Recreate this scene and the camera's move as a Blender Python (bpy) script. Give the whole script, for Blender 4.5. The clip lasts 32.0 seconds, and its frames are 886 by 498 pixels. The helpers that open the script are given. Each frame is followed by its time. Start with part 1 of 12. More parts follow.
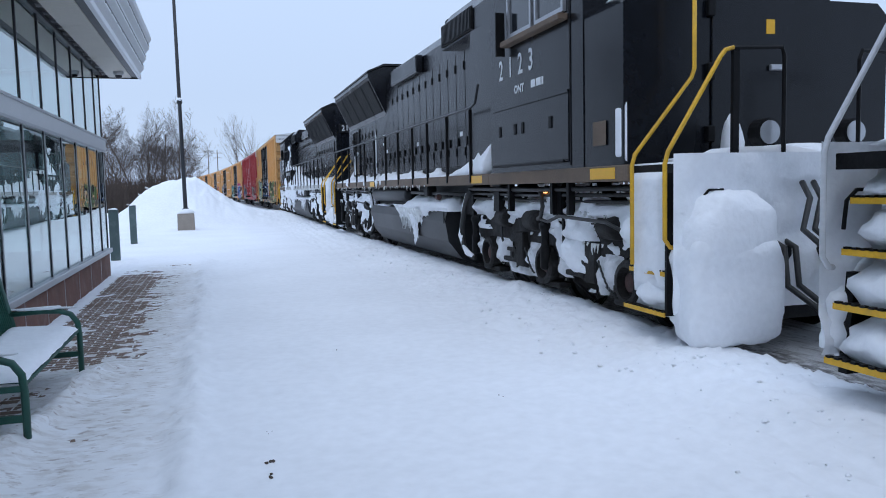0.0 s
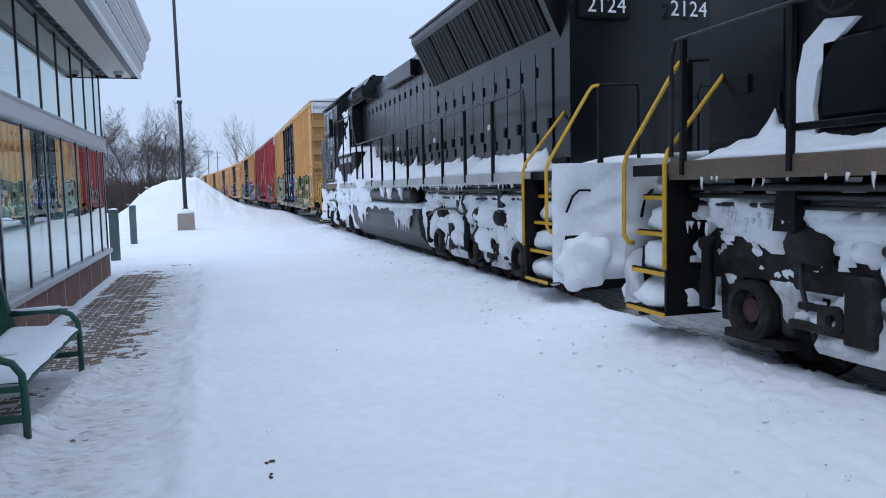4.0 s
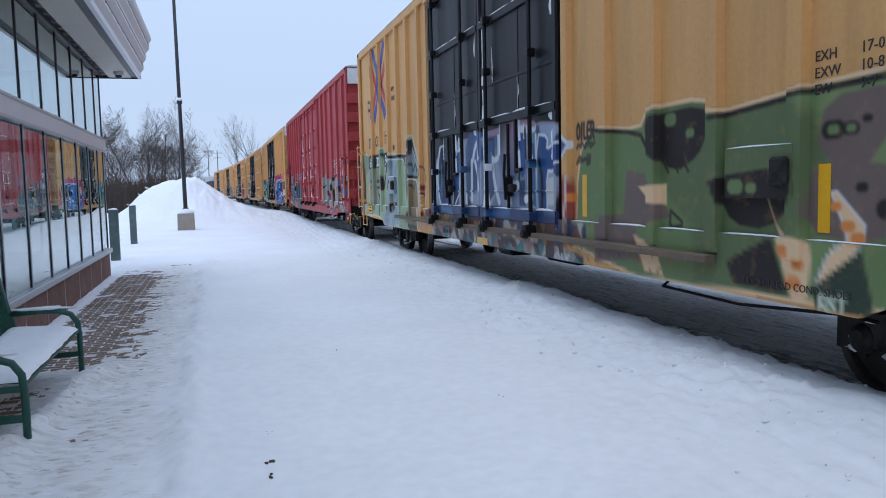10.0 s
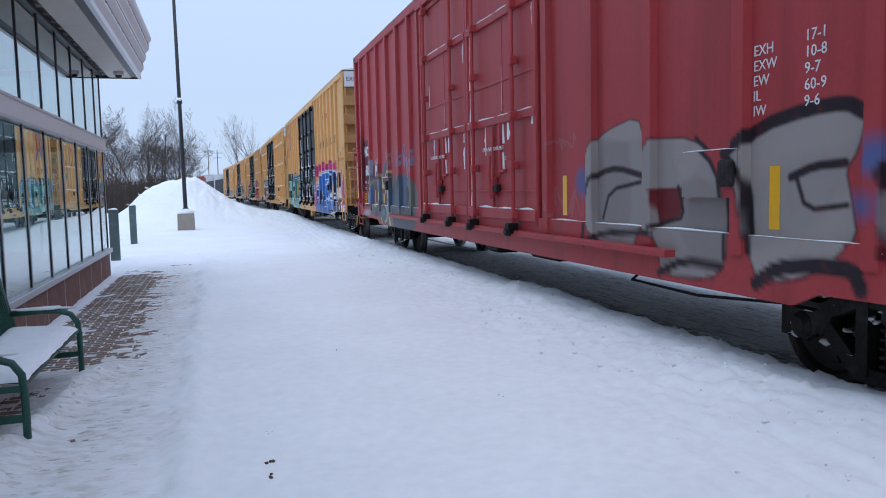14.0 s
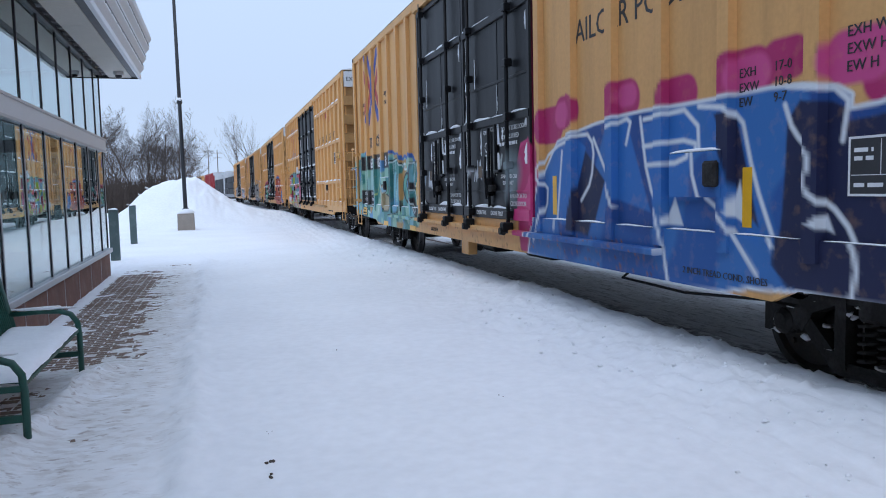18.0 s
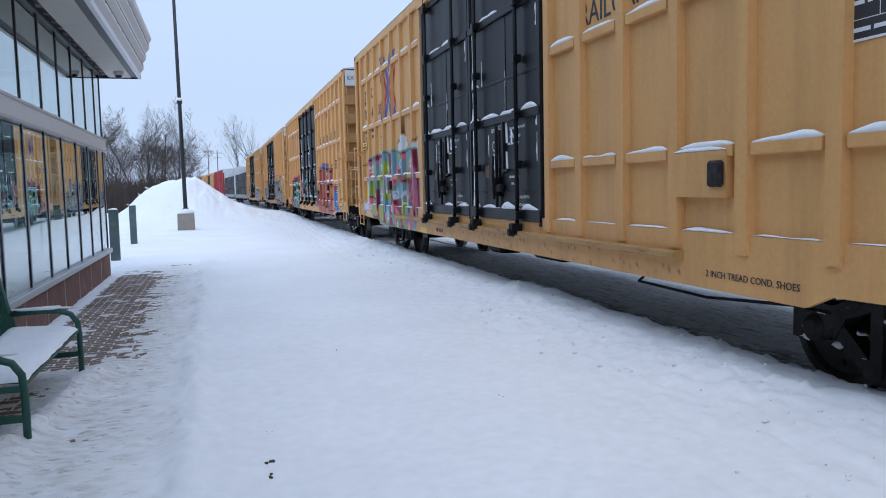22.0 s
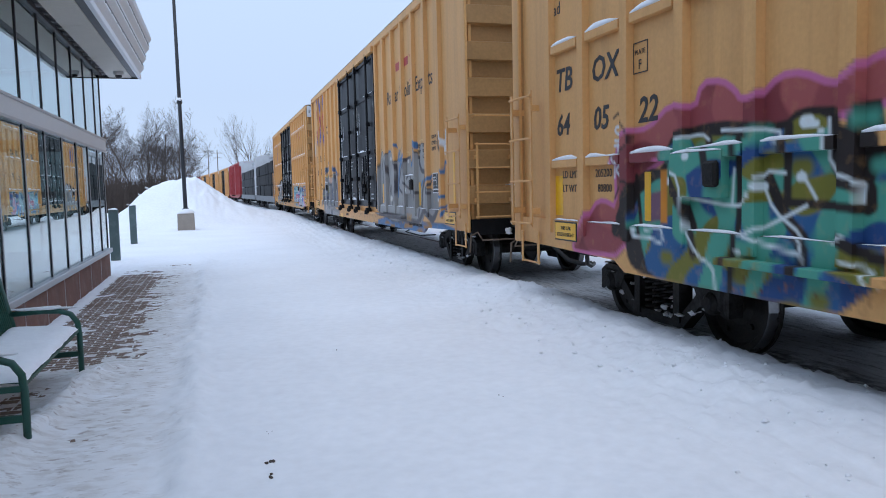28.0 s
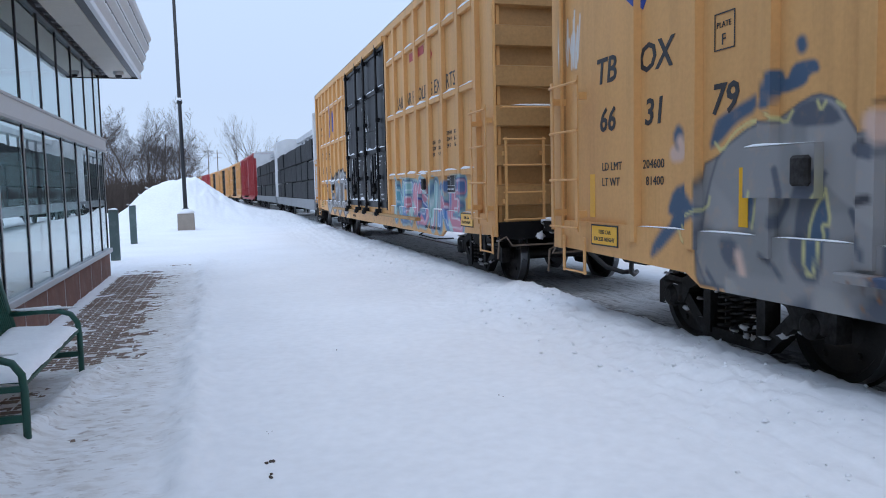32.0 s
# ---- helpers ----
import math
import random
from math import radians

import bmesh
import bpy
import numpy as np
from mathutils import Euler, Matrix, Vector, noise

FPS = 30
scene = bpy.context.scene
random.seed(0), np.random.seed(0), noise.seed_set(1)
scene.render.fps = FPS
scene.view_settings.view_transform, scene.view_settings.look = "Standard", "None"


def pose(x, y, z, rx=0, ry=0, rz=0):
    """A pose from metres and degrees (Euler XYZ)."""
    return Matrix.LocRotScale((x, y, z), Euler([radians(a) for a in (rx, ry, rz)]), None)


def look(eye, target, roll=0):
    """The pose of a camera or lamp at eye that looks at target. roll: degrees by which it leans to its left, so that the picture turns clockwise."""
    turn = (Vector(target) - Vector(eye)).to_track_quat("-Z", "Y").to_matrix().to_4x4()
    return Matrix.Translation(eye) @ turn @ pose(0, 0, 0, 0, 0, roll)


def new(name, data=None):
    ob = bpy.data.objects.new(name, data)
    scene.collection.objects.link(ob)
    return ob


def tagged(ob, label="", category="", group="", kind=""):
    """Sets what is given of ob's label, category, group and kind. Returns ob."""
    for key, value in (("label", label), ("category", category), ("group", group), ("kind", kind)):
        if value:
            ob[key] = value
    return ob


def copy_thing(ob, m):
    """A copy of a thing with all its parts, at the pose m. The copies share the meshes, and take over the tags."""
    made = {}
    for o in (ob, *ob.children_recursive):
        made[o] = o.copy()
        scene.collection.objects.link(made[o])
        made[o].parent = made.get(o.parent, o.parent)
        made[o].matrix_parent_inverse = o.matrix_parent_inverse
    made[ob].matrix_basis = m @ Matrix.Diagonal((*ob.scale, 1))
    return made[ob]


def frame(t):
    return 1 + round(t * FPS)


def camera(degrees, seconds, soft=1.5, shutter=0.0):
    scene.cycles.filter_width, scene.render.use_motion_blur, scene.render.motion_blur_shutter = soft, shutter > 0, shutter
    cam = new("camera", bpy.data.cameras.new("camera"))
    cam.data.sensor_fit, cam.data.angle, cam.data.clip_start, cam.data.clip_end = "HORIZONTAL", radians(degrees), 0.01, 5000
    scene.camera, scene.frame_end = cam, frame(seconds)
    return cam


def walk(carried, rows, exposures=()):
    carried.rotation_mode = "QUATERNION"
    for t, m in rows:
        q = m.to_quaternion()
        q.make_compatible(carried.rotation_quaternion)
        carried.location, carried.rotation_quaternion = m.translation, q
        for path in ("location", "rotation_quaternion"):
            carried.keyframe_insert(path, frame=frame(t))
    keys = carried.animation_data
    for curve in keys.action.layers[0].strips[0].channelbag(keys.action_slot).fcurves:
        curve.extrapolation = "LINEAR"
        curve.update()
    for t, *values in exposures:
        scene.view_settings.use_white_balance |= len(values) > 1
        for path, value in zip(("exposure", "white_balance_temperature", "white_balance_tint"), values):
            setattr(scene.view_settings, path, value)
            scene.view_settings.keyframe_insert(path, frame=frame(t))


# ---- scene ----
# The camera stands still on the snowy platform.
cam = camera(60.74, 32.0, soft=1.0, shutter=0.0)
EYE = Vector((0.0, 0.0, 1.55))
AIM = look(EYE, EYE + Vector((0.2840, 0.9553, -0.0824)), -1.289)
walk(cam, [(0.0, AIM), (32.0, AIM)], [(0.0, 0.0), (9.0, -0.02), (13.0, 0.03), (32.0, 0.05)])

# Overcast winter light: an even pale sky and a faint wide sun.
world = bpy.data.worlds.new("overcast_sky")
scene.world = world
world.use_nodes = True
wn, wl = world.node_tree.nodes, world.node_tree.links
wn.clear()
w_sky = wn.new("ShaderNodeTexSky")
w_sky.sky_type, w_sky.sun_disc = "NISHITA", False
w_sky.sun_elevation, w_sky.sun_rotation = radians(28), radians(200)
w_dim = wn.new("ShaderNodeVectorMath")
w_dim.operation = "SCALE"
w_dim.inputs["Scale"].default_value = 0.06
w_mix = wn.new("ShaderNodeMix")
w_mix.data_type = "RGBA"
w_mix.inputs["Factor"].default_value = 0.88
w_mix.inputs["B"].default_value = (0.595, 0.75, 1.03, 1)
w_bg = wn.new("ShaderNodeBackground")
w_out = wn.new("ShaderNodeOutputWorld")
wl.new(w_sky.outputs[0], w_dim.inputs[0])
wl.new(w_dim.outputs[0], w_mix.inputs["A"])
# an overcast dome is brighter overhead than at the horizon
w_co = wn.new("ShaderNodeTexCoord")
w_sep = wn.new("ShaderNodeSeparateXYZ")
w_up = wn.new("ShaderNodeMapRange")
w_up.inputs["From Min"].default_value, w_up.inputs["From Max"].default_value = 0.12, 0.9
w_up.inputs["To Min"].default_value, w_up.inputs["To Max"].default_value = 1.0, 1.45
w_lift = wn.new("ShaderNodeVectorMath")
w_lift.operation = "SCALE"
wl.new(w_co.outputs["Generated"], w_sep.inputs[0])
wl.new(w_sep.outputs["Z"], w_up.inputs["Value"])
wl.new(w_mix.outputs["Result"], w_lift.inputs[0])
wl.new(w_up.outputs[0], w_lift.inputs["Scale"])
wl.new(w_lift.outputs[0], w_bg.inputs["Color"])
wl.new(w_bg.outputs[0], w_out.inputs[0])
w_bg.inputs["Strength"].default_value = 1.0
sun_data = bpy.data.lights.new("sun", "SUN")
sun_data.energy, sun_data.angle, sun_data.color = 0.5, radians(40), (1.0, 0.97, 0.93)
sun = new("sun", sun_data)
sun.matrix_world = look((0, 0, 40), (6, 14, 0))


# ---- mesh helpers ----
class Shape:
    """Vertices and faces of one mesh."""

    def __init__(self):
        self.v, self.f, self.smooth = [], [], False

    def add(self, vs, fs):
        n = len(self.v)
        self.v += [tuple(p) for p in vs]
        self.f += [tuple(i + n for i in q) for q in fs]
        return self

    def box(self, x0, x1, y0, y1, z0, z1, b=0.0):
        """A box; with b its long edges are cut off by b on the x and z sides."""
        if b <= 0:
            vs = [(x, y, z) for x in (x0, x1) for y in (y0, y1) for z in (z0, z1)]
            return self.add(vs, [(0, 1, 3, 2), (4, 6, 7, 5), (0, 4, 5, 1), (2, 3, 7, 6), (0, 2, 6, 4), (1, 5, 7, 3)])
        ring = lambda xa, xb, ya, yb, z: [(xa + b, ya, z), (xb - b, ya, z), (xb, ya + b, z), (xb, yb - b, z),
                                          (xb - b, yb, z), (xa + b, yb, z), (xa, yb - b, z), (xa, ya + b, z)]
        small = lambda z: [(x0 + b, y0 + b, z), (x1 - b, y0 + b, z), (x1 - b, y1 - b, z), (x0 + b, y1 - b, z)]
        vs = ring(x0, x1, y0, y1, z0 + b) + ring(x0, x1, y0, y1, z1 - b) + small(z0) + small(z1)
        fs = [(i, (i + 1) % 8, 8 + (i + 1) % 8, 8 + i) for i in range(8)]
        for k, base in ((0, 16), (8, 20)):
            for c in range(4):
                e0, e1, e2 = k + 2 * c, k + 2 * c + 1, k + (2 * c - 1) % 8
                q = [(e0, e1, base + (c + 1) % 4, base + c), (e2, e0, base + c)]
                fs += [t[::-1] for t in q] if k == 0 else q
        fs += [(19, 18, 17, 16), (20, 21, 22, 23)]
        return self.add(vs, fs)

    def tube(self, pts, r, n=8, cap=True):
        """A round bar along points; r is one radius or one for each point."""
        pts = [Vector(p) for p in pts]
        rs = r if isinstance(r, (list, tuple)) else [r] * len(pts)
        vs, fs, up = [], [], None
        for i, p in enumerate(pts):
            d = (pts[min(i + 1, len(pts) - 1)] - pts[max(i - 1, 0)]).normalized()
            if up is None:
                up = Vector((0, 0, 1)) if abs(d.z) < 0.9 else Vector((1, 0, 0))
            a = d.cross(up).normalized()
            up = a.cross(d).normalized()
            for k in range(n):
                w = 2 * math.pi * k / n
                vs.append(p + (a * math.cos(w) + up * math.sin(w)) * rs[i])
        for i in range(len(pts) - 1):
            for k in range(n):
                fs.append((i * n + k, i * n + (k + 1) % n, (i + 1) * n + (k + 1) % n, (i + 1) * n + k))
        if cap:
            fs += [tuple(range(n))[::-1], tuple(range((len(pts) - 1) * n, len(pts) * n))]
        return self.add(vs, fs)

    def turn(self, profile, centre, axis="x", n=24):
        """A turned body: profile of (along, radius) about an axis through centre."""
        vs, fs, m = [], [], len(profile)
        for a, r in profile:
            for k in range(n):
                w = 2 * math.pi * k / n
                c, s = r * math.cos(w), r * math.sin(w)
                o = {"x": (a, c, s), "y": (c, a, s), "z": (c, s, a)}[axis]
                vs.append(tuple(centre[i] + o[i] for i in range(3)))
        for i in range(m - 1):
            for k in range(n):
                fs.append((i * n + k, i * n + (k + 1) % n, (i + 1) * n + (k + 1) % n, (i + 1) * n + k))
        fs += [tuple(range(n))[::-1], tuple(range((m - 1) * n, m * n))]
        return self.add(vs, fs)

    def prism(self, outline, a0, a1, axis="y"):
        """An outline pushed along an axis. Outline points are (x, z) for y, (y, z) for x, (x, y) for z."""
        n = len(outline)
        put = {"y": lambda p, a: (p[0], a, p[1]), "x": lambda p, a: (a, p[0], p[1]), "z": lambda p, a: (p[0], p[1], a)}[axis]
        vs = [put(p, a0) for p in outline] + [put(p, a1) for p in outline]
        fs = [(i, (i + 1) % n, n + (i + 1) % n, n + i) for i in range(n)]
        return self.add(vs, fs + [tuple(range(n))[::-1], tuple(range(n, 2 * n))])

    def lump(self, c, r, seed=0, n=9, m=6, rough=0.35):
        """A lumpy, snow-like clump with radii r about c."""
        vs, fs = [], []
        for j in range(m + 1):
            th = math.pi * j / m
            for k in range(n):
                ph = 2 * math.pi * k / n
                d = Vector((math.sin(th) * math.cos(ph), math.sin(th) * math.sin(ph), math.cos(th)))
                q = 1 + rough * noise.noise(d * 1.7 + Vector((seed * 7.3, seed * 1.9, seed)))
                vs.append((c[0] + d.x * r[0] * q, c[1] + d.y * r[1] * q, c[2] + d.z * r[2] * q))
        for j in range(m):
            for k in range(n):
                fs.append((j * n + k, (j + 1) * n + k, (j + 1) * n + (k + 1) % n, j * n + (k + 1) % n))
        self.smooth = True
        return self.add(vs, fs)

    def mesh(self, name):
        me = bpy.data.meshes.new(name)
        me.from_pydata(self.v, [], self.f)
        bm = bmesh.new()
        bm.from_mesh(me)
        bmesh.ops.remove_doubles(bm, verts=bm.verts, dist=1e-5)
        bmesh.ops.recalc_face_normals(bm, faces=bm.faces)
        bm.to_mesh(me)
        bm.free()
        if self.smooth:
            me.polygons.foreach_set("use_smooth", [True] * len(me.polygons))
        return me


def put(ob, parent):
    if parent is not None:
        ob.parent = parent
    return ob


def part(name, shape, material, parent=None, label="", smooth=False):
    """One mesh object, from a Shape or from a mesh that is shared, under its thing or part."""
    me = shape
    if isinstance(shape, Shape):
        shape.smooth = shape.smooth or smooth
        me = shape.mesh(name)
        me.materials.append(material)
    ob = put(new(name, me), parent)
    return tagged(ob, label) if label else ob


def thing(name, label, category, m=None, group=""):
    ob = new(name)
    ob.empty_display_size = 0.2
    if m is not None:
        ob.matrix_basis = m
    return tagged(ob, label, category, group)


# ---- materials ----
def material(name, colour, rough=0.6, metal=0.0, var=0.12, scale=6.0, bump=0.15, fine=60.0, dirt=None, dirt_amount=0.0,
             dirt_scale=1.5, streak=(1, 1, 1), spec=0.5):
    """Painted or natural surface: two scales of colour variation, patches of dirt and fine relief."""
    mat = bpy.data.materials.new(name)
    mat.use_nodes = True
    nt = mat.node_tree
    n, l = nt.nodes, nt.links
    b = n["Principled BSDF"]
    b.inputs["Metallic"].default_value, b.inputs["Specular IOR Level"].default_value = metal, spec
    co = n.new("ShaderNodeTexCoord")
    mp = n.new("ShaderNodeMapping")
    mp.inputs["Scale"].default_value = streak
    l.new(co.outputs["Object"], mp.inputs["Vector"])
    big = n.new("ShaderNodeTexNoise")
    big.inputs["Scale"].default_value, big.inputs["Detail"].default_value = scale, 6
    l.new(mp.outputs[0], big.inputs["Vector"])
    small = n.new("ShaderNodeTexNoise")
    small.inputs["Scale"].default_value, small.inputs["Detail"].default_value = fine, 4
    l.new(co.outputs["Object"], small.inputs["Vector"])
    add = n.new("ShaderNodeMath")
    add.operation = "ADD"
    l.new(big.outputs["Fac"], add.inputs[0])
    l.new(small.outputs["Fac"], add.inputs[1])
    rng = n.new("ShaderNodeMapRange")
    rng.inputs["From Min"].default_value, rng.inputs["From Max"].default_value = 0.7, 1.3
    rng.inputs["To Min"].default_value, rng.inputs["To Max"].default_value = 1 - var, 1 + var
    l.new(add.outputs[0], rng.inputs["Value"])
    mul = n.new("ShaderNodeVectorMath")
    mul.operation = "SCALE"
    mul.inputs[0].default_value = colour
    l.new(rng.outputs[0], mul.inputs["Scale"])
    col = mul.outputs[0]
    if dirt is not None:
        dn = n.new("ShaderNodeTexNoise")
        dn.inputs["Scale"].default_value, dn.inputs["Detail"].default_value, dn.inputs["Roughness"].default_value = dirt_scale, 8, 0.65
        l.new(mp.outputs[0], dn.inputs["Vector"])
        dr = n.new("ShaderNodeMapRange")
        dr.inputs["From Min"].default_value, dr.inputs["From Max"].default_value = 0.5, 0.75
        dr.inputs["To Max"].default_value = dirt_amount
        l.new(dn.outputs["Fac"], dr.inputs["Value"])
        mx = n.new("ShaderNodeMix")
        mx.data_type = "RGBA"
        mx.inputs["B"].default_value = (*dirt, 1)
        l.new(dr.outputs[0], mx.inputs["Factor"])
        l.new(col, mx.inputs["A"])
        col = mx.outputs["Result"]
    l.new(col, b.inputs["Base Color"])
    rr = n.new("ShaderNodeMapRange")
    rr.inputs["To Min"].default_value, rr.inputs["To Max"].default_value = max(0.03, rough - 0.1), min(1.0, rough + 0.1)
    l.new(big.outputs["Fac"], rr.inputs["Value"])
    l.new(rr.outputs[0], b.inputs["Roughness"])
    if bump > 0:
        bp = n.new("ShaderNodeBump")
        bp.inputs["Strength"].default_value, bp.inputs["Distance"].default_value = bump, 0.02
        l.new(add.outputs[0], bp.inputs["Height"])
        l.new(bp.outputs[0], b.inputs["Normal"])
    return mat


def glass_material(name, tint=(0.64, 0.76, 0.75), rough=0.0):
    mat = bpy.data.materials.new(name)
    mat.use_nodes = True
    b = mat.node_tree.nodes["Principled BSDF"]
    b.inputs["Base Color"].default_value = (*tint, 1)
    b.inputs["Metallic"].default_value = 0.30
    b.inputs["Transmission Weight"].default_value, b.inputs["Roughness"].default_value, b.inputs["IOR"].default_value = 1.0, rough, 1.9
    return mat


def ground_material():
    """Trodden snow, with a grey, gritty path before the building and a dark, dirty strip along the track."""
    mat = material("snow_ground", (0.87, 0.89, 0.92), 0.75, var=0.05, scale=0.6, fine=11, bump=0.11)
    nt = mat.node_tree
    n, l = nt.nodes, nt.links
    b = n["Principled BSDF"]
    b.inputs["Specular IOR Level"].default_value = 0.25
    n["Bump"].inputs["Distance"].default_value = 0.03
    co = n.new("ShaderNodeTexCoord")
    sep = n.new("ShaderNodeSeparateXYZ")
    l.new(co.outputs["Object"], sep.inputs[0])
    col = b.inputs["Base Color"].links[0].from_socket

    def band(a0, a1, b0, b1, axis="X"):
        up, down = n.new("ShaderNodeMapRange"), n.new("ShaderNodeMapRange")
        for q, (c, d) in ((up, (a0, a1)), (down, (b1, b0))):
            q.inputs["From Min"].default_value, q.inputs["From Max"].default_value = c, d
            l.new(wig.outputs[0] if axis == "X" else sep.outputs[axis], q.inputs["Value"])
        m = n.new("ShaderNodeMath")
        m.operation = "MULTIPLY"
        l.new(up.outputs[0], m.inputs[0])
        l.new(down.outputs[0], m.inputs[1])
        return m.outputs[0]

    nz = n.new("ShaderNodeTexNoise")
    nz.inputs["Scale"].default_value, nz.inputs["Detail"].default_value = 1.6, 5
    l.new(co.outputs["Object"], nz.inputs["Vector"])
    off = n.new("ShaderNodeMath")
    off.operation = "MULTIPLY_ADD"
    off.inputs[1].default_value, off.inputs[2].default_value = 0.5, -0.25
    l.new(nz.outputs["Fac"], off.inputs[0])
    wig = n.new("ShaderNodeMath")
    l.new(sep.outputs["X"], wig.inputs[0])
    l.new(off.outputs[0], wig.inputs[1])

    def stain(mask, colour, amount, scale, lo, hi, stretch=(1, 1, 1)):
        nonlocal col
        mp = n.new("ShaderNodeMapping")
        mp.inputs["Scale"].default_value = stretch
        l.new(co.outputs["Object"], mp.inputs["Vector"])
        q = n.new("ShaderNodeTexNoise")
        q.inputs["Scale"].default_value, q.inputs["Detail"].default_value, q.inputs["Roughness"].default_value = scale, 7, 0.6
        l.new(mp.outputs[0], q.inputs["Vector"])
        r = n.new("ShaderNodeMapRange")
        r.inputs["From Min"].default_value, r.inputs["From Max"].default_value, r.inputs["To Max"].default_value = lo, hi, amount
        l.new(q.outputs["Fac"], r.inputs["Value"])
        m = n.new("ShaderNodeMath")
        m.operation = "MULTIPLY"
        l.new(r.outputs[0], m.inputs[0])
        l.new(mask, m.inputs[1])
        x = n.new("ShaderNodeMix")
        x.data_type = "RGBA"
        x.inputs["B"].default_value = (*colour, 1)
        l.new(m.outputs[0], x.inputs["Factor"])
        l.new(col, x.inputs["A"])
        col = x.outputs["Result"]

    path = band(-1.9, -1.3, -0.75, -0.25)
    near = n.new("ShaderNodeMapRange")
    near.inputs["From Min"].default_value, near.inputs["From Max"].default_value, near.inputs["To Min"].default_value = 4.5, 8.5, 0.7
    l.new(sep.outputs["Y"], near.inputs["Value"])
    worn = n.new("ShaderNodeMath")
    worn.operation = "MULTIPLY"
    l.new(path, worn.inputs[0])
    l.new(near.outputs[0], worn.inputs[1])
    away = n.new("ShaderNodeMapRange")
    away.inputs["From Min"].default_value, away.inputs["From Max"].default_value = 18.0, 14.5
    l.new(sep.outputs["Y"], away.inputs["Value"])
    ended = n.new("ShaderNodeMath")
    ended.operation = "MULTIPLY"
    l.new(worn.outputs[0], ended.inputs[0])
    l.new(away.outputs[0], ended.inputs[1])
    path = ended.outputs[0]
    stain(path, (0.70, 0.685, 0.66), 0.65, 3.0, 0.26, 0.50, (0.7, 1.6, 1))
    stain(path, (0.46, 0.41, 0.36), 0.55, 9.0, 0.46, 0.64, (0.7, 1.6, 1))
    stain(path, (0.30, 0.22, 0.18), 0.75, 16.0, 0.57, 0.66, (0.6, 1.3, 1))
    bed = band(4.20, 4.55, 6.15, 6.55)
    stain(bed, (0.66, 0.65, 0.64), 0.92, 1.4, 0.20, 0.50, (5, 0.35, 1))
    stain(bed, (0.27, 0.245, 0.225), 0.75, 2.4, 0.52, 0.66, (7, 0.8, 1))
    stain(bed, (0.14, 0.125, 0.115), 0.4, 11.0, 0.54, 0.64, (1.2, 0.8, 1))
    gravel = band(4.20, 4.45, 4.55, 4.85)
    stain(gravel, (0.10, 0.09, 0.085), 0.85, 9.0, 0.36, 0.56, (1.5, 0.8, 1))
    stain(bed, (0.72, 0.72, 0.73), 0.7, 3.0, 0.56, 0.64, (14, 0.7, 1))
    l.new(col, b.inputs["Base Color"])
    # ruts and combed gravel along the rails
    comb = n.new("ShaderNodeMapping")
    comb.inputs["Scale"].default_value = (7, 1.0, 1)
    l.new(co.outputs["Object"], comb.inputs["Vector"])
    rut = n.new("ShaderNodeTexNoise")
    rut.inputs["Scale"].default_value, rut.inputs["Detail"].default_value, rut.inputs["Roughness"].default_value = 2.2, 8, 0.7
    l.new(comb.outputs[0], rut.inputs["Vector"])
    deep = n.new("ShaderNodeMath")
    deep.operation = "MULTIPLY"
    l.new(rut.outputs["Fac"], deep.inputs[0])
    l.new(bed, deep.inputs[1])
    groove = n.new("ShaderNodeBump")
    groove.inputs["Strength"].default_value, groove.inputs["Distance"].default_value = 0.8, 0.11
    l.new(deep.outputs[0], groove.inputs["Height"])
    l.new(n["Bump"].outputs[0], groove.inputs["Normal"])
    l.new(groove.outputs[0], b.inputs["Normal"])
    return mat


M_SNOW = material("snow", (0.87, 0.89, 0.92), 0.7, var=0.04, scale=2.0, fine=18, bump=0.4, spec=0.25)
M_GRIMY_SNOW = material("grimy_snow", (0.72, 0.73, 0.75), 0.65, var=0.10, scale=3.0, fine=22, bump=0.45, dirt=(0.16, 0.15, 0.15), dirt_amount=0.85, dirt_scale=2.4, spec=0.3)
M_ICE = material("ice", (0.74, 0.76, 0.76), 0.25, var=0.08, scale=8, fine=30, bump=0.2)
M_GROUND = ground_material()
M_BLACK = material("black_loco_paint", (0.0055, 0.0065, 0.0092), 0.24, spec=0.30, var=0.35, scale=1.0, fine=14, bump=0.05, dirt=(0.016, 0.017, 0.020), dirt_amount=0.4, dirt_scale=1.1, streak=(1, 1.6, 0.35))
M_BLACK_DULL = material("dull_black_steel", (0.005, 0.005, 0.0057), 0.55, spec=0.18, var=0.4, scale=3, fine=40, bump=0.2, dirt=(0.03, 0.028, 0.026), dirt_amount=0.5)
M_TANK = material("grey_black_tank_paint", (0.016, 0.017, 0.019), 0.42, spec=0.35, var=0.2, scale=1.0, fine=20, bump=0.06, dirt=(0.035, 0.035, 0.036), dirt_amount=0.5, dirt_scale=1.3, streak=(1, 0.6, 1.2))
M_RUST = material("rusty_sill_steel", (0.15, 0.105, 0.072), 0.7, var=0.3, scale=2, fine=50, bump=0.2, dirt=(0.10, 0.07, 0.05), dirt_amount=0.8, dirt_scale=3)
M_YELLOW = material("safety_yellow_paint", (0.72, 0.40, 0.02), 0.5, var=0.12, scale=4, fine=40, bump=0.05, dirt=(0.25, 0.14, 0.04), dirt_amount=0.5, dirt_scale=5)
M_REFLECT = material("yellow_reflective_tape", (0.80, 0.42, 0.01), 0.35, var=0.06, scale=10, fine=80, bump=0.02)
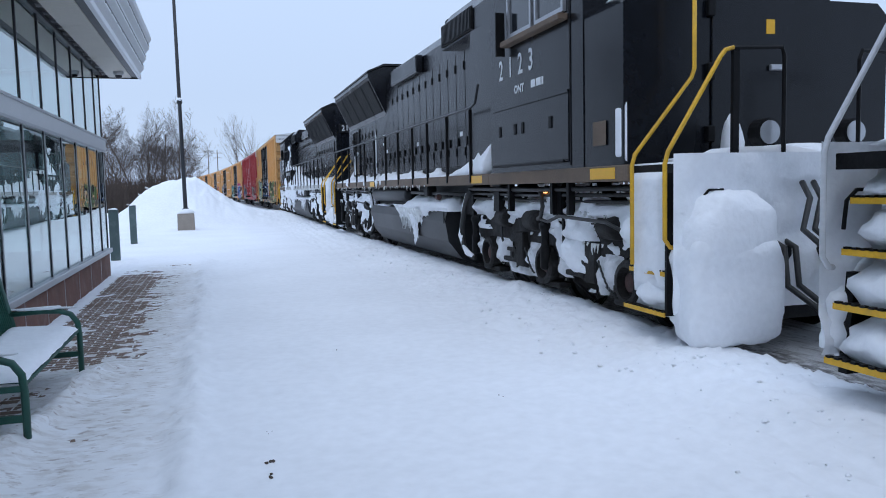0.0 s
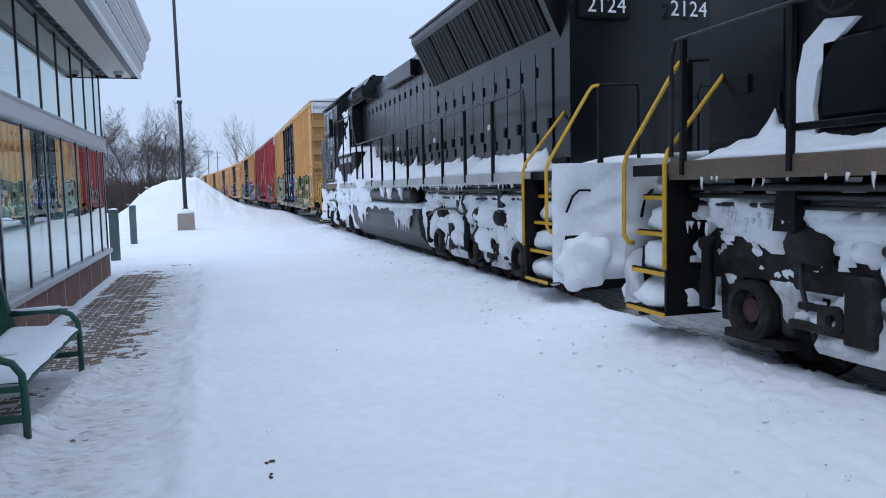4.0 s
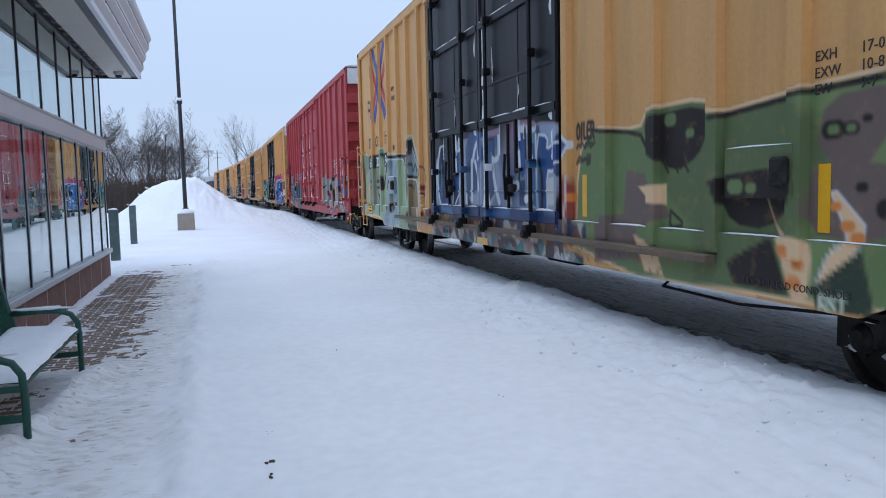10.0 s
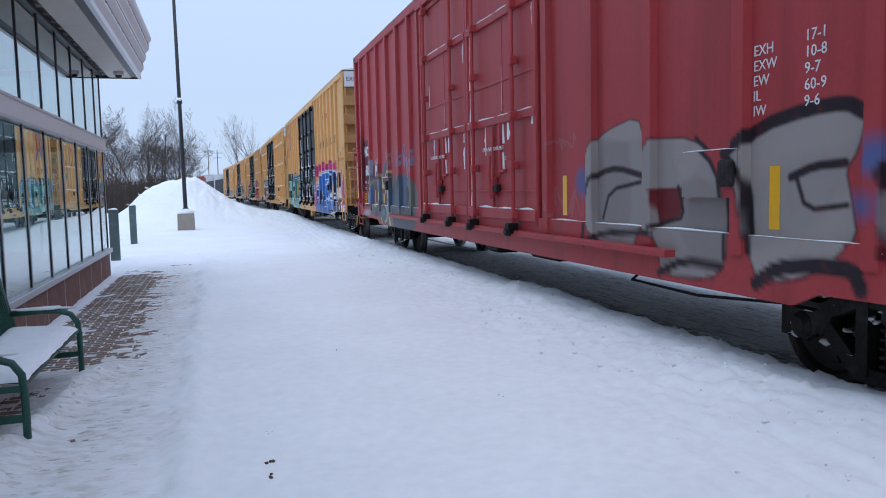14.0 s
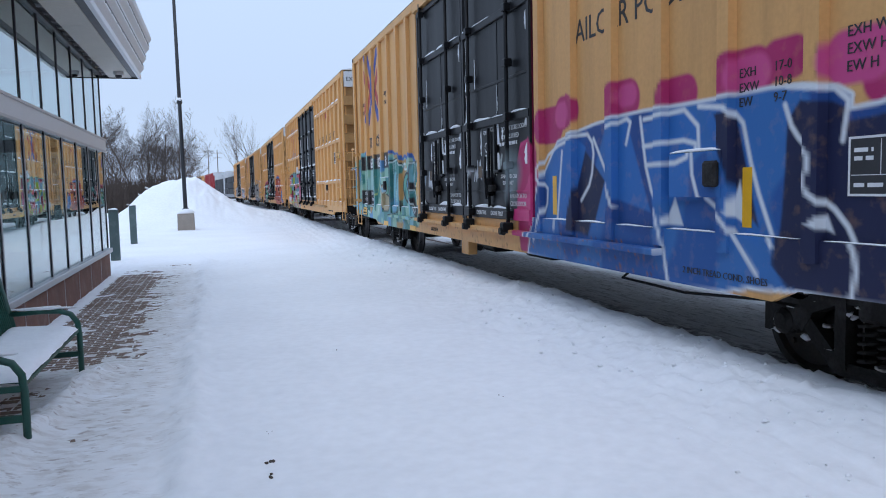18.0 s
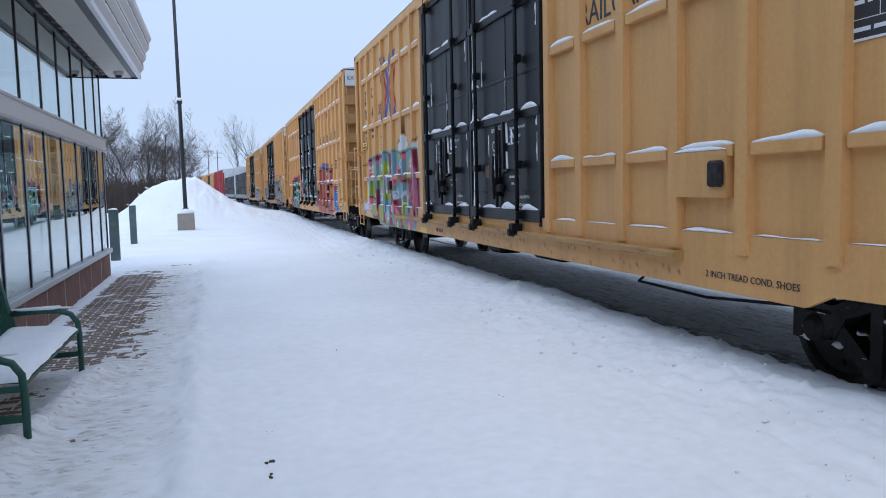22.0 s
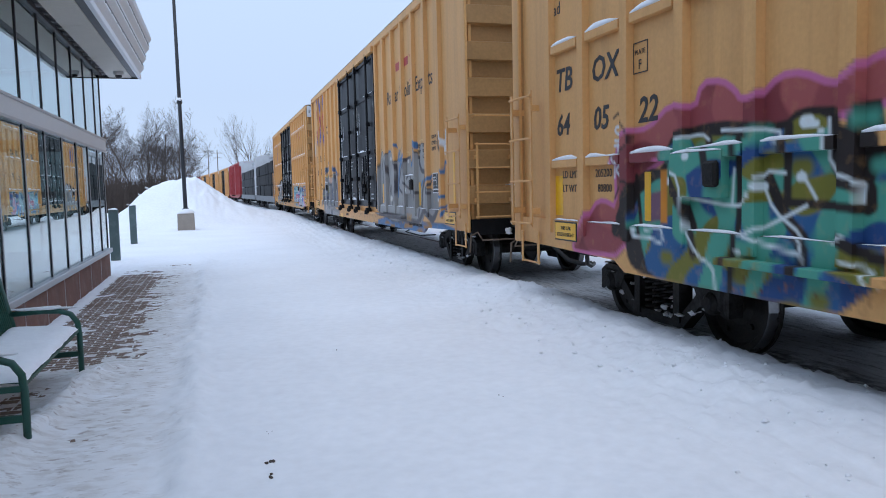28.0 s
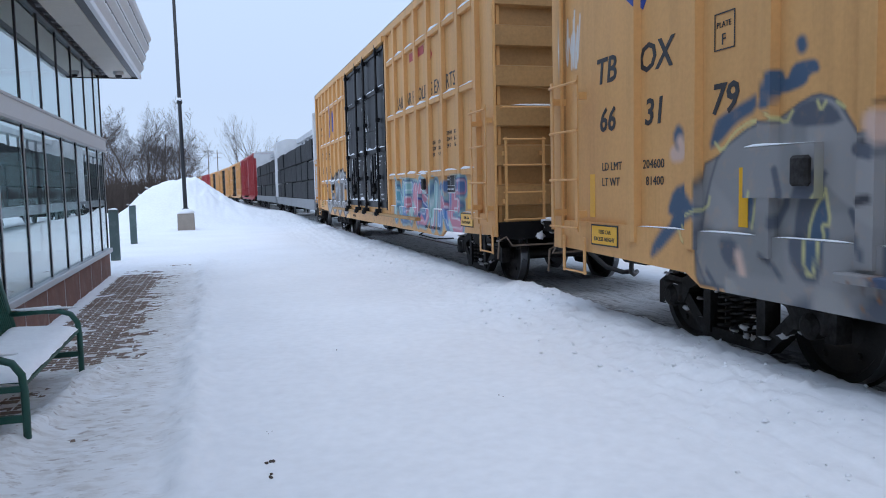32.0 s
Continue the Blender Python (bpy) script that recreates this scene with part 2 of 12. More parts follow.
M_WHITE = material("white_lettering_paint", (0.72, 0.73, 0.74), 0.6, var=0.08, scale=5, fine=60, bump=0.02)
M_PALE = material("weathered_white_metal", (0.62, 0.63, 0.64), 0.6, var=0.1, scale=3, fine=40, bump=0.05, dirt=(0.3, 0.28, 0.26), dirt_amount=0.5)
M_WHEEL = material("dark_wheel_steel", (0.03, 0.027, 0.025), 0.55, metal=0.3, var=0.3, scale=5, fine=40, bump=0.15, dirt=(0.09, 0.06, 0.045), dirt_amount=0.6)
M_TREAD = material("polished_wheel_tread", (0.30, 0.30, 0.31), 0.3, metal=0.9, var=0.1, scale=6, fine=30, bump=0.02)
M_TRUCK = material("grimy_truck_casting", (0.015, 0.0135, 0.0125), 0.7, spec=0.25, var=0.4, scale=4, fine=35, bump=0.3, dirt=(0.20, 0.20, 0.21), dirt_amount=0.22, dirt_scale=4)
M_REDCAP = material("rusty_red_bearing_cap", (0.055, 0.018, 0.014), 0.6, var=0.3, scale=6, fine=40, bump=0.15, dirt=(0.02, 0.018, 0.017), dirt_amount=0.6, dirt_scale=5)
M_RUBBER = material("black_rubber", (0.02, 0.02, 0.02), 0.5, var=0.2, scale=8, fine=40, bump=0.05)
DIRT_Y = (0.20, 0.11, 0.035)
TAN = (0.66, 0.358, 0.137)
M_TAN = material("tan_yellow_car_paint", TAN, 0.5, var=0.06, scale=1.2, fine=25, bump=0.05, spec=0.2, dirt=DIRT_Y, dirt_amount=0.30, dirt_scale=1.6, streak=(1, 2.5, 0.35))
RED = (0.395, 0.053, 0.058)
M_RED = material("oxide_red_car_paint", RED, 0.5, spec=0.2, var=0.15, scale=1.2, fine=25, bump=0.06, dirt=(0.09, 0.03, 0.03), dirt_amount=0.5, dirt_scale=1.6, streak=(1, 2.5, 0.35))
# End tan darkened in the colour for shade between cars; brown grime over it.
M_TAN_END = material("shaded_grimy_tan_end_paint", (0.40, 0.215, 0.076), 0.6, var=0.14, scale=1.5, fine=25, bump=0.08, dirt=(0.22, 0.12, 0.045), dirt_amount=0.5, dirt_scale=1.0, streak=(0.8, 1, 1.0))
M_BEAM = material("scraped_rusty_tan_beam", (0.42, 0.24, 0.085), 0.65, var=0.2, scale=4, fine=40, bump=0.12, dirt=(0.115, 0.038, 0.022), dirt_amount=0.95, dirt_scale=4.5, streak=(1, 0.5, 3))
M_CAR_GREY = material("weathered_grey_car_paint", (0.24, 0.25, 0.26), 0.65, var=0.15, scale=3, fine=40, bump=0.08, dirt=(0.12, 0.11, 0.10), dirt_amount=0.5)
M_DOOR = material("black_plug_door_paint", (0.006, 0.0065, 0.008), 0.42, spec=0.20, var=0.3, scale=2, fine=30, bump=0.05, dirt=(0.035, 0.035, 0.04), dirt_amount=0.22, dirt_scale=2.2, streak=(1, 2, 0.4))
M_GLASS = glass_material("window_glass")
M_ALU = material("brushed_aluminium_frame", (0.42, 0.43, 0.45), 0.4, metal=0.7, var=0.06, scale=3, fine=60, bump=0.03)
M_DARK_FRAME = material("dark_gasket_frame", (0.03, 0.03, 0.035), 0.5, var=0.15, scale=4, fine=40, bump=0.03)
M_SPANDREL = material("grey_metal_spandrel", (0.56, 0.57, 0.58), 0.45, metal=0.3, var=0.05, scale=1.5, fine=30, bump=0.02)
M_SOFFIT = material("beige_soffit_panel", (0.60, 0.56, 0.50), 0.7, var=0.05, scale=2, fine=30, bump=0.03)
M_FASCIA = material("galvanised_fascia_sheet", (0.66, 0.67, 0.69), 0.42, metal=0.25, var=0.08, scale=2, fine=30, bump=0.04)
M_BRICKBASE = material("reddish_brown_stone_base", (0.185, 0.088, 0.066), 0.75, var=0.2, scale=3, fine=40, bump=0.25, dirt=(0.30, 0.24, 0.22), dirt_amount=0.4, dirt_scale=4)
M_PAVER = material("brown_clay_paver", (0.20, 0.135, 0.105), 0.8, var=0.25, scale=5, fine=45, bump=0.3)
M_GREEN = material("dark_green_bench_paint", (0.012, 0.075, 0.055), 0.4, var=0.1, scale=6, fine=50, bump=0.03)
M_BOLLARD = material("grey_green_bollard_paint", (0.075, 0.115, 0.115), 0.5, var=0.12, scale=3, fine=40, bump=0.05, dirt=(0.3, 0.3, 0.3), dirt_amount=0.3, dirt_scale=4)
M_CONCRETE = material("tan_concrete", (0.30, 0.26, 0.22), 0.85, var=0.12, scale=4, fine=40, bump=0.3)
M_LAMP = material("black_lamp_post_paint", (0.015, 0.016, 0.02), 0.45, var=0.15, scale=3, fine=40, bump=0.03)
M_INSIDE = material("dim_interior_plaster", (0.16, 0.15, 0.14), 0.8, var=0.1, scale=1.5, fine=20, bump=0.05)
M_BARK = material("dark_winter_bark", (0.085, 0.070, 0.064), 0.9, var=0.25, scale=3, fine=25, bump=0.3)
M_TWIG = material("brown_brush_stems", (0.075, 0.056, 0.046), 0.9, var=0.35, scale=0.4, fine=6, bump=0.0)
M_POLE = material("weathered_utility_pole", (0.09, 0.075, 0.065), 0.9, var=0.2, scale=3, fine=30, bump=0.2)
M_RAIL = material("rusty_rail_steel", (0.20, 0.15, 0.13), 0.6, metal=0.2, var=0.2, scale=4, fine=40, bump=0.1)
M_WRAP = material("black_lumber_wrap", (0.013, 0.0135, 0.015), 0.6, spec=0.18, var=0.3, scale=2, fine=15, bump=0.3, dirt=(0.10, 0.10, 0.11), dirt_amount=0.25, dirt_scale=3)
M_BLUE = material("blue_emblem_paint", (0.02, 0.06, 0.32), 0.5, var=0.1, scale=5, fine=40, bump=0.02)
M_CRIMSON = material("red_emblem_paint", (0.42, 0.03, 0.03), 0.5, var=0.1, scale=5, fine=40, bump=0.02)
M_ORANGE = material("orange_placard", (0.75, 0.16, 0.02), 0.5, var=0.06, scale=8, fine=40, bump=0.02)
M_INK = material("black_lettering_paint", (0.03, 0.03, 0.034), 0.6, var=0.1, scale=5, fine=50, bump=0.02)


# ---- ground ----
PILE = [(-9, 0.05), (-6, 0.25), (-4.5, 0.46), (-3.8, 1.04), (-3.35, 1.56), (-2.3, 2.0), (-1.45, 2.15), (-0.9, 2.15), (-0.3, 1.76),
        (0.2, 1.39), (1.0, 0.91), (1.75, 0.60), (2.8, 0.41), (3.6, 0.2), (4.4, 0.0)]
CURVE_FROM, CURVE_RADIUS, TRACK_X = 45.0, 1250.0, 5.245


def ease(a, b, x):
    t = min(1.0, max(0.0, (x - a) / (b - a)))
    return t * t * (3 - 2 * t)


def track_x(y):
    return TRACK_X - max(0.0, y - CURVE_FROM) ** 2 / (2 * CURVE_RADIUS)


def rumple(x, y, s, seed=0.0):
    return noise.noise(Vector((x * s, y * s, seed)))


def ground_z(x, y):
    if y > 700:
        return 0.0
    u = x + TRACK_X - track_x(y)
    z = 0.018 * rumple(x, y, 0.5) + 0.006 * rumple(x, y, 2.3, 4)
    # the cleared walk in front of the building, with bare pavers between thin snow
    if x < 0.1 and -2.1 < x and 2 < y < 19:
        walk_in = ease(-2.05, -1.9, x) * (1 - ease(-0.55, -0.2, x)) * (1 - ease(16.0, 18.5, y))
        bare = ease(-1.95, -1.75, x) * (1 - ease(-1.25, -0.62, x)) * ease(6.9, 7.6, y) * (1 - ease(14.5, 16.8, y))
        under = ease(-1.75, -1.6, x) * (1 - ease(-1.25, -1.02, x)) * ease(5.4, 5.6, y) * (1 - ease(6.6, 6.9, y)) * 0.85
        specks = ease(-1.0, -0.9, x) * (1 - ease(-0.86, -0.78, x)) * ease(4.9, 5.0, y) * (1 - ease(5.25, 5.4, y)) * 0.42
        row = round((y - 3.9) / 0.104)
        bx = round((x + 1.90 - 0.102 * (row % 2)) / 0.204) * 0.204
        n = 0.5 * rumple(x * 0.6, y * 1.2, 2.6, 2) + 0.25 * rumple(x * 0.8, y * 1.4, 15.0, 8)
        k = max(bare, under, specks)
        n += min(1.0, 4 * k) * 0.7 * rumple(bx * 3, row * 0.104 * 4, 2.1, 7)
        cover = 0.55 + 0.55 * (1 - ease(6.4, 7.3, y)) * (1 - under) + 0.85 * n - 0.84 * k
        z = z * (1 - walk_in) + walk_in * (0.0035 + max(-0.001, 0.012 * cover + 0.005 * rumple(x, y, 21.0, 51) + 0.004 * rumple(x, y, 9.0, 54)))
        z += 0.05 * (1 - ease(-1.25, -1.02, x)) * (1 - ease(6.75, 7.05, y)) * (1 - min(1, under / 0.8)) * (0.8 + 0.25 * rumple(x, y, 5, 3) + 0.12 * rumple(x, y, 14, 3))
        berm = math.exp(-((x + 1.12 - 0.13 * (y - 6.3)) / 0.13) ** 2) * ease(4.2, 5.2, y) * (1 - ease(7.0, 7.5, y))
        z += 0.075 * berm * (0.8 + 0.5 * rumple(x, y, 3.2, 41) + 0.6 * rumple(x, y, 9.0, 42) + 0.7 * rumple(x, y, 17.0, 52))
        z += 0.025 * (1 - ease(-1.9, -1.8, x)) * (0.8 + rumple(x, y, 4, 8))
    # trampled edge of the walk and shovelled crumbs
    if -1.6 < x < 0.3 and y < 22:
        tr = ease(-1.2, -0.9, x) * (1 - ease(-0.1, 0.25, x))
        z += tr * (0.008 * rumple(x, y, 4.5, 31) + 0.006 * rumple(x, y, 10.0, 32) + 0.005 * rumple(x, y, 19.0, 33))
    z += 0.006 * rumple(x, y, 1.6, 34) * ease(0.0, 0.6, x) * (1 - ease(3.0, 4.0, x))
    # the snow field lies a little higher than the walk
    z += 0.035 * ease(-0.42 + 0.12 * rumple(x, y, 0.9, 17), -0.22 + 0.12 * rumple(x, y, 0.9, 17), x) * (1 - ease(15.5, 19, y))
    # ridge left by the shovel along the walk
    z += 0.075 * math.exp(-((x + 0.25 + 0.08 * rumple(x, y, 0.7)) / 0.16) ** 2) * (0.35 + 0.8 * rumple(x, y, 2.2, 5) + 0.5 * rumple(x, y, 5.5, 6) + 0.6 * rumple(x, y, 13.0, 16)) * (1 - ease(17, 20, y))
    z += 0.05 * max(0, rumple(x, y, 1.6, 9)) * math.exp(-((y - 16.3) / 0.7) ** 2) * math.exp(-((x - 0.5) / 0.9) ** 2)
    # ploughed bank beside the track
    if y < 60:
        k = ease(2.6, 3.9, u) * (1 - ease(4.02, 4.50, u))
        z += k * (0.13 + 0.03 * max(0.0, rumple(x, y, 2.2, 55)) + 0.05 * rumple(x, y, 1.1, 11) + 0.025 * rumple(x, y, 3.1, 12) + 0.04 * max(0.0, rumple(x, y, 5.5, 35)) + 0.026 * rumple(x, y, 10.0, 36) + 0.018 * rumple(x, y, 18.0, 53))
    z += ease(1.9, 3.0, u) * (1 - ease(4.3, 4.6, u)) * (0.018 * rumple(x, y, 7.0, 13) + 0.028 * rumple(x, y, 13.0, 37) + 0.022 * max(0.0, rumple(x, y, 4.0, 38) - 0.1) - 0.03 * max(0.0, rumple(x, y, 2.6, 39)))
    # the sunken track bed and the white field behind it
    bed = ease(4.05, 4.54, u) * (1 - ease(6.2, 6.8, u))
    z += bed * (-0.015 + 0.012 * rumple(x * 3, y * 0.6, 1.2, 14) + 0.006 * rumple(x, y, 6.0, 43))
    z += ease(7.2, 9.5, u) * (0.05 + 0.05 * rumple(x, y, 0.8, 15))
    # the heap of cleared snow
    if 30 < y < 62 and x < 5:
        for (xa, za), (xb, zb) in zip(PILE, PILE[1:]):
            if xa <= x <= xb:
                h = za + (zb - za) * (x - xa) / (xb - xa)
                near = ease(33.7, 38.2, y + 0.5 * rumple(x, y, 0.6, 21)) * (1 - ease(44, 60, y))
                z += h * near * (1 + 0.07 * rumple(x, y, 0.9, 22)) + near * 0.15 * min(1, h) * rumple(x, y, 1.9, 23) + near * 0.11 * min(1, h) * rumple(x, y, 4.5, 24)
    return z


def spaced(*runs):
    out = []
    for a, b, step in runs:
        k = max(1, round((b - a) / step))
        out += [a + (b - a) * i / k for i in range(k)]
    return out + [runs[-1][1]]


def build_ground():
    xs = spaced((-900, -200, 140), (-200, -30, 30), (-30, -6, 3), (-6, -2.1, 0.35), (-2.1, -0.1, 0.04), (-0.1, 0.4, 0.05), (0.4, 2.0, 0.12), (2.0, 4.6, 0.042), (4.6, 5.0, 0.08), (5.0, 7.6, 0.2), (7.6, 14, 0.8), (14, 60, 8), (60, 900, 140))
    ys = spaced((-300, -20, 70), (-20, 2, 1.0), (2, 4, 0.15), (4, 14.0, 0.05), (14, 20, 0.09), (20, 32, 0.25), (32, 47, 0.2), (47, 75, 1.0), (75, 300, 9), (300, 1500, 200))
    m = len(xs)
    s = Shape()
    s.v = [(x, y, ground_z(x, y)) for y in ys for x in xs]
    s.f = [(j * m + i, j * m + i + 1, (j + 1) * m + i + 1, (j + 1) * m + i) for j in range(len(ys) - 1) for i in range(m - 1)]
    me = bpy.data.meshes.new("ground")
    me.from_pydata(s.v, [], s.f)
    me.polygons.foreach_set("use_smooth", [True] * len(me.polygons))
    me.materials.append(M_GROUND)
    tagged(new("ground", me), "trodden white snow over platform and track bed", "snow", kind="structure")


def build_track():
    """Two rusty rails, almost buried, that bend away to the left far off."""
    for side in (-1, 1):
        s = Shape()
        c = side * 0.7535
        prof = [(-0.037, 0.0), (0.037, 0.0), (0.037, -0.03), (0.01, -0.045), (0.01, -0.13), (0.07, -0.15), (-0.07, -0.15), (-0.01, -0.13), (-0.01, -0.045), (-0.037, -0.03)]
        ys = spaced((-60, 45, 105), (45, 420, 25))
        for y in ys:
            s.v += [(track_x(y) + c + p[0], y, p[1] - 0.002) for p in prof]
        k = len(prof)
        s.f = [(j * k + i, j * k + (i + 1) % k, (j + 1) * k + (i + 1) % k, (j + 1) * k + i) for j in range(len(ys) - 1) for i in range(k)]
        ob = part("rail", s, M_RAIL)
        tagged(ob, "rusty steel rail sunk in dirty snow", "rail", "rails of the track", "structure")


# ---- the station building ----
WALL_X, WALL_END = -1.97, 15.40
MULLIONS = [15.36 - 0.70] + [13.60 - 1.09 * k for k in range(17)]


def build_station():
    st = tagged(thing("station_wall", "glazed station front with grey metal bands over a reddish stone base", "building"), kind="structure")
    y0 = -6.0
    part("stone_base", Shape().box(WALL_X - 0.25, WALL_X, y0, WALL_END, -0.2, 0.46, 0.012), M_BRICKBASE, st)
    part("end_base", Shape().box(-9.0, WALL_X - 0.25, WALL_END - 0.25, WALL_END, -0.2, 0.46), M_BRICKBASE, st)
    joint = Shape().box(WALL_X, WALL_X + 0.004, 0, 0.012, 0.0, 0.45)
    me = joint.mesh("joint")
    me.materials.append(M_SPANDREL)
    for k in range(6):
        j = put(new("joint", me), st)
        j.location = (0, 14.2 - 1.09 * k, 0)
    part("sill", Shape().box(WALL_X - 0.1, WALL_X + 0.05, y0, WALL_END + 0.03, 0.46, 0.54, 0.008), M_ALU, st)
    part("spandrel", Shape().box(WALL_X - 0.15, WALL_X + 0.035, y0, WALL_END + 0.03, 2.33, 2.55, 0.006), M_SPANDREL, st)
    part("spandrel_trim", Shape().box(WALL_X + 0.035, WALL_X + 0.05, y0, WALL_END + 0.04, 2.315, 2.345), M_ALU, st)
    part("spandrel_trim", Shape().box(WALL_X + 0.035, WALL_X + 0.05, y0, WALL_END + 0.04, 2.535, 2.565), M_ALU, st)
    part("end_spandrel", Shape().box(-9.0, WALL_X - 0.15, WALL_END - 0.12, WALL_END + 0.03, 2.33, 2.55), M_SPANDREL, st)
    part("end_sill", Shape().box(-9.0, WALL_X - 0.1, WALL_END - 0.12, WALL_END + 0.03, 0.46, 0.54), M_ALU, st)
    part("head_rail", Shape().box(WALL_X - 0.1, WALL_X + 0.02, y0, WALL_END, 3.74, 3.80), M_DARK_FRAME, st)
    low = Shape().box(-0.040, -0.014, -0.015, 0.015, 0.54, 2.33).mesh("mullion")
    high = Shape().box(-0.040, -0.010, -0.015, 0.015, 2.55, 3.76).mesh("mullion")
    cap_l = Shape().box(-0.014, -0.006, -0.021, 0.009, 0.54, 2.32).mesh("mullion_cap")
    for me, mt in ((low, M_DARK_FRAME), (high, M_DARK_FRAME), (cap_l, M_ALU)):
        me.materials.append(mt)
    edges = sorted(MULLIONS + [15.37])
    for y in edges:
        for me in (low, high, cap_l):
            ob = put(new(me.name.split(".")[0], me), st)
            ob.location = (WALL_X, y, 0)
    for a, b in zip(edges, edges[1:]):
        for za, zb in ((0.54, 2.33), (2.55, 3.74)):
            p = part("pane", Shape().box(WALL_X - 0.035, WALL_X - 0.023, a + 0.02, b - 0.02, za, zb), M_GLASS, st)
            p.visible_shadow = False
    # glazing of the end wall
    for xa, xb in ((-3.1, -2.02), (-4.2, -3.12), (-5.3, -4.22)):
        for za, zb in ((0.54, 2.33), (2.55, 3.74)):
            p = part("pane", Shape().box(xa, xb, WALL_END - 0.05, WALL_END - 0.038, za, zb), M_GLASS, st)
            p.visible_shadow = False
        part("mullion", Shape().box(xa - 0.02, xa + 0.02, WALL_END - 0.1, WALL_END + 0.02, 0.54, 3.76), M_DARK_FRAME, st)
    part("end_wall", Shape().box(-9.0, -5.32, WALL_END - 0.2, WALL_END, 0.46, 3.8), M_BRICKBASE, st)
    # back of the hall: closed below, glazed above, so that sky shows through the upper lights
    part("back_wall", Shape().box(-9.2, -9.0, y0, WALL_END, -0.2, 2.55), M_INSIDE, st)
    for k in range(9):
        ya = y0 + 0.1 + k * 2.36
        p = part("pane", Shape().box(-9.11, -9.10, ya, ya + 2.26, 2.55, 3.74), M_GLASS, st)
        p.visible_shadow = False
        part("mullion", Shape().box(-9.16, -9.04, ya - 0.1, ya, 2.55, 3.8), M_DARK_FRAME, st)
    part("rear_wall", Shape().box(-9.2, WALL_X - 0.2, y0 - 0.2, y0, -0.2, 3.8), M_INSIDE, st)
    part("hall_floor", Shape().box(-9.0, WALL_X - 0.26, y0, WALL_END - 0.26, -0.15, 0.02), M_INSIDE, st)
    ce = part("ceiling", Shape().box(-9.2, WALL_X - 0.12, y0, WALL_END - 0.1, 3.80, 3.9), M_INSIDE)
    tagged(ce, "plain dim ceiling of the station hall", "ceiling", kind="structure")
    # eaves
    ev = tagged(thing("roof_eaves", "grey metal roof eaves with beige soffit and stepped fascia", "roof"), kind="structure")
    end = 16.05
    part("roof_deck", Shape().box(-9.4, -1.2, y0 - 0.3, end - 0.1, 4.2, 4.5), M_FASCIA, ev)
    for k in range(9):
        ya = end - 0.06 - (k + 1) * 2.4
        part("soffit_panel", Shape().box(-1.875, -1.475, ya + 0.006, ya + 2.394, 3.785, 3.81), M_SOFFIT, ev)
        part("soffit_end", Shape().box(-9.4, -1.97, WALL_END + 0.01, end - 0.06, 3.785, 3.81), M_SOFFIT, ev)
    part("grille_slot", Shape().box(-1.975, -1.87, y0, end - 0.3, 3.82, 3.86), M_DARK_FRAME, ev)
    bar = Shape().box(-1.965, -1.877, -0.012, 0.012, 3.783, 3.82).mesh("grille_bar")
    bar.materials.append(M_ALU)
    for k in range(36):
        put(new("grille_bar", bar), ev).location = (0, end - 0.42 - 0.42 * k, 0)
    part("drip_channel", Shape().box(-1.473, -1.36, y0, end - 0.02, 3.795, 3.84), M_DARK_FRAME, ev)
    for rx, rz in ((-1.262, 4.026), (-1.212, 4.216), (-1.142, 4.416)):
        part("shadow_gap", Shape().box(rx - 0.03, rx + 0.016, y0, end + 0.012, rz - 0.016, rz + 0.006), M_DARK_FRAME, ev)
    part("edge_trim", Shape().box(-1.36, -1.30, y0, end, 3.77, 3.86, 0.006), M_FASCIA, ev)
    part("end_trim", Shape().box(-9.4, -1.36, end - 0.04, end, 3.77, 3.86), M_DARK_FRAME, ev)
    steps = [(-1.33, 3.86), (-1.25, 3.97), (-1.25, 4.02), (-1.29, 4.03), (-1.20, 4.16), (-1.20, 4.21), (-1.24, 4.22), (-1.13, 4.36), (-1.13, 4.41),
             (-1.17, 4.42), (-1.10, 4.50), (-1.08, 4.56), (-1.20, 4.57), (-1.45, 4.50), (-1.45, 3.86)]
    part("fascia", Shape().prism(steps, y0 - 0.3, end + 0.02), M_FASCIA, ev)
    part("end_fascia", Shape().box(-9.4, -1.45, end - 0.1, end, 3.86, 4.55), M_FASCIA, ev)
    for z, x in ((3.99, -1.25), (4.19, -1.20), (4.385, -1.13)):
        sc = Shape()
        for k in range(14):
            sc.turn([(0, 0.010), (0.008, 0.006)], (x, end - 0.4 - 0.62 * k, z), "x", 6)
        part("screw_row", sc, M_DARK_FRAME, ev)
    dome = thing("dome_camera", "small white dome camera under the soffit", "camera", pose(-1.62, 15.2, 3.785))
    part("housing", Shape().turn([(0, 0.09), (-0.05, 0.09), (-0.07, 0.075)], (0, 0, 0), "z", 18), M_PALE, dome, smooth=False)
    part("lens_dome", Shape().turn([(-0.07, 0.065), (-0.10, 0.055), (-0.125, 0.03), (-0.13, 0.004)], (0, 0, 0), "z", 16), M_DARK_FRAME, dome, "dark smoked dome", True)


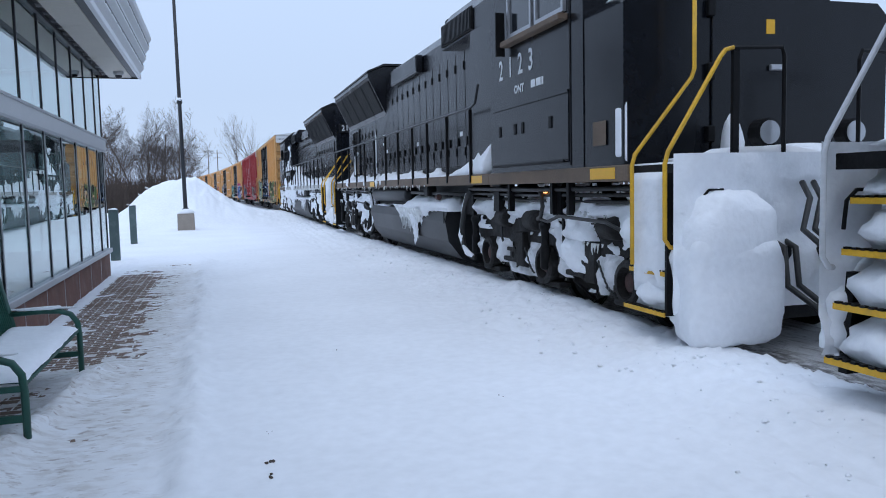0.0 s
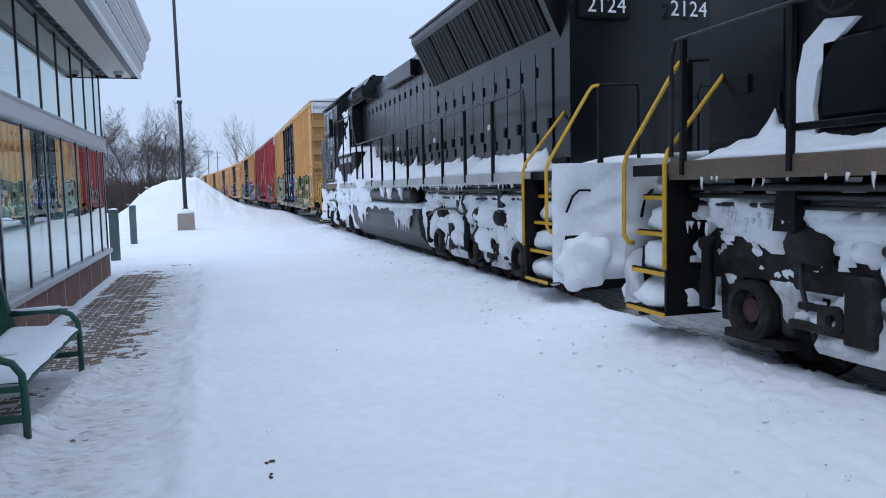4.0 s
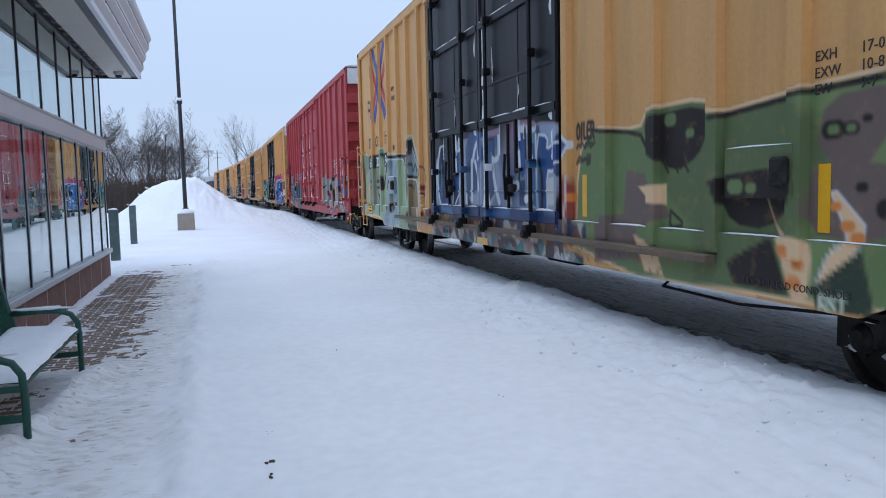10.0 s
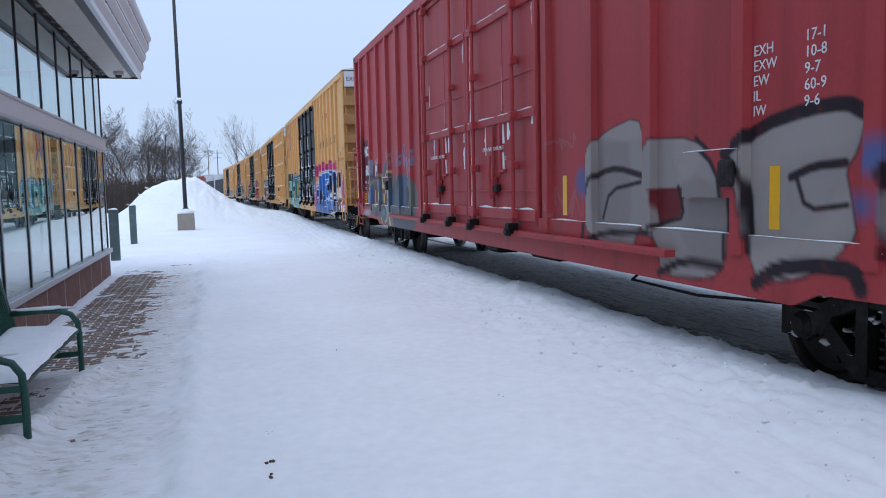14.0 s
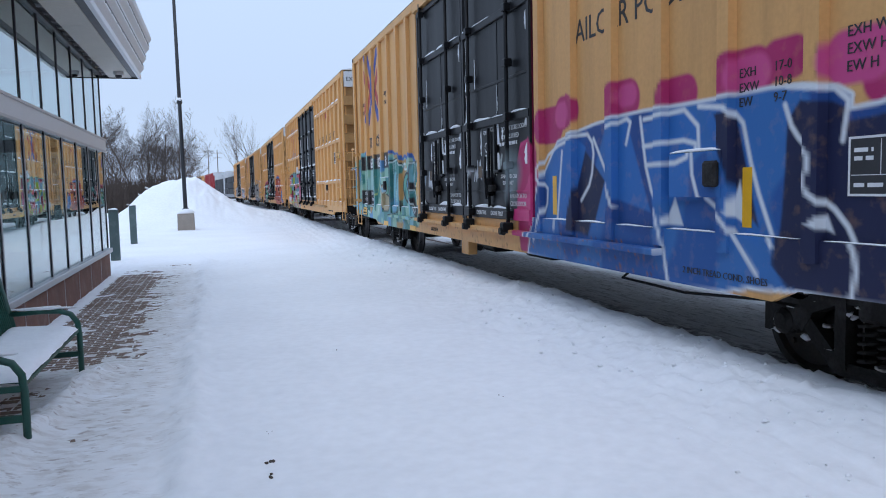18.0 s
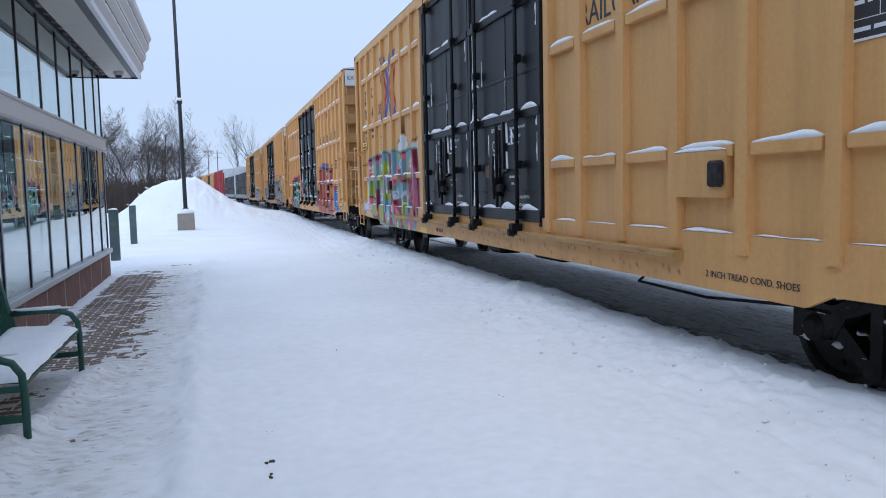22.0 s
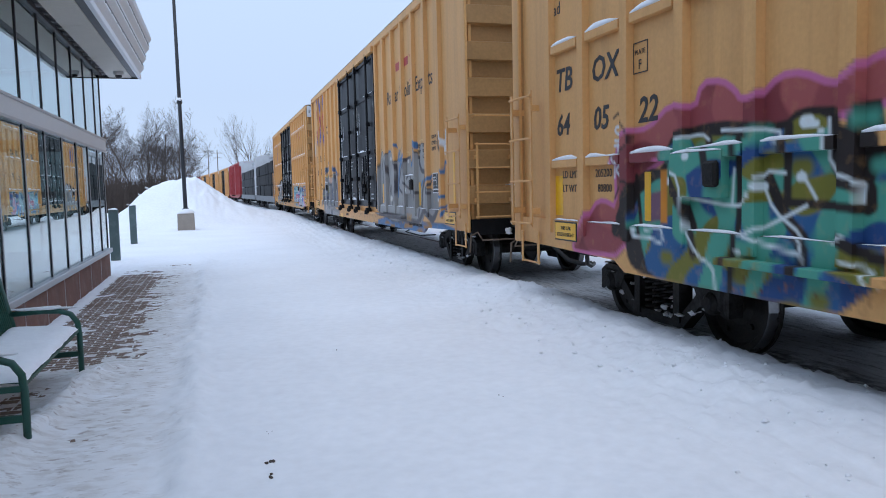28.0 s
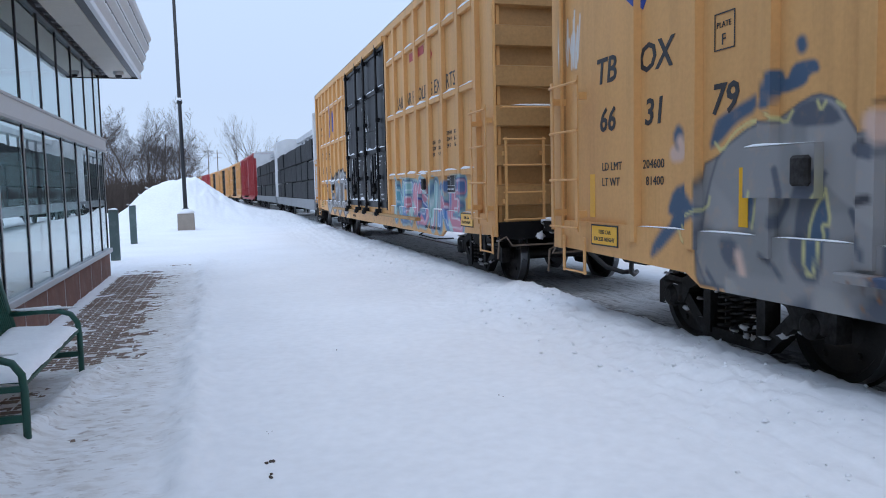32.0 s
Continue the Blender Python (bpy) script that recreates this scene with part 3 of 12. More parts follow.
def build_lamp_post():
    lp = thing("lamp_post", "tall black steel lamp post on a tan concrete footing", "lamp post", pose(-1.24, 33.0, 0, 0, 0, 0))
    part("footing", Shape().prism([(-0.34, -0.2), (0.34, -0.2), (0.32, 0.68), (-0.32, 0.68)], -0.33, 0.33), M_CONCRETE, lp)
    part("snow_cap", Shape().lump((0, 0, 0.70), (0.33, 0.33, 0.17), 3, 16, 8, 0.25), M_SNOW, lp, "rounded cap of snow")
    part("base_cover", Shape().turn([(0.68, 0.13), (0.86, 0.13), (0.93, 0.08)], (0, 0, 0), "z", 16), M_LAMP, lp)
    part("pole", Shape().tube([(0, 0, 0.7), (-0.03, 0, 5.2), (-0.06, 0, 10.2)], [0.085, 0.075, 0.06], 14), M_LAMP, lp, smooth=True)
    part("collar", Shape().turn([(5.14, 0.085), (5.18, 0.11), (5.28, 0.11), (5.32, 0.085)], (-0.03, 0, 0), "z", 16), M_LAMP, lp)
    part("snow_on_collar", Shape().lump((-0.03, -0.05, 5.33), (0.12, 0.12, 0.07), 5, 10, 6), M_SNOW, lp)


def build_bollards():
    for k, (x, y, w) in enumerate(((-2.32, 19.1, 0.105), (-2.49, 25.0, 0.098))):
        b = thing("bollard", "grey-green square steel bollard with snow on top" if k == 0 else "grey-green square steel bollard with chipped top, further along the wall", "bollard", pose(x, y, 0, 0, 0, 4), "bollards by the station")
        part("post", Shape().box(-w, w, -w, w, -0.2, 1.16, 0.012), M_BOLLARD, b)
        part("cap", Shape().box(-w - 0.008, w + 0.008, -w - 0.008, w + 0.008, 1.16, 1.18), M_BOLLARD, b)
        part("snow_cap", Shape().lump((0, 0, 1.185), (w, w, 0.035 if k == 0 else 0.02), k, 12, 6, 0.3), M_SNOW, b)


def build_bench():
    be = thing("park_bench", "dark green steel bench with snow on its slatted seat", "bench", pose(0, 0, 0))
    for y in (5.1, 7.05):
        fr = [(-1.18, y, -0.02), (-1.18, y, 0.36), (-1.19, y, 0.46), (-1.24, y, 0.535), (-1.32, y, 0.565), (-1.45, y, 0.572), (-1.72, y, 0.56)]
        part("arm_and_leg", Shape().tube(fr, 0.024, 8), M_GREEN, be, smooth=True)
        part("back_leg", Shape().tube([(-1.66, y, -0.02), (-1.66, y, 0.36), (-1.78, y, 0.9)], 0.022, 8), M_GREEN, be, smooth=True)
        part("leg_stretcher", Shape().box(-1.66, -1.18, y - 0.014, y + 0.014, 0.165, 0.21), M_GREEN, be)
        part("seat_bearer", Shape().box(-1.66, -1.18, y - 0.014, y + 0.014, 0.355, 0.39), M_GREEN, be)
        part("snow_on_arm", Shape().lump((-1.45, y, 0.595), (0.25, 0.024, 0.018), int(y), 10, 6, 0.5), M_SNOW, be)
    part("front_rail", Shape().tube([(-1.19, 5.1, 0.385), (-1.19, 7.05, 0.385)], 0.012, 6), M_GREEN, be)
    part("back_rail", Shape().tube([(-1.65, 5.1, 0.385), (-1.65, 7.05, 0.385)], 0.012, 6), M_GREEN, be)
    part("top_rail", Shape().tube([(-1.78, 5.1, 0.9), (-1.78, 7.05, 0.9)], 0.02, 8), M_GREEN, be)
    slat = Shape().tube([(-1.185, 0, 0.375), (-1.19, 0, 0.40), (-1.30, 0, 0.405), (-1.60, 0, 0.40), (-1.68, 0, 0.43), (-1.78, 0, 0.89)], 0.008, 5).mesh("slat")
    slat.materials.append(M_GREEN)
    for k in range(38):
        put(new("slat", slat), be).location = (0, 5.15 + k * 1.85 / 37, 0)
    sn = Shape()
    ys, xs = spaced((5.12, 7.03, 0.05)), [-1.185, -1.20, -1.24, -1.32, -1.42, -1.52, -1.60, -1.66, -1.70]
    hs = [0.0, 0.035, 0.055, 0.06, 0.062, 0.066, 0.075, 0.08, 0.0]
    for y in ys:
        e = ease(5.10, 5.2, y) * (1 - ease(6.95, 7.05, y))
        for x, h in zip(xs, hs):
            sn.v.append((x + 0.012 * rumple(x, y, 9), y, 0.405 + h * e * (0.85 + 0.35 * rumple(x, y, 4.0, 31))))
    k = len(xs)
    sn.f = [(j * k + i, j * k + i + 1, (j + 1) * k + i + 1, (j + 1) * k + i) for j in range(len(ys) - 1) for i in range(k - 1)]
    sn.smooth = True
    part("snow_on_seat", sn, M_SNOW, be, "smooth layer of fresh snow")
    # a scatter of dark crumbs on the snow
    cr = Shape()
    rnd = random.Random(5)
    for x, y, r in ((0.22, 4.22, 0.012), (0.21, 4.02, 0.010), (1.9, 5.0, 0.004), (1.0, 7.0, 0.004), (0.25, 4.75, 0.003)):
        for _ in range(3):
            cr.lump((x + rnd.uniform(-0.02, 0.02), y + rnd.uniform(-0.03, 0.03), ground_z(x, y) + 0.004), (r, r * 1.3, r * 0.6), rnd.random() * 9, 6, 4, 0.5)
    # clods thrown up by the plough on the bank beside the track
    cl = Shape()
    for _ in range(700):
        y = 2.5 + 15 * rnd.random() ** 1.3
        u = rnd.gauss(3.55, 0.42)
        if 2.5 < u < 4.35:
            r = 0.004 + 0.014 * rnd.random() ** 3
            cl.lump((u, y, ground_z(u, y) + 0.3 * r), (r * rnd.uniform(0.8, 1.5), r * rnd.uniform(0.8, 1.5), r * 0.75), rnd.random() * 9, 7, 5, 0.9)
    me = bpy.data.meshes.new("snow_clods")
    me.from_pydata(cl.v, [], cl.f)
    me.polygons.foreach_set("use_smooth", [True] * len(me.polygons))
    me.materials.append(M_SNOW)
    tagged(new("snow_clods", me), "small clods of ploughed snow on the bank", "snow", kind="stuff")
    tagged(part("grit", cr, M_TWIG), "dark crumbs of grit lying on the snow", "grit", kind="stuff")


build_ground()
build_track()
build_station()
build_lamp_post()
build_bollards()
build_bench()


# ---- lettering ----
def lettering(text, size, y, z, x, mat, parent, side=-1, bold=0.0, name="lettering", squeeze=1.0, shear=0.0):
    """Painted words on a side wall that faces side (-1 or 1); y, z: where the first letter starts, on the base line."""
    cu = bpy.data.curves.new("letters", "FONT")
    cu.body, cu.size, cu.extrude, cu.offset, cu.shear, cu.resolution_u = text, size, 0.0015, bold, shear, 2
    tmp = bpy.data.objects.new("letters", cu)
    me = bpy.data.meshes.new_from_object(tmp)
    bpy.data.objects.remove(tmp)
    bpy.data.curves.remove(cu)
    me.transform(Matrix(((0, 0, side, x), (side * squeeze, 0, 0, y), (0, 1, 0, z), (0, 0, 0, 1))))
    me.materials.clear()
    me.materials.append(mat)
    me.name = name
    return put(new(name, me), parent)


def bars(rows, y, z, x, mat, parent, side=-1, h=0.03, gap=0.055, name="small_print"):
    """Lines of small print that cannot be read: plain bars. rows: the length of each line."""
    s = Shape()
    rnd = random.Random(int(abs(y * 100) + abs(z * 37)))
    for i, w in enumerate(rows):
        a = 0.0
        while a < w:
            b = min(w, a + rnd.uniform(0.05, 0.14))
            ya, yb = y + side * a, y + side * b
            s.box(min(x, x + side * 0.002), max(x, x + side * 0.002), min(ya, yb), max(ya, yb), z - i * gap, z - i * gap + h)
            a = b + 0.025
    return part(name, s, mat, parent)


def end_lettering(text, size, x, z, y, mat, parent, back=False):
    """Words on an end wall that faces -y, or +y where back is set."""
    cu = bpy.data.curves.new("letters", "FONT")
    cu.body, cu.size, cu.extrude, cu.resolution_u = text, size, 0.0015, 2
    tmp = bpy.data.objects.new("letters", cu)
    me = bpy.data.meshes.new_from_object(tmp)
    bpy.data.objects.remove(tmp)
    bpy.data.curves.remove(cu)
    k = -1 if back else 1
    me.transform(Matrix(((k, 0, 0, k * x), (0, 0, -k, y), (0, 1, 0, z), (0, 0, 0, 1))))
    me.materials.clear()
    me.materials.append(mat)
    return put(new("lettering", me), parent)


# ---- rolling stock: wheels and trucks ----
SPUN = []


def shared(shape, name, mat, smooth=False):
    shape.smooth = shape.smooth or smooth
    me = shape.mesh(name)
    me.materials.append(mat)
    return me


def wheel_mesh(r, name):
    prof = [(-0.035, 0.0), (-0.035, 0.10), (-0.02, 0.12), (0.0, r * 0.45), (-0.015, r * 0.80), (-0.055, r * 0.86), (-0.06, r * 0.985), (-0.05, r), (0.045, r + 0.004),
            (0.052, r + 0.028), (0.072, r + 0.028), (0.075, r * 0.86), (0.03, r * 0.8), (0.03, 0.0)]
    s = Shape().turn([(a, max(q, 0.001)) for a, q in prof], (0, 0, 0), "x", 28)
    for k in range(5):
        w = 2 * math.pi * k / 5
        s.turn([(-0.030, 0.022), (-0.012, 0.03)], (-0.02, math.cos(w) * r * 0.62, math.sin(w) * r * 0.62), "x", 7)
    me = shared(s, name, M_WHEEL)
    me.materials.append(M_TREAD)
    for p in me.polygons:
        c = p.center
        if abs(math.hypot(c.y, c.z) - r) < 0.012 and -0.055 < c.x < 0.048:
            p.material_index = 1
    return me


ME_WHEEL = {}


def wheelset(parent, y, r):
    """Two wheels on an axle that turn as the vehicle rolls."""
    if r not in ME_WHEEL:
        ME_WHEEL[r] = (wheel_mesh(r, "wheel"), shared(Shape().tube([(-0.95, 0, 0), (0.95, 0, 0)], 0.085, 12), "axle", M_WHEEL, True),
                       shared(Shape().turn([(-1.04, 0.075), (-1.02, 0.10), (-0.92, 0.105)], (0, 0, 0), "x", 12).turn([(-1.055, 0.015), (-1.04, 0.02)], (0, 0.05, 0.02), "x", 6).turn([(-1.055, 0.015), (-1.04, 0.02)], (0, -0.05, 0.02), "x", 6).turn([(-1.055, 0.015), (-1.04, 0.02)], (0, 0, -0.05), "x", 6), "axle_cap", M_TRUCK))
    ws = new("wheelset")
    ws.empty_display_size = 0.1
    put(ws, parent)
    ws.location = (0, y, r)
    w, a, c = ME_WHEEL[r]
    for k, side in enumerate((1, -1)):
        ob = put(new("wheel", w), ws)
        ob.location = (-0.785 * side, 0, 0)
        if side < 0:
            ob.rotation_euler = (0, 0, math.pi)
        cap = put(new("axle_cap", c), ws)
        if side < 0:
            cap.rotation_euler = (0, 0, math.pi)
    put(new("axle", a), ws)
    SPUN.append((ws, y, r))
    return ws


FREIGHT = {}


def freight_truck(parent, yc):
    if not FREIGHT:
        fr = Shape()
        for sg in (-1, 1):
            fr.prism([(sg * a, b) for a, b in ((1.12, 0.36), (1.12, 0.58), (0.98, 0.66), (0.74, 0.64), (0.42, 0.78), (0.0, 0.80), (0.0, 0.68), (0.38, 0.66), (0.62, 0.56), (0.72, 0.40), (0.80, 0.46), (0.98, 0.46), (1.02, 0.36))], -1.07, -0.93, "x")
            fr.prism([(sg * a, b) for a, b in ((0.80, 0.50), (0.70, 0.56), (0.36, 0.25), (0.0, 0.25), (0.0, 0.15), (0.42, 0.15))], -1.06, -0.94, "x")
            fr.prism([(sg * a, b) for a, b in ((0.40, 0.20), (0.40, 0.72), (0.30, 0.72), (0.30, 0.20))], -1.08, -0.93, "x")
        FREIGHT["side_frame"] = shared(fr, "side_frame", M_TRUCK)
        pts = [(-1.0 + 0.07 * math.cos(w * 0.9), 0.07 * math.sin(w * 0.9), 0.26 + 0.32 * w / 36) for w in range(37)]
        FREIGHT["spring"] = shared(Shape().tube(pts, 0.016, 5, False), "spring", M_TRUCK)
        FREIGHT["bolster"] = shared(Shape().box(-1.08, 1.08, -0.22, 0.22, 0.56, 0.78, 0.03), "bolster", M_TRUCK)
        FREIGHT["frame_window"] = shared(Shape().box(-0.92, -0.90, -0.30, 0.30, 0.25, 0.60, 0.008), "spring_backing", M_BLACK_DULL)
        bx = Shape().box(-1.09, -0.93, -0.15, 0.15, 0.40, 0.60, 0.02).turn([(-1.13, 0.06), (-1.10, 0.10), (-1.06, 0.11)], (0, 0, 0.46), "x", 14)
        FREIGHT["axle_box"] = shared(bx, "axle_box", M_TRUCK)
        sn = Shape()
        rnd = random.Random(8)
        for _ in range(38):
            y = rnd.uniform(-1.0, 1.0)
            z = rnd.choice((0.66 + 0.14 * (1 - abs(y)), 0.25 + 0.3 * max(0, abs(y) - 0.3), rnd.uniform(0.25, 0.7)))
            sn.lump((-1.06 + rnd.uniform(-0.02, 0.06), y, z), (0.03, rnd.uniform(0.015, 0.07), rnd.uniform(0.008, 0.028)), rnd.random() * 9, 7, 5, 1.2)
        FREIGHT["frozen_snow"] = shared(sn, "frozen_snow", M_GRIMY_SNOW)
    tr = new("truck")
    tr.empty_display_size = 0.1
    put(tr, parent)
    tr.location = (0, yc, 0)
    for dy in (-0.17, 0.0, 0.17):
        put(new("spring", FREIGHT["spring"]), tr).location = (0, dy, 0)
    for nm in ("side_frame", "frame_window", "frozen_snow"):
        for side in (0, 1):
            ob = put(new(nm, FREIGHT[nm]), tr)
            if nm == "frozen_snow":
                tagged(ob, kind="stuff")
            if side:
                ob.rotation_euler = (0, 0, math.pi)
    for side in (0, 1):
        for d in (-0.89, 0.89):
            ob = put(new("axle_box", FREIGHT["axle_box"]), tr)
            ob.location, ob.rotation_euler = (0, d, 0), (0, 0, math.pi * side)
    put(new("bolster", FREIGHT["bolster"]), tr)
    for d in (-0.89, 0.89):
        wheelset(parent, yc + d, 0.457)


# ---- box cars ----
PLAIN_POSTS = (6.85, 6.01, 5.15, 4.30, 3.43, 2.55, 1.68)
RAILED_POSTS = (6.88, 6.10, 5.24, 4.38, 3.52, 2.66, 1.80, 0.97)
SHEET = -1.53
FAR_POSTS = {1: (17.42, 16.54, 15.66, 14.78, 13.90, 13.02, 12.42), 2: (18.25, 17.24, 16.22, 15.20, 14.20, 13.20, 12.45), 3: (18.07, 17.34, 16.54, 15.70, 14.84, 13.97, 13.10, 12.37),
             4: (18.23, 17.41, 16.61, 15.75, 14.85, 13.98, 13.11, 12.40), 5: (17.96, 17.15, 16.28, 15.41, 14.54, 13.67, 12.80, 12.40), 6: (17.33, 16.42, 15.57, 14.70, 13.84, 12.96, 12.42), 7: (17.96, 17.15, 16.28, 15.41, 14.54, 13.67, 12.80, 12.40)}
RED_POSTS = (6.82, 5.74, 4.66, 3.45, 2.25, 1.08)
BODY0, BODY1, DOOR0, DOORM, DOOR1 = 0.17, 18.98, 7.06, 9.66, 12.28
MIRROR = 19.02


def corrugated(y_out, side):
    """End wall of stacked pressed ribs, as an outline in y and z."""
    pts, z = [(y_out, 0.88)], 1.26
    while z < 4.2:
        pts += [(y_out, z), (y_out + side * 0.11, z + 0.02), (y_out + side * 0.11, z + 0.28), (y_out, z + 0.31)]
        z += 0.54
    pts += [(y_out, 4.5), (y_out, 4.98), (y_out - side * 0.08, 4.98), (y_out - side * 0.08, 0.88)]
    return pts


def snow_ledge(parent, y0, y1, x0, x1, z, h, seed, name="snow_ledge"):
    """A thin uneven strip of snow on a ledge."""
    s, ys = Shape(), spaced((min(y0, y1), max(y0, y1), 0.09))
    for y in ys:
        k = max(0.12, 0.55 + 0.9 * rumple(y, z, 2.2, seed))
        e = min(1.0, 0.2 + 6 * min(y - ys[0], ys[-1] - y))
        s.v += [(x0, y, z - 0.004), (x0, y, z + h * k * e), ((x0 + x1) / 2, y, z + 1.1 * h * k * e), (x1, y, z + 0.4 * h * k * e), (x1, y, z - 0.004)]
    s.f = [(j * 5 + i, j * 5 + (i + 1) % 5, (j + 1) * 5 + (i + 1) % 5, (j + 1) * 5 + i) for j in range(len(ys) - 1) for i in range(5)]
    s.f += [(4, 3, 2, 1, 0), tuple(range(len(s.v) - 5, len(s.v)))]
    s.smooth = True
    return part(name, s, M_SNOW, parent)


def box_car(label, paint, side_paint, door_paint, railed=False, detail=True, group="box cars of the train", snow=0.4, seed=1, spray=None, door_spray=None):
    """A sixty-foot box car with outside posts and double plug doors. It faces -y; the side at -x is worked out."""
    car = thing("box_car", label, "box car", None, group)
    mid = 0.70
    if spray and seed != 2:
        spray.dots(14.8, 4.3, 0.71, 0.99, 0.014, rgb(150, 98, 54), seed + 90, 120)
        spray.dots(14.8, 4.3, 0.71, 0.99, 0.012, rgb(100, 58, 40), seed + 95, 90)
    near_posts = RAILED_POSTS if railed else PLAIN_POSTS
    near_posts = RED_POSTS if seed == 2 else near_posts
    far_posts = FAR_POSTS.get(seed, tuple(MIRROR - y for y in near_posts))
    all_posts = near_posts + far_posts
    tall = 3.7 if seed in (1, 2, 3, 6) else 2.65
    sprayed_wall("side_wall", SHEET, BODY0 + 0.06, DOOR0, 0.9, 4.95, side_paint, car, spray, tall)
    sprayed_wall("side_wall", SHEET, DOOR1, BODY1 - 0.06, 0.9, 4.95, side_paint, car, spray, 3.7 if seed == 6 else 2.9)
    part("far_side_wall", Shape().box(1.47, 1.52, BODY0 + 0.06, BODY1 - 0.06, 0.9, 4.95), paint, car)
    part("floor", Shape().box(-1.45, 1.45, BODY0 + 0.17, BODY1 - 0.17, 0.95, 1.05), M_BLACK_DULL, car)
    sill = [(BODY0, 0.86), (2.68, 0.80), (2.9, mid), (16.3, mid), (16.5, 0.80), (BODY1, 0.86), (BODY1, 1.0), (BODY0, 1.0)]
    sprayed_sill(side_paint, car, spray)
    part("far_side_sill", Shape().prism(sill, 1.53, 1.575, "x"), paint, car)
    part("centre_sill", Shape().box(-0.3, 0.3, -0.25, 19.25, 0.62, 0.95), M_BLACK_DULL, car)
    part("top_rail", Shape().box(-1.60, -1.46, BODY0 + 0.01, BODY1 - 0.01, 4.83, 4.986, 0.015), paint, car)
    part("far_top_rail", Shape().box(1.46, 1.60, BODY0 + 0.01, BODY1 - 0.01, 4.83, 4.986), paint, car)
    part("roof", Shape().prism([(-1.60, 4.99), (1.60, 4.99), (1.5, 5.02), (0, 5.16), (-1.5, 5.02)], BODY0 - 0.03, BODY1 + 0.03), M_PALE, car, "pale galvanised roof sheet")
    rb = shared(Shape().prism([(-1.55, 5.015), (0, 5.165), (1.55, 5.015), (1.55, 5.05), (0, 5.20), (-1.55, 5.05)], -0.04, 0.04), "roof_rib", M_PALE)
    for k in range(15):
        put(new("roof_rib", rb), car).location = (0, 0.9 + k * 1.23, 0)
    for yy, sd, nm in ((BODY0, -1, "end_wall"), (BODY1, 1, "end_wall")):
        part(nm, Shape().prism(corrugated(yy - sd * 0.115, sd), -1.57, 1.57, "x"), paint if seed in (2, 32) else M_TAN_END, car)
        for x0, x1 in ((-1.60, -1.56), (1.56, 1.60)):
            ya, yb = min(yy, yy - sd * 0.205), max(yy, yy - sd * 0.205)
            part("corner_post", Shape().box(x0, x1, ya, yb, 0.84, 4.98, 0.008), paint, car)
            if x0 < 0 and spray:
                sprayed_wall("corner_face", -1.603, ya + 0.02, yb - 0.02, 0.86, 4.9, side_paint, car, spray, 2.6, 0.003)
        part("end_sign", Shape().box(-1.54, 1.54, min(yy - sd * 0.12, yy - sd * 0.002), max(yy - sd * 0.12, yy - sd * 0.002), 4.52, 4.96), M_PALE, car, "white painted top band")
        part("end_sill", Shape().box(-1.54, 1.54, min(yy - sd * 0.13, yy + sd * 0.003), max(yy - sd * 0.13, yy + sd * 0.003), 0.80, 1.04), M_BLACK_DULL, car)
        if detail:
            dg = part("draft_gear", Shape().box(-0.62, 0.62, min(yy - sd * 0.3, yy + sd * 0.22), max(yy - sd * 0.3, yy + sd * 0.22), 0.60, 0.795, 0.03).box(-0.30, 0.30, min(yy, yy + sd * 0.34), max(yy, yy + sd * 0.34), 0.58, 0.70, 0.03), M_BLACK_DULL, car)
            for j in range(12):
                part("caked_snow", Shape().lump((-0.95 + 0.16 * j, yy + sd * (0.02 + 0.03 * (j % 3)), 0.84 + 0.07 * ((j * 5) % 3)), (0.06 + 0.06 * (j % 2), 0.03, 0.05 + 0.04 * (j % 3)), seed + j, 9, 7, 0.9), M_SNOW, dg)
    for y in all_posts:
        sprayed_post("side_post", y, 0.065, 1.0, 4.84, side_paint, car, spray)
    far_post = shared(Shape().box(1.52, 1.60, -0.07, 0.07, 1.0, 4.84), "far_side_post", paint)
    for y in all_posts[::2]:
        put(new("far_side_post", far_post), car).location = (0, y, 0)
    if railed:
        for z in (1.77, 3.03, 4.20):
            for row in (sorted(near_posts), sorted(far_posts)):
                for a, b in zip(row, row[1:]):
                    ya, yb = a + 0.10, b - 0.10
                    if yb - ya > 0.1:
                        sprayed_bar("side_rail", -1.595, SHEET, ya, yb, z - 0.045, z + 0.045, side_paint, car, spray if z < 2 else None)
                        if detail and snow > 0.2:
                            snow_ledge(car, ya + 0.01, yb - 0.01, -1.593, SHEET - 0.002, z + 0.045, 0.05, seed + z + ya)
    # plug doors
    sprayed_bar("door_beam", -1.675, -1.53, 4.25, 14.85, 0.915, 0.975, M_RUST if seed == 1 else side_paint if seed in (2, 3, 5, 6) else M_BEAM, car, spray if seed in (3, 5, 6) else None)
    part("door_header", Shape().box(-1.66, -1.53, 6.9, 12.3, 4.72, 4.84), paint, car)
    for ya, yb in ((DOOR0, DOORM), (DOORM, DOOR1)):
        d = sprayed_wall("door", -1.56, ya + 0.015, yb - 0.015, 1.03, 4.73, door_paint, car, door_spray, 2.5, 0.06)
        for z, hh in ((1.17, 0.075), (1.47, 0.014), (2.42, 0.052), (2.93, 0.02), (3.79, 0.05), (4.66, 0.04)):
            sprayed_bar("door_rib", -1.60 if hh > 0.03 else -1.575, -1.56, ya + 0.03, yb - 0.03, z - hh, z + hh, door_paint, d, door_spray if z < 2.4 else None)
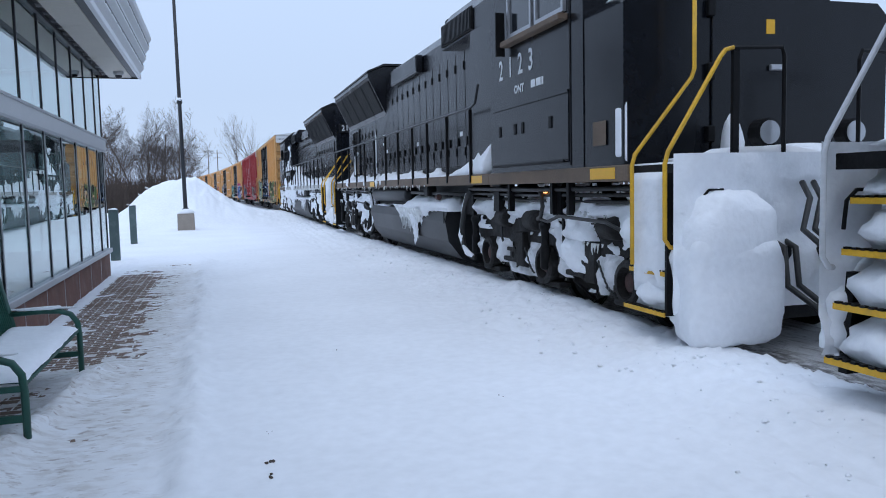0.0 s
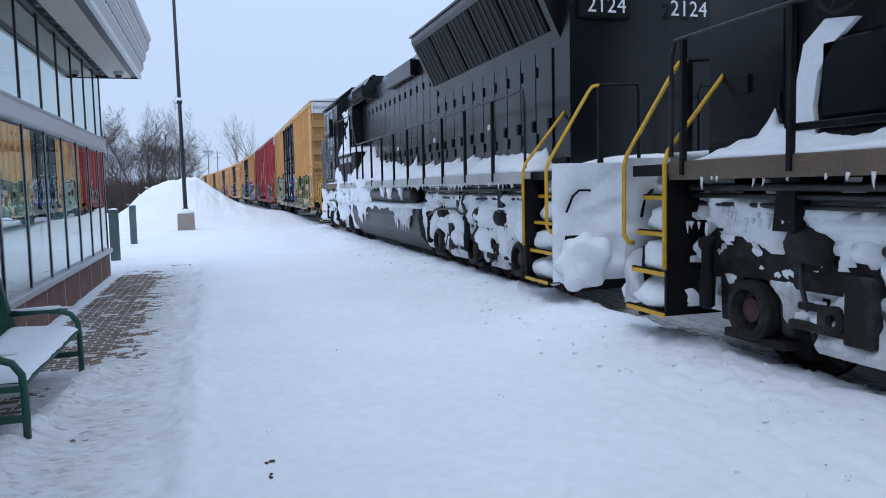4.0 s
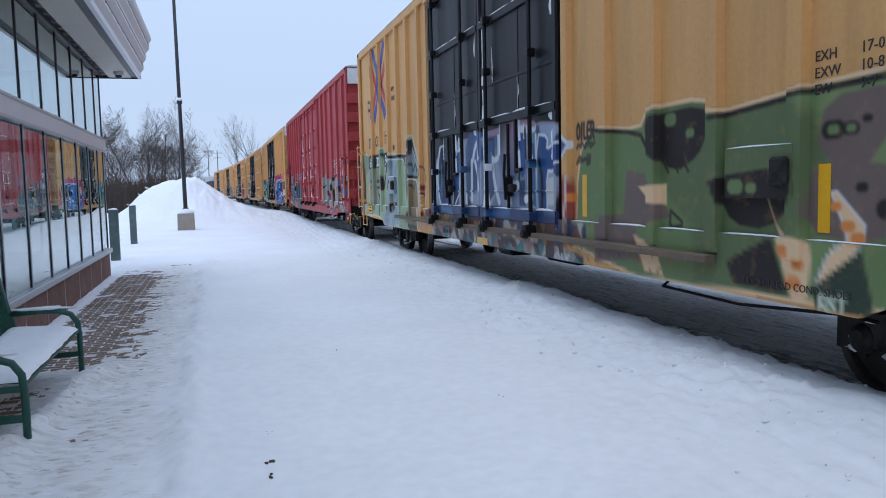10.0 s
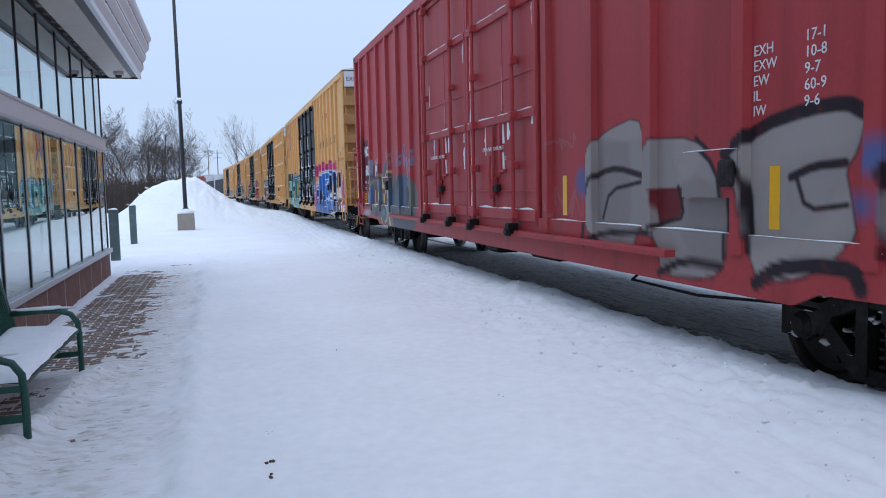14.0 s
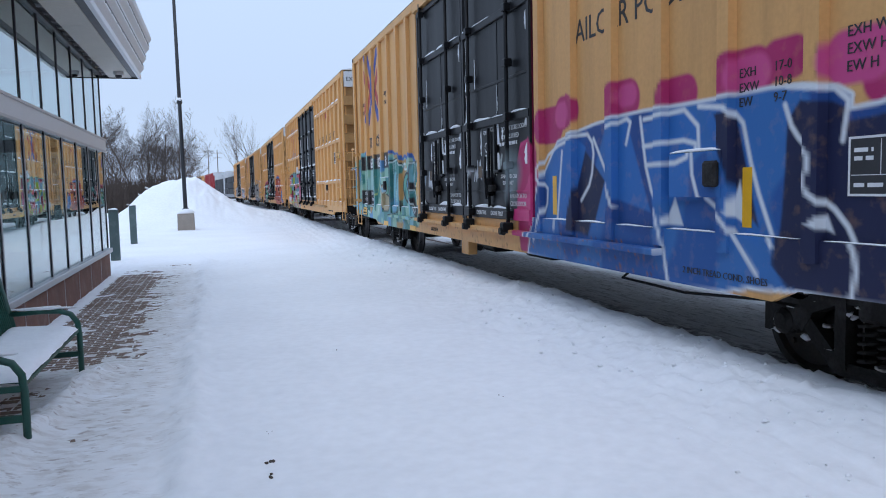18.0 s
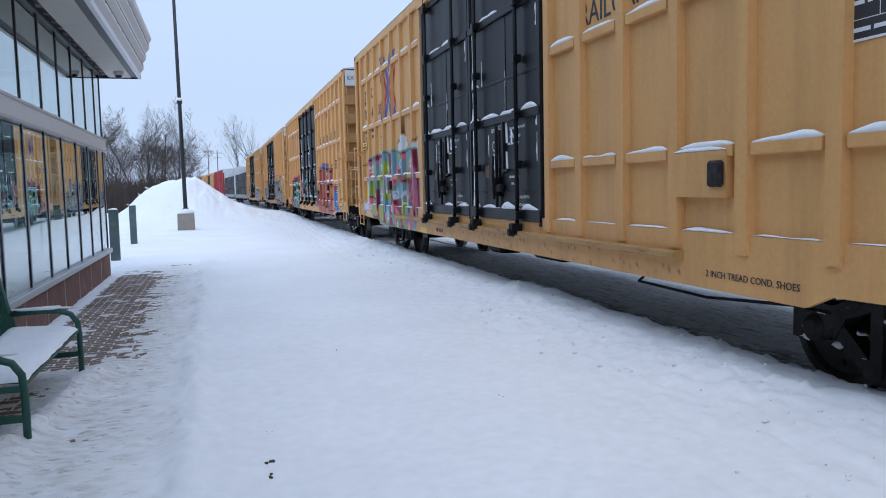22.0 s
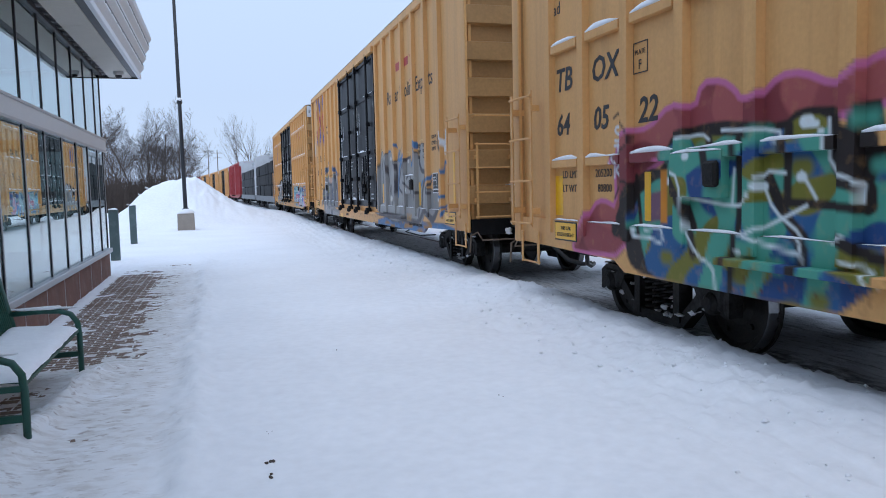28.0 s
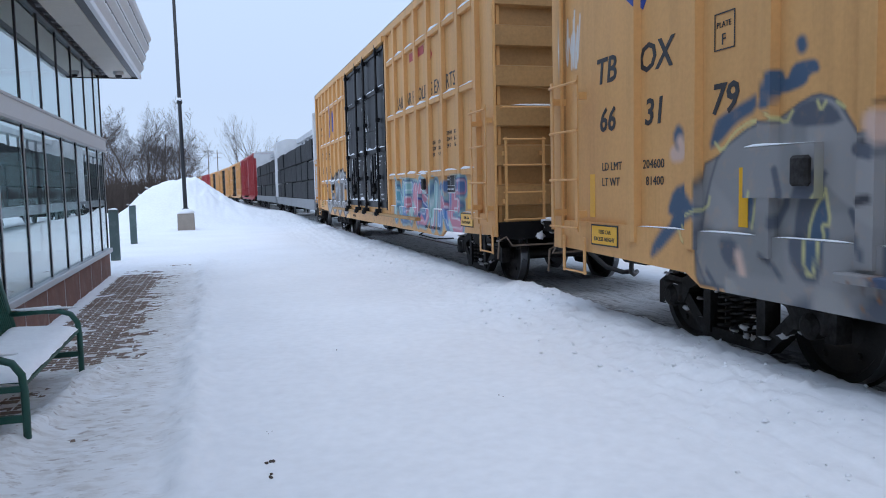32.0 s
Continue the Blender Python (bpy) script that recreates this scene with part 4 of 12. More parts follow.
        if detail:
            if snow > 0.2:
                for z, h in ((1.245, 0.09), (2.472, 0.07), (3.84, 0.05)):
                    for p, (y0, y1) in enumerate(((yb - 0.10, yb - 0.44), (yb - 0.56, yb - 1.25), (yb - 1.32, yb - 1.92), (yb - 2.02, ya + 0.1))):
                        if rumple(z * 3, y0, 2.3, seed) > -0.22:
                            snow_ledge(d, y1 + 0.02, y0, -1.60, -1.562, z, h * snow, seed + z + y0)
                # snow blown into the corner beside the stile
                for z0, z1 in ((1.25, 2.36), (2.48, 2.9), (2.96, 3.73)):
                    yc, w = yb - 0.17, 0.03 + 0.015 * rumple(z0, yb, 2, seed)
                    o = [(yc - w - 0.20 * snow, z0), (yc - w - 0.05, z0 + 0.07), (yc - w, z0 + 0.22), (yc - w * 0.4, z0 + 0.5 * (z1 - z0)), (yc - w, z1), (yc + w, z1), (yc + w * 0.5, z0 + 0.5 * (z1 - z0)), (yc + w, z0 + 0.2), (yc + w + 0.04, z0)]
                    part("channel_snow", Shape().prism(o, -1.572, -1.559, "x"), M_SNOW, d)
                for zc, hh in ((2.24, 0.14), (1.86, 0.13)):
                    part("channel_snow", Shape().prism([(yb - 1.50, zc - hh), (yb - 1.43, zc - hh), (yb - 1.42, zc + hh), (yb - 1.47, zc + hh)], -1.568, -1.559, "x"), M_SNOW, d)
                rp = random.Random(seed * 31 + int(ya * 10))
                for dy, z, w, h, way in ((0.78, 1.98, 0.13, 0.40, 1), (1.37, 1.72, 0.05, 0.62, 1), (1.42, 2.50, 0.08, 0.55, -1), (2.44, 1.84, 0.15, 0.36, 1), (2.44, 2.24, 0.20, 0.16, 1), (0.52, 2.95, 0.07, 0.5, -1), (2.44, 3.45, 0.13, 0.30, 1), (1.60, 2.12, 0.20, 0.24, -1)):
                    if rp.random() < 0.45 + snow:
                        yc, z0, h = yb - dy, z + rp.uniform(-0.04, 0.04), h * rp.uniform(0.7, 1.1)
                        edge = []
                        for k in range(25):
                            f = k / 24
                            bulge = math.sin(math.pi * min(1, f * 0.9 + 0.1)) ** 0.6
                            r = 0.6 * bulge * (0.45 + 0.8 * rumple(f * h, z0 + dy, 6.0, seed) + 0.3 * rumple(f * h, z0 + dy, 22.0, seed))
                            edge.append((yc + way * max(0.006, w * r), z0 + f * h))
                        part("wind_packed_snow", Shape().prism([(yc, z0)] + edge + [(yc, z0 + h)], -1.566, -1.559, "x"), M_SNOW, d)
        for yy in (ya + 0.05, yb - 0.05):
            sprayed_post("door_stile", yy, 0.035, 1.05, 4.7, door_paint, d, door_spray, -1.59, -1.56)
        for yy in (ya + 0.62, yb - 0.46):
            spray_on(part("locking_bar", Shape().tube([(-1.645, yy, z) for z in ([1.0 + 0.05 * k for k in range(30)] + [4.78] if door_spray else [1.0, 4.78])], 0.028, 8), M_DOOR if seed == 1 else door_paint, d, smooth=True), None if seed == 1 else door_spray)
            for z in (1.17, 1.80, 2.42, 3.1, 3.79, 4.6):
                spray_on(part("bar_bracket", Shape().box(-1.685, -1.58, yy - 0.055, yy + 0.055, z - 0.05, z + 0.05, 0.01), door_paint, d), door_spray)
            part("roller_hanger", Shape().box(-1.74, -1.60, yy - 0.07, yy + 0.07, 0.93, 1.07, 0.015).turn([(-1.77, 0.045), (-1.70, 0.06)], (0, yy, 0.96), "x", 12), M_BLACK_DULL, d)
        if detail:
            fit = lambda nm, sh: spray_on(part(nm, sh, door_paint, d), door_spray) if door_spray and seed != 1 else part(nm, sh, M_RED if seed == 2 else M_DOOR, d)
            yc = yb - 1.16
            spray_on(part("lock_plate", Shape().box(-1.572, -1.56, yc - 0.16, yc + 0.34, 1.66, 2.36, 0.004), door_paint, d), door_spray) if door_spray else part("lock_plate", Shape().box(-1.572, -1.56, yc - 0.16, yc + 0.34, 1.66, 2.36, 0.004), M_RED if seed == 2 else M_DOOR, d)
            fit("lock_rod", Shape().tube([(-1.60, yc, 2.34), (-1.60, yc, 1.25)], 0.022, 6))
            fit("handle", Shape().tube([(-1.64, yc + 0.02, 1.95), (-1.66, yc, 1.7), (-1.65, yc - 0.02, 1.36)], 0.02, 6))
            fit("latch_hasp", Shape().box(-1.65, -1.56, yc - 0.07, yc + 0.06, 1.40, 1.66, 0.015))
            part("latch_hasp", Shape().box(-1.64, -1.56, yc - 0.20, yc - 0.02, 1.46, 1.56, 0.015), M_TRUCK, d)
            fit("handle_box", Shape().box(-1.61, -1.56, yb - 1.56, yb - 1.40, 1.72, 1.76, 0.006))
            fit("hold_rail", Shape().box(-1.605, -1.56, yb - 1.42, yb - 1.36, 1.70, 2.38, 0.01))
            fit("window_seam", Shape().box(-1.566, -1.56, yb - 1.45, yb - 1.43, 2.48, 3.74))
    if detail:
        for yb in ((3.77, 15.43) if not railed else (4.02, 15.18)):
            rb2 = sprayed_wall("roping_plate", -1.605, yb - 0.34, yb + 0.34, 1.42, 1.78, side_paint, car, spray, 2.0, 0.13)
            part("roping_eye", Shape().box(-1.66, -1.60, yb - 0.33, yb - 0.17, 1.50, 1.70, 0.02), M_TRUCK, rb2)
            snow_ledge(car, yb - 0.33, yb + 0.33, -1.605, -1.48, 1.78, 0.05 * snow, seed + yb)
        for row in (sorted(near_posts), sorted(far_posts)):
            for a, b in zip(row, row[1:]):
                if b - a > 0.35:
                    snow_ledge(car, a + 0.11, b - 0.11, -1.575, SHEET - 0.002, 1.15, 0.010 + 0.016 * snow, seed + a)
    # ladders, grabs and steps
    for y0, y1 in ((0.28, 0.88), (18.22, 18.80)):
        ld = part("side_ladder", Shape().box(-1.70, -1.685, y0 - 0.03, y0 + 0.03, 1.05, 2.64).box(-1.70, -1.685, y1 - 0.03, y1 + 0.03, 1.05, 2.64)
                  .box(-1.69, -1.60, y0 - 0.05, y0 + 0.02, 1.2, 1.27).box(-1.69, -1.60, y0 - 0.05, y0 + 0.02, 2.4, 2.47).box(-1.69, -1.52, y1 - 0.02, y1 + 0.05, 1.2, 1.27).box(-1.69, -1.52, y1 - 0.02, y1 + 0.05, 2.4, 2.47), paint, car)
        for z in (1.09, 1.59, 2.09, 2.58):
            rung = part("rung", Shape().tube([(-1.705, y0 - 0.04, z)] + [(-1.715, y0 + (y1 - y0) * k / 8, z) for k in range(9)] + [(-1.705, y1 + 0.04, z)], 0.014, 6), side_paint if spray else paint, ld)
            if spray:
                spray_on(rung, spray)
        ss = part("sill_step", Shape().tube([(-1.605, y0 - 0.02, 0.62), (-1.605, y1 - 0.08, 0.62)], 0.012, 6), paint, car)
        for yh in (y0, y1 - 0.10):
            part("step_hanger", Shape().box(-1.616, -1.601, yh - 0.026, yh + 0.026, 0.60, 0.99, 0.004).box(-1.624, -1.614, yh - 0.012, yh + 0.012, 0.93, 0.96).box(-1.624, -1.614, yh - 0.012, yh + 0.012, 0.86, 0.89), paint, ss)
    for yy, sd in ((BODY0, -1), (BODY1, 1)):
        y = yy + sd * 0.10
        el = part("end_ladder", Shape().box(-1.49, -1.455, y - 0.01, y + 0.01, 1.05, 2.2).box(-0.94, -0.905, y - 0.01, y + 0.01, 1.05, 2.2)
                  .box(-1.49, -1.46, min(y, yy - sd * 0.12), max(y, yy - sd * 0.12), 1.3, 1.36).box(-1.49, -1.46, min(y, yy - sd * 0.12), max(y, yy - sd * 0.12), 1.95, 2.01).box(-0.94, -0.91, min(y, yy - sd * 0.12), max(y, yy - sd * 0.12), 1.3, 1.36).box(-0.94, -0.91, min(y, yy - sd * 0.12), max(y, yy - sd * 0.12), 1.95, 2.01), paint, car)
        for z in (1.08, 1.45, 1.82, 2.17):
            part("rung", Shape().tube([(-1.51, y, z), (-0.89, y, z)], 0.014, 6), paint, el)
        part("grab_rail", Shape().tube([(-1.50, yy - sd * 0.02, 2.58), (-1.50, yy + sd * 0.07, 2.60), (0.6, yy + sd * 0.07, 2.60), (0.6, yy - sd * 0.02, 2.58)], 0.012, 6), paint, car)
        part("coupler", Shape().box(-0.11, 0.11, min(yy, yy + sd * 0.72), max(yy, yy + sd * 0.72), 0.76, 0.94, 0.03).box(-0.19, 0.17, min(yy + sd * 0.62, yy + sd * 0.88), max(yy + sd * 0.62, yy + sd * 0.88), 0.70, 1.0, 0.05)
             .box(-0.24, 0.24, min(yy, yy + sd * 0.2), max(yy, yy + sd * 0.2), 0.66, 1.02), M_TRUCK, car)
        part("uncoupling_lever", Shape().tube([(-1.62, yy + sd * 0.12, 0.55), (-1.60, yy + sd * 0.12, 0.80), (-1.5, yy + sd * 0.14, 0.85), (-1.48, yy + sd * 0.3, 0.74), (0.1, yy + sd * 0.42, 0.76), (0.12, yy + sd * 0.45, 0.9)], 0.012, 6), M_YELLOW if seed == 2 else M_RUST, car)
        hose = [(-0.35, yy + sd * 0.2, 0.72), (-0.37, yy + sd * 0.4, 0.60), (-0.25, yy + sd * 0.62, 0.42), (-0.1, yy + sd * 0.80, 0.36), (0.0, yy + sd * 0.9, 0.38)]
        part("air_hose", Shape().tube(hose, 0.032, 8), M_RUBBER, car, smooth=True)
    if detail:
        y = BODY0 - 0.2
        hw = Shape()
        ring = [(-0.38 + 0.30 * math.cos(2 * math.pi * k / 24), y, 2.12 + 0.30 * math.sin(2 * math.pi * k / 24)) for k in range(25)]
        hw.tube(ring, 0.016, 6, False)
        for k in range(6):
            w = 2 * math.pi * k / 6 + 0.3
            hw.tube([(-0.38 + r * math.cos(w + v), y + 0.02, 2.12 + r * math.sin(w + v)) for r, v in ((0.08, 0), (0.19, 0), (0.24, 0.10), (0.30, 0.24))], 0.016, 5)
            hw.tube([(-0.38 + r * math.cos(w + v), y + 0.02, 2.12 + r * math.sin(w + v)) for r, v in ((0.19, 0), (0.24, -0.10), (0.30, -0.24))], 0.012, 5)
        hw.turn([(-0.05, 0.05), (-0.03, 0.09), (0.10, 0.09)], (-0.38, y, 2.12), "y", 14)
        if seed != 1:
            part("brake_wheel", hw, M_TRUCK if seed in (3, 7) else paint, car)
            part("brake_wheel_snow", Shape().lump((-0.38, y - 0.04, 2.13), (0.08, 0.04, 0.08), seed, 12, 8, 0.9), M_SNOW, car)
        part("brake_housing", Shape().box(-0.58, -0.2, BODY0 - 0.16, BODY0 + 0.02, 1.75, 2.35, 0.02), paint, car)
        part("brake_chain", Shape().tube([(-0.45, BODY0 - 0.13, 1.75), (-0.46, BODY0 - 0.13, 1.0)], 0.016, 5), M_TRUCK, car)
        part("crossover_platform", Shape().box(-0.95, 0.75, BODY0 - 0.34, BODY0 - 0.04, 1.02, 1.05).box(-0.9, -0.86, BODY0 - 0.3, BODY0, 0.9, 1.02).box(0.6, 0.64, BODY0 - 0.3, BODY0, 0.9, 1.02), M_TRUCK, car)
        sn = Shape()
        rnd = random.Random(seed)
        for _ in range(9):
            sn.lump((rnd.uniform(-0.95, 0.7), BODY0 - rnd.uniform(0.08, 0.3), 1.055), (rnd.uniform(0.06, 0.22), 0.10, rnd.uniform(0.015, 0.05)), rnd.random() * 9, 8, 5, 0.5)
        for z in (1.55, 2.09, 2.63):
            sn.lump((rnd.uniform(-1.1, 0.3), BODY0 + 0.05, z + 0.01), (rnd.uniform(0.2, 0.6), 0.05, 0.022), rnd.random() * 9, 8, 4, 0.3)
        part("end_snow", sn, M_SNOW, car)
        part("brake_rod", Shape().tube([(-1.2, 3.4, 0.62), (-1.25, 4.4, 0.55), (-1.3, 5.4, 0.58), (-1.0, 5.6, 0.68)], 0.014, 5), M_BLACK_DULL, car)
        part("air_tank", Shape().box(-0.9, -0.4, 8.0, 9.0, 0.5, 0.72, 0.06), M_BLACK_DULL, car)
        part("control_valve", Shape().box(-0.9, -0.5, 10.2, 10.8, 0.45, 0.72, 0.05), M_BLACK_DULL, car)
        if seed == 3:
            part("valve_bracket", Shape().box(-1.45, -1.30, 9.9, 10.25, 0.46, 0.74, 0.01), paint, car)
    freight_truck(car, 2.45)
    freight_truck(car, 16.55)
    return car


def stripes(car, ys, z0=1.20, z1=1.64, w=0.10, x=SHEET):
    for y in ys:
        part("reflective_stripe", Shape().box(x - 0.005, x - 0.001, y - w / 2, y + w / 2, z0, z1), M_REFLECT, car, "yellow reflective stripe")


def excess_sign(car, y, z, x=-1.58, w=0.56, h=0.18):
    sg = part("notice_plate", Shape().box(x - 0.008, x, y - w, y, z - h, z), M_REFLECT, car, "yellow notice plate with black letters")
    part("plate_border", Shape().box(x - 0.006, x + 0.002, y - w - 0.015, y + 0.015, z - h - 0.015, z + 0.015), M_INK, sg)
    if w > 0.4:
        lettering("THIS CAR", h * 0.32, y - w * 0.28, z - h * 0.42, x - 0.0095, M_INK, sg)
        lettering("EXCESS HEIGHT", h * 0.32, y - w * 0.10, z - h * 0.82, x - 0.0095, M_INK, sg)
    else:
        for k, t in enumerate(("THIS CAR", "EXCESS", "HEIGHT")):
            lettering(t, h * 0.26, y - w * (0.08 if k == 0 else 0.16), z - h * (0.32 + 0.28 * k), x - 0.0095, M_INK, sg)


def cut(poly, edge, keep):
    """The part of a polygon beyond an upright line at y = edge."""
    out = []
    for (ya, za), (yb, zb) in zip(poly, poly[1:] + poly[:1]):
        a, b = keep * (ya - edge), keep * (yb - edge)
        if a >= 0:
            out.append((ya, za))
        if a * b < 0:
            out.append((edge, za + (zb - za) * a / (a - b)))
    return out


def emblem(car, y, z, posts, size=1.0):
    """A crossed ribbon in red and blue, painted over sheet and posts."""
    bands, edges = [], [-99.0]
    for p in sorted(posts):
        bands += [(edges[-1], p - 0.066, SHEET), (p - 0.064, p + 0.064, -1.60)]
        edges.append(p + 0.066)
    bands.append((edges[-1], 99.0, SHEET))
    for m in (1, -1):
        red = [[(0.72, 0.62), (0.72, 0.34), (0.26, -0.08), (0.26, 0.16)], [(0.26, 0.16), (0.26, -0.08), (0.72, -0.56), (0.72, -0.30)]]
        blue = [[(0.74, 0.95), (0.50, 0.95), (0.10, 0.42), (0.24, 0.30)], [(0.24, 0.30), (0.10, 0.42), (0.10, -0.24), (0.24, -0.20)], [(0.24, -0.20), (0.10, -0.24), (0.52, -0.78), (0.74, -0.62)]]
        bar = [[(0.11, 0.40), (0.0, 0.40), (0.0, -0.30), (0.11, -0.30)]]
        for polys, mat, word, up in ((red, M_CRIMSON, "red", 0.0), (blue, M_BLUE, "blue", 0.003), (bar, M_BLUE, "deep blue", 0.006)):
            sh = Shape()
            for poly in polys:
                pts = [(y + m * size * a, z + size * b) for a, b in poly]
                for lo_y, hi_y, x in bands:
                    c = cut(cut(pts, lo_y, 1), hi_y, -1)
                    if len(c) > 2:
                        sh.prism(c, x - 0.003 - up, x - 0.001, "x")
            part("emblem_ribbon", sh, mat, car, word + " ribbon of a faded emblem")


FAR_MARKS = {
    1: ((18.10, 17.30, 2.53), (("66", 18.03), ("30", 17.20), ("94", 16.24)), 2.06, (17.98, 17.22, 1.67)),
    3: ((17.25, 16.47, 2.54), (("6", 17.75), ("68", 17.18), ("02", 16.34), ("8", 15.52)), 2.05, (17.99, 17.17, 1.38)),
    4: ((18.02, 17.22, 3.72), (("63", 18.0), ("40", 17.2), ("33", 16.4)), 3.26, (18.03, 17.25, 2.91)),
    5: ((17.86, 17.02, 2.57), (("64", 17.84), ("05", 16.98), ("22", 16.12)), 2.09, (17.70, 16.94, 1.61)),
    6: ((18.10, 17.30, 2.53), (("66", 18.03), ("31", 17.20), ("79", 16.24)), 2.06, (17.98, 17.22, 1.67)),
    7: ((17.86, 17.02, 2.57), (("66", 17.84), ("02", 16.98), ("51", 16.12)), 2.09, (17.70, 16.94, 1.61))}


def car_markings(car, number, railed, slogan=0, load="204600", tare="81400", band=False, key=1):
    """Car number, weights, size table, slogan and notices."""
    x = SHEET - 0.0035
    if slogan == 0:
        lettering("Railcar Pooling Experts", 0.40, 5.85, 3.36, x, M_INK, car, -1, 0.003, squeeze=0.98)
    else:
        lettering("RAILCAR POOLING EXPERTS", 0.34, 6.15, 3.16 if railed else 3.02, x, M_INK, car, -1, 0.0, squeeze=0.94)
    zt = 3.62
    part("emblem_mark", Shape().prism([(4.95, zt + 0.5), (3.9, zt + 0.5), (3.9, zt + 0.34), (4.35, zt + 0.34), (4.35, zt), (4.55, zt), (4.55, zt + 0.34), (4.95, zt + 0.34)], x - 0.003, x, "x"), M_CRIMSON, car)
    part("emblem_mark", Shape().prism([(3.8, zt + 0.5), (3.6, zt + 0.5), (3.35, zt + 0.25), (3.6, zt), (3.8, zt), (3.55, zt + 0.25)], x - 0.003, x, "x"), M_CRIMSON, car)
    emblem(car, 15.2 if railed else 16.7, 3.65 if railed else 3.86, FAR_POSTS.get(key, tuple(MIRROR - p for p in (RAILED_POSTS if railed else PLAIN_POSTS))), 0.85 if railed else 1.0)
    lettering("any", 0.19, 15.45, 3.62, x, M_INK, car)
    lettering("road", 0.19, 15.45, 3.42, x, M_INK, car)
    lettering("next", 0.19, 18.05, 3.62, x, M_INK, car)
    lettering("load", 0.19, 18.05, 3.42, x, M_INK, car)
    ink = M_WHITE if band else M_INK
    up = 0.30 if railed else 0.0
    marks = FAR_MARKS[key]
    (t1, t2, tz), nums, zn, (l1, l2, zl) = marks
    lettering("TB", 0.35, t1, tz, x, M_INK, car, -1, 0.006, shear=0.15)
    lettering("OX", 0.35, t2, tz, x, M_INK, car, -1, 0.006, shear=0.15)
    for t, y in nums:
        lettering(t, 0.32, y, zn, x - 0.001, ink, car, -1, 0.006, shear=0.0 if band else 0.15)
    low = M_WHITE if key == 3 else M_INK
    for word, y, dz in (("LD LMT", l1, 0), ("LT WT", l1, -0.15), (load, l2, 0), (tare, l2 - 0.05, -0.15)):
        lettering(word, 0.115, y, zl + dz, x - 0.001, low, car)
    s = Shape()
    for ya, yb, za, zb in ((15.96, 16.20, 2.80, 2.81), (15.96, 16.20, 2.53, 2.54), (15.96, 15.97, 2.53, 2.81), (16.19, 16.20, 2.53, 2.81)):
        s.box(x - 0.003, x, ya, yb, za, zb)
    part("plate_frame", s, M_INK, car)
    lettering("PLATE", 0.062, 16.175, 2.70, x, M_INK, car)
    lettering("F", 0.12, 16.12, 2.57, x, M_INK, car)
    y1, y2 = (3.32, 2.33) if not railed else (3.45, 2.60)
    if key != 4:
        for k, (a, b) in enumerate((("EXH", "17-0"), ("EXW", "10-8"), ("EW", "9-7"))):
            lettering(a, 0.095, y1, 2.29 - 0.105 * k, x, M_INK, car)
            lettering(b, 0.095, y1 - 0.36, 2.29 - 0.105 * k, x, M_INK, car)
        for k, (a, b) in enumerate((("EXH W", "8-2"), ("EXW H", "6-0"), ("EW H", "16-9"))):
            lettering(a, 0.095, y2, 2.40 - 0.105 * k, x, M_INK, car)
            lettering(b, 0.095, y2 - 0.42, 2.40 - 0.105 * k, x, M_INK, car)
    ys = 2.28 if not railed else 2.62
    lift = 0.92 if key == 4 else 0.0
    st = part("stencil_panel", Shape().box(x - 0.004, x, ys - 0.44, ys, 1.45 + lift, 1.78 + lift), M_INK, car, "black stencil panel")
    s = Shape()
    for ya, yb, za, zb in ((ys - 0.43, ys - 0.01, 1.56, 1.565), (ys - 0.225, ys - 0.22, 1.565, 1.77), (ys - 0.455, ys + 0.015, 1.435, 1.45), (ys - 0.455, ys + 0.015, 1.78, 1.795), (ys, ys + 0.015, 1.45, 1.78), (ys - 0.455, ys - 0.44, 1.45, 1.78)):
        s.box(x - 0.006, x - 0.001, ya, yb, za + lift, zb + lift)
    part("panel_lines", s, M_WHITE, st)
    bars((0.14, 0.14), ys - 0.03, 1.70 + lift, x - 0.005, M_WHITE, st, h=0.025, gap=0.05)
    bars((0.34,), ys - 0.03, 1.49 + lift, x - 0.005, M_WHITE, st, h=0.025)
    lettering("2 INCH TREAD COND. SHOES", 0.075, 3.95, 0.80, -1.578, M_INK, car)
    lettering("60% VALVE", 0.09, 11.6, 0.77, -1.578, M_INK, car)
    for y0 in (12.72, 15.16) if key == 3 else (9.39,) if key == 1 else (12.2,):
        part("sill_marker", Shape().box(-1.580, -1.577, y0, y0 + 0.44, 0.70, 0.80), M_REFLECT, car, "yellow reflective sill marker")
    if key == 5:
        lettering("LIGHT", 0.075, 0.66, 1.45, x, M_INK, car)
        lettering("FOOT", 0.075, 0.63, 1.36, x, M_INK, car)
        lettering("LIFT AND", 0.06, 2.26, 0.965, -1.578, M_INK, car)
        lettering("JACK HERE", 0.06, 2.26, 0.895, -1.578, M_INK, car)


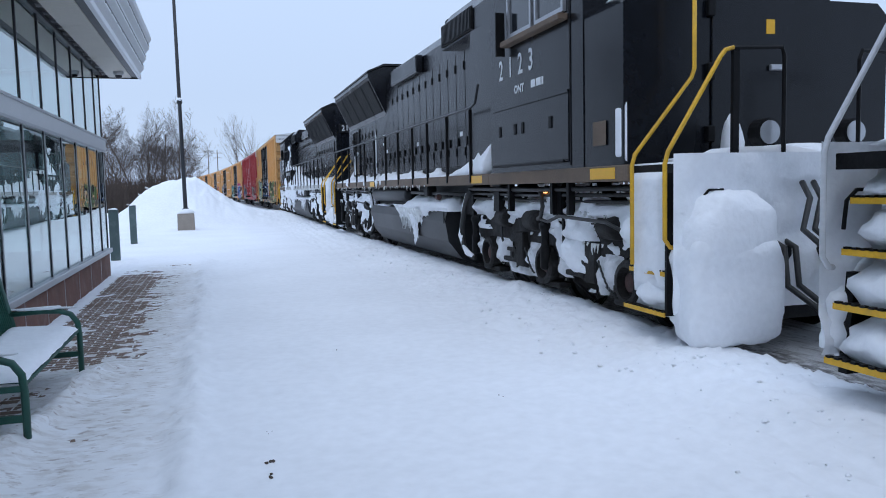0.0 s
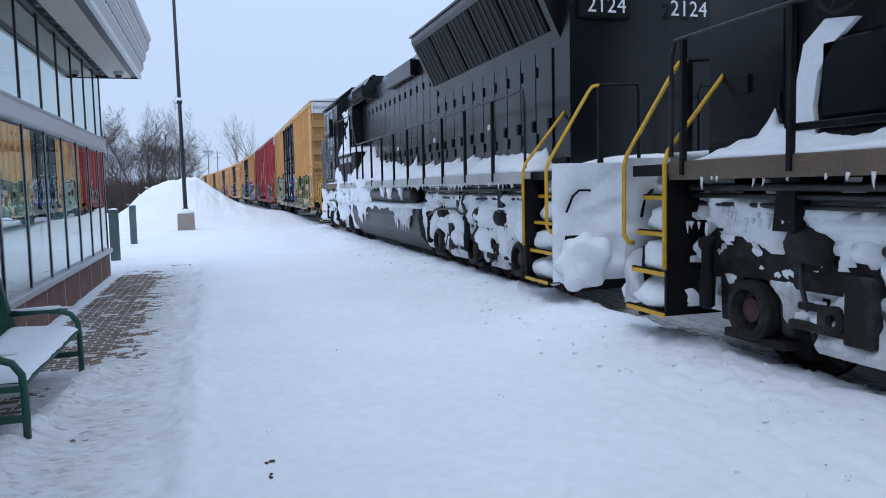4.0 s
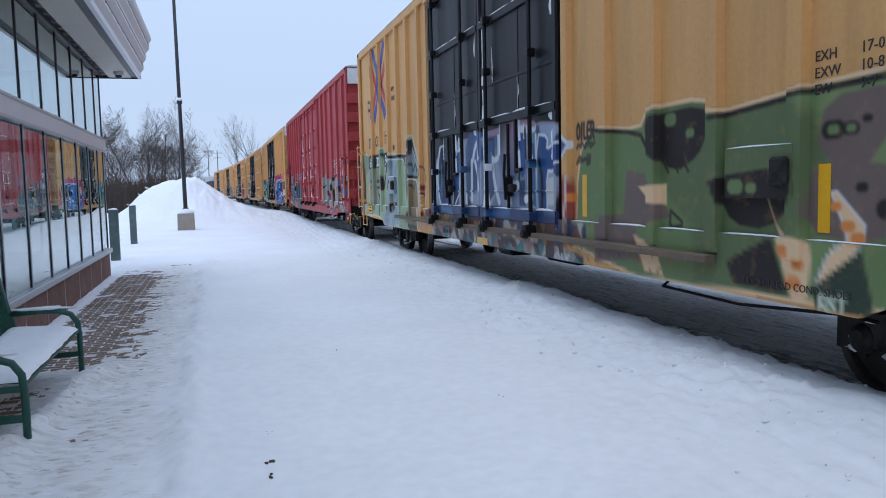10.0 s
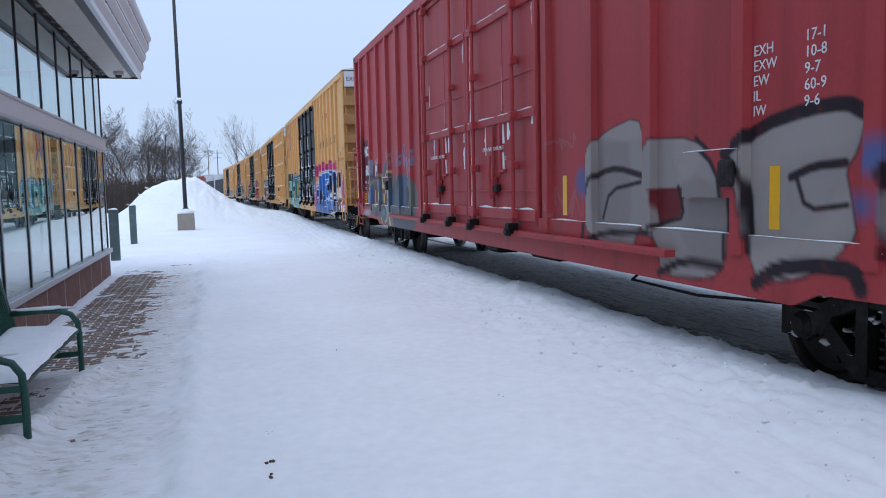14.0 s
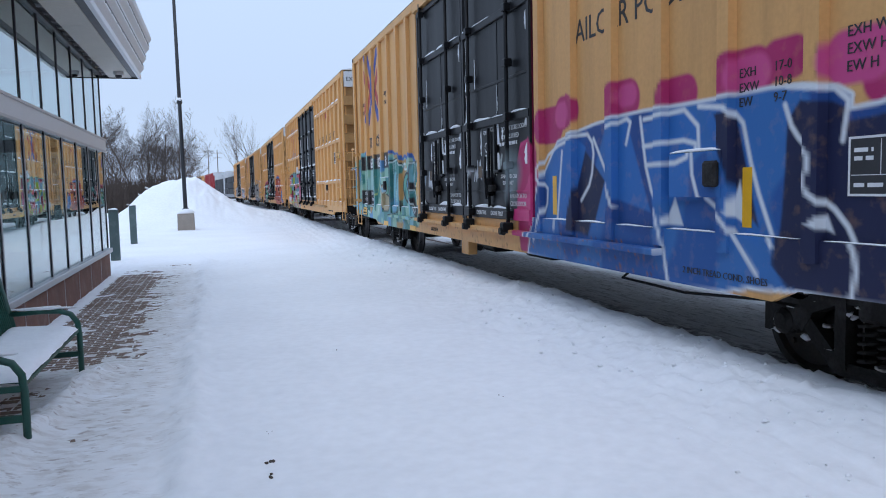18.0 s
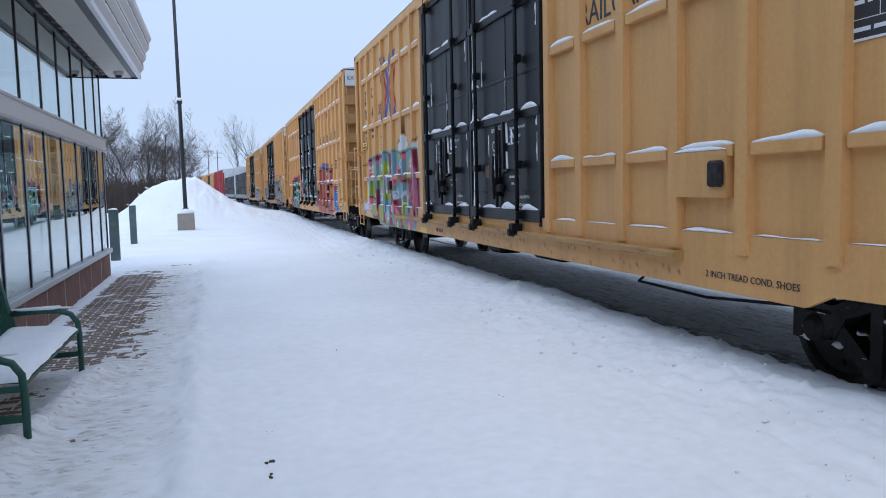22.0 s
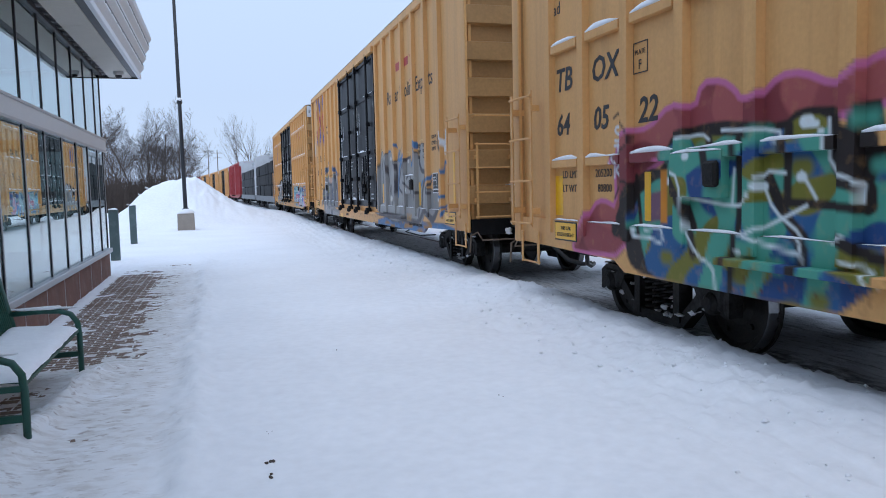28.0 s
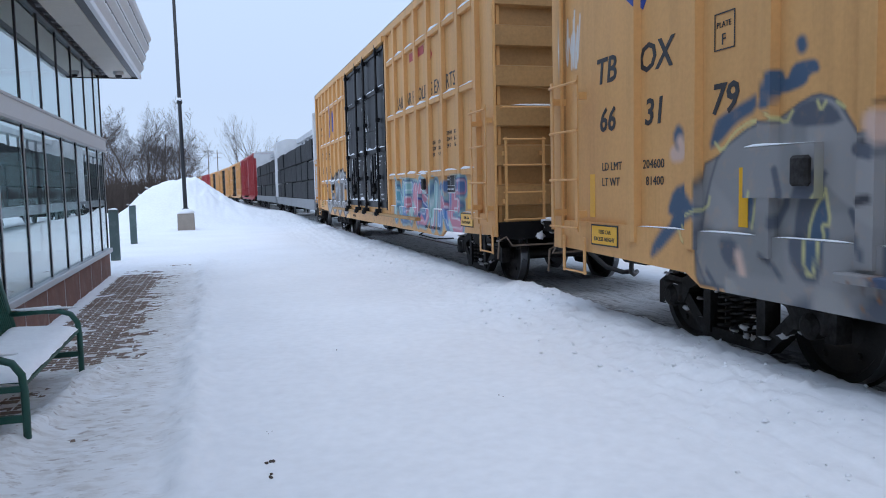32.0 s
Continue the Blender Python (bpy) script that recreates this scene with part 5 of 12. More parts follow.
def door_print(car, y, z0=1.05):
    """Stencilled notices on the black doors."""
    x = -1.5625
    k = 1.0 if y == 3 else 0.58
    for yb in (DOORM, DOOR1):
        lettering("OPEN", 0.085, yb - 0.90, 2.26, x - 0.011, M_WHITE, car)
        lettering("CLOSE", 0.085, yb - 1.18, 2.29, x - 0.011, M_WHITE, car)
        part("dial_ring", Shape().turn([(-1.5745, 0.07), (-1.571, 0.07)], (0, yb - 1.02, 2.08), "x", 20), M_WHITE, car)
        part("dial_face", Shape().turn([(-1.577, 0.052), (-1.573, 0.052)], (0, yb - 1.02, 2.08), "x", 20), M_DOOR, car)
        lettering("DO NOT LUBE DOORS", 0.085 * k, yb - 1.56, 2.26, x, M_WHITE, car)
        lettering("ROLLERS LUBED", 0.085 * k, yb - 1.56, 2.155, x, M_WHITE, car)
        bars((0.62 * k,), yb - 1.50, 2.07, x, M_WHITE, car, h=0.045 * k)
        lettering("STANDARD CAR", 0.075 * k, yb - 1.53, 1.64, x, M_WHITE, car)
        lettering("SEAL ONLY", 0.075 * k, yb - 1.60, 1.555, x, M_WHITE, car)
        lettering("UNLATCH TO", 0.085 * k, yb - 1.86, 1.38, x, M_WHITE, car)
        lettering("CLOSE DOOR", 0.085 * k, yb - 1.86, 1.28, x, M_WHITE, car)
        part("placard", Shape().box(-1.578, -1.572, yb - 1.16, yb - 0.98, 1.76, 1.98), M_WHITE, car, "white paper placard")
        part("placard", Shape().box(-1.582, -1.577, yb - 1.15, yb - 1.06, 1.89, 1.96), M_ORANGE, car, "orange paper placard")
        part("placard", Shape().box(-1.564, -1.56, yb - 0.78, yb - 0.62, 1.66, 1.83), M_RUST, car, "faded brown paper placard")
    if y == 3:
        lettering("OPEN THIS", 0.085, DOORM - 0.62, 1.14, -1.6025, M_WHITE, car)
        lettering("DOOR FIRST", 0.085, DOORM - 1.22, 1.14, -1.6025, M_WHITE, car)
        lettering("CLOSE THIS", 0.085, DOOR1 - 0.66, 1.14, -1.6025, M_WHITE, car)
        lettering("DOOR FIRST", 0.085, DOOR1 - 1.26, 1.14, -1.6025, M_WHITE, car)


# ---- sprayed pictures on the car sides: paint held in a colour attribute ----
def rgb(r, g, b):
    return tuple(((v / 255 + 0.055) / 1.055) ** 2.4 if v > 10 else v / 3294.6 for v in (r, g, b))


def wave_noise(y, z, s, seed):
    """Smooth value between about 0 and 1 over the wall."""
    rnd = random.Random(seed)
    out = np.zeros_like(y)
    for k in range(7):
        a, f, p = rnd.uniform(0, math.pi), s * rnd.uniform(0.6, 2.2), rnd.uniform(0, 6.3)
        out += np.sin((y * math.cos(a) + z * math.sin(a)) * f + p)
    return 0.5 + out / 7


def line_distance(y, z, pts):
    d = np.full(y.shape, 9.0)
    for (ya, za), (yb, zb) in zip(pts, pts[1:]):
        dy, dz = yb - ya, zb - za
        t = np.clip(((y - ya) * dy + (z - za) * dz) / max(1e-9, dy * dy + dz * dz), 0, 1)
        d = np.minimum(d, np.hypot(y - ya - t * dy, z - za - t * dz))
    return d


def rounded(pts, closed):
    """The outline with its corners cut, as a spray can draws it."""
    pts = list(pts)
    pairs = list(zip(pts, pts[1:] + pts[:1])) if closed else list(zip(pts, pts[1:]))
    out = [] if closed else [pts[0]]
    for (ya, za), (yb, zb) in pairs:
        out += [(0.78 * ya + 0.22 * yb, 0.78 * za + 0.22 * zb), (0.22 * ya + 0.78 * yb, 0.22 * za + 0.78 * zb)]
    return out if closed else out + [pts[-1]]


def poly_distance(y, z, pts):
    """Distance to an outline, negative inside."""
    d = line_distance(y, z, list(pts) + [pts[0]])
    inside = np.zeros(y.shape, bool)
    for (ya, za), (yb, zb) in zip(pts, list(pts[1:]) + [pts[0]]):
        if za != zb:
            inside ^= ((za > z) != (zb > z)) & (y < (yb - ya) * (z - za) / (zb - za) + ya)
    return np.where(inside, -d, d)


GLYPHS = {
    "A": [[(0, 0), (0.38, 1), (0.62, 1), (1, 0)], [(0.2, 0.33), (0.8, 0.33)]], "N": [[(0, 0), (0.05, 1), (0.95, 0.05), (1, 1)]],
    "S": [[(1, 0.92), (0.25, 1), (0, 0.75), (0.3, 0.55), (0.8, 0.45), (1, 0.22), (0.7, 0), (0, 0.06)]], "E": [[(1, 1), (0, 1), (0, 0), (1, 0.03)], [(0, 0.5), (0.8, 0.52)]],
    "R": [[(0, 0), (0, 1), (0.8, 0.98), (0.95, 0.7), (0.7, 0.48), (0.1, 0.45)], [(0.5, 0.45), (1, 0)]], "T": [[(0, 1), (1, 1)], [(0.55, 1), (0.5, 0)]],
    "K": [[(0, 0), (0, 1)], [(1, 1), (0.1, 0.5), (1, 0)]], "O": [[(0.5, 1), (0.05, 0.8), (0, 0.25), (0.45, 0), (0.95, 0.2), (1, 0.75), (0.5, 1)]],
    "U": [[(0, 1), (0.02, 0.25), (0.45, 0), (0.95, 0.2), (1, 1)]], "M": [[(0, 0), (0.1, 1), (0.5, 0.35), (0.9, 1), (1, 0)]], "H": [[(0, 0), (0, 1)], [(1, 0), (1, 1)], [(0, 0.5), (1, 0.52)]],
    "C": [[(1, 0.8), (0.6, 1), (0.1, 0.8), (0, 0.3), (0.35, 0), (1, 0.12)]], "W": [[(0, 1), (0.2, 0), (0.5, 0.65), (0.8, 0), (1, 1)]], "D": [[(0, 0), (0, 1), (0.7, 0.92), (1, 0.5), (0.7, 0.08), (0, 0)]], "I": [[(0.4, 0), (0.5, 1)]], "G": [[(1, 0.85), (0.4, 1), (0, 0.6), (0.15, 0.1), (0.7, 0), (1, 0.4), (0.55, 0.42)]],
    "B": [[(0, 0), (0, 1), (0.7, 0.92), (0.75, 0.62), (0.1, 0.52), (0.9, 0.4), (0.9, 0.1), (0, 0)]], "L": [[(0.05, 1), (0, 0), (0.9, 0.04)]], "P": [[(0, 0), (0.05, 1), (0.85, 0.9), (0.8, 0.55), (0.05, 0.48)]],
    "F": [[(0, 0), (0.05, 1), (0.95, 0.98)], [(0.03, 0.52), (0.75, 0.55)]], "X": [[(0, 0), (1, 1)], [(0, 1), (1, 0)]], "6": [[(0.8, 1), (0.15, 0.7), (0, 0.25), (0.5, 0), (0.95, 0.25), (0.6, 0.5), (0.05, 0.35)]], "1": [[(0.3, 0.8), (0.55, 1), (0.5, 0)]]}


class Spray:
    """Layers of paint over a car side. y falls from left to right as one looks at it."""

    def __init__(self):
        self.layers = []

    def colour(self, y, z):
        out, alpha = np.zeros(y.shape + (3,)), np.zeros(y.shape)
        for box, lay in self.layers:
            i = slice(None) if box is None else np.nonzero((y > box[0]) & (y < box[1]) & (z > box[2]) & (z < box[3]))[0]
            if box is not None and not len(i):
                continue
            a, c = lay(y[i], z[i])
            a = np.clip(a, 0, 1)
            under = alpha[i] * (1 - a)
            na = a + under
            out[i] = np.where(na[..., None] > 1e-4, (c * a[..., None] + out[i] * under[..., None]) / np.maximum(na, 1e-4)[..., None], out[i])
            alpha[i] = na
        return out, alpha

    def put(self, dist, colour, soft=0.024, fade=1.0, patches=None, seed=0, scale=5.0, box=None):
        """Paint where dist(y, z) is negative; patches are further colours in a blotchy pattern."""
        def lay(y, z):
            c = np.empty(y.shape + (3,))
            c[:] = colour
            for k, p in enumerate(patches or ()):
                w = np.clip((wave_noise(y, z, scale * (1 + 0.3 * k), seed + 11 * k) - 0.55) * 14, 0, 1)
                c = c * (1 - w[..., None]) + np.array(p) * w[..., None]
            return np.clip(0.5 - dist(y, z) / soft, 0, 1) * fade, c
        self.layers.append((box, lay))
        return self

    def round_box(self, pts, more):
        ys, zs = [p[0] for p in pts], [p[1] for p in pts]
        return min(ys) - more, max(ys) + more, min(zs) - more, max(zs) + more

    def poly(self, pts, colour, edge=None, width=0.03, **kw):
        if len(pts) > 4:
            pts = rounded(pts, True)
        if edge is not None:
            self.put(lambda y, z: poly_distance(y, z, pts) - width, edge, soft=0.022, box=self.round_box(pts, width + 0.03))
        return self.put(lambda y, z: poly_distance(y, z, pts), colour, box=self.round_box(pts, kw.get("soft", 0.02) + 0.01), **kw)

    def stroke(self, pts, width, colour, **kw):
        if len(pts) > 2:
            pts = rounded(pts, False)
        return self.put(lambda y, z: line_distance(y, z, pts) - width, colour, box=self.round_box(pts, width + kw.get("soft", 0.02) + 0.01), **kw)

    def spots(self, rounds, colour, **kw):
        """Round dots, each at y, z with its radius."""
        for y, z, r in rounds:
            self.stroke([(y - 0.7 * r, z), (y + 0.7 * r, z)], 1.2 * r, colour, **kw)
        return self

    def tag(self, word, y0, y1, z0, z1, width, colour):
        """A row of thin hand-drawn letters."""
        step = (y1 - y0) / len(word)
        for k, ch in enumerate(word):
            for g in GLYPHS[ch]:
                self.stroke([(y0 + step * (k + 0.1 + 0.78 * p[0]), z0 + (z1 - z0) * p[1]) for p in g], width, colour)
        return self

    def blobs(self, y0, y1, z, r, colour, seed, count=12, soft=0.05, rise=0.0, edge=None):
        rnd = random.Random(seed)
        cs = [(y0 + (y1 - y0) * (k + rnd.random()) / count, z + rise * k / count + rnd.uniform(-0.4, 0.3) * r, r * rnd.uniform(0.55, 1.2)) for k in range(count)]
        f = lambda y, z: np.min([np.hypot(y - a, z - b) - c for a, b, c in cs], axis=0)
        if edge is not None:
            self.put(lambda y, z: f(y, z) - 0.05, edge, soft=soft)
        return self.put(f, colour, soft=soft)

    def dots(self, y0, y1, z0, z1, r, colour, seed, count):
        rnd = random.Random(seed)
        cs = [(rnd.uniform(min(y0, y1), max(y0, y1)), rnd.uniform(z0, z1), r * rnd.uniform(0.4, 1.2)) for k in range(count)]
        return self.put(lambda y, z: np.min([np.hypot(y - a, z - b) - c for a, b, c in cs], axis=0), colour)

    def star(self, y, z, r, colour, width=0.018):
        pts = [(y + (r if k % 2 == 0 else r * 0.42) * math.sin(k * math.pi / 5), z + (r if k % 2 == 0 else r * 0.42) * math.cos(k * math.pi / 5)) for k in range(11)]
        return self.stroke(pts, width, colour)

    def scribble(self, y0, y1, z0, z1, colour, seed, width=0.014, count=16, fade=0.85):
        rnd = random.Random(seed)
        pts, a = [], 0.0
        for k in range(count):
            pts.append((y0 + (y1 - y0) * min(1, max(0, k / count + rnd.uniform(-0.12, 0.12))), z0 + (z1 - z0) * (rnd.uniform(0.55, 1) if k % 2 else rnd.uniform(0, 0.45))))
        return self.stroke(pts, width, colour, fade=fade)

    def letters(self, word, y0, y1, z0, z1, half, fill, outline, ow=0.045, shine=None, rim=None, patches=None, seed=1, slant=0.1, drop=None, bold_end=True, scale=5.0, over=0.10):
        """A row of thick outlined letters; half is half the stroke width."""
        rnd = random.Random(seed)
        n = len(word)
        step = (y1 - y0) / n
        lines = []
        for k, ch in enumerate(word):
            hz = (z1 - z0) * (1 + rnd.uniform(-0.08, 0.08))
            zb = z0 + rnd.uniform(-0.04, 0.06)
            a, b = y0 + step * (k + over), y0 + step * (k + 1 - over)
            for g in GLYPHS[ch]:
                lines.append((k, [(a + (b - a) * (p[0] + slant * (p[1] - 0.5) + rnd.uniform(-0.05, 0.05)), zb + hz * (p[1] + rnd.uniform(-0.04, 0.04))) for p in g]))
        dist = lambda y, z: np.min([line_distance(y, z, g) for _, g in lines], axis=0)
        if rim is not None:
            self.put(lambda y, z: dist(y, z) - half - ow - 0.05, rim, soft=0.03)
        if drop is not None:
            self.put(lambda y, z: dist(y + 0.09, z + 0.07) - half, drop)
        self.put(lambda y, z: dist(y, z) - half - ow, outline)
        for j in range(n):
            gs = [g for k, g in lines if k == j]
            self.put(lambda y, z, gs=gs: np.min([line_distance(y, z, g) for g in gs], axis=0) - half, fill[j % len(fill)], patches=patches, seed=seed + j, scale=scale)
        if shine is not None:
            self.put(lambda y, z: np.abs(dist(y - 0.02, z - 0.025) - half * 0.62) - 0.011, shine, fade=0.85)
        return self


def spray_on(ob, spray):
    """Writes the paint of a Spray into the mesh of a part."""
    me = ob.data
    co = np.empty(len(me.vertices) * 3)
    me.vertices.foreach_get("co", co)
    co = co.reshape(-1, 3)
    c, a = spray.colour(co[:, 1], co[:, 2]) if spray else (np.zeros((len(co), 3)), np.zeros(len(co)))
    at = me.attributes.new("Spray", "FLOAT_COLOR", "POINT")
    at.data.foreach_set("color", np.concatenate([c, a[:, None]], axis=1).astype(np.float32).ravel())
    return ob


def sprayed_material(name, colour, dirt, dirt_amount=0.45, rough=0.55, spec=0.5):
    mat = material(name, colour, rough, var=0.06, scale=1.2, fine=25, bump=0.05, dirt=dirt, dirt_amount=dirt_amount, dirt_scale=1.1, streak=(1, 3.0, 0.22), spec=spec)
    n, l = mat.node_tree.nodes, mat.node_tree.links
    b = n["Principled BSDF"]
    at = n.new("ShaderNodeAttribute")
    at.attribute_name = "Spray"
    worn = n.new("ShaderNodeTexNoise")
    worn.inputs["Scale"].default_value, worn.inputs["Detail"].default_value = 9.0, 7
    wr = n.new("ShaderNodeMapRange")
    wr.inputs["From Min"].default_value, wr.inputs["From Max"].default_value = 0.25, 0.45
    wr.inputs["To Min"].default_value, wr.inputs["To Max"].default_value = 0.84, 0.98
    co = n.new("ShaderNodeTexCoord")
    l.new(co.outputs["Object"], worn.inputs["Vector"])
    l.new(worn.outputs["Fac"], wr.inputs["Value"])
    f = n.new("ShaderNodeMath")
    f.operation = "MULTIPLY"
    l.new(at.outputs["Alpha"], f.inputs[0])
    l.new(wr.outputs[0], f.inputs[1])
    mx = n.new("ShaderNodeMix")
    mx.data_type = "RGBA"
    l.new(f.outputs[0], mx.inputs["Factor"])
    l.new(b.inputs["Base Color"].links[0].from_socket, mx.inputs["A"])
    l.new(at.outputs["Color"], mx.inputs["B"])
    l.new(mx.outputs["Result"], b.inputs["Base Color"])
    return mat


def strip_mesh(rows):
    """Faces between rows of equally many points."""
    s = Shape()
    m = len(rows[0])
    for r in rows:
        s.v += r
    s.f = [(j * m + i, j * m + i + 1, (j + 1) * m + i + 1, (j + 1) * m + i) for j in range(len(rows) - 1) for i in range(m - 1)]
    return s


def plain_mesh(name, s, mat):
    me = bpy.data.meshes.new(name)
    me.from_pydata(s.v, [], s.f)
    me.materials.append(mat)
    return me


def sprayed_wall(name, x, y0, y1, z0, z1, mat, parent, spray, fine_to=2.65, thick=0.05, step=0.0135):
    """A wall sheet facing -x, fine enough to carry paint up to fine_to."""
    if not spray:
        return spray_on(part(name, Shape().box(x, x + thick, y0, y1, z0, z1), mat, parent), None)
    ys = spaced((y0, y1, step))
    low = min(z1, fine_to, 2.62)
    zs = spaced((z0, low, step))
    if min(z1, fine_to) > low + 0.05:
        zs += spaced((low, min(z1, fine_to), 0.03))[1:]
    if z1 > fine_to:
        zs += spaced((fine_to, z1, 0.4))[1:]
    s = strip_mesh([[(x, y, z) for y in ys] for z in zs])
    s.box(x + 0.002, x + thick, y0, y1, z0, z1)
    return spray_on(put(new(name, plain_mesh(name, s, mat)), parent), spray)


def sprayed_post(name, y, w, z0, z1, mat, parent, spray, x=-1.60, base=SHEET, fine_to=2.65):
    ring = [(base, y - w - 0.012), (x, y - w), (x, y - w / 3), (x, y + w / 3), (x, y + w), (base, y + w + 0.012)]
    zs = [z0, z1] if not spray else spaced((z0, fine_to, 0.018)) + spaced((fine_to, z1, 0.5))[1:]
    s = strip_mesh([[(a, b, z) for a, b in ring] for z in zs])
    s.add([(a, b, z0) for a, b in ring], [(5, 4, 3, 2, 1, 0)])
    return spray_on(put(new(name, plain_mesh(name, s, mat)), parent), spray)


def sprayed_bar(name, x0, x1, y0, y1, z0, z1, mat, parent, spray, step=0.03):
    """A level bar along y that carries paint on its face."""
    ys = spaced((y0, y1, step)) if spray else [y0, y1]
    b = 0.008
    ring = lambda y: [(x1, y, z0), (x0 + b, y, z0), (x0, y, z0 + b), (x0, y, (z0 + z1) / 2), (x0, y, z1 - b), (x0 + b, y, z1), (x1, y, z1)]
    s = strip_mesh([ring(y) for y in ys])
    s.add(ring(y0), [(0, 1, 2, 3, 4, 5, 6)])
    s.add(ring(y1), [(6, 5, 4, 3, 2, 1, 0)])
    return spray_on(put(new(name, plain_mesh(name, s, mat)), parent), spray)


def sprayed_sill(mat, parent, spray):
    low = lambda y: np.interp(y, [BODY0, 2.68, 2.9, 16.3, 16.5, BODY1], [0.86, 0.80, 0.70, 0.70, 0.80, 0.86])
    ys = sorted(set(spaced((BODY0, BODY1, 0.03)) + [2.68, 2.9, 16.3, 16.5])) if spray else [BODY0, 2.68, 2.9, 16.3, 16.5, BODY1]
    s = strip_mesh([[(-1.53, y, float(low(y)))] + [(-1.575, y, float(low(y)) + (1.15 - float(low(y))) * k / 14) for k in range(15)] + [(-1.47, y, 1.15)] for y in ys])
    return spray_on(put(new("side_sill", plain_mesh("side_sill", s, mat)), parent), spray)


M_TAN_SPRAY = sprayed_material("tan_yellow_car_paint_with_spray", TAN, DIRT_Y, 0.28, 0.5, 0.2)
M_RED_SPRAY = sprayed_material("oxide_red_car_paint_with_spray", RED, (0.09, 0.025, 0.025), 0.4, 0.5, 0.2)
M_DOOR_SPRAY = sprayed_material("black_door_paint_with_spray", (0.006, 0.0065, 0.008), (0.035, 0.035, 0.04), 0.22, 0.42, 0.20)
WHITE, DARK = rgb(214, 220, 226), rgb(32, 34, 40)


def spray_one():
    s = Spray()
    gn, mv, bk, cm, pc = rgb(106, 128, 86), rgb(112, 98, 94), rgb(36, 37, 40), rgb(228, 194, 154), rgb(220, 138, 74)
    rd, dg, bl = rgb(146, 54, 54), rgb(46, 66, 56), rgb(134, 152, 160)
    s.poly([(1.05, 1.55), (0.84, 1.7), (0.51, 1.46), (0.26, 1.38), (0.24, 0.85), (0.61, 0.85), (0.79, 1.12)], rd, soft=0.12, fade=0.85)
    s.poly([(6.72, 0.65), (6.63, 1.82), (6.35, 2.11), (5.43, 2.01), (5.29, 2.18), (4.47, 2.19), (4.36, 2.04), (3.47, 2.12), (2.69, 2.16), (1.83, 2.23), (1.76, 2.12), (1.48, 2.12), (1.41, 2.17), (1.12, 2.16), (1.06, 2.23), (1, 1.75), (0.91, 1.54), (0.79, 1.15), (0.61, 0.85)], gn, cm, 0.035, patches=[rgb(118, 140, 94), rgb(94, 112, 78)], seed=31, scale=2.0)
    s.poly([(5.65, 1.67), (5.24, 1.61), (4.93, 1.25), (5.74, 1.06)], mv, soft=0.03)
    s.poly([(3.31, 1.71), (2.42, 1.57), (2.42, 1.31), (2.91, 1.14), (3.39, 1.2)], mv, soft=0.03)
    s.poly([(6.2, 1.22), (5.45, 1.26), (5.33, 0.86), (6.21, 0.75)], mv, soft=0.03)
    s.poly([(3.22, 2.06), (2.69, 2.09), (2.69, 1.88), (2.91, 1.58), (3.31, 1.71)], mv, soft=0.03)
    s.stroke([(6.35, 2.09), (5.43, 2), (5.33, 1.88)], 0.022, bk)
    s.stroke([(4.34, 2.03), (3.58, 2.09), (3.47, 2.11), (2.69, 2.13), (1.86, 2.2)], 0.022, bk)
    s.poly([(5.36, 2.12), (4.47, 2.16), (4.43, 1.94), (4.54, 1.75), (4.86, 1.62), (5.3, 1.83)], bk)
    s.spots([(4.94, 2.07, 0.045), (4.66, 1.94, 0.03)], gn)
    s.stroke([(5.14, 1.85), (4.97, 1.63)], 0.014, bk)
    s.stroke([(4.99, 1.84), (4.83, 1.63)], 0.014, bk)
    s.stroke([(4.85, 1.83), (4.68, 1.63)], 0.014, bk)
    s.stroke([(4.93, 1.3), (4.72, 1.19), (4.94, 1.15), (4.93, 1.3)], 0.014, bk)
    s.poly([(5.45, 1.51), (4.99, 1.53), (4.99, 1.35), (5.25, 1.37)], cm)
    s.poly([(5.46, 1.07), (5.09, 0.97), (4.97, 0.73), (5.27, 0.75)], cm)
    s.poly([(4.35, 1.57), (3.48, 1.64), (3.44, 1.41), (3.75, 1.19), (4.12, 1.22), (4.3, 1.46)], bk)
    s.spots([(4, 1.5, 0.045), (3.83, 1.49, 0.03)], gn)
    s.poly([(3.77, 1.48), (3.62, 1.17), (3.4, 1.16), (3.27, 1.12), (3.31, 0.71), (3.47, 0.75), (3.59, 1.1)], cm)
    s.spots([(3.53, 1.06, 0.035), (3.4, 0.98, 0.03), (3.44, 0.85, 0.04)], pc)
    s.poly([(4.13, 0.94), (3.66, 1.15), (3.48, 0.76), (4.05, 0.78)], bk)
    s.poly([(3.21, 1.54), (2.82, 1.18), (3.27, 0.77), (3.13, 1.08), (3, 1.15)], cm, WHITE, 0.012)
    s.spots([(3.03, 1.25, 0.03), (2.95, 1.18, 0.03), (3.13, 1.37, 0.025)], pc)
    s.poly([(3.27, 0.84), (2.88, 1.12), (2.77, 0.72), (3.23, 0.7)], dg)
    s.spots([(2.73, 1.36, 0.05), (2.67, 1.3, 0.035), (2.93, 1.49, 0.025), (3.16, 1.85, 0.05), (3.02, 1.85, 0.035), (2.9, 1.9, 0.02)], bk)
    s.spots([(3.16, 1.85, 0.025), (3.02, 1.85, 0.02)], gn)
    s.poly([(2.44, 2.12), (1.86, 2.19), (1.88, 2.04), (1.91, 1.76), (2.23, 1.75), (2.62, 1.72), (2.52, 1.91), (2.42, 2.01)], bk)
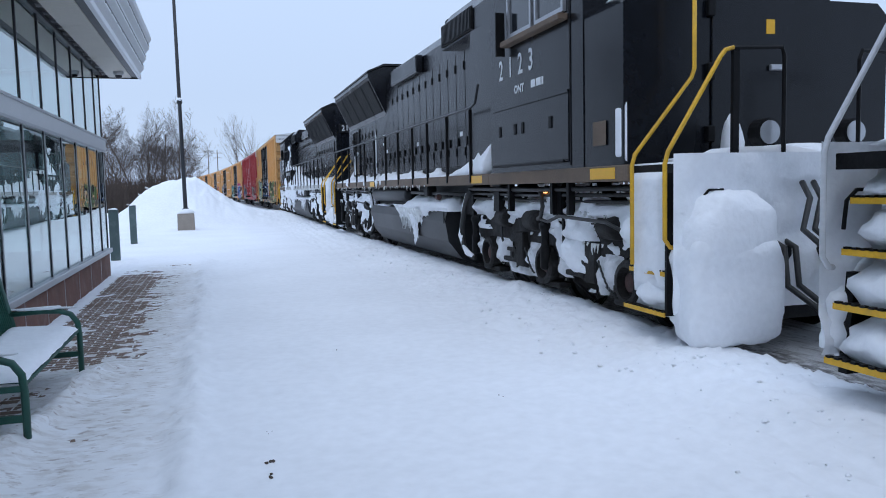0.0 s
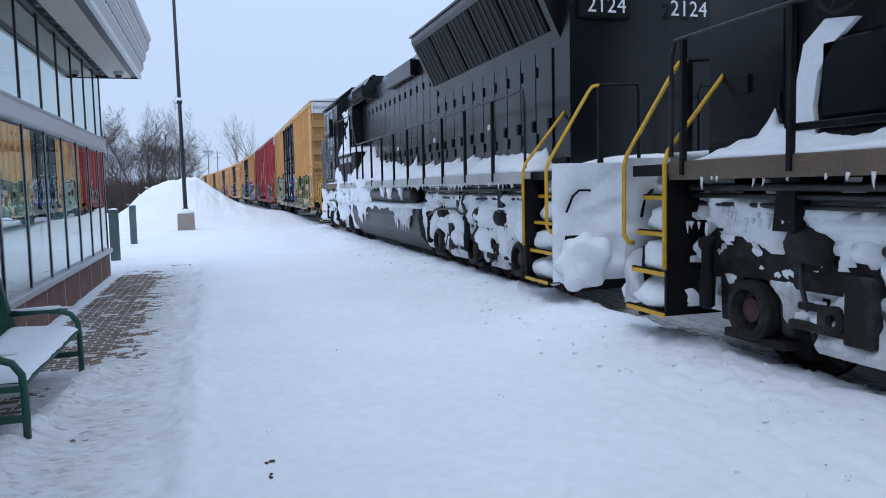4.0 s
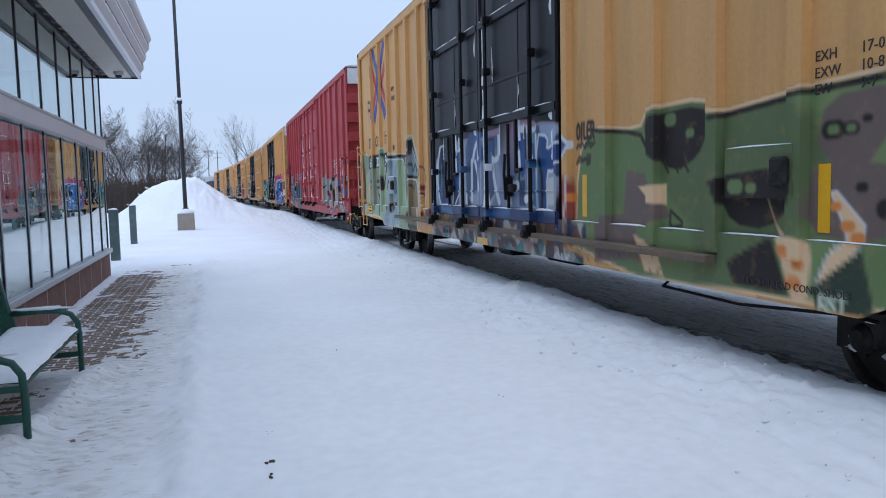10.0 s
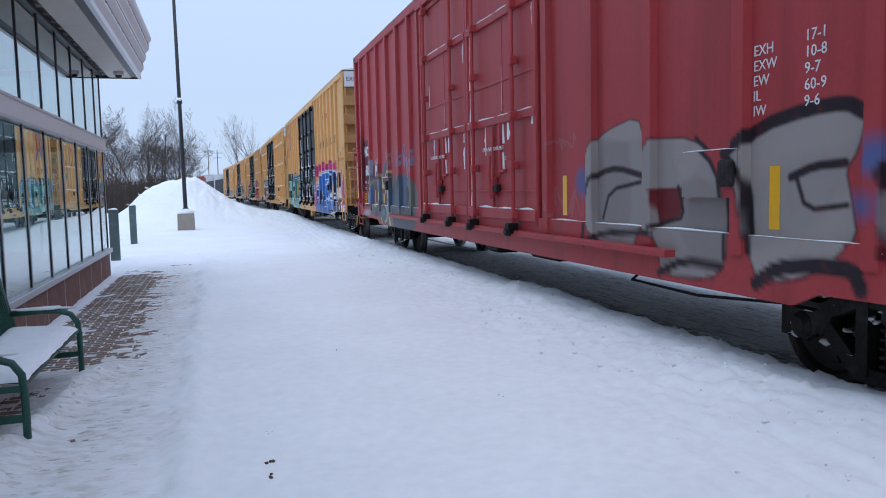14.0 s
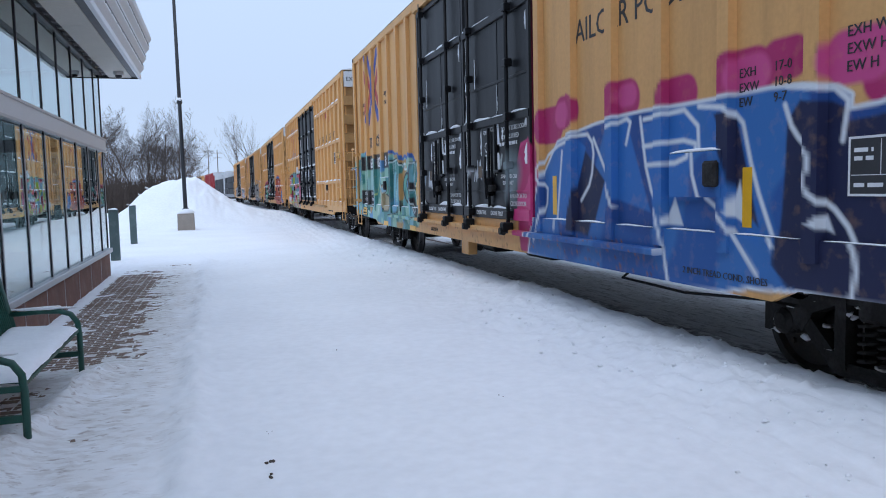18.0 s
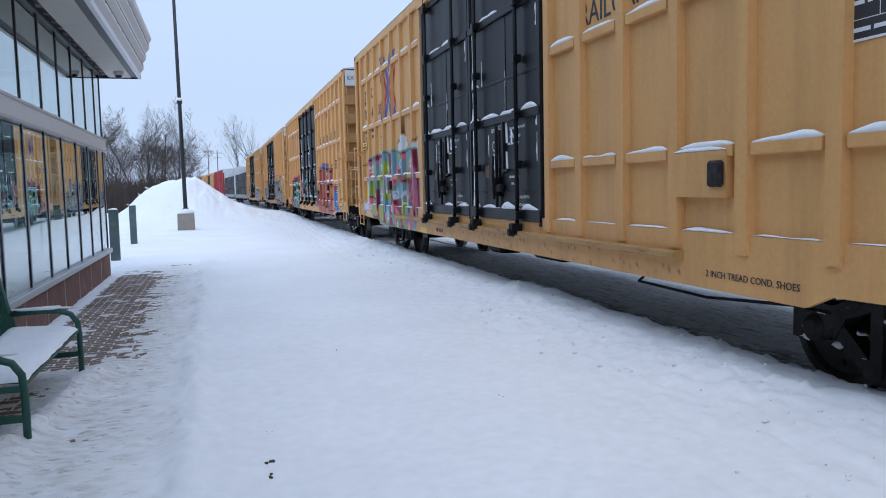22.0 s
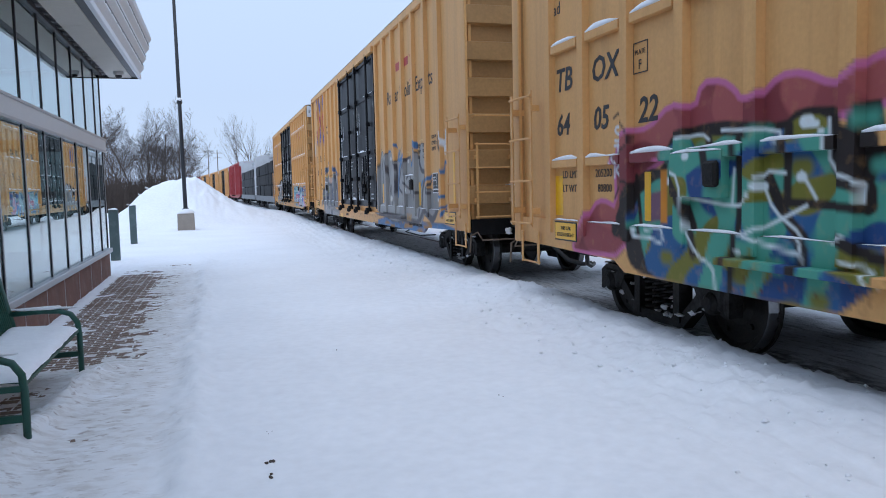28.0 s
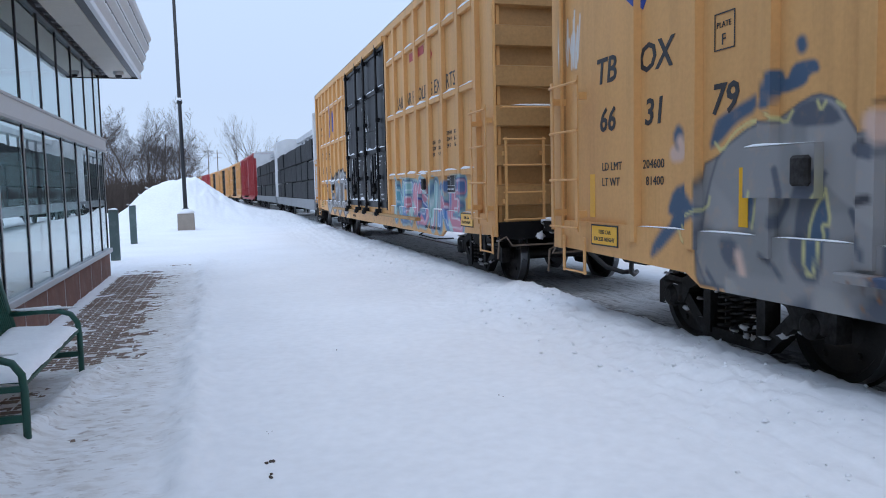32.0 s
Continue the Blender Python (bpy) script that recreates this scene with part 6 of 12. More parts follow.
    s.spots([(2.62, 1.97, 0.06), (2.32, 2.06, 0.03)], bk)
    s.spots([(2.07, 1.91, 0.045), (1.97, 2.06, 0.035), (2.13, 2.1, 0.03), (1.93, 1.94, 0.02)], mv)
    s.poly([(2.71, 1.72), (2.27, 1.78), (2.33, 1.68), (2.25, 1.57), (2.23, 1.46), (1.77, 1.34), (2.11, 1.21), (2.29, 1.09), (2.66, 0.95), (2.26, 1.35), (2.52, 1.57)], cm, WHITE, 0.012)
    s.spots([(2.54, 1.67, 0.025), (2.42, 1.64, 0.02), (2.37, 1.16, 0.03), (2.49, 1.04, 0.02), (2.29, 1.49, 0.02)], pc)
    s.poly([(2.5, 1.55), (2.23, 1.6), (2.23, 1.45)], rd)
    s.poly([(2.26, 1.4), (1.85, 1.44), (1.77, 1.37), (2.11, 1.21)], rd)
    s.poly([(2.36, 0.97), (1.88, 1.18), (1.69, 1.19), (1.67, 0.92), (2.35, 0.92)], gn)
    s.stroke([(2.14, 1.12), (2.11, 0.85)], 0.022, dg)
    s.stroke([(2.03, 1.12), (2.01, 0.86)], 0.022, dg)
    s.stroke([(1.93, 1.13), (1.91, 0.87)], 0.022, dg)
    s.stroke([(1.83, 1.13), (1.8, 0.88)], 0.022, dg)
    s.poly([(1.76, 2.12), (1.52, 2.12), (1.52, 1.81), (1.65, 1.66), (1.62, 1.49), (1.75, 1.51)], bk)
    s.poly([(1.73, 1.78), (1.55, 1.84), (1.53, 1.55), (1.67, 1.49)], mv)
    s.spots([(1.7, 1.57, 0.035), (1.62, 1.78, 0.02)], bk)
    s.poly([(1.67, 1.39), (1.42, 1.33), (1.24, 1.21), (0.82, 1.17), (0.78, 1), (0.61, 0.87), (1.41, 0.88), (1.66, 0.99)], dg)
    s.stroke([(1.24, 1.2), (1.2, 0.9)], 0.016, gn)
    s.stroke([(1.13, 1.2), (1.1, 0.91)], 0.016, gn)
    s.stroke([(1.02, 1.21), (0.99, 0.93)], 0.016, gn)
    s.stroke([(0.92, 1.21), (0.89, 0.94)], 0.016, gn)
    s.poly([(1.52, 2.1), (1.44, 2.15), (1.12, 2.16), (1.06, 2.22), (1, 1.75), (1.09, 1.55), (1.13, 1.4), (1.02, 1.33), (1.09, 1.24), (1.24, 1.21), (1.47, 1.33), (1.53, 1.55)], cm, WHITE, 0.015)
    s.poly([(1.41, 2.12), (1.15, 2.12), (1.06, 1.93), (1.03, 1.8), (1.24, 1.64), (1.37, 1.55), (1.4, 1.65), (1.2, 1.82), (1.25, 1.84), (1.38, 1.82), (1.41, 1.96)], gn, bk, 0.015)
    s.poly([(1.36, 1.61), (1.14, 1.72), (1.15, 1.55), (1.24, 1.36), (1.38, 1.49)], mv, bk, 0.012)
    s.spots([(1.22, 2, 0.035), (1.13, 1.93, 0.025)], bk)
    s.spots([(1.47, 1.98, 0.03), (1.41, 1.74, 0.035), (1.38, 1.39, 0.045), (1.3, 1.8, 0.015), (1.23, 1.3, 0.025), (1.03, 1.29, 0.025), (1.75, 1.42, 0.025), (1.79, 1.86, 0.03)], pc)
    s.stroke([(1.05, 1.38), (0.98, 1.42), (0.9, 1.34), (0.84, 1.19)], 0.03, bk)
    s.stroke([(0.82, 1.2), (0.77, 1.06), (0.7, 0.9)], 0.02, WHITE)
    s.poly([(1.71, 0.83), (1.56, 0.96), (1.44, 0.85)], cm)
    s.tag("KBT", 3.21, 2.99, 0.71, 0.81, 0.012, rgb(200, 212, 190))
    s.scribble(0.5, 0.28, 2.16, 2.26, WHITE, 12, 0.012, 14, 0.7)
    s.tag("LOE", 0.49, 0.26, 0.855, 1.015, 0.02, WHITE)
    s.tag("THE", 0.48, 0.28, 1.96, 2.05, 0.024, bk)
    s.tag("BLAC", 0.51, 0.25, 1.81, 1.94, 0.024, bk)
    s.tag("LUN", 0.5, 0.26, 1.665, 1.785, 0.024, bk)
    s.poly([(6.97, 1.61), (6.82, 1.64), (6.7, 1.5), (6.72, 0.89), (7.09, 0.99)], rd, soft=0.10, fade=0.9)
    s.stroke([(6.92, 1.05), (6.84, 1.32), (6.81, 1.63)], 0.022, WHITE, fade=0.8)
    s.spots([(6.74, 1.4, 0.04)], pc)
    s.poly([(7.07, 2.12), (6.8, 1.97), (6.99, 1.82)], rgb(52, 84, 140), WHITE, 0.05)
    s.tag("OILER", 6.68, 6.29, 2.015, 2.175, 0.022, bk)
    s.scribble(6.68, 6.28, 1.91, 1.99, bk, 10, 0.022, 16, 0.85)
    s.scribble(6.67, 6.32, 1.73, 1.87, bk, 11, 0.024, 14, 0.85)
    s.poly([(12.9, 0.84), (9.26, 0.84), (6.4, 0.84), (6.4, 1.2), (9.26, 1.2), (12.7, 1.2)], rgb(112, 74, 64), soft=0.02, patches=[rgb(112, 52, 44), rgb(182, 176, 168), rgb(62, 72, 96), rgb(140, 112, 84)], seed=48, scale=5.5)
    s.poly([(12.4, 0.60), (9.26, 0.60), (6.45, 0.60), (6.45, 0.84), (9.26, 0.87), (12.2, 0.88)], rgb(146, 142, 140), patches=[rgb(76, 90, 108), rgb(150, 116, 116), rgb(186, 178, 168), rgb(64, 118, 122), rgb(60, 60, 66)], seed=49, scale=5.5)
    s.scribble(7.19, 6.8, 0.65, 0.83, WHITE, 48, 0.016, 14, 0.85)
    pg, ol, pk = rgb(148, 168, 140), rgb(120, 114, 84), rgb(196, 150, 132)
    s.poly([(18.97, 0.88), (18.88, 2.29), (18.72, 2.42), (18.17, 2.34), (17.79, 2.16), (16.87, 2.35), (16.57, 2.43), (16.34, 2.44), (16.28, 2.29), (15.72, 2.28), (14.71, 2.21), (14.49, 2.21), (14.18, 2.18), (14, 2.37), (13.9, 2.5), (13.76, 2.56), (13.65, 2.41), (13.41, 2.13), (13.23, 1.8), (13.4, 1.68), (13.36, 1.29), (13.27, 0.69), (16.32, 0.71), (16.8, 0.93)], pg, rgb(206, 190, 156), 0.05, patches=[rgb(130, 152, 130), rgb(160, 180, 150)], seed=33, scale=2.2)
    s.poly([(15.72, 2.21), (14.8, 2.14), (14.77, 0.97), (14.83, 0.75), (16.32, 0.68), (16.39, 0.85), (16.05, 1.04), (15.88, 1.42), (15.72, 1.61)], bl, patches=[rgb(120, 138, 148), rgb(148, 164, 166)], seed=38, scale=3)
    s.poly([(14.77, 2.14), (14.44, 2.1), (14.37, 1.88), (14.39, 1.2), (13.97, 1.17), (13.97, 0.84), (14.77, 0.93)], rgb(152, 174, 138), soft=0.05)
    s.poly([(14.24, 2.03), (14.12, 1.96), (13.97, 1.21), (14.25, 1.23), (14.37, 1.52), (14.33, 1.81)], ol, soft=0.06)
    s.stroke([(15.76, 2.22), (14.96, 2.19), (14.74, 2.21), (14.18, 2.16), (14, 2.33), (13.89, 2.46)], 0.035, bk)
    s.poly([(18.11, 2.08), (16.88, 2.05), (16.88, 1.18), (18.08, 1.09)], rgb(132, 138, 116), soft=0.06)
    s.poly([(18.92, 2.07), (18.58, 2.08), (18.63, 0.87), (18.94, 0.88)], rgb(160, 112, 84), soft=0.05)
    s.stroke([(18.85, 2.18), (18.66, 1.67), (18.81, 1)], 0.05, bk)
    s.poly([(14, 1.84), (14.04, 2.07), (13.95, 2.3), (13.87, 2.46), (13.76, 2.51), (13.65, 2.37), (13.28, 1.82), (13.38, 1.7), (13.99, 1.73)], bk)
    s.poly([(13.97, 1.94), (13.82, 2.21), (13.72, 2.32), (13.3, 1.83), (13.39, 1.82), (13.42, 1.75), (13.94, 1.8)], rgb(126, 142, 152))
    s.stroke([(13.97, 1.91), (13.81, 2.03), (13.71, 1.83), (13.53, 2.02), (13.41, 1.81)], 0.035, rgb(58, 84, 68))
    s.poly([(13.97, 1.72), (13.43, 1.68), (13.39, 1.07), (13.35, 0.71), (13.93, 0.72), (13.98, 1.03)], ol, patches=[rgb(110, 106, 78), rgb(134, 116, 86)], seed=40, scale=3)
    s.poly([(14.01, 0.82), (13.37, 0.81), (13.34, 0.7), (13.96, 0.69)], dg)
    s.stroke([(13.91, 1.65), (13.69, 1.49), (13.55, 1.67)], 0.022, rgb(58, 84, 68))
    s.stroke([(13.97, 1.62), (13.94, 1.72), (13.43, 1.68), (13.39, 1.35), (13.34, 0.78)], 0.011, WHITE)
    s.stroke([(13.72, 2.31), (13.28, 1.84), (13.39, 1.83), (13.41, 1.76)], 0.011, WHITE)
    s.stroke([(15.72, 2.17), (14.77, 2.14), (14.44, 2.11), (14.41, 1.88), (14.38, 1.18), (13.96, 1.18)], 0.011, WHITE)
    s.stroke([(14.22, 2.08), (14.1, 1.86), (14, 1.55), (13.95, 1.19)], 0.011, WHITE)
    s.stroke([(16.86, 2.05), (16.83, 1.55), (17.11, 1.31)], 0.011, WHITE)
    s.stroke([(16.54, 1.54), (16.3, 1.84), (16.04, 2.07)], 0.011, WHITE)
    s.stroke([(16.04, 2.07), (16.29, 1.75), (16.4, 1.58)], 0.055, bk)
    s.stroke([(16.43, 2.31), (16.25, 2.13)], 0.05, bk)
    s.stroke([(16.51, 1.8), (16.47, 1.54)], 0.05, bk)
    s.stroke([(17.05, 1.41), (16.79, 1.18), (16.85, 0.94)], 0.05, bk)
    s.stroke([(16.03, 1.09), (15.72, 1.59), (15.61, 1.68)], 0.05, bk)
    s.stroke([(16.26, 1.58), (15.88, 1.23)], 0.024, rgb(158, 180, 144))
    s.stroke([(16.16, 1.67), (15.82, 1.35)], 0.024, rgb(158, 180, 144))
    s.stroke([(16.05, 1.75), (15.75, 1.48)], 0.024, rgb(158, 180, 144))
    s.poly([(15.66, 1.22), (15.15, 1.25), (15.16, 1.12), (15.42, 1), (15.65, 1.02)], bk)
    s.poly([(15.15, 1.53), (14.91, 1.47), (14.95, 1.6), (15.11, 1.62)], bk)
    s.spots([(15.05, 1.31, 0.03), (17.45, 1.06, 0.045), (15.35, 2.41, 0.05)], bk)
    s.stroke([(15.53, 1.38), (15.32, 1.53), (15.11, 1.38), (15.35, 1.27), (15.5, 1.07), (15.21, 0.93)], 0.01, rgb(164, 196, 206), fade=0.8)
    s.stroke([(15.97, 0.88), (15.65, 0.94), (15.57, 0.75)], 0.01, rgb(164, 196, 206), fade=0.8)
    s.stroke([(14.46, 2.18), (14.37, 2.01)], 0.045, bk)
    s.stroke([(14.19, 0.98), (14.1, 1.05), (14.03, 0.77)], 0.04, bk)
    s.spots([(14.33, 2.13, 0.025), (14.37, 2.05, 0.025), (14.37, 1.97, 0.02), (13.93, 2.29, 0.025), (13.98, 2.14, 0.02), (14, 1.81, 0.025), (16.17, 1.85, 0.035), (16.04, 1.95, 0.03), (16.12, 1.03, 0.025), (15.82, 1.48, 0.035), (15.63, 1.6, 0.035), (15.42, 1.21, 0.03), (14.24, 0.88, 0.025), (14.17, 2.15, 0.015)], pk)
    s.spots([(12.92, 1.53, 0.045), (12.93, 1.41, 0.035), (12.89, 1.05, 0.045), (13.06, 1.61, 0.02)], rgb(128, 42, 38), soft=0.04)
    s.stroke([(12.86, 1.51), (12.83, 1.31), (12.88, 1.21)], 0.02, WHITE, fade=0.7)
    s.tag("FAKS", 13.26, 12.97, 1.46, 1.64, 0.016, rgb(224, 206, 178))
    s.tag("PRIE", 13.26, 12.95, 1.2, 1.39, 0.016, rgb(224, 206, 178))
    s.tag("GUE", 15.18, 14.83, 0.71, 0.84, 0.014, rgb(176, 196, 190))
    s.stroke([(13.05, 1.78), (12.99, 1.97), (12.89, 1.85)], 0.016, bk, fade=0.7)
    s.stroke([(12.87, 1.88), (12.79, 1.65)], 0.016, bk, fade=0.7)
    s.scribble(18.15, 17.56, 2.86, 3.54, rgb(120, 100, 80), 44, 0.02, 22, 0.6)
    for y0, y1 in ((18.16, 17.58), (17.36, 16.76), (16.34, 15.78)):
        s.poly([(y0, 2.34), (y1, 2.36), (y1, 2.04), (y0, 2.02)], rgb(30, 31, 34))
    return s


def spray_one_door():
    s = Spray()
    bl, dk = rgb(36, 64, 122), rgb(14, 18, 32)
    s.poly([(11.99, 2.22), (9.69, 2.25), (8.5, 2.32), (7.67, 2.24), (7.57, 2.26), (6.98, 2.2), (6.79, 1.98), (6.98, 1.82), (7.13, 1.31), (7.15, 1.05), (8.5, 1.18), (12.04, 1.03)], rgb(150, 160, 178), rgb(150, 132, 156), 0.03, soft=0.03, patches=[rgb(150, 166, 188), rgb(58, 76, 112)], seed=43, scale=3.0)
    s.poly([(11.81, 2.2), (11.25, 2.22), (11.2, 1.63), (10.81, 2.07), (10.6, 2.11), (10.77, 1.24), (11.85, 1.16)], bl, rgb(222, 226, 230), 0.032, patches=[rgb(40, 78, 132), rgb(18, 28, 58)], seed=28, scale=2.6)
    s.poly([(10.29, 2.14), (9.74, 2.14), (9.75, 1.22), (10.31, 1.25)], bl, rgb(222, 226, 230), 0.032, patches=[rgb(40, 78, 132), rgb(18, 28, 58)], seed=29, scale=2.6)
    s.poly([(9.46, 2.03), (9.25, 2.06), (9.07, 1.92), (9.04, 1.47), (9.47, 1.27)], bl, rgb(222, 226, 230), 0.032, patches=[rgb(40, 78, 132), rgb(18, 28, 58)], seed=30, scale=2.6)
    s.poly([(8.93, 1.95), (8.57, 2.11), (8.49, 2.22), (8.23, 2.08), (8.21, 1.26), (8.71, 1.29), (9.01, 1.24)], bl, rgb(222, 226, 230), 0.032, patches=[rgb(40, 78, 132), rgb(18, 28, 58)], seed=31, scale=2.6)
    s.poly([(8.19, 2.22), (7.89, 2.22), (7.88, 1.27), (8.17, 1.27)], bl, rgb(222, 226, 230), 0.032, patches=[rgb(40, 78, 132), rgb(18, 28, 58)], seed=32, scale=2.6)
    s.poly([(7.67, 2.13), (7.37, 2.09), (7.41, 1.93), (7.1, 2.01), (6.8, 1.97), (6.98, 1.82), (7.19, 1.8), (7.2, 1.71), (7.41, 1.72), (7.4, 1.09), (7.66, 1.07)], bl, rgb(222, 226, 230), 0.032, patches=[rgb(40, 78, 132), rgb(18, 28, 58)], seed=33, scale=2.6)
    s.poly([(8.84, 1.87), (8.55, 2.08), (8.42, 1.96), (8.37, 1.43), (8.71, 1.39)], rgb(82, 104, 128))
    s.stroke([(8.84, 1.91), (8.64, 2.03)], 0.05, rgb(76, 146, 154))
    s.stroke([(9.01, 1.3), (8.93, 1.67), (8.5, 1.81), (8.47, 2.15)], 0.027, WHITE)
    s.stroke([(10.36, 1.22), (10.31, 2.1)], 0.027, WHITE)
    s.stroke([(9.7, 1.24), (9.53, 2.04), (9.25, 2.1)], 0.027, WHITE)
    s.stroke([(11.77, 1.24), (11.98, 1.76), (11.74, 2.2)], 0.027, WHITE)
    s.stroke([(11.08, 1.2), (10.87, 1.98)], 0.027, WHITE)
    s.stroke([(7.66, 1.08), (7.7, 2.14)], 0.027, WHITE)
    s.stroke([(8.21, 1.28), (8.24, 1.94), (8.5, 2.25)], 0.027, WHITE)
    s.poly([(7.39, 1.61), (7.16, 1.64), (7.16, 1.31), (7.39, 1.3)], rgb(196, 198, 196))
    for a, z in ((11.55, 1.62), (10.98, 1.55), (8.05, 1.6), (7.55, 1.5)):
        s.stroke([(a, z - 0.30), (a - 0.04, z + 0.05), (a + 0.05, z + 0.34)], 0.035, dk)
        s.stroke([(a + 0.13, z - 0.22), (a + 0.10, z + 0.28)], 0.018, rgb(88, 160, 168))
    s.poly([(10.35, 2.36), (9.54, 2.31), (8.95, 2.27), (8.46, 2.31), (8.01, 2.31), (7.74, 2.28), (7.71, 1.26), (8.44, 1.26), (9.29, 1.26), (10.36, 1.27)], rgb(116, 130, 156), soft=0.03, patches=[rgb(78, 102, 142), rgb(150, 160, 178)], seed=44, scale=2.2)
    s.poly([(10.35, 1.93), (9.92, 1.93), (9.72, 1.66), (9.72, 1.55), (10.35, 1.32)], rgb(56, 82, 118))
    s.poly([(9.47, 2.18), (9.14, 2.17), (9.1, 1.5), (9.39, 1.31)], bl, rgb(22, 30, 52), 0.03)
    s.poly([(8.25, 2.23), (8.03, 2.18), (8.01, 1.76), (8.11, 1.61), (8.21, 1.75)], rgb(38, 78, 138))
    s.poly([(7.87, 2.07), (7.74, 2.04), (7.71, 1.28), (7.85, 1.31)], rgb(44, 82, 136))
    s.poly([(8.49, 2.17), (8.32, 2.05), (8.3, 1.76), (8.48, 1.75)], rgb(88, 94, 134))
    s.poly([(8.23, 1.6), (8.04, 1.61), (8.02, 1.28), (8.23, 1.28)], rgb(34, 58, 96))
    s.poly([(8.85, 2.17), (8.6, 2.17), (8.69, 2.05), (8.69, 1.75), (8.75, 1.75), (8.74, 2.06)], rgb(50, 138, 146))
    s.stroke([(10.02, 1.93), (9.92, 2.1), (9.81, 2.19), (9.72, 1.95)], 0.0405, WHITE)
    s.stroke([(10.07, 1.91), (10.09, 1.35)], 0.04725, WHITE)
    s.stroke([(9.92, 1.9), (9.74, 1.61), (9.72, 1.5)], 0.0405, WHITE)
    s.stroke([(9.53, 2.21), (9.46, 1.65), (9.33, 1.27)], 0.0405, WHITE)
    s.stroke([(9.17, 1.91), (9.13, 1.6), (8.95, 1.32)], 0.04725, WHITE)
    s.stroke([(8.94, 2.25), (8.94, 1.92), (9.12, 1.89)], 0.0405, WHITE)
    s.stroke([(8.58, 2.22), (8.57, 1.83), (8.49, 1.52), (8.29, 1.54)], 0.0675, WHITE)
    s.stroke([(8.68, 1.46), (8.62, 1.31), (8.56, 1.33)], 0.054, WHITE)
    s.stroke([(8.46, 2.26), (8.29, 2.1), (8.24, 1.93), (8.25, 1.75)], 0.0405, WHITE)
    s.stroke([(8.46, 2.27), (8.23, 2.27), (8.03, 2.26)], 0.0675, WHITE)
    s.stroke([(7.86, 1.87), (7.9, 1.61), (7.87, 1.39)], 0.0675, WHITE)
    s.stroke([(8.02, 1.37), (7.85, 1.4)], 0.054, WHITE)
    s.stroke([(7.96, 2.23), (7.74, 2.23)], 0.054, WHITE)
    s.stroke([(9.49, 2.28), (8.95, 2.26), (8.73, 2.3), (8.47, 2.34), (8.01, 2.32), (7.74, 2.27)], 0.035, rgb(168, 128, 148))
    s.stroke([(8.5, 2.21), (8.35, 2.13), (8.29, 2.01), (8.28, 1.77)], 0.02, dk)
    s.stroke([(8.54, 1.81), (8.69, 1.67), (8.71, 1.48), (8.65, 1.31)], 0.018, dk)
    s.stroke([(8.21, 1.75), (8.23, 1.62)], 0.03, dk)
    s.stroke([(8.02, 2.24), (8, 1.79)], 0.03, dk)
    s.stroke([(9.3, 2.19), (9.12, 2.19)], 0.02, dk)
    s.stroke([(8.46, 2.15), (8.4, 1.82)], 0.02, rgb(64, 152, 160))
    s.stroke([(8.35, 2.07), (8.39, 1.84)], 0.02, rgb(64, 152, 160))
    s.stroke([(7.84, 2.07), (7.74, 2.08)], 0.02, rgb(64, 152, 160))
    s.stroke([(9.46, 2.18), (9.44, 2.1)], 0.02, rgb(64, 152, 160))
    s.stroke([(9.23, 1.99), (9.24, 1.81)], 0.02, rgb(64, 152, 160))
    s.stroke([(12.2, 1.14), (10.4, 1.16), (8.6, 1.17), (7.1, 1.14)], 0.10, rgb(36, 56, 96))
    s.stroke([(11.6, 1.20), (11.0, 1.12)], 0.05, rgb(64, 110, 150))
    s.stroke([(9.4, 1.14), (8.5, 1.20)], 0.05, rgb(54, 92, 140))
    return s


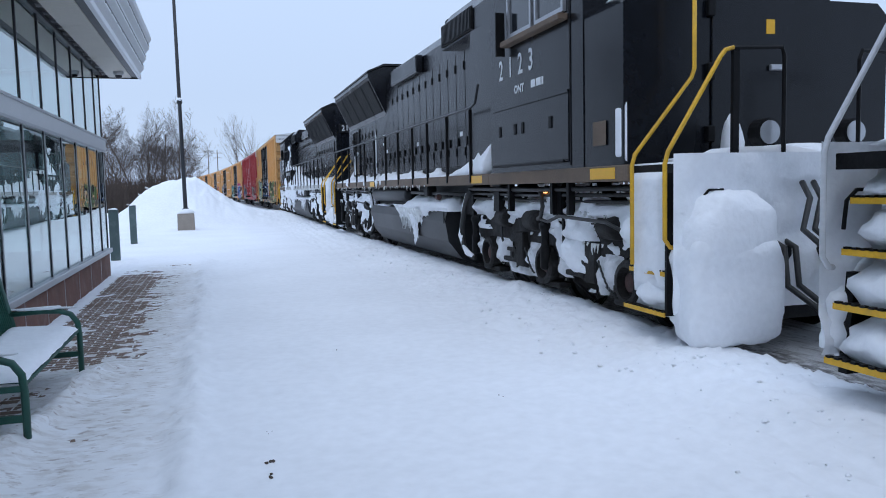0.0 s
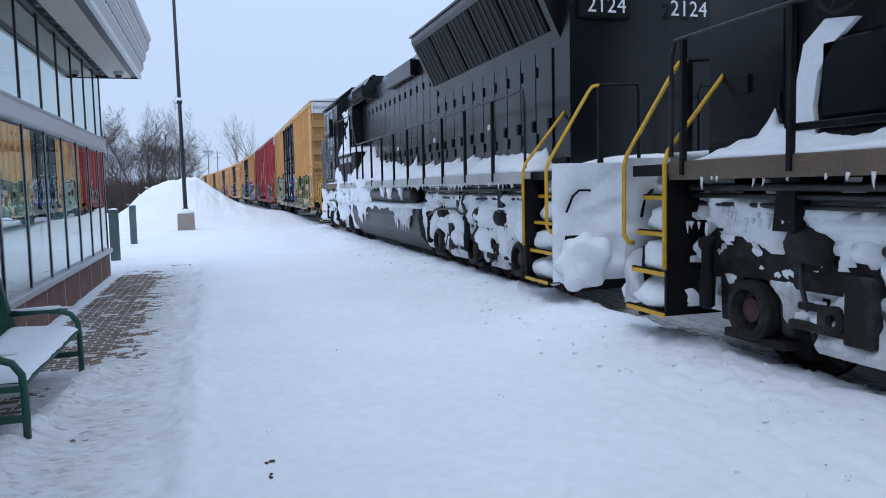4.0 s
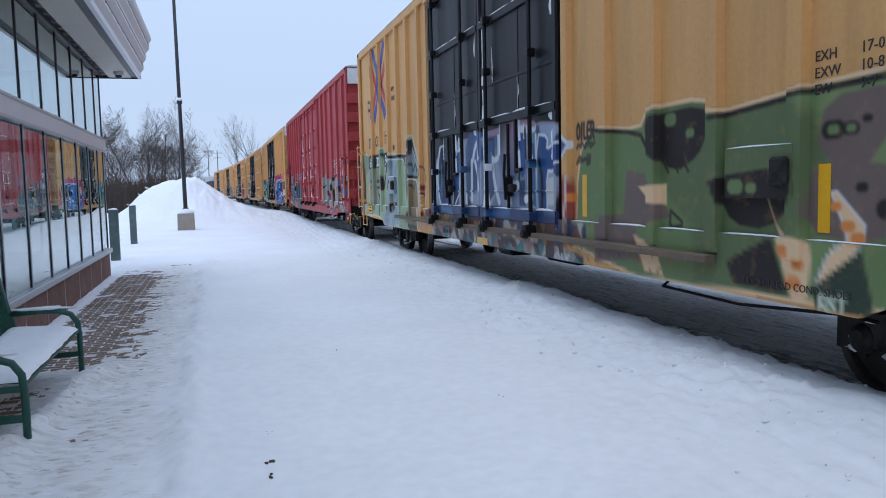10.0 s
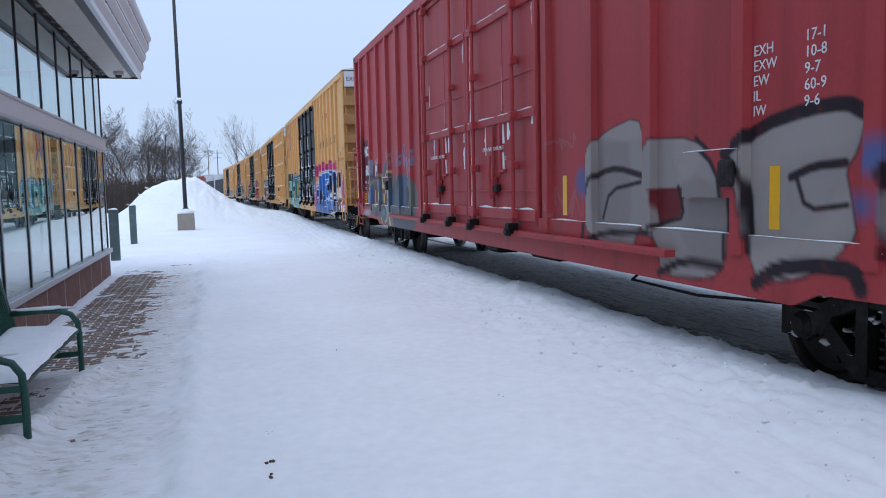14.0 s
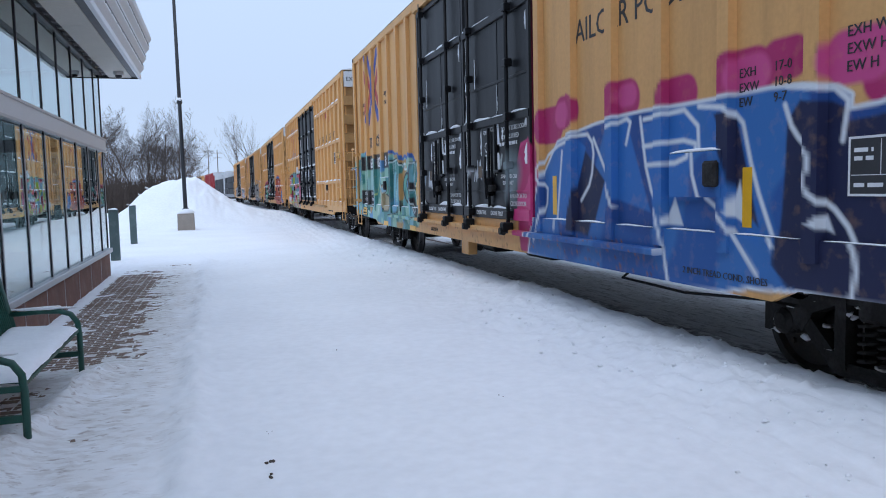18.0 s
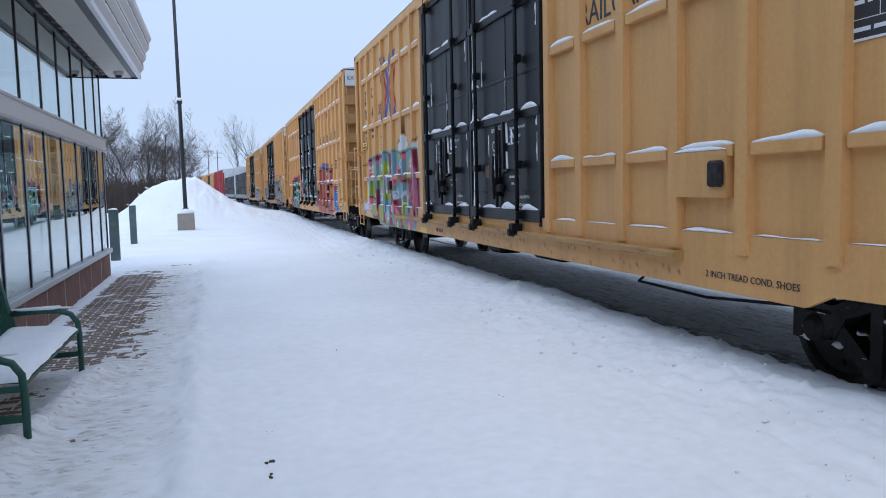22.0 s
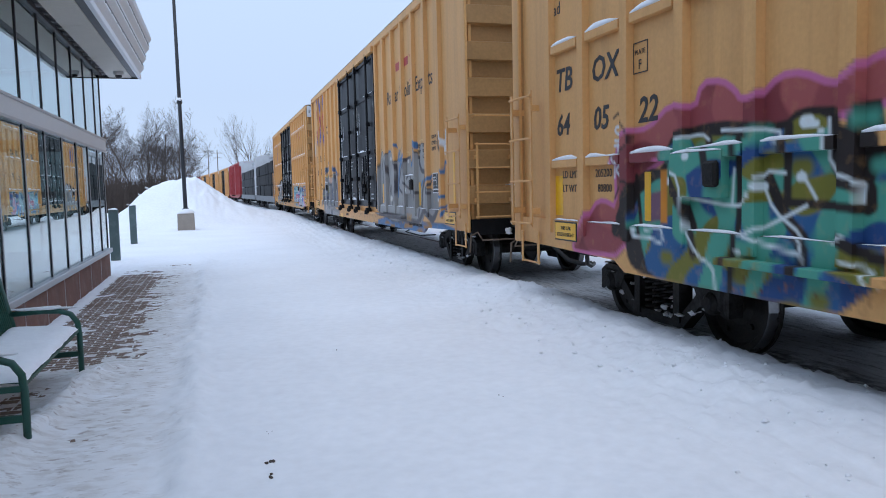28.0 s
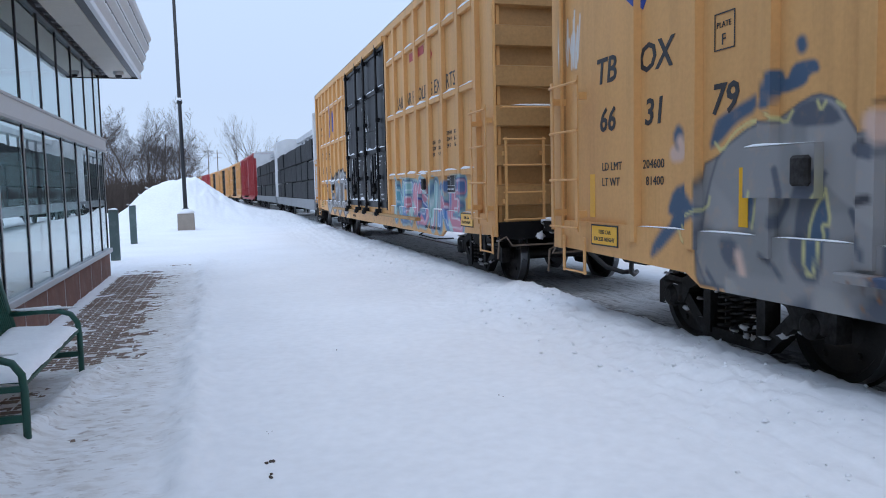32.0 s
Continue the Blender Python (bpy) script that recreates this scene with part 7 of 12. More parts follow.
def spray_red():
    s = Spray()
    gy, bk, bl = rgb(146, 141, 138), rgb(34, 34, 40), rgb(64, 102, 152)
    s.spots([(5.92, 1.56, 0.125), (2.21, 1.7, 0.07), (2.35, 1.38, 0.06), (2.27, 1.63, 0.05), (1.19, 1.81, 0.04)], bl, soft=0.12, fade=0.8)
    s.spots([(0.93, 1.46, 0.085), (1.2, 1.37, 0.045), (0.77, 1.34, 0.025), (0.87, 1.37, 0.045)], bl, soft=0.06)
    s.poly([(5.88, 1.11), (5.89, 1.56), (5.81, 1.9), (5.53, 2.05), (4.91, 2.15), (4.8, 1.9), (4.82, 0.92), (5.37, 0.91)], gy, bk, 0.012, patches=[rgb(136, 130, 128), rgb(154, 148, 144)], seed=58, scale=2.0)
    s.poly([(4.8, 1.93), (4.03, 1.89), (3.67, 1.63), (3.57, 1.32), (3.59, 0.93), (3.76, 0.78), (4.44, 0.75), (4.54, 1.06), (4.81, 1.15)], gy, bk, 0.012, patches=[rgb(136, 130, 128), rgb(154, 148, 144)], seed=59, scale=2.0)
    s.poly([(3.57, 1.75), (3.34, 1.91), (2.97, 2.01), (2.51, 2.02), (2.36, 1.92), (2.42, 1.71), (2.51, 1.6), (2.47, 1.45), (2.41, 1.16), (2.69, 0.92), (3.22, 0.82), (3.38, 1.11), (3.46, 1.54)], gy, bk, 0.012, patches=[rgb(136, 130, 128), rgb(154, 148, 144)], seed=60, scale=2.0)
    s.poly([(2.13, 1.66), (1.95, 1.86), (1.52, 1.92), (1.27, 1.84), (1.14, 1.51), (1.14, 1.31), (1.23, 1.04), (1.06, 1.02), (0.88, 0.95), (0.65, 0.86), (1.99, 0.84), (2.14, 1.03), (2.21, 1.35)], gy, bk, 0.012, patches=[rgb(136, 130, 128), rgb(154, 148, 144)], seed=61, scale=2.0)
    s.poly([(4.64, 1.49), (4.16, 1.5), (4.23, 1.26), (4.54, 1.16)], rgb(106, 38, 44))
    s.stroke([(5.94, 0.96), (5.81, 1.56), (5.58, 1.66), (5.27, 1.69), (4.84, 1.61)], 0.03, bk)
    s.stroke([(5.56, 1.2), (5.42, 1.48), (4.86, 1.55)], 0.02, bk)
    s.stroke([(5.92, 0.92), (5.49, 1.06), (4.62, 1.1)], 0.03, bk)
    s.stroke([(4.03, 1.89), (3.67, 1.65), (3.61, 1.32), (3.61, 0.95)], 0.022, bk)
    s.stroke([(4.64, 1.15), (4.41, 1.21), (4.18, 1.25), (4.27, 1.5)], 0.02, bk)
    s.stroke([(4.49, 0.76), (4.13, 0.9), (3.65, 0.89)], 0.035, bk)
    s.stroke([(3.58, 1.75), (3.26, 1.93), (2.83, 2), (2.51, 2.01), (2.38, 1.94)], 0.05, bk)
    s.stroke([(2.97, 1.56), (2.76, 1.63), (2.51, 1.64)], 0.03, bk)
    s.stroke([(2.92, 1.56), (2.83, 1.34), (2.49, 1.38)], 0.018, bk)
    s.stroke([(3.25, 0.81), (3.04, 0.94), (2.69, 0.99), (2.38, 0.99), (2.33, 0.87)], 0.055, bk)
    s.stroke([(3.57, 1.75), (3.38, 1.54), (3.34, 1.03)], 0.03, bk)
    s.stroke([(2.15, 1.56), (1.99, 1.44), (1.98, 1.18)], 0.085, bk)
    s.stroke([(2.04, 1.76), (1.9, 1.85), (1.55, 1.91)], 0.04, bk)
    s.stroke([(1.49, 1.5), (1.5, 1.3), (1.26, 1.34), (1.15, 1.35)], 0.02, bk)
    s.stroke([(1.88, 1.03), (1.86, 0.83)], 0.045, bk)
    s.stroke([(1.48, 1.06), (1.29, 0.87)], 0.05, bk)
    s.stroke([(2, 1.52), (1.75, 1.57), (1.74, 1.42)], 0.03, bk)
    s.stroke([(1.27, 1.84), (1.16, 1.72)], 0.02, bk)
    s.poly([(2.21, 1.15), (1.28, 1.19), (1.28, 1.11), (2.21, 1.06)], rgb(92, 30, 38))
    s.poly([(1.05, 1.95), (0.71, 1.92), (0.71, 1.64), (1.03, 1.66)], rgb(94, 38, 42))
    s.poly([(0.93, 1.29), (0.79, 1.29), (0.78, 1.2), (0.92, 1.2)], rgb(226, 150, 156))
    s.scribble(2.12, 1.53, 1.87, 2.19, rgb(206, 198, 200), 54, 0.014, 20, 0.85)
    s.scribble(1.7, 1.21, 1.81, 2.27, rgb(206, 198, 200), 55, 0.012, 18, 0.85)
    s.scribble(0.86, 0.71, 2.24, 2.5, rgb(110, 140, 170), 56, 0.016, 18, 0.7)
    s.scribble(1.09, 0.92, 2.28, 2.39, bk, 57, 0.016, 10, 0.7)
    s.scribble(6.83, 6.09, 1.88, 2.14, rgb(150, 120, 122), 58, 0.008, 16, 0.6)
    s.scribble(7.04, 5.96, 1, 1.68, rgb(150, 120, 122), 59, 0.01, 20, 0.5)
    gr, yl, lb = rgb(86, 90, 92), rgb(172, 168, 124), rgb(122, 158, 178)
    s.poly([(17.34, 1.81), (17.13, 1.9), (16.91, 1.82), (16.23, 1.81), (16.02, 1.89), (15.98, 2.06), (15.59, 2.15), (15.47, 1.92), (15.01, 1.9), (14.94, 0.71), (16.17, 0.73), (16.28, 0.88), (17.13, 0.86), (17.37, 0.91)], gr, soft=0.05, patches=[rgb(92, 112, 128), rgb(70, 74, 80), rgb(100, 40, 48)], seed=60, scale=3.2)
    s.poly([(15.2, 0.6), (15.2, 1.75), (14.2, 1.85), (12.9, 1.7), (12.8, 0.6)], gr, soft=0.08, patches=[rgb(60, 62, 64), rgb(104, 110, 104), rgb(72, 92, 112)], seed=61, scale=3.0)
    s.stroke([(17.31, 2.17), (17.12, 2.19), (17.18, 1.92)], 0.05, lb, soft=0.05, fade=0.85)
    s.stroke([(16.78, 2.19), (16.74, 2.12), (16.26, 2.23), (16.21, 2.09)], 0.03, lb, soft=0.05, fade=0.85)
    s.stroke([(18.43, 2.01), (18.3, 2), (18.36, 1.44)], 0.09, lb, soft=0.05, fade=0.85)
    s.stroke([(16.86, 1.47), (16.95, 1.34), (16.88, 1.15), (16.65, 1.13)], 0.04, yl)
    s.stroke([(16.64, 1.81), (16.58, 1.47), (16.45, 1.54)], 0.03, yl)
    s.stroke([(16.3, 1.41), (16.22, 1.46), (16.2, 1.3), (16.33, 1.32), (16.3, 1.41)], 0.03, yl)
    s.stroke([(16.14, 1.84), (16.04, 1.8), (16.01, 1.6), (15.44, 1.56)], 0.04, yl)
    s.stroke([(15.68, 1.86), (15.71, 1.68), (15.57, 1.6)], 0.035, yl)
    s.stroke([(15.4, 1.52), (15.43, 1.37), (15.6, 1.16), (15.43, 1.04), (15.45, 0.83), (15.66, 0.78)], 0.035, yl)
    s.stroke([(15.27, 1.18), (15.25, 0.87), (15.11, 0.71)], 0.07, yl)
    s.stroke([(15.22, 1.47), (15.22, 1.37)], 0.07, yl)
    s.stroke([(16.07, 0.84), (16, 0.77), (15.94, 0.74)], 0.03, yl)
    s.stroke([(15.61, 1.91), (15.03, 1.9)], 0.03, yl)
    s.stroke([(17.13, 1.77), (17.22, 1.4), (17.07, 1.07)], 0.025, yl)
    s.stroke([(17.13, 1.6), (17.18, 1.2)], 0.05, rgb(70, 110, 150), soft=0.05)
    s.scribble(15.96, 15.67, 0.8, 1.15, rgb(120, 160, 190), 62, 0.012, 14, 0.6)
    s.stroke([(15.34, 2.06), (15.28, 2.26), (15.14, 2.14), (15.18, 1.98), (15.33, 2.05)], 0.035, rgb(128, 116, 118), fade=0.8)
    s.stroke([(15.15, 2.26), (15.02, 2.28), (15.03, 2.1)], 0.035, rgb(128, 116, 118), fade=0.8)
    s.poly([(18.5, 0.98), (17.34, 1.01), (17.37, 0.88), (18.46, 0.87)], rgb(136, 128, 128), soft=0.05, patches=[rgb(150, 150, 152)], seed=65, scale=5)
    s.poly([(17.87, 1.43), (17.37, 1.44), (17.36, 1.12), (17.84, 1.17)], rgb(124, 142, 150), soft=0.04)
    for a, b, c, d in ((18.27, 17.36, 1.77, 2.76), (17.12, 16.15, 1.76, 2.11), (18.27, 17.36, 1.62, 1.78), (18.27, 17.36, 1.47, 1.60), (18.27, 17.36, 1.08, 1.17)):
        s.poly([(a, c), (a, d), (b, d), (b, c)], rgb(92, 28, 38))
    s.scribble(14.6, 13.0, 1.6, 2.6, rgb(110, 140, 170), 63, 0.016, 26)
    return s


def spray_three():
    s = Spray()
    mg, pk, nv, bl = rgb(172, 44, 102), rgb(200, 78, 136), rgb(20, 36, 72), rgb(30, 86, 152)
    s.spots([(7.16, 1.94, 0.155), (6.6, 2.22, 0.175), (6.19, 2.33, 0.155), (4.99, 2.32, 0.16), (4.08, 2.26, 0.135), (3.27, 2.3, 0.165), (2.86, 2.36, 0.12), (1.97, 2.12, 0.125), (1.26, 1.99, 0.11)], mg, soft=0.03)
    s.spots([(6.25, 2.31, 0.12), (2.25, 2.28, 0.14), (3.21, 2.31, 0.115), (4.91, 2.36, 0.09)], pk, soft=0.04)
    s.poly([(7.43, 2.02), (6.88, 2.07), (6.79, 1.45), (7.1, 0.72), (7.52, 0.71)], mg)
    s.poly([(1.23, 2.11), (1.08, 2.02), (0.8, 1.9), (0.65, 1.69), (0.54, 1.37), (0.27, 1.39), (0.26, 0.85), (0.95, 0.85), (1.22, 1.23)], mg, patches=[pk], seed=71, scale=2.0, soft=0.03)
    s.poly([(7.24, 0.71), (6.61, 1.98), (5.74, 2.12), (4.84, 2.18), (3.83, 2.16), (2.77, 2.17), (2.29, 2.08), (2.31, 1.92), (1.29, 2.13), (1.16, 1.6), (1.58, 1.53), (1.75, 1.27), (1.25, 1.32), (1.07, 1.02), (0.96, 0.85), (2.98, 0.81), (3.63, 0.67), (7.01, 0.69)], bl, WHITE, 0.03, patches=[rgb(24, 72, 136), rgb(48, 108, 172)], seed=75, scale=2.2)
    s.poly([(2.82, 2.08), (2.33, 2.01), (2.31, 1.86), (1.29, 2.08), (1.21, 1.64), (1.79, 1.53), (1.72, 1.25), (1.28, 1.3), (1.18, 0.84), (2.17, 0.8), (2.93, 0.82), (2.85, 1.45)], nv)
    s.poly([(6.51, 1.92), (5.78, 2.06), (5.63, 1.45), (6.12, 1.05), (6.71, 1.31)], rgb(44, 108, 178), soft=0.03)
    s.poly([(5.24, 1.98), (4.92, 2.12), (4.51, 1.28), (5.1, 1.39)], rgb(44, 108, 178), soft=0.03)
    s.poly([(4.65, 2.07), (3.84, 2.11), (3.83, 1.4), (4.48, 1.34)], rgb(44, 108, 178), soft=0.03)
    s.poly([(3.74, 2.1), (3.29, 2.07), (3.03, 1.07), (3.39, 1.2)], rgb(44, 108, 178), soft=0.03)
    s.poly([(3.62, 2.06), (3.36, 2.06), (3.1, 1.21), (3.28, 1.35)], nv, soft=0.03)
    s.poly([(5.75, 1.89), (5.34, 1.57), (5.62, 1.01), (6.16, 1.05)], nv, soft=0.03)
    s.poly([(1.29, 2.13), (1.16, 1.6), (1.54, 1.52), (1.56, 1.38), (1.22, 1.34), (1.07, 1.02), (0.96, 0.85), (1.15, 0.84), (1.27, 1), (1.31, 1.22), (1.72, 1.23), (1.82, 1.53), (1.29, 1.67), (1.42, 2.06)], WHITE)
    s.poly([(1.45, 2.02), (1.32, 2.04), (1.27, 1.7), (1.79, 1.58), (1.79, 1.81)], nv)
    s.stroke([(7.04, 0.88), (6.62, 1.45), (6.95, 1.66), (6.59, 1.95), (5.74, 2.09), (5.56, 1.93), (5.62, 1.57), (5.85, 1.37)], 0.02, WHITE)
    s.stroke([(5.57, 2), (5.25, 1.57), (5.1, 1.32)], 0.02, WHITE)
    s.stroke([(5.23, 2.09), (4.83, 2.16), (4.93, 1.91)], 0.02, WHITE)
    s.stroke([(4.68, 2.13), (4.56, 1.56), (4.29, 1.18), (4.17, 0.68)], 0.02, WHITE)
    s.stroke([(4.62, 2.11), (3.83, 2.14), (3.78, 1.45), (3.48, 1.29), (3.06, 0.87)], 0.02, WHITE)
    s.stroke([(3.81, 2.14), (3.31, 2.08), (3.15, 1.55), (2.92, 1.08)], 0.02, WHITE)
    s.stroke([(2.85, 2.05), (2.77, 1.86), (2.54, 1.67), (2.65, 1.5), (2.33, 1.31), (2.17, 1.03), (2.22, 0.8)], 0.02, WHITE)
    s.stroke([(4.63, 1.87), (3.84, 1.89), (3.87, 1.7), (4.57, 1.7)], 0.02, WHITE)
    s.stroke([(2.83, 2.17), (2.3, 2.09), (2.35, 1.78)], 0.02, WHITE)
    s.stroke([(6.31, 1.91), (6.46, 1.04)], 0.02, WHITE)
    s.poly([(4.13, 1.42), (4.27, 1.18), (4.01, 1.18)], WHITE)
    s.poly([(3.3, 1.55), (3.41, 1.3), (3.22, 1.21)], WHITE)
    s.poly([(2.46, 1.32), (2.58, 1.25), (2.4, 1.2)], WHITE)
    s.tag("REM", 0.92, 0.38, 0.825, 1.035, 0.026, WHITE)
    s.scribble(0.97, 0.47, 2.71, 2.79, rgb(110, 110, 104), 77, 0.03, 16, 0.7)
    s.scribble(0.83, 0.6, 2.24, 2.44, rgb(60, 48, 36), 78, 0.008, 18, 0.85)
    s.scribble(0.86, 0.59, 1.9, 2.06, rgb(70, 56, 44), 79, 0.006, 18, 0.7)
    s.tag("T", 0.69, 0.63, 1.805, 1.905, 0.01, WHITE)
    te, dt, lt, bk, tn = rgb(94, 152, 160), rgb(40, 106, 106), rgb(128, 184, 194), rgb(36, 40, 46), rgb(178, 142, 92)
    s.poly([(19.15, 0.82), (19.08, 2.11), (18.86, 2.31), (18.32, 2.31), (18.06, 2.46), (17.66, 2.48), (17.38, 2.34), (15, 2.12), (14.99, 2.23), (14.6, 2.32), (14.18, 2.25), (13.76, 2.15), (13.48, 2.16), (13.31, 2.17), (13.11, 2.23), (12.92, 2.17), (12.81, 2.07), (12.59, 2.04), (12.46, 1.82), (12.41, 0.81), (12.55, 0.79), (13.59, 0.65), (14.34, 0.64), (15.08, 0.67), (16.72, 0.78)], te, patches=[lt, rgb(84, 140, 186), rgb(64, 132, 126), rgb(142, 184, 166)], seed=81, scale=3.0)
    s.stroke([(14.99, 2.31), (14.73, 2.34), (14.47, 2.23), (14.18, 2.3), (13.96, 2.24), (13.85, 2.1), (13.66, 2.2), (13.48, 2.15), (13.38, 2.12)], 0.035, rgb(60, 102, 172))
    s.poly([(14.66, 2.25), (14.18, 2.25), (13.88, 2.09), (13.57, 2.13), (13.5, 2.08), (13.57, 2.02), (13.96, 2.06), (14.6, 2.19)], tn)
    s.poly([(13.31, 2.04), (13.19, 2.15), (12.95, 2.12), (13.01, 2.02), (13.3, 1.88)], rgb(152, 184, 162), soft=0.03)
    s.stroke([(13.35, 2.08), (13.23, 2.19), (13.07, 2.2), (12.88, 2.08)], 0.04, rgb(60, 102, 172))
    s.spots([(12.53, 1.8, 0.07), (12.51, 1.57, 0.04), (12.49, 1.34, 0.04), (17.73, 2.42, 0.065)], rgb(60, 104, 172))
    s.poly([(14.95, 2.1), (14.22, 2.16), (13.8, 1.98), (13.88, 1.76), (13.95, 1.59), (13.94, 1.12), (14.4, 1.02), (14.85, 0.96)], dt, bk, 0.035, patches=[rgb(30, 92, 96), rgb(58, 130, 126)], seed=84, scale=3)
    s.poly([(14.66, 1.87), (14.41, 1.89), (14.22, 1.61), (14.27, 1.04), (14.79, 1)], lt, soft=0.05, patches=[rgb(96, 156, 186)], seed=85, scale=4)
    s.poly([(14.17, 1.85), (13.98, 1.65), (13.99, 1.13), (14.17, 1.05)], te, soft=0.04)
    s.stroke([(14.41, 1.82), (14.5, 1.5), (14.56, 1.17)], 0.02, bk)
    s.stroke([(14.34, 1.82), (14.22, 1.43), (14.18, 1.01)], 0.02, bk)
    s.stroke([(13.8, 1.97), (13.94, 1.6), (13.9, 1.07)], 0.02, bk)
    s.stroke([(14.72, 2.09), (14.72, 1.86)], 0.012, rgb(206, 222, 222))
    s.stroke([(14.63, 2.1), (14.65, 1.97)], 0.012, rgb(206, 222, 222))
    s.stroke([(14.47, 2.11), (14.47, 1.95)], 0.012, rgb(206, 222, 222))
    s.stroke([(14.93, 2.08), (14.22, 2.16), (13.81, 1.97)], 0.012, rgb(206, 222, 222))
    s.stroke([(14.48, 1.47), (14.56, 1.1)], 0.012, rgb(206, 222, 222))
    s.poly([(13.98, 1.78), (13.76, 1.94), (13.57, 2.02), (13.47, 1.89), (13.66, 1.84), (13.79, 1.6), (13.75, 1.34), (13.99, 1.25)], tn, soft=0.02)
    s.poly([(13.8, 1.59), (13.7, 1.75), (13.52, 1.82), (13.38, 1.79), (13.34, 1.74), (13.51, 1.74), (13.58, 1.59), (13.47, 1.47), (13.16, 1.35), (13.29, 1.22), (13.65, 1.33), (13.8, 1.49)], rgb(86, 162, 152), bk, 0.05, patches=[lt, dt], seed=86, scale=4)
    s.poly([(13.16, 2.05), (12.59, 2.05), (12.54, 1.92), (12.53, 0.95), (12.72, 0.95), (12.9, 1.07), (13.13, 1.26)], bk)
    s.poly([(13.46, 2.09), (13.35, 2.11), (13.14, 1.87), (13.15, 1.52), (13.3, 1.59)], bk)
    s.poly([(13.03, 2.02), (12.85, 2.03), (12.87, 1.71), (13.04, 1.6), (13.04, 1.86)], lt, patches=[te, rgb(60, 128, 126)], seed=14, scale=4)
    s.poly([(12.81, 2.02), (12.62, 2.02), (12.62, 1.57), (12.83, 1.59), (12.91, 1.57), (12.82, 1.76)], lt, patches=[te, rgb(60, 128, 126)], seed=15, scale=4)
    s.poly([(13.07, 1.49), (12.71, 1.49), (12.71, 1.06), (12.93, 1.38), (13.07, 1.32)], lt, patches=[te, rgb(60, 128, 126)], seed=16, scale=4)
    s.stroke([(13.05, 2.02), (12.81, 2.03), (12.91, 1.57), (12.75, 1.57)], 0.012, rgb(206, 222, 222))
    s.stroke([(13.07, 1.49), (12.83, 1.49), (12.69, 0.98), (13.13, 1.29)], 0.012, rgb(206, 222, 222))
    s.stroke([(13.35, 2.06), (13.39, 1.95), (13.3, 1.85)], 0.012, rgb(206, 222, 222))
    s.stroke([(13.3, 1.79), (13.25, 1.44), (13.38, 1.53)], 0.012, rgb(206, 222, 222))
    s.stroke([(13.73, 2.02), (13.61, 2.04), (13.63, 1.95), (13.7, 1.91), (13.52, 1.92)], 0.022, rgb(214, 226, 226))
    s.poly([(17.29, 1.98), (16.64, 2), (16.57, 1.56), (16.83, 1.07), (17.32, 0.95)], rgb(150, 188, 184), soft=0.04)
    s.stroke([(18.53, 2.28), (18.45, 1.12)], 0.03, bk)
    s.stroke([(17.41, 2.25), (17.38, 0.95)], 0.03, bk)
    s.stroke([(18.04, 1.75), (18.13, 1.47), (17.92, 1.14), (17.19, 0.9), (16.83, 1.07), (16.59, 1.66), (16.67, 2)], 0.015, rgb(210, 226, 224))
    s.poly([(17.21, 1.08), (16.85, 1.07), (17.13, 0.91)], tn, bk, 0.015)
    s.poly([(15.81, 1.59), (15.07, 1.62), (15.11, 1.47), (15.62, 1.42), (15.03, 1.3), (15.03, 1.05), (15.72, 1.04)], rgb(174, 162, 132), bk, 0.03)
    s.poly([(15.72, 1.55), (15.15, 1.58), (15.15, 1.47), (15.63, 1.44)], rgb(112, 162, 180))
    s.stroke([(16.55, 1.33), (16.18, 1.65), (16.06, 1.87), (15.72, 1.89)], 0.014, rgb(184, 194, 124))
    s.stroke([(16.29, 0.91), (15.99, 1.29), (15.72, 1.6)], 0.015, rgb(210, 226, 224))
    s.poly([(14.34, 0.82), (13.55, 0.83), (13.58, 0.65), (14.31, 0.64)], dt, patches=[tn, te], seed=88, scale=5)
    for y0, y1 in ((18.09, 17.47), (17.30, 16.68), (16.48, 15.78), (15.62, 14.90)):
        s.poly([(y0, 2.35), (y1, 2.35), (y1, 2.0), (y0, 2.0)], rgb(46, 49, 54))
    s.poly([(18.12, 1.50), (16.67, 1.50), (16.67, 1.11), (18.12, 1.15)], rgb(50, 53, 58))
    s.scribble(18.62, 18.22, 2.7, 3.2, rgb(130, 104, 72), 86, 0.014, 16, 0.6)
    return s


def spray_three_door():
    s = Spray()
    mg = rgb(176, 34, 96)
    s.poly([(7.75, 0.9), (7.55, 1.2), (7.56, 2.05), (7.0, 2.15), (6.9, 0.9)], mg, patches=[rgb(200, 60, 120)], seed=71)
    s.blobs(7.85, 7.65, 1.75, 0.16, rgb(120, 136, 140), 176, 4, 0.25)
    s.blobs(7.9, 7.75, 1.45, 0.12, rgb(130, 144, 148), 177, 3, 0.2)
    s.scribble(9.25, 8.85, 1.5, 2.0, WHITE, 171, 0.018, 20)
    s.scribble(8.3, 8.08, 1.68, 2.0, rgb(176, 184, 178), 172, 0.024, 12)
    s.scribble(11.75, 11.35, 1.4, 1.95, WHITE, 173, 0.020, 22)
    s.scribble(10.7, 10.1, 1.5, 1.9, rgb(96, 98, 104), 174, 0.010, 18)
    s.scribble(12.15, 11.9, 1.5, 1.9, rgb(140, 160, 176), 175, 0.014, 10)
    return s


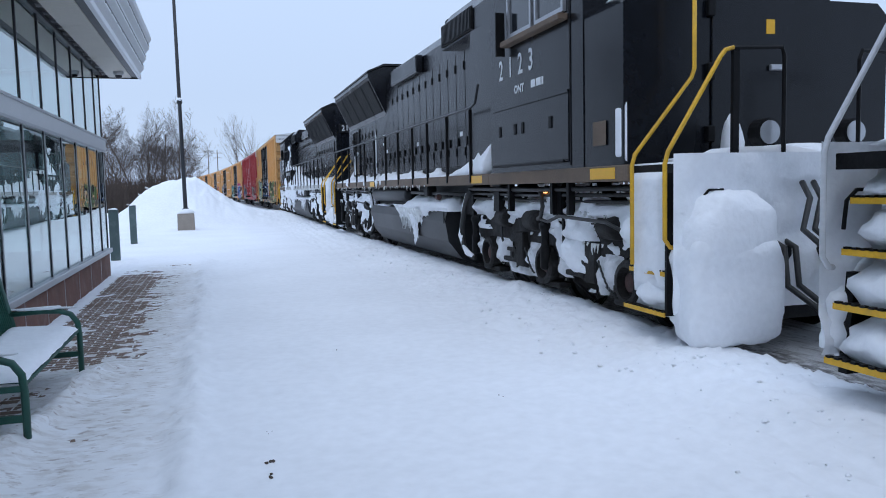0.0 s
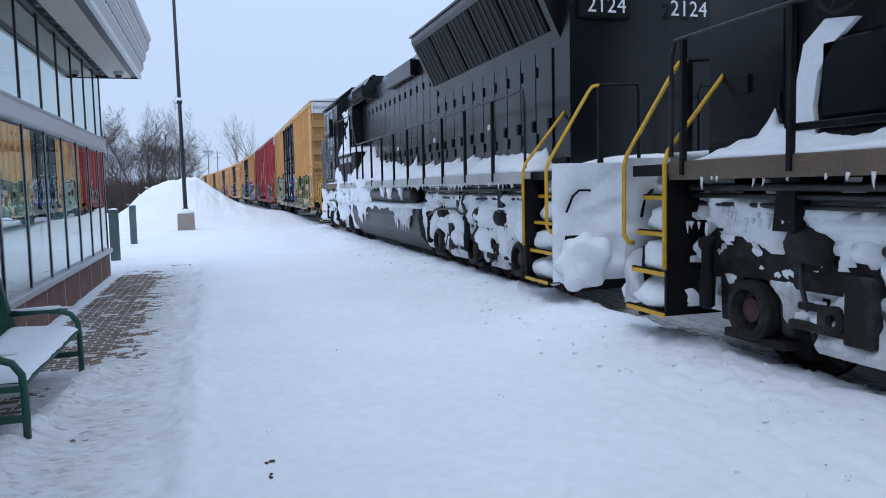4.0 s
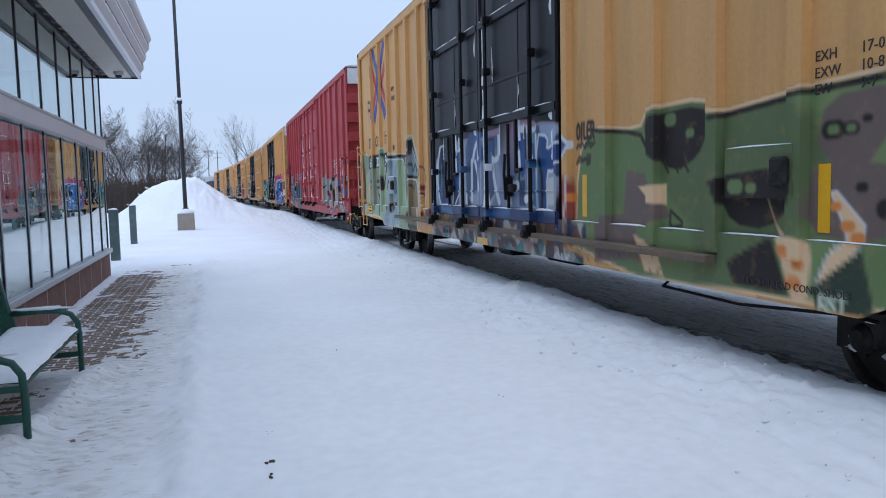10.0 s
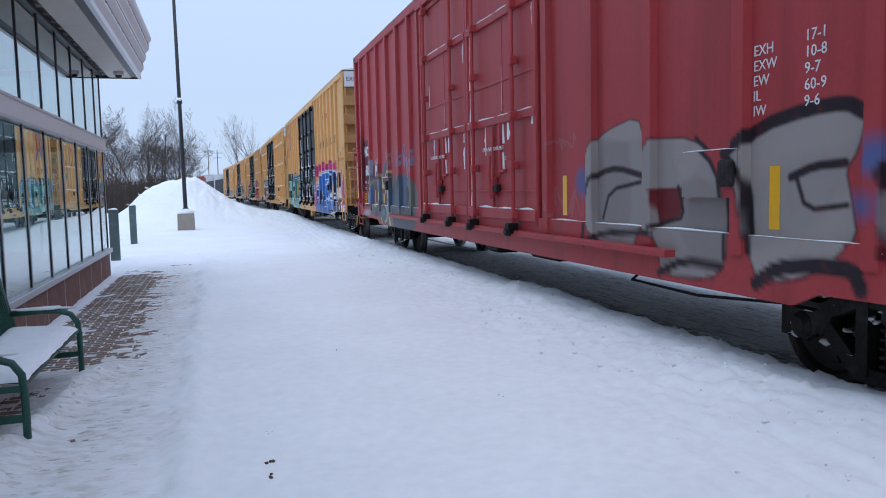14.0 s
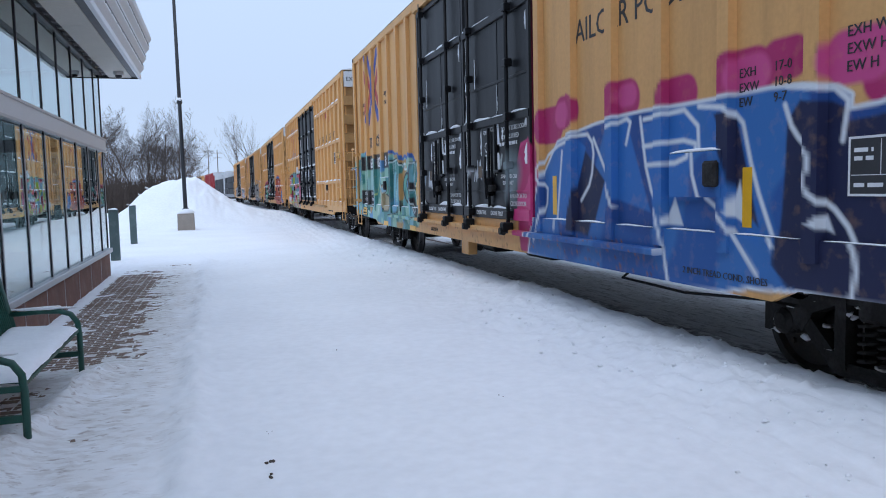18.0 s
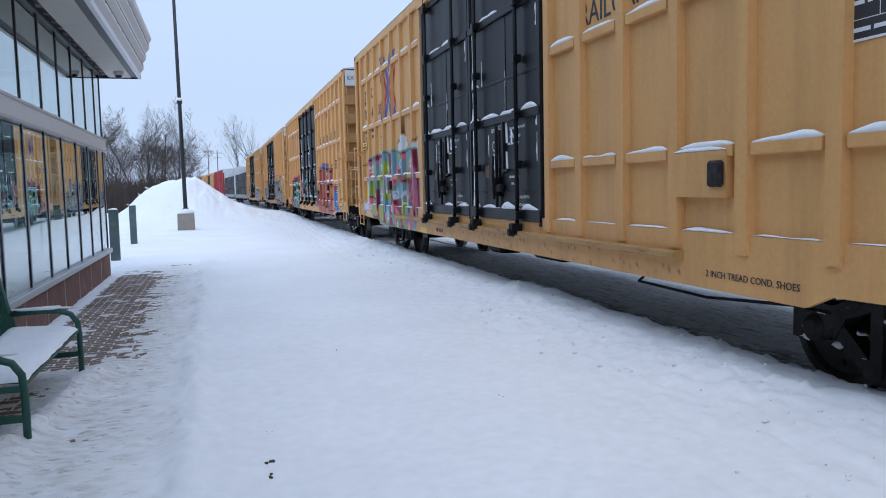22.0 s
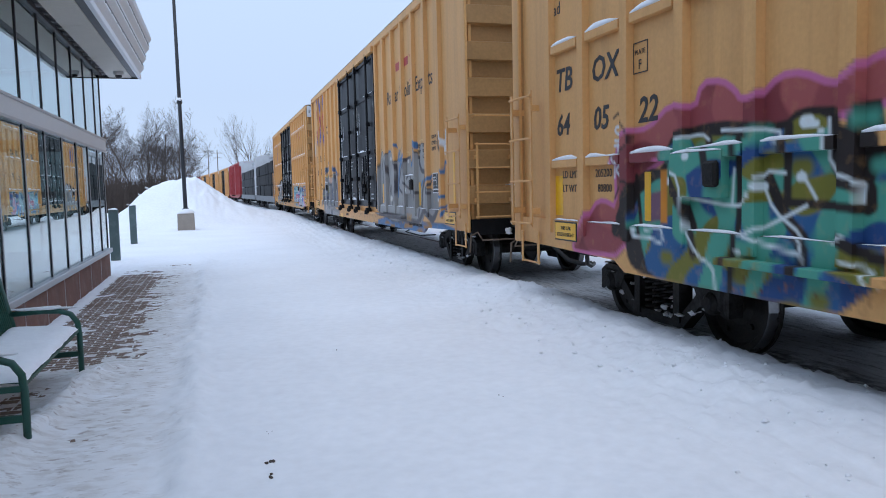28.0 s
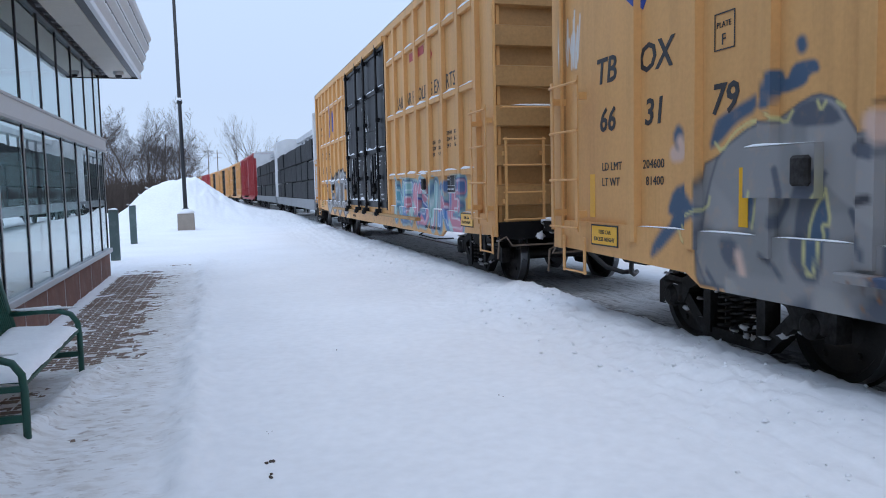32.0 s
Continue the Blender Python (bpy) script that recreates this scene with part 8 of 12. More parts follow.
def spray_four():
    s = Spray()
    cr, pk, gr, te, lp = rgb(122, 26, 56), rgb(204, 104, 116), rgb(140, 162, 48), rgb(106, 146, 158), rgb(198, 122, 152)
    s.poly([(14.59, 2.35), (14.46, 2.5), (14.23, 2.48), (14.11, 2.6), (13.91, 2.62), (13.76, 2.52), (13.64, 2.38), (13.93, 2.3), (14.16, 2.27)], rgb(204, 208, 214))
    s.poly([(16.23, 2.34), (16.04, 2.45), (15.86, 2.3)], rgb(204, 208, 214))
    s.poly([(13.15, 2.33), (13.08, 2.4), (12.87, 2.44), (12.87, 2.29)], rgb(204, 208, 214))
    s.spots([(14.59, 2.4, 0.02), (14.54, 2.48, 0.02), (14.46, 2.52, 0.025), (14.33, 2.52, 0.02), (14.22, 2.54, 0.02), (14.12, 2.63, 0.025), (14.03, 2.67, 0.015), (13.91, 2.66, 0.02), (13.81, 2.6, 0.02), (13.72, 2.49, 0.015), (13.63, 2.4, 0.015), (16.19, 2.45, 0.02), (16.04, 2.49, 0.015), (15.91, 2.41, 0.015), (13.14, 2.37, 0.02), (13.09, 2.43, 0.02), (13.01, 2.46, 0.02), (12.93, 2.49, 0.02)], rgb(98, 62, 40))
    s.poly([(17.6, 2.2), (17.08, 2.32), (16.77, 2.28), (16.39, 2.34), (15.92, 2.28), (15.8, 2.38), (15.06, 2.27), (14.97, 2.37), (14.11, 2.24), (13.6, 2.33), (13.21, 2.3), (12.89, 2.27), (12.8, 0.71), (14.28, 0.7), (15.73, 0.72), (16.5, 0.78), (17.23, 0.84), (17.62, 1.3)], cr, rgb(92, 166, 150), 0.035)
    s.poly([(17.54, 2.14), (17.08, 2.27), (16.82, 2.25), (16.76, 1.86), (16.64, 1.23), (16.54, 0.86), (17.45, 0.9), (17.62, 1.3)], pk, patches=[gr, te, rgb(214, 112, 120), gr, te], seed=91, scale=3.2, soft=0.02)
    s.poly([(16.68, 2.16), (16.17, 2.29), (16.11, 1.96), (15.97, 1.33), (15.96, 0.74), (16.41, 0.79), (16.5, 1.46), (16.64, 1.68)], pk, patches=[gr, te, rgb(214, 112, 120), gr, te], seed=92, scale=3.2, soft=0.02)
    s.poly([(15.86, 2.3), (15.65, 2.35), (15.46, 2.27), (15.39, 1.91), (15.32, 1.34), (15.28, 0.73), (15.77, 0.74), (15.8, 1.46), (15.87, 1.94)], te, patches=[gr, te, rgb(214, 112, 120), gr, te], seed=93, scale=3.2, soft=0.02)
    s.poly([(15.06, 2.28), (14.94, 2.35), (14.18, 2.22), (14.18, 1.93), (14.61, 1.92), (14.61, 1.86), (14.29, 1.72), (15.03, 1.42), (15.06, 2)], pk, patches=[gr, te, rgb(214, 112, 120), gr, te], seed=94, scale=3.2, soft=0.02)
    s.poly([(15.12, 0.82), (15.03, 1.35), (14.72, 1.14), (14.29, 0.99), (14.25, 0.74), (14.72, 0.71)], pk, patches=[gr, te, rgb(214, 112, 120), gr, te], seed=95, scale=3.2, soft=0.02)
    s.poly([(14.09, 2.19), (13.6, 2.3), (13.24, 2.27), (13.19, 1.77), (13.53, 1.76), (13.58, 1.92), (13.71, 1.92), (13.71, 1.77), (14.05, 1.79)], pk, patches=[gr, te, rgb(214, 112, 120), gr, te], seed=96, scale=3.2, soft=0.02)
    s.poly([(14.15, 1.61), (13.72, 1.69), (13.64, 1.02), (13.43, 1.03), (13.49, 1.68), (13.22, 1.7), (13.17, 1.17), (13, 0.82), (13.06, 0.72), (14.18, 0.71), (14.14, 1.3)], pk, patches=[gr, te, rgb(214, 112, 120), gr, te], seed=97, scale=3.2, soft=0.02)
    s.poly([(14.93, 1.34), (14.72, 1.69), (14.35, 1.68), (14.23, 1.55), (14.34, 1.32), (14.66, 1.31)], te, soft=0.02, patches=[pk], seed=99, scale=3)
    s.stroke([(13.2, 2.23), (13.1, 2.04), (13.04, 1.33), (12.96, 0.98)], 0.05, lp)
    s.poly([(17.55, 1.7), (16.76, 1.68), (16.67, 1.4), (17.1, 1.36), (17.56, 1.35)], gr, soft=0.05, fade=0.85)
    s.poly([(16.45, 1.1), (15.97, 1.17), (15.97, 0.79), (16.39, 0.8)], gr, soft=0.05, fade=0.85)
    s.poly([(13.59, 1.81), (13.2, 1.83), (13.2, 1.73), (13.58, 1.74)], gr, soft=0.03)
    s.poly([(13.52, 2.24), (13.24, 2.25), (13.22, 2.04), (13.44, 1.95)], gr, soft=0.08, fade=0.8)
    s.dots(17.5, 12.9, 0.75, 2.2, 0.035, rgb(214, 92, 98), 92, 60)
    s.dots(17.5, 12.9, 0.75, 2.2, 0.035, rgb(92, 152, 170), 93, 50)
    s.dots(17.5, 12.9, 0.75, 2.2, 0.035, gr, 94, 34)
    s.stroke([(17.02, 2.3), (16.81, 2.27), (16.74, 2.13), (16.76, 1.77), (16.54, 1.46), (16.46, 0.79)], 0.022, cr)
    s.stroke([(17.62, 1.35), (17.11, 1.31), (16.84, 1.22), (16.79, 1.13)], 0.022, cr)
    s.stroke([(14.61, 1.91), (14.3, 1.91), (14.18, 1.99)], 0.022, cr)
    s.stroke([(14.18, 2.24), (14.11, 2.14), (14.15, 1.93)], 0.022, cr)
    for y, z, r in ((17.25, 2.02, 0.14), (16.23, 2.02, 0.085), (15.52, 1.99, 0.07), (14.94, 2.01, 0.055), (14.35, 2.03, 0.085), (13.44, 2.04, 0.125), (16.29, 1.36, 0.14), (17, 1.38, 0.065), (15.39, 1.46, 0.065), (14.71, 1.41, 0.145), (13.89, 1.31, 0.17), (13.33, 1.32, 0.095), (15.5, 0.93, 0.13), (15.09, 1.09, 0.07), (17.36, 1.08, 0.07), (14.55, 0.77, 0.07), (13.57, 0.75, 0.075), (13.16, 0.74, 0.04)):
        s.star(y, z, r, WHITE, 0.014)
    s.poly([(18.06, 1.72), (17.66, 1.71), (17.68, 0.91), (18.22, 0.94)], rgb(200, 205, 214))
    s.dots(17.72, 17.6, 1.15, 2.0, 0.05, rgb(96, 58, 46), 97, 10)
    s.scribble(18.21, 17.66, 2.08, 2.21, rgb(60, 44, 40), 98, 0.012, 20, 0.85)
    s.scribble(18.22, 17.67, 0.88, 1.05, rgb(90, 40, 36), 95, 0.014, 16, 0.85)
    return s


def spray_five():
    s = Spray()
    sa, dk, bk, bl, rd = rgb(178, 94, 78), rgb(138, 58, 50), rgb(30, 30, 34), rgb(86, 130, 184), rgb(176, 72, 86)
    s.poly([(6.1, 2.37), (5.51, 2.49), (4.03, 2.35), (3.63, 2.21), (4.25, 2.13), (5.97, 2.21)], bl)
    s.stroke([(6, 2.29), (5.23, 2.45), (4.36, 2.41), (3.81, 2.3)], 0.03, rd, soft=0.03)
    s.poly([(7.29, 0.98), (7.14, 1.45), (6.69, 1.51), (6.68, 0.82)], bl, soft=0.03)
    s.poly([(6.72, 0.74), (6.98, 1.19), (6.48, 2.06), (5.97, 2.26), (4.84, 2.25), (3.71, 2.27), (3.1, 2.21), (2.89, 1.87), (3.01, 0.72), (3.37, 0.67), (4.28, 0.7), (6.73, 0.7)], sa, soft=0.02, patches=[rgb(190, 108, 90), rgb(164, 84, 72)], seed=103, scale=3)
    s.poly([(6.41, 1.82), (5.99, 1.8), (6.1, 1.15), (6.35, 1.14)], dk, soft=0.03)
    s.poly([(4.55, 1.75), (4.3, 1.72), (4.44, 0.89), (4.63, 0.93)], dk, soft=0.03)
    s.poly([(3.79, 1.63), (3.55, 1.62), (3.59, 0.94), (3.8, 0.93)], dk, soft=0.03)
    s.poly([(5.55, 1.22), (4.62, 1.25), (4.63, 0.94), (5.42, 0.95)], dk, soft=0.03)
    s.poly([(4.23, 2.15), (3.78, 2.16), (3.67, 2), (3.58, 1.85), (4.24, 1.84)], rgb(152, 178, 142), bk, 0.012)
    s.spots([(3.97, 2.1, 0.025), (3.88, 1.98, 0.035), (4.04, 1.98, 0.03), (3.92, 1.9, 0.015)], rgb(190, 70, 62))
    s.poly([(5.92, 1.71), (5.25, 1.69), (5.26, 1.34), (5.77, 1.39)], rgb(176, 152, 132))
    s.poly([(4.24, 1.6), (4.04, 1.6), (4.05, 1.4), (4.22, 1.4)], rgb(150, 172, 140))
    s.poly([(3.47, 1.59), (3.31, 1.58), (3.31, 1.23), (3.44, 1.23)], rgb(212, 140, 52), soft=0.03)
    s.stroke([(6.67, 1.82), (6.48, 2.17), (5.51, 2.28), (5.59, 1.83)], 0.026, bk)
    s.stroke([(5.23, 2.31), (4.72, 2.17), (4.65, 1.86), (5.39, 1.8)], 0.026, bk)
    s.stroke([(4.3, 2.23), (3.77, 2.21), (3.62, 2.1), (3.1, 2.19), (3.05, 1.88)], 0.026, bk)
    s.stroke([(6.9, 1.64), (6.7, 1.2), (6.16, 0.9)], 0.026, bk)
    s.stroke([(5.99, 1.74), (5.83, 1.16), (5.24, 1.23)], 0.026, bk)
    s.stroke([(5.22, 1.67), (5.32, 1.23)], 0.026, bk)
    s.stroke([(4.26, 1.65), (4.31, 1.3), (4.14, 1.11), (3.93, 0.78)], 0.026, bk)
    s.stroke([(3.53, 1.66), (3.65, 1.35)], 0.026, bk)
    s.stroke([(4.73, 1.76), (4.61, 1.4), (4.69, 0.98)], 0.026, bk)
    s.stroke([(3.37, 0.96), (3.28, 0.7)], 0.026, bk)
    s.stroke([(3.84, 1.71), (2.92, 1.7)], 0.026, bk)
    s.stroke([(5.39, 1.77), (4.26, 1.76)], 0.026, bk)
    s.stroke([(6.38, 2.09), (6.33, 1.63), (6.67, 1.13)], 0.011, WHITE)
    s.stroke([(5.5, 2.21), (5.52, 1.83)], 0.011, WHITE)
    s.stroke([(4.49, 1.85), (3.77, 1.89)], 0.011, WHITE)
    s.stroke([(4.14, 1.11), (3.79, 1.17), (3.84, 1.69)], 0.011, WHITE)
    s.stroke([(2.93, 1.83), (3.02, 0.72)], 0.011, WHITE)
    s.stroke([(4.71, 2.25), (4.31, 2.16), (4.35, 1.87)], 0.011, WHITE)
    s.stroke([(5.83, 1.74), (4.85, 1.75), (4.84, 1.24)], 0.011, WHITE)
    s.stroke([(3.19, 1.63), (3.32, 1.41), (3.28, 1.28)], 0.011, WHITE)
    s.poly([(2.91, 1.74), (2.59, 1.61), (2.22, 1.38), (1.95, 1.2), (1.66, 0.86), (2.35, 0.79), (2.94, 0.98)], bl, soft=0.02)
    s.poly([(2.9, 1.69), (2.56, 1.65), (2.59, 1.49), (2.81, 1.54)], rd, soft=0.05)
    s.stroke([(2.22, 1.34), (2.01, 1.29), (1.83, 1.13), (1.72, 0.96), (1.34, 0.84)], 0.035, rd, soft=0.03)
    s.poly([(2.98, 0.9), (2.56, 0.99), (2.49, 0.86), (2.94, 0.82)], rgb(150, 82, 78), soft=0.03)
    s.spots([(2.49, 1.1, 0.04), (2.4, 1.01, 0.035), (2.52, 1, 0.025), (2.42, 1.18, 0.02)], bk, soft=0.02)
    s.scribble(2.31, 2.02, 1.07, 1.24, rgb(40, 44, 54), 105, 0.014, 12, 0.85)
    s.tag("KGH61B", 4.32, 3.79, 0.9, 1.03, 0.012, rgb(60, 48, 42))
    s.scribble(1.7, 1.26, 1.25, 1.57, rgb(60, 50, 40), 106, 0.007, 26, 0.85)
    s.scribble(0.75, 0.3, 0.88, 1.07, rgb(60, 48, 36), 107, 0.01, 18, 0.85)
    s.scribble(2.52, 2.09, 1.87, 1.99, rgb(176, 160, 130), 108, 0.006, 22, 0.7)
    s.scribble(0.65, 0.44, 1.74, 1.91, rgb(70, 56, 44), 109, 0.007, 22, 0.8)
    s.scribble(0.76, 0.63, 1.28, 1.57, rgb(70, 56, 44), 110, 0.006, 18, 0.8)
    s.stroke([(1.68, 1.99), (1.47, 1.95), (1.25, 1.95), (1.14, 1.98)], 0.006, rgb(60, 48, 40))
    s.stroke([(1.63, 2), (1.62, 2.12), (1.52, 2.14), (1.47, 2.05), (1.45, 2.13), (1.35, 2.13), (1.31, 2.02), (1.41, 2.01)], 0.006, rgb(60, 48, 40))
    mr, nv, tl, ov = rgb(142, 68, 74), rgb(32, 90, 138), rgb(72, 152, 134), rgb(112, 112, 44)
    s.poly([(17.36, 0.89), (16.97, 1.31), (16.79, 1.36), (16.5, 1.28), (16.53, 1.81), (16.34, 2), (15.94, 2), (15.61, 2.18), (15.25, 2.11), (15.17, 2.3), (14.94, 2.28), (14.79, 2.19), (14.74, 2.12), (14.51, 2.1), (14.31, 2.23), (14.11, 2.22), (13.86, 2.11), (13.7, 2.13), (13.57, 2.21), (13.44, 2.24), (13.43, 1.93), (15.37, 1.89), (16.15, 1.6), (16.23, 0.88), (17.31, 0.84)], mr, rgb(192, 106, 152), 0.05, patches=[rgb(122, 54, 62), rgb(160, 84, 84)], seed=111, scale=4)
    s.poly([(16.54, 1.02), (16.54, 1.28), (16.15, 1.6), (15.94, 1.67), (15.73, 1.66), (15.64, 1.9), (15.48, 1.97), (14.98, 2.01), (14.64, 1.97), (14.26, 1.93), (14.14, 2.02), (13.76, 1.99), (13.68, 1.83), (13.63, 2), (13.44, 2), (13.38, 0.71), (14.92, 0.69), (16.01, 0.71), (16.23, 0.8), (16.3, 1.04)], bk)
    s.poly([(16.26, 1.13), (16.15, 1.41), (15.87, 1.56), (15.67, 1.59), (15.64, 1.9), (15.14, 1.9), (14.79, 1.88), (14.64, 1.84), (14.3, 1.87), (14.11, 1.97), (13.91, 1.95), (13.87, 1.87), (13.86, 1.58), (13.58, 1.53), (13.56, 1.4), (13.43, 1.76), (13.38, 0.71), (14.92, 0.69), (15.97, 0.71), (16.02, 1.06)], nv, patches=[tl, rgb(24, 70, 124), ov, tl], seed=113, scale=4.2)
    s.spots([(15.61, 1.77, 0.05), (15.8, 1.3, 0.065), (14.63, 1.05, 0.055), (14.93, 1.45, 0.07), (13.47, 1.62, 0.04), (14.28, 0.95, 0.045)], tl, soft=0.06)
    s.spots([(14.1, 1.62, 0.055), (15.6, 0.9, 0.05), (14.67, 0.82, 0.035), (13.88, 0.76, 0.045)], ov, soft=0.06)
    s.spots([(15.14, 1.76, 0.07), (14.47, 1.86, 0.055), (13.56, 1.9, 0.045)], tl, soft=0.08)
    s.stroke([(15.59, 1.62), (15.3, 1.24), (15.23, 0.97)], 0.05, bk)
    s.stroke([(15.09, 1.87), (15.02, 1.56)], 0.045, bk)
    s.stroke([(14.41, 1.56), (14.24, 1.28), (14.04, 1.12), (14.04, 0.94)], 0.05, bk)
    s.stroke([(14.25, 1.39), (13.64, 1.37), (13.56, 1.35)], 0.03, bk)
    s.stroke([(13.77, 1.18), (13.6, 1.11), (13.41, 1.06)], 0.04, bk)
    s.stroke([(13.83, 1.9), (13.79, 1.55), (13.55, 1.5), (13.54, 1.38)], 0.05, bk)
    s.stroke([(14.22, 1.9), (14.23, 1.39)], 0.04, bk)
    s.stroke([(14.74, 1.85), (14.71, 1.39), (14.77, 0.72)], 0.035, bk)
    s.stroke([(16.15, 1.6), (16.06, 1.06), (15.94, 0.76)], 0.03, bk)
    s.stroke([(15.59, 1.65), (15.39, 1.58), (15.36, 1.17), (15.19, 0.96), (14.96, 0.88), (14.94, 0.7)], 0.012, rgb(216, 226, 228))
    s.stroke([(15.33, 1.41), (14.78, 1.35), (14.59, 1.39), (14.45, 1.61), (14.25, 1.59)], 0.012, rgb(216, 226, 228))
    s.stroke([(14.78, 1.63), (14.8, 1.38)], 0.012, rgb(216, 226, 228))
    s.stroke([(14.7, 1.16), (14.37, 1.09), (14.08, 1.05)], 0.012, rgb(216, 226, 228))
    s.stroke([(14.46, 1.51), (14.36, 1.33), (14.08, 1.17), (14.04, 1)], 0.012, rgb(216, 226, 228))
    s.stroke([(14.1, 1.59), (13.97, 1.42)], 0.012, rgb(216, 226, 228))
    s.stroke([(13.87, 1.92), (13.86, 1.6), (13.58, 1.53), (13.59, 1.4)], 0.012, rgb(216, 226, 228))
    s.stroke([(13.8, 1.15), (13.7, 1.19)], 0.012, rgb(216, 226, 228))
    s.stroke([(13.7, 1.03), (13.48, 1), (13.44, 0.91)], 0.012, rgb(216, 226, 228))
    s.stroke([(14.93, 1.93), (14.31, 1.89), (14.3, 1.81)], 0.012, rgb(216, 226, 228))
    s.stroke([(16.15, 1.05), (15.94, 1.07), (15.65, 1.01), (15.69, 1.17), (15.94, 1.12)], 0.012, rgb(216, 226, 228))
    s.stroke([(15.46, 1.9), (15.17, 1.92), (15.09, 1.87)], 0.012, rgb(216, 226, 228))
    s.stroke([(14.05, 1.37), (14.29, 1.27), (14.63, 1.14)], 0.012, rgb(216, 226, 228))
    s.spots([(14.06, 1.92, 0.035), (13.99, 1.9, 0.02), (13.94, 1.85, 0.015), (14.46, 1.5, 0.025), (15.3, 1.75, 0.025), (14.68, 1.02, 0.02), (14.1, 1.56, 0.025), (15.66, 1.55, 0.025), (16.15, 1.11, 0.025)], rgb(216, 226, 228))
    s.poly([(16, 1.44), (15.67, 1.48), (15.67, 1.22), (15.97, 1.19)], rgb(112, 82, 102), soft=0.03)
    s.poly([(15.76, 1.65), (15.66, 1.65), (15.66, 1.19), (15.76, 1.19)], rgb(208, 132, 44))
    s.tag("S", 16.56, 16.42, 1.945, 2.085, 0.014, WHITE)
    s.tag("T", 16.57, 16.42, 1.765, 1.905, 0.014, WHITE)
    s.tag("K", 16.57, 16.42, 1.605, 1.735, 0.014, WHITE)
    s.stroke([(16.57, 2.17), (16.47, 2.22), (16.21, 1.99), (16.22, 1.89), (16.53, 1.81)], 0.012, bk)
    s.stroke([(16.55, 1.4), (16.44, 1.56), (16.22, 1.56), (16.26, 1.46)], 0.012, bk)
    return s


def spray_five_door():
    s = Spray()
    s.blobs(12.2, 10.3, 1.7, 0.4, rgb(150, 96, 104), 121, 8, 0.08)
    s.letters("NS", 12.15, 10.3, 1.1, 1.95, 0.16, [rgb(170, 110, 116), rgb(60, 130, 128)], rgb(20, 20, 26), 0.06, WHITE, None, [rgb(120, 60, 66)], 122)
    return s


def spray_six():
    s = Spray()
    gy, dk, bl, pe, wh = rgb(144, 144, 143), rgb(72, 72, 78), rgb(66, 116, 162), rgb(218, 184, 126), rgb(206, 206, 200)
    s.poly([(7.0, 0.6), (7.0, 0.86), (4.0, 0.90), (0.9, 0.93), (0.5, 0.6)], bl, patches=[rgb(150, 108, 58), rgb(56, 96, 134)], seed=131, scale=3)
    s.poly([(7.65, 0.74), (5.65, 0.73), (4.35, 0.84), (2.89, 0.83), (2.09, 0.85), (1.58, 0.94), (1.41, 0.88), (1.41, 0.77), (2.84, 0.79), (4.77, 0.7), (7.66, 0.6)], bl, patches=[rgb(150, 108, 58), rgb(56, 96, 134)], seed=132, scale=4)
    s.poly([(7.02, 1.01), (6.93, 1.61), (6.63, 2.45), (6.19, 2.19), (5.72, 2.39), (5.31, 2.12), (5.12, 2.06), (4.67, 2.32), (4.58, 2.52), (4.49, 2.11), (4.35, 2.1), (3.91, 2.16), (3.84, 1.97), (3.61, 2.35), (3.46, 2.29), (3.25, 2.1), (3.12, 2.35), (2.86, 2.34), (2.71, 2.08), (2.63, 1.52), (2.39, 1.49), (2.34, 1.45), (1.95, 1.45), (1.81, 1.27), (2.17, 0.93), (2.33, 0.92), (2.79, 1.06), (2.89, 0.96), (3.1, 0.81), (3.45, 0.84), (4.12, 0.9), (5.24, 0.81), (6.35, 0.93)], gy, dk, 0.022, patches=[rgb(134, 134, 134), rgb(152, 152, 150)], seed=133, scale=2)
    s.stroke([(6.19, 2.19), (6, 2.13), (5.85, 1.7), (5.73, 1.35)], 0.03, dk)
    s.stroke([(5.59, 1.16), (5.69, 1.6)], 0.025, dk)
    s.stroke([(5.22, 2.12), (5.03, 1.97), (5.07, 1.59), (5.17, 1.22)], 0.035, dk)
    s.stroke([(4.59, 2.12), (4.85, 1.75), (4.98, 1.54), (4.5, 1.37)], 0.03, dk)
    s.stroke([(4.35, 1.65), (3.98, 1.57), (3.63, 1.49)], 0.028, dk)
    s.stroke([(3.61, 1.52), (3.71, 1.38), (3.58, 1.23), (3.42, 1.41), (3.52, 1.53), (3.61, 1.52)], 0.022, dk)
    s.stroke([(3.45, 1.45), (3.32, 1.44)], 0.03, dk)
    s.stroke([(3.2, 1.99), (3.08, 1.85), (2.84, 1.83), (2.85, 1.74), (3.04, 1.49), (3.07, 1.25), (3.21, 1)], 0.045, dk)
    s.stroke([(2.8, 1.49), (2.42, 1.41), (2.74, 1.52)], 0.028, dk)
    s.stroke([(2.39, 1.66), (2.79, 1.35)], 0.025, dk)
    s.stroke([(6.35, 0.95), (4.77, 0.93), (3.84, 0.88), (3.21, 0.86), (2.79, 1.15), (2.42, 1), (2.17, 0.96), (1.83, 1.22)], 0.06, dk)
    s.stroke([(4.27, 1.81), (4.31, 2.09), (3.91, 2.15)], 0.03, dk)
    s.stroke([(6.63, 2.43), (6.45, 1.71), (6.74, 1.08)], 0.025, dk)
    s.stroke([(3.98, 1.72), (3.71, 1.82), (3.63, 1.69)], 0.03, dk)
    s.stroke([(3.17, 2.33), (3.22, 2)], 0.04, dk)
    s.stroke([(1.95, 1.44), (1.83, 1.3)], 0.03, dk)
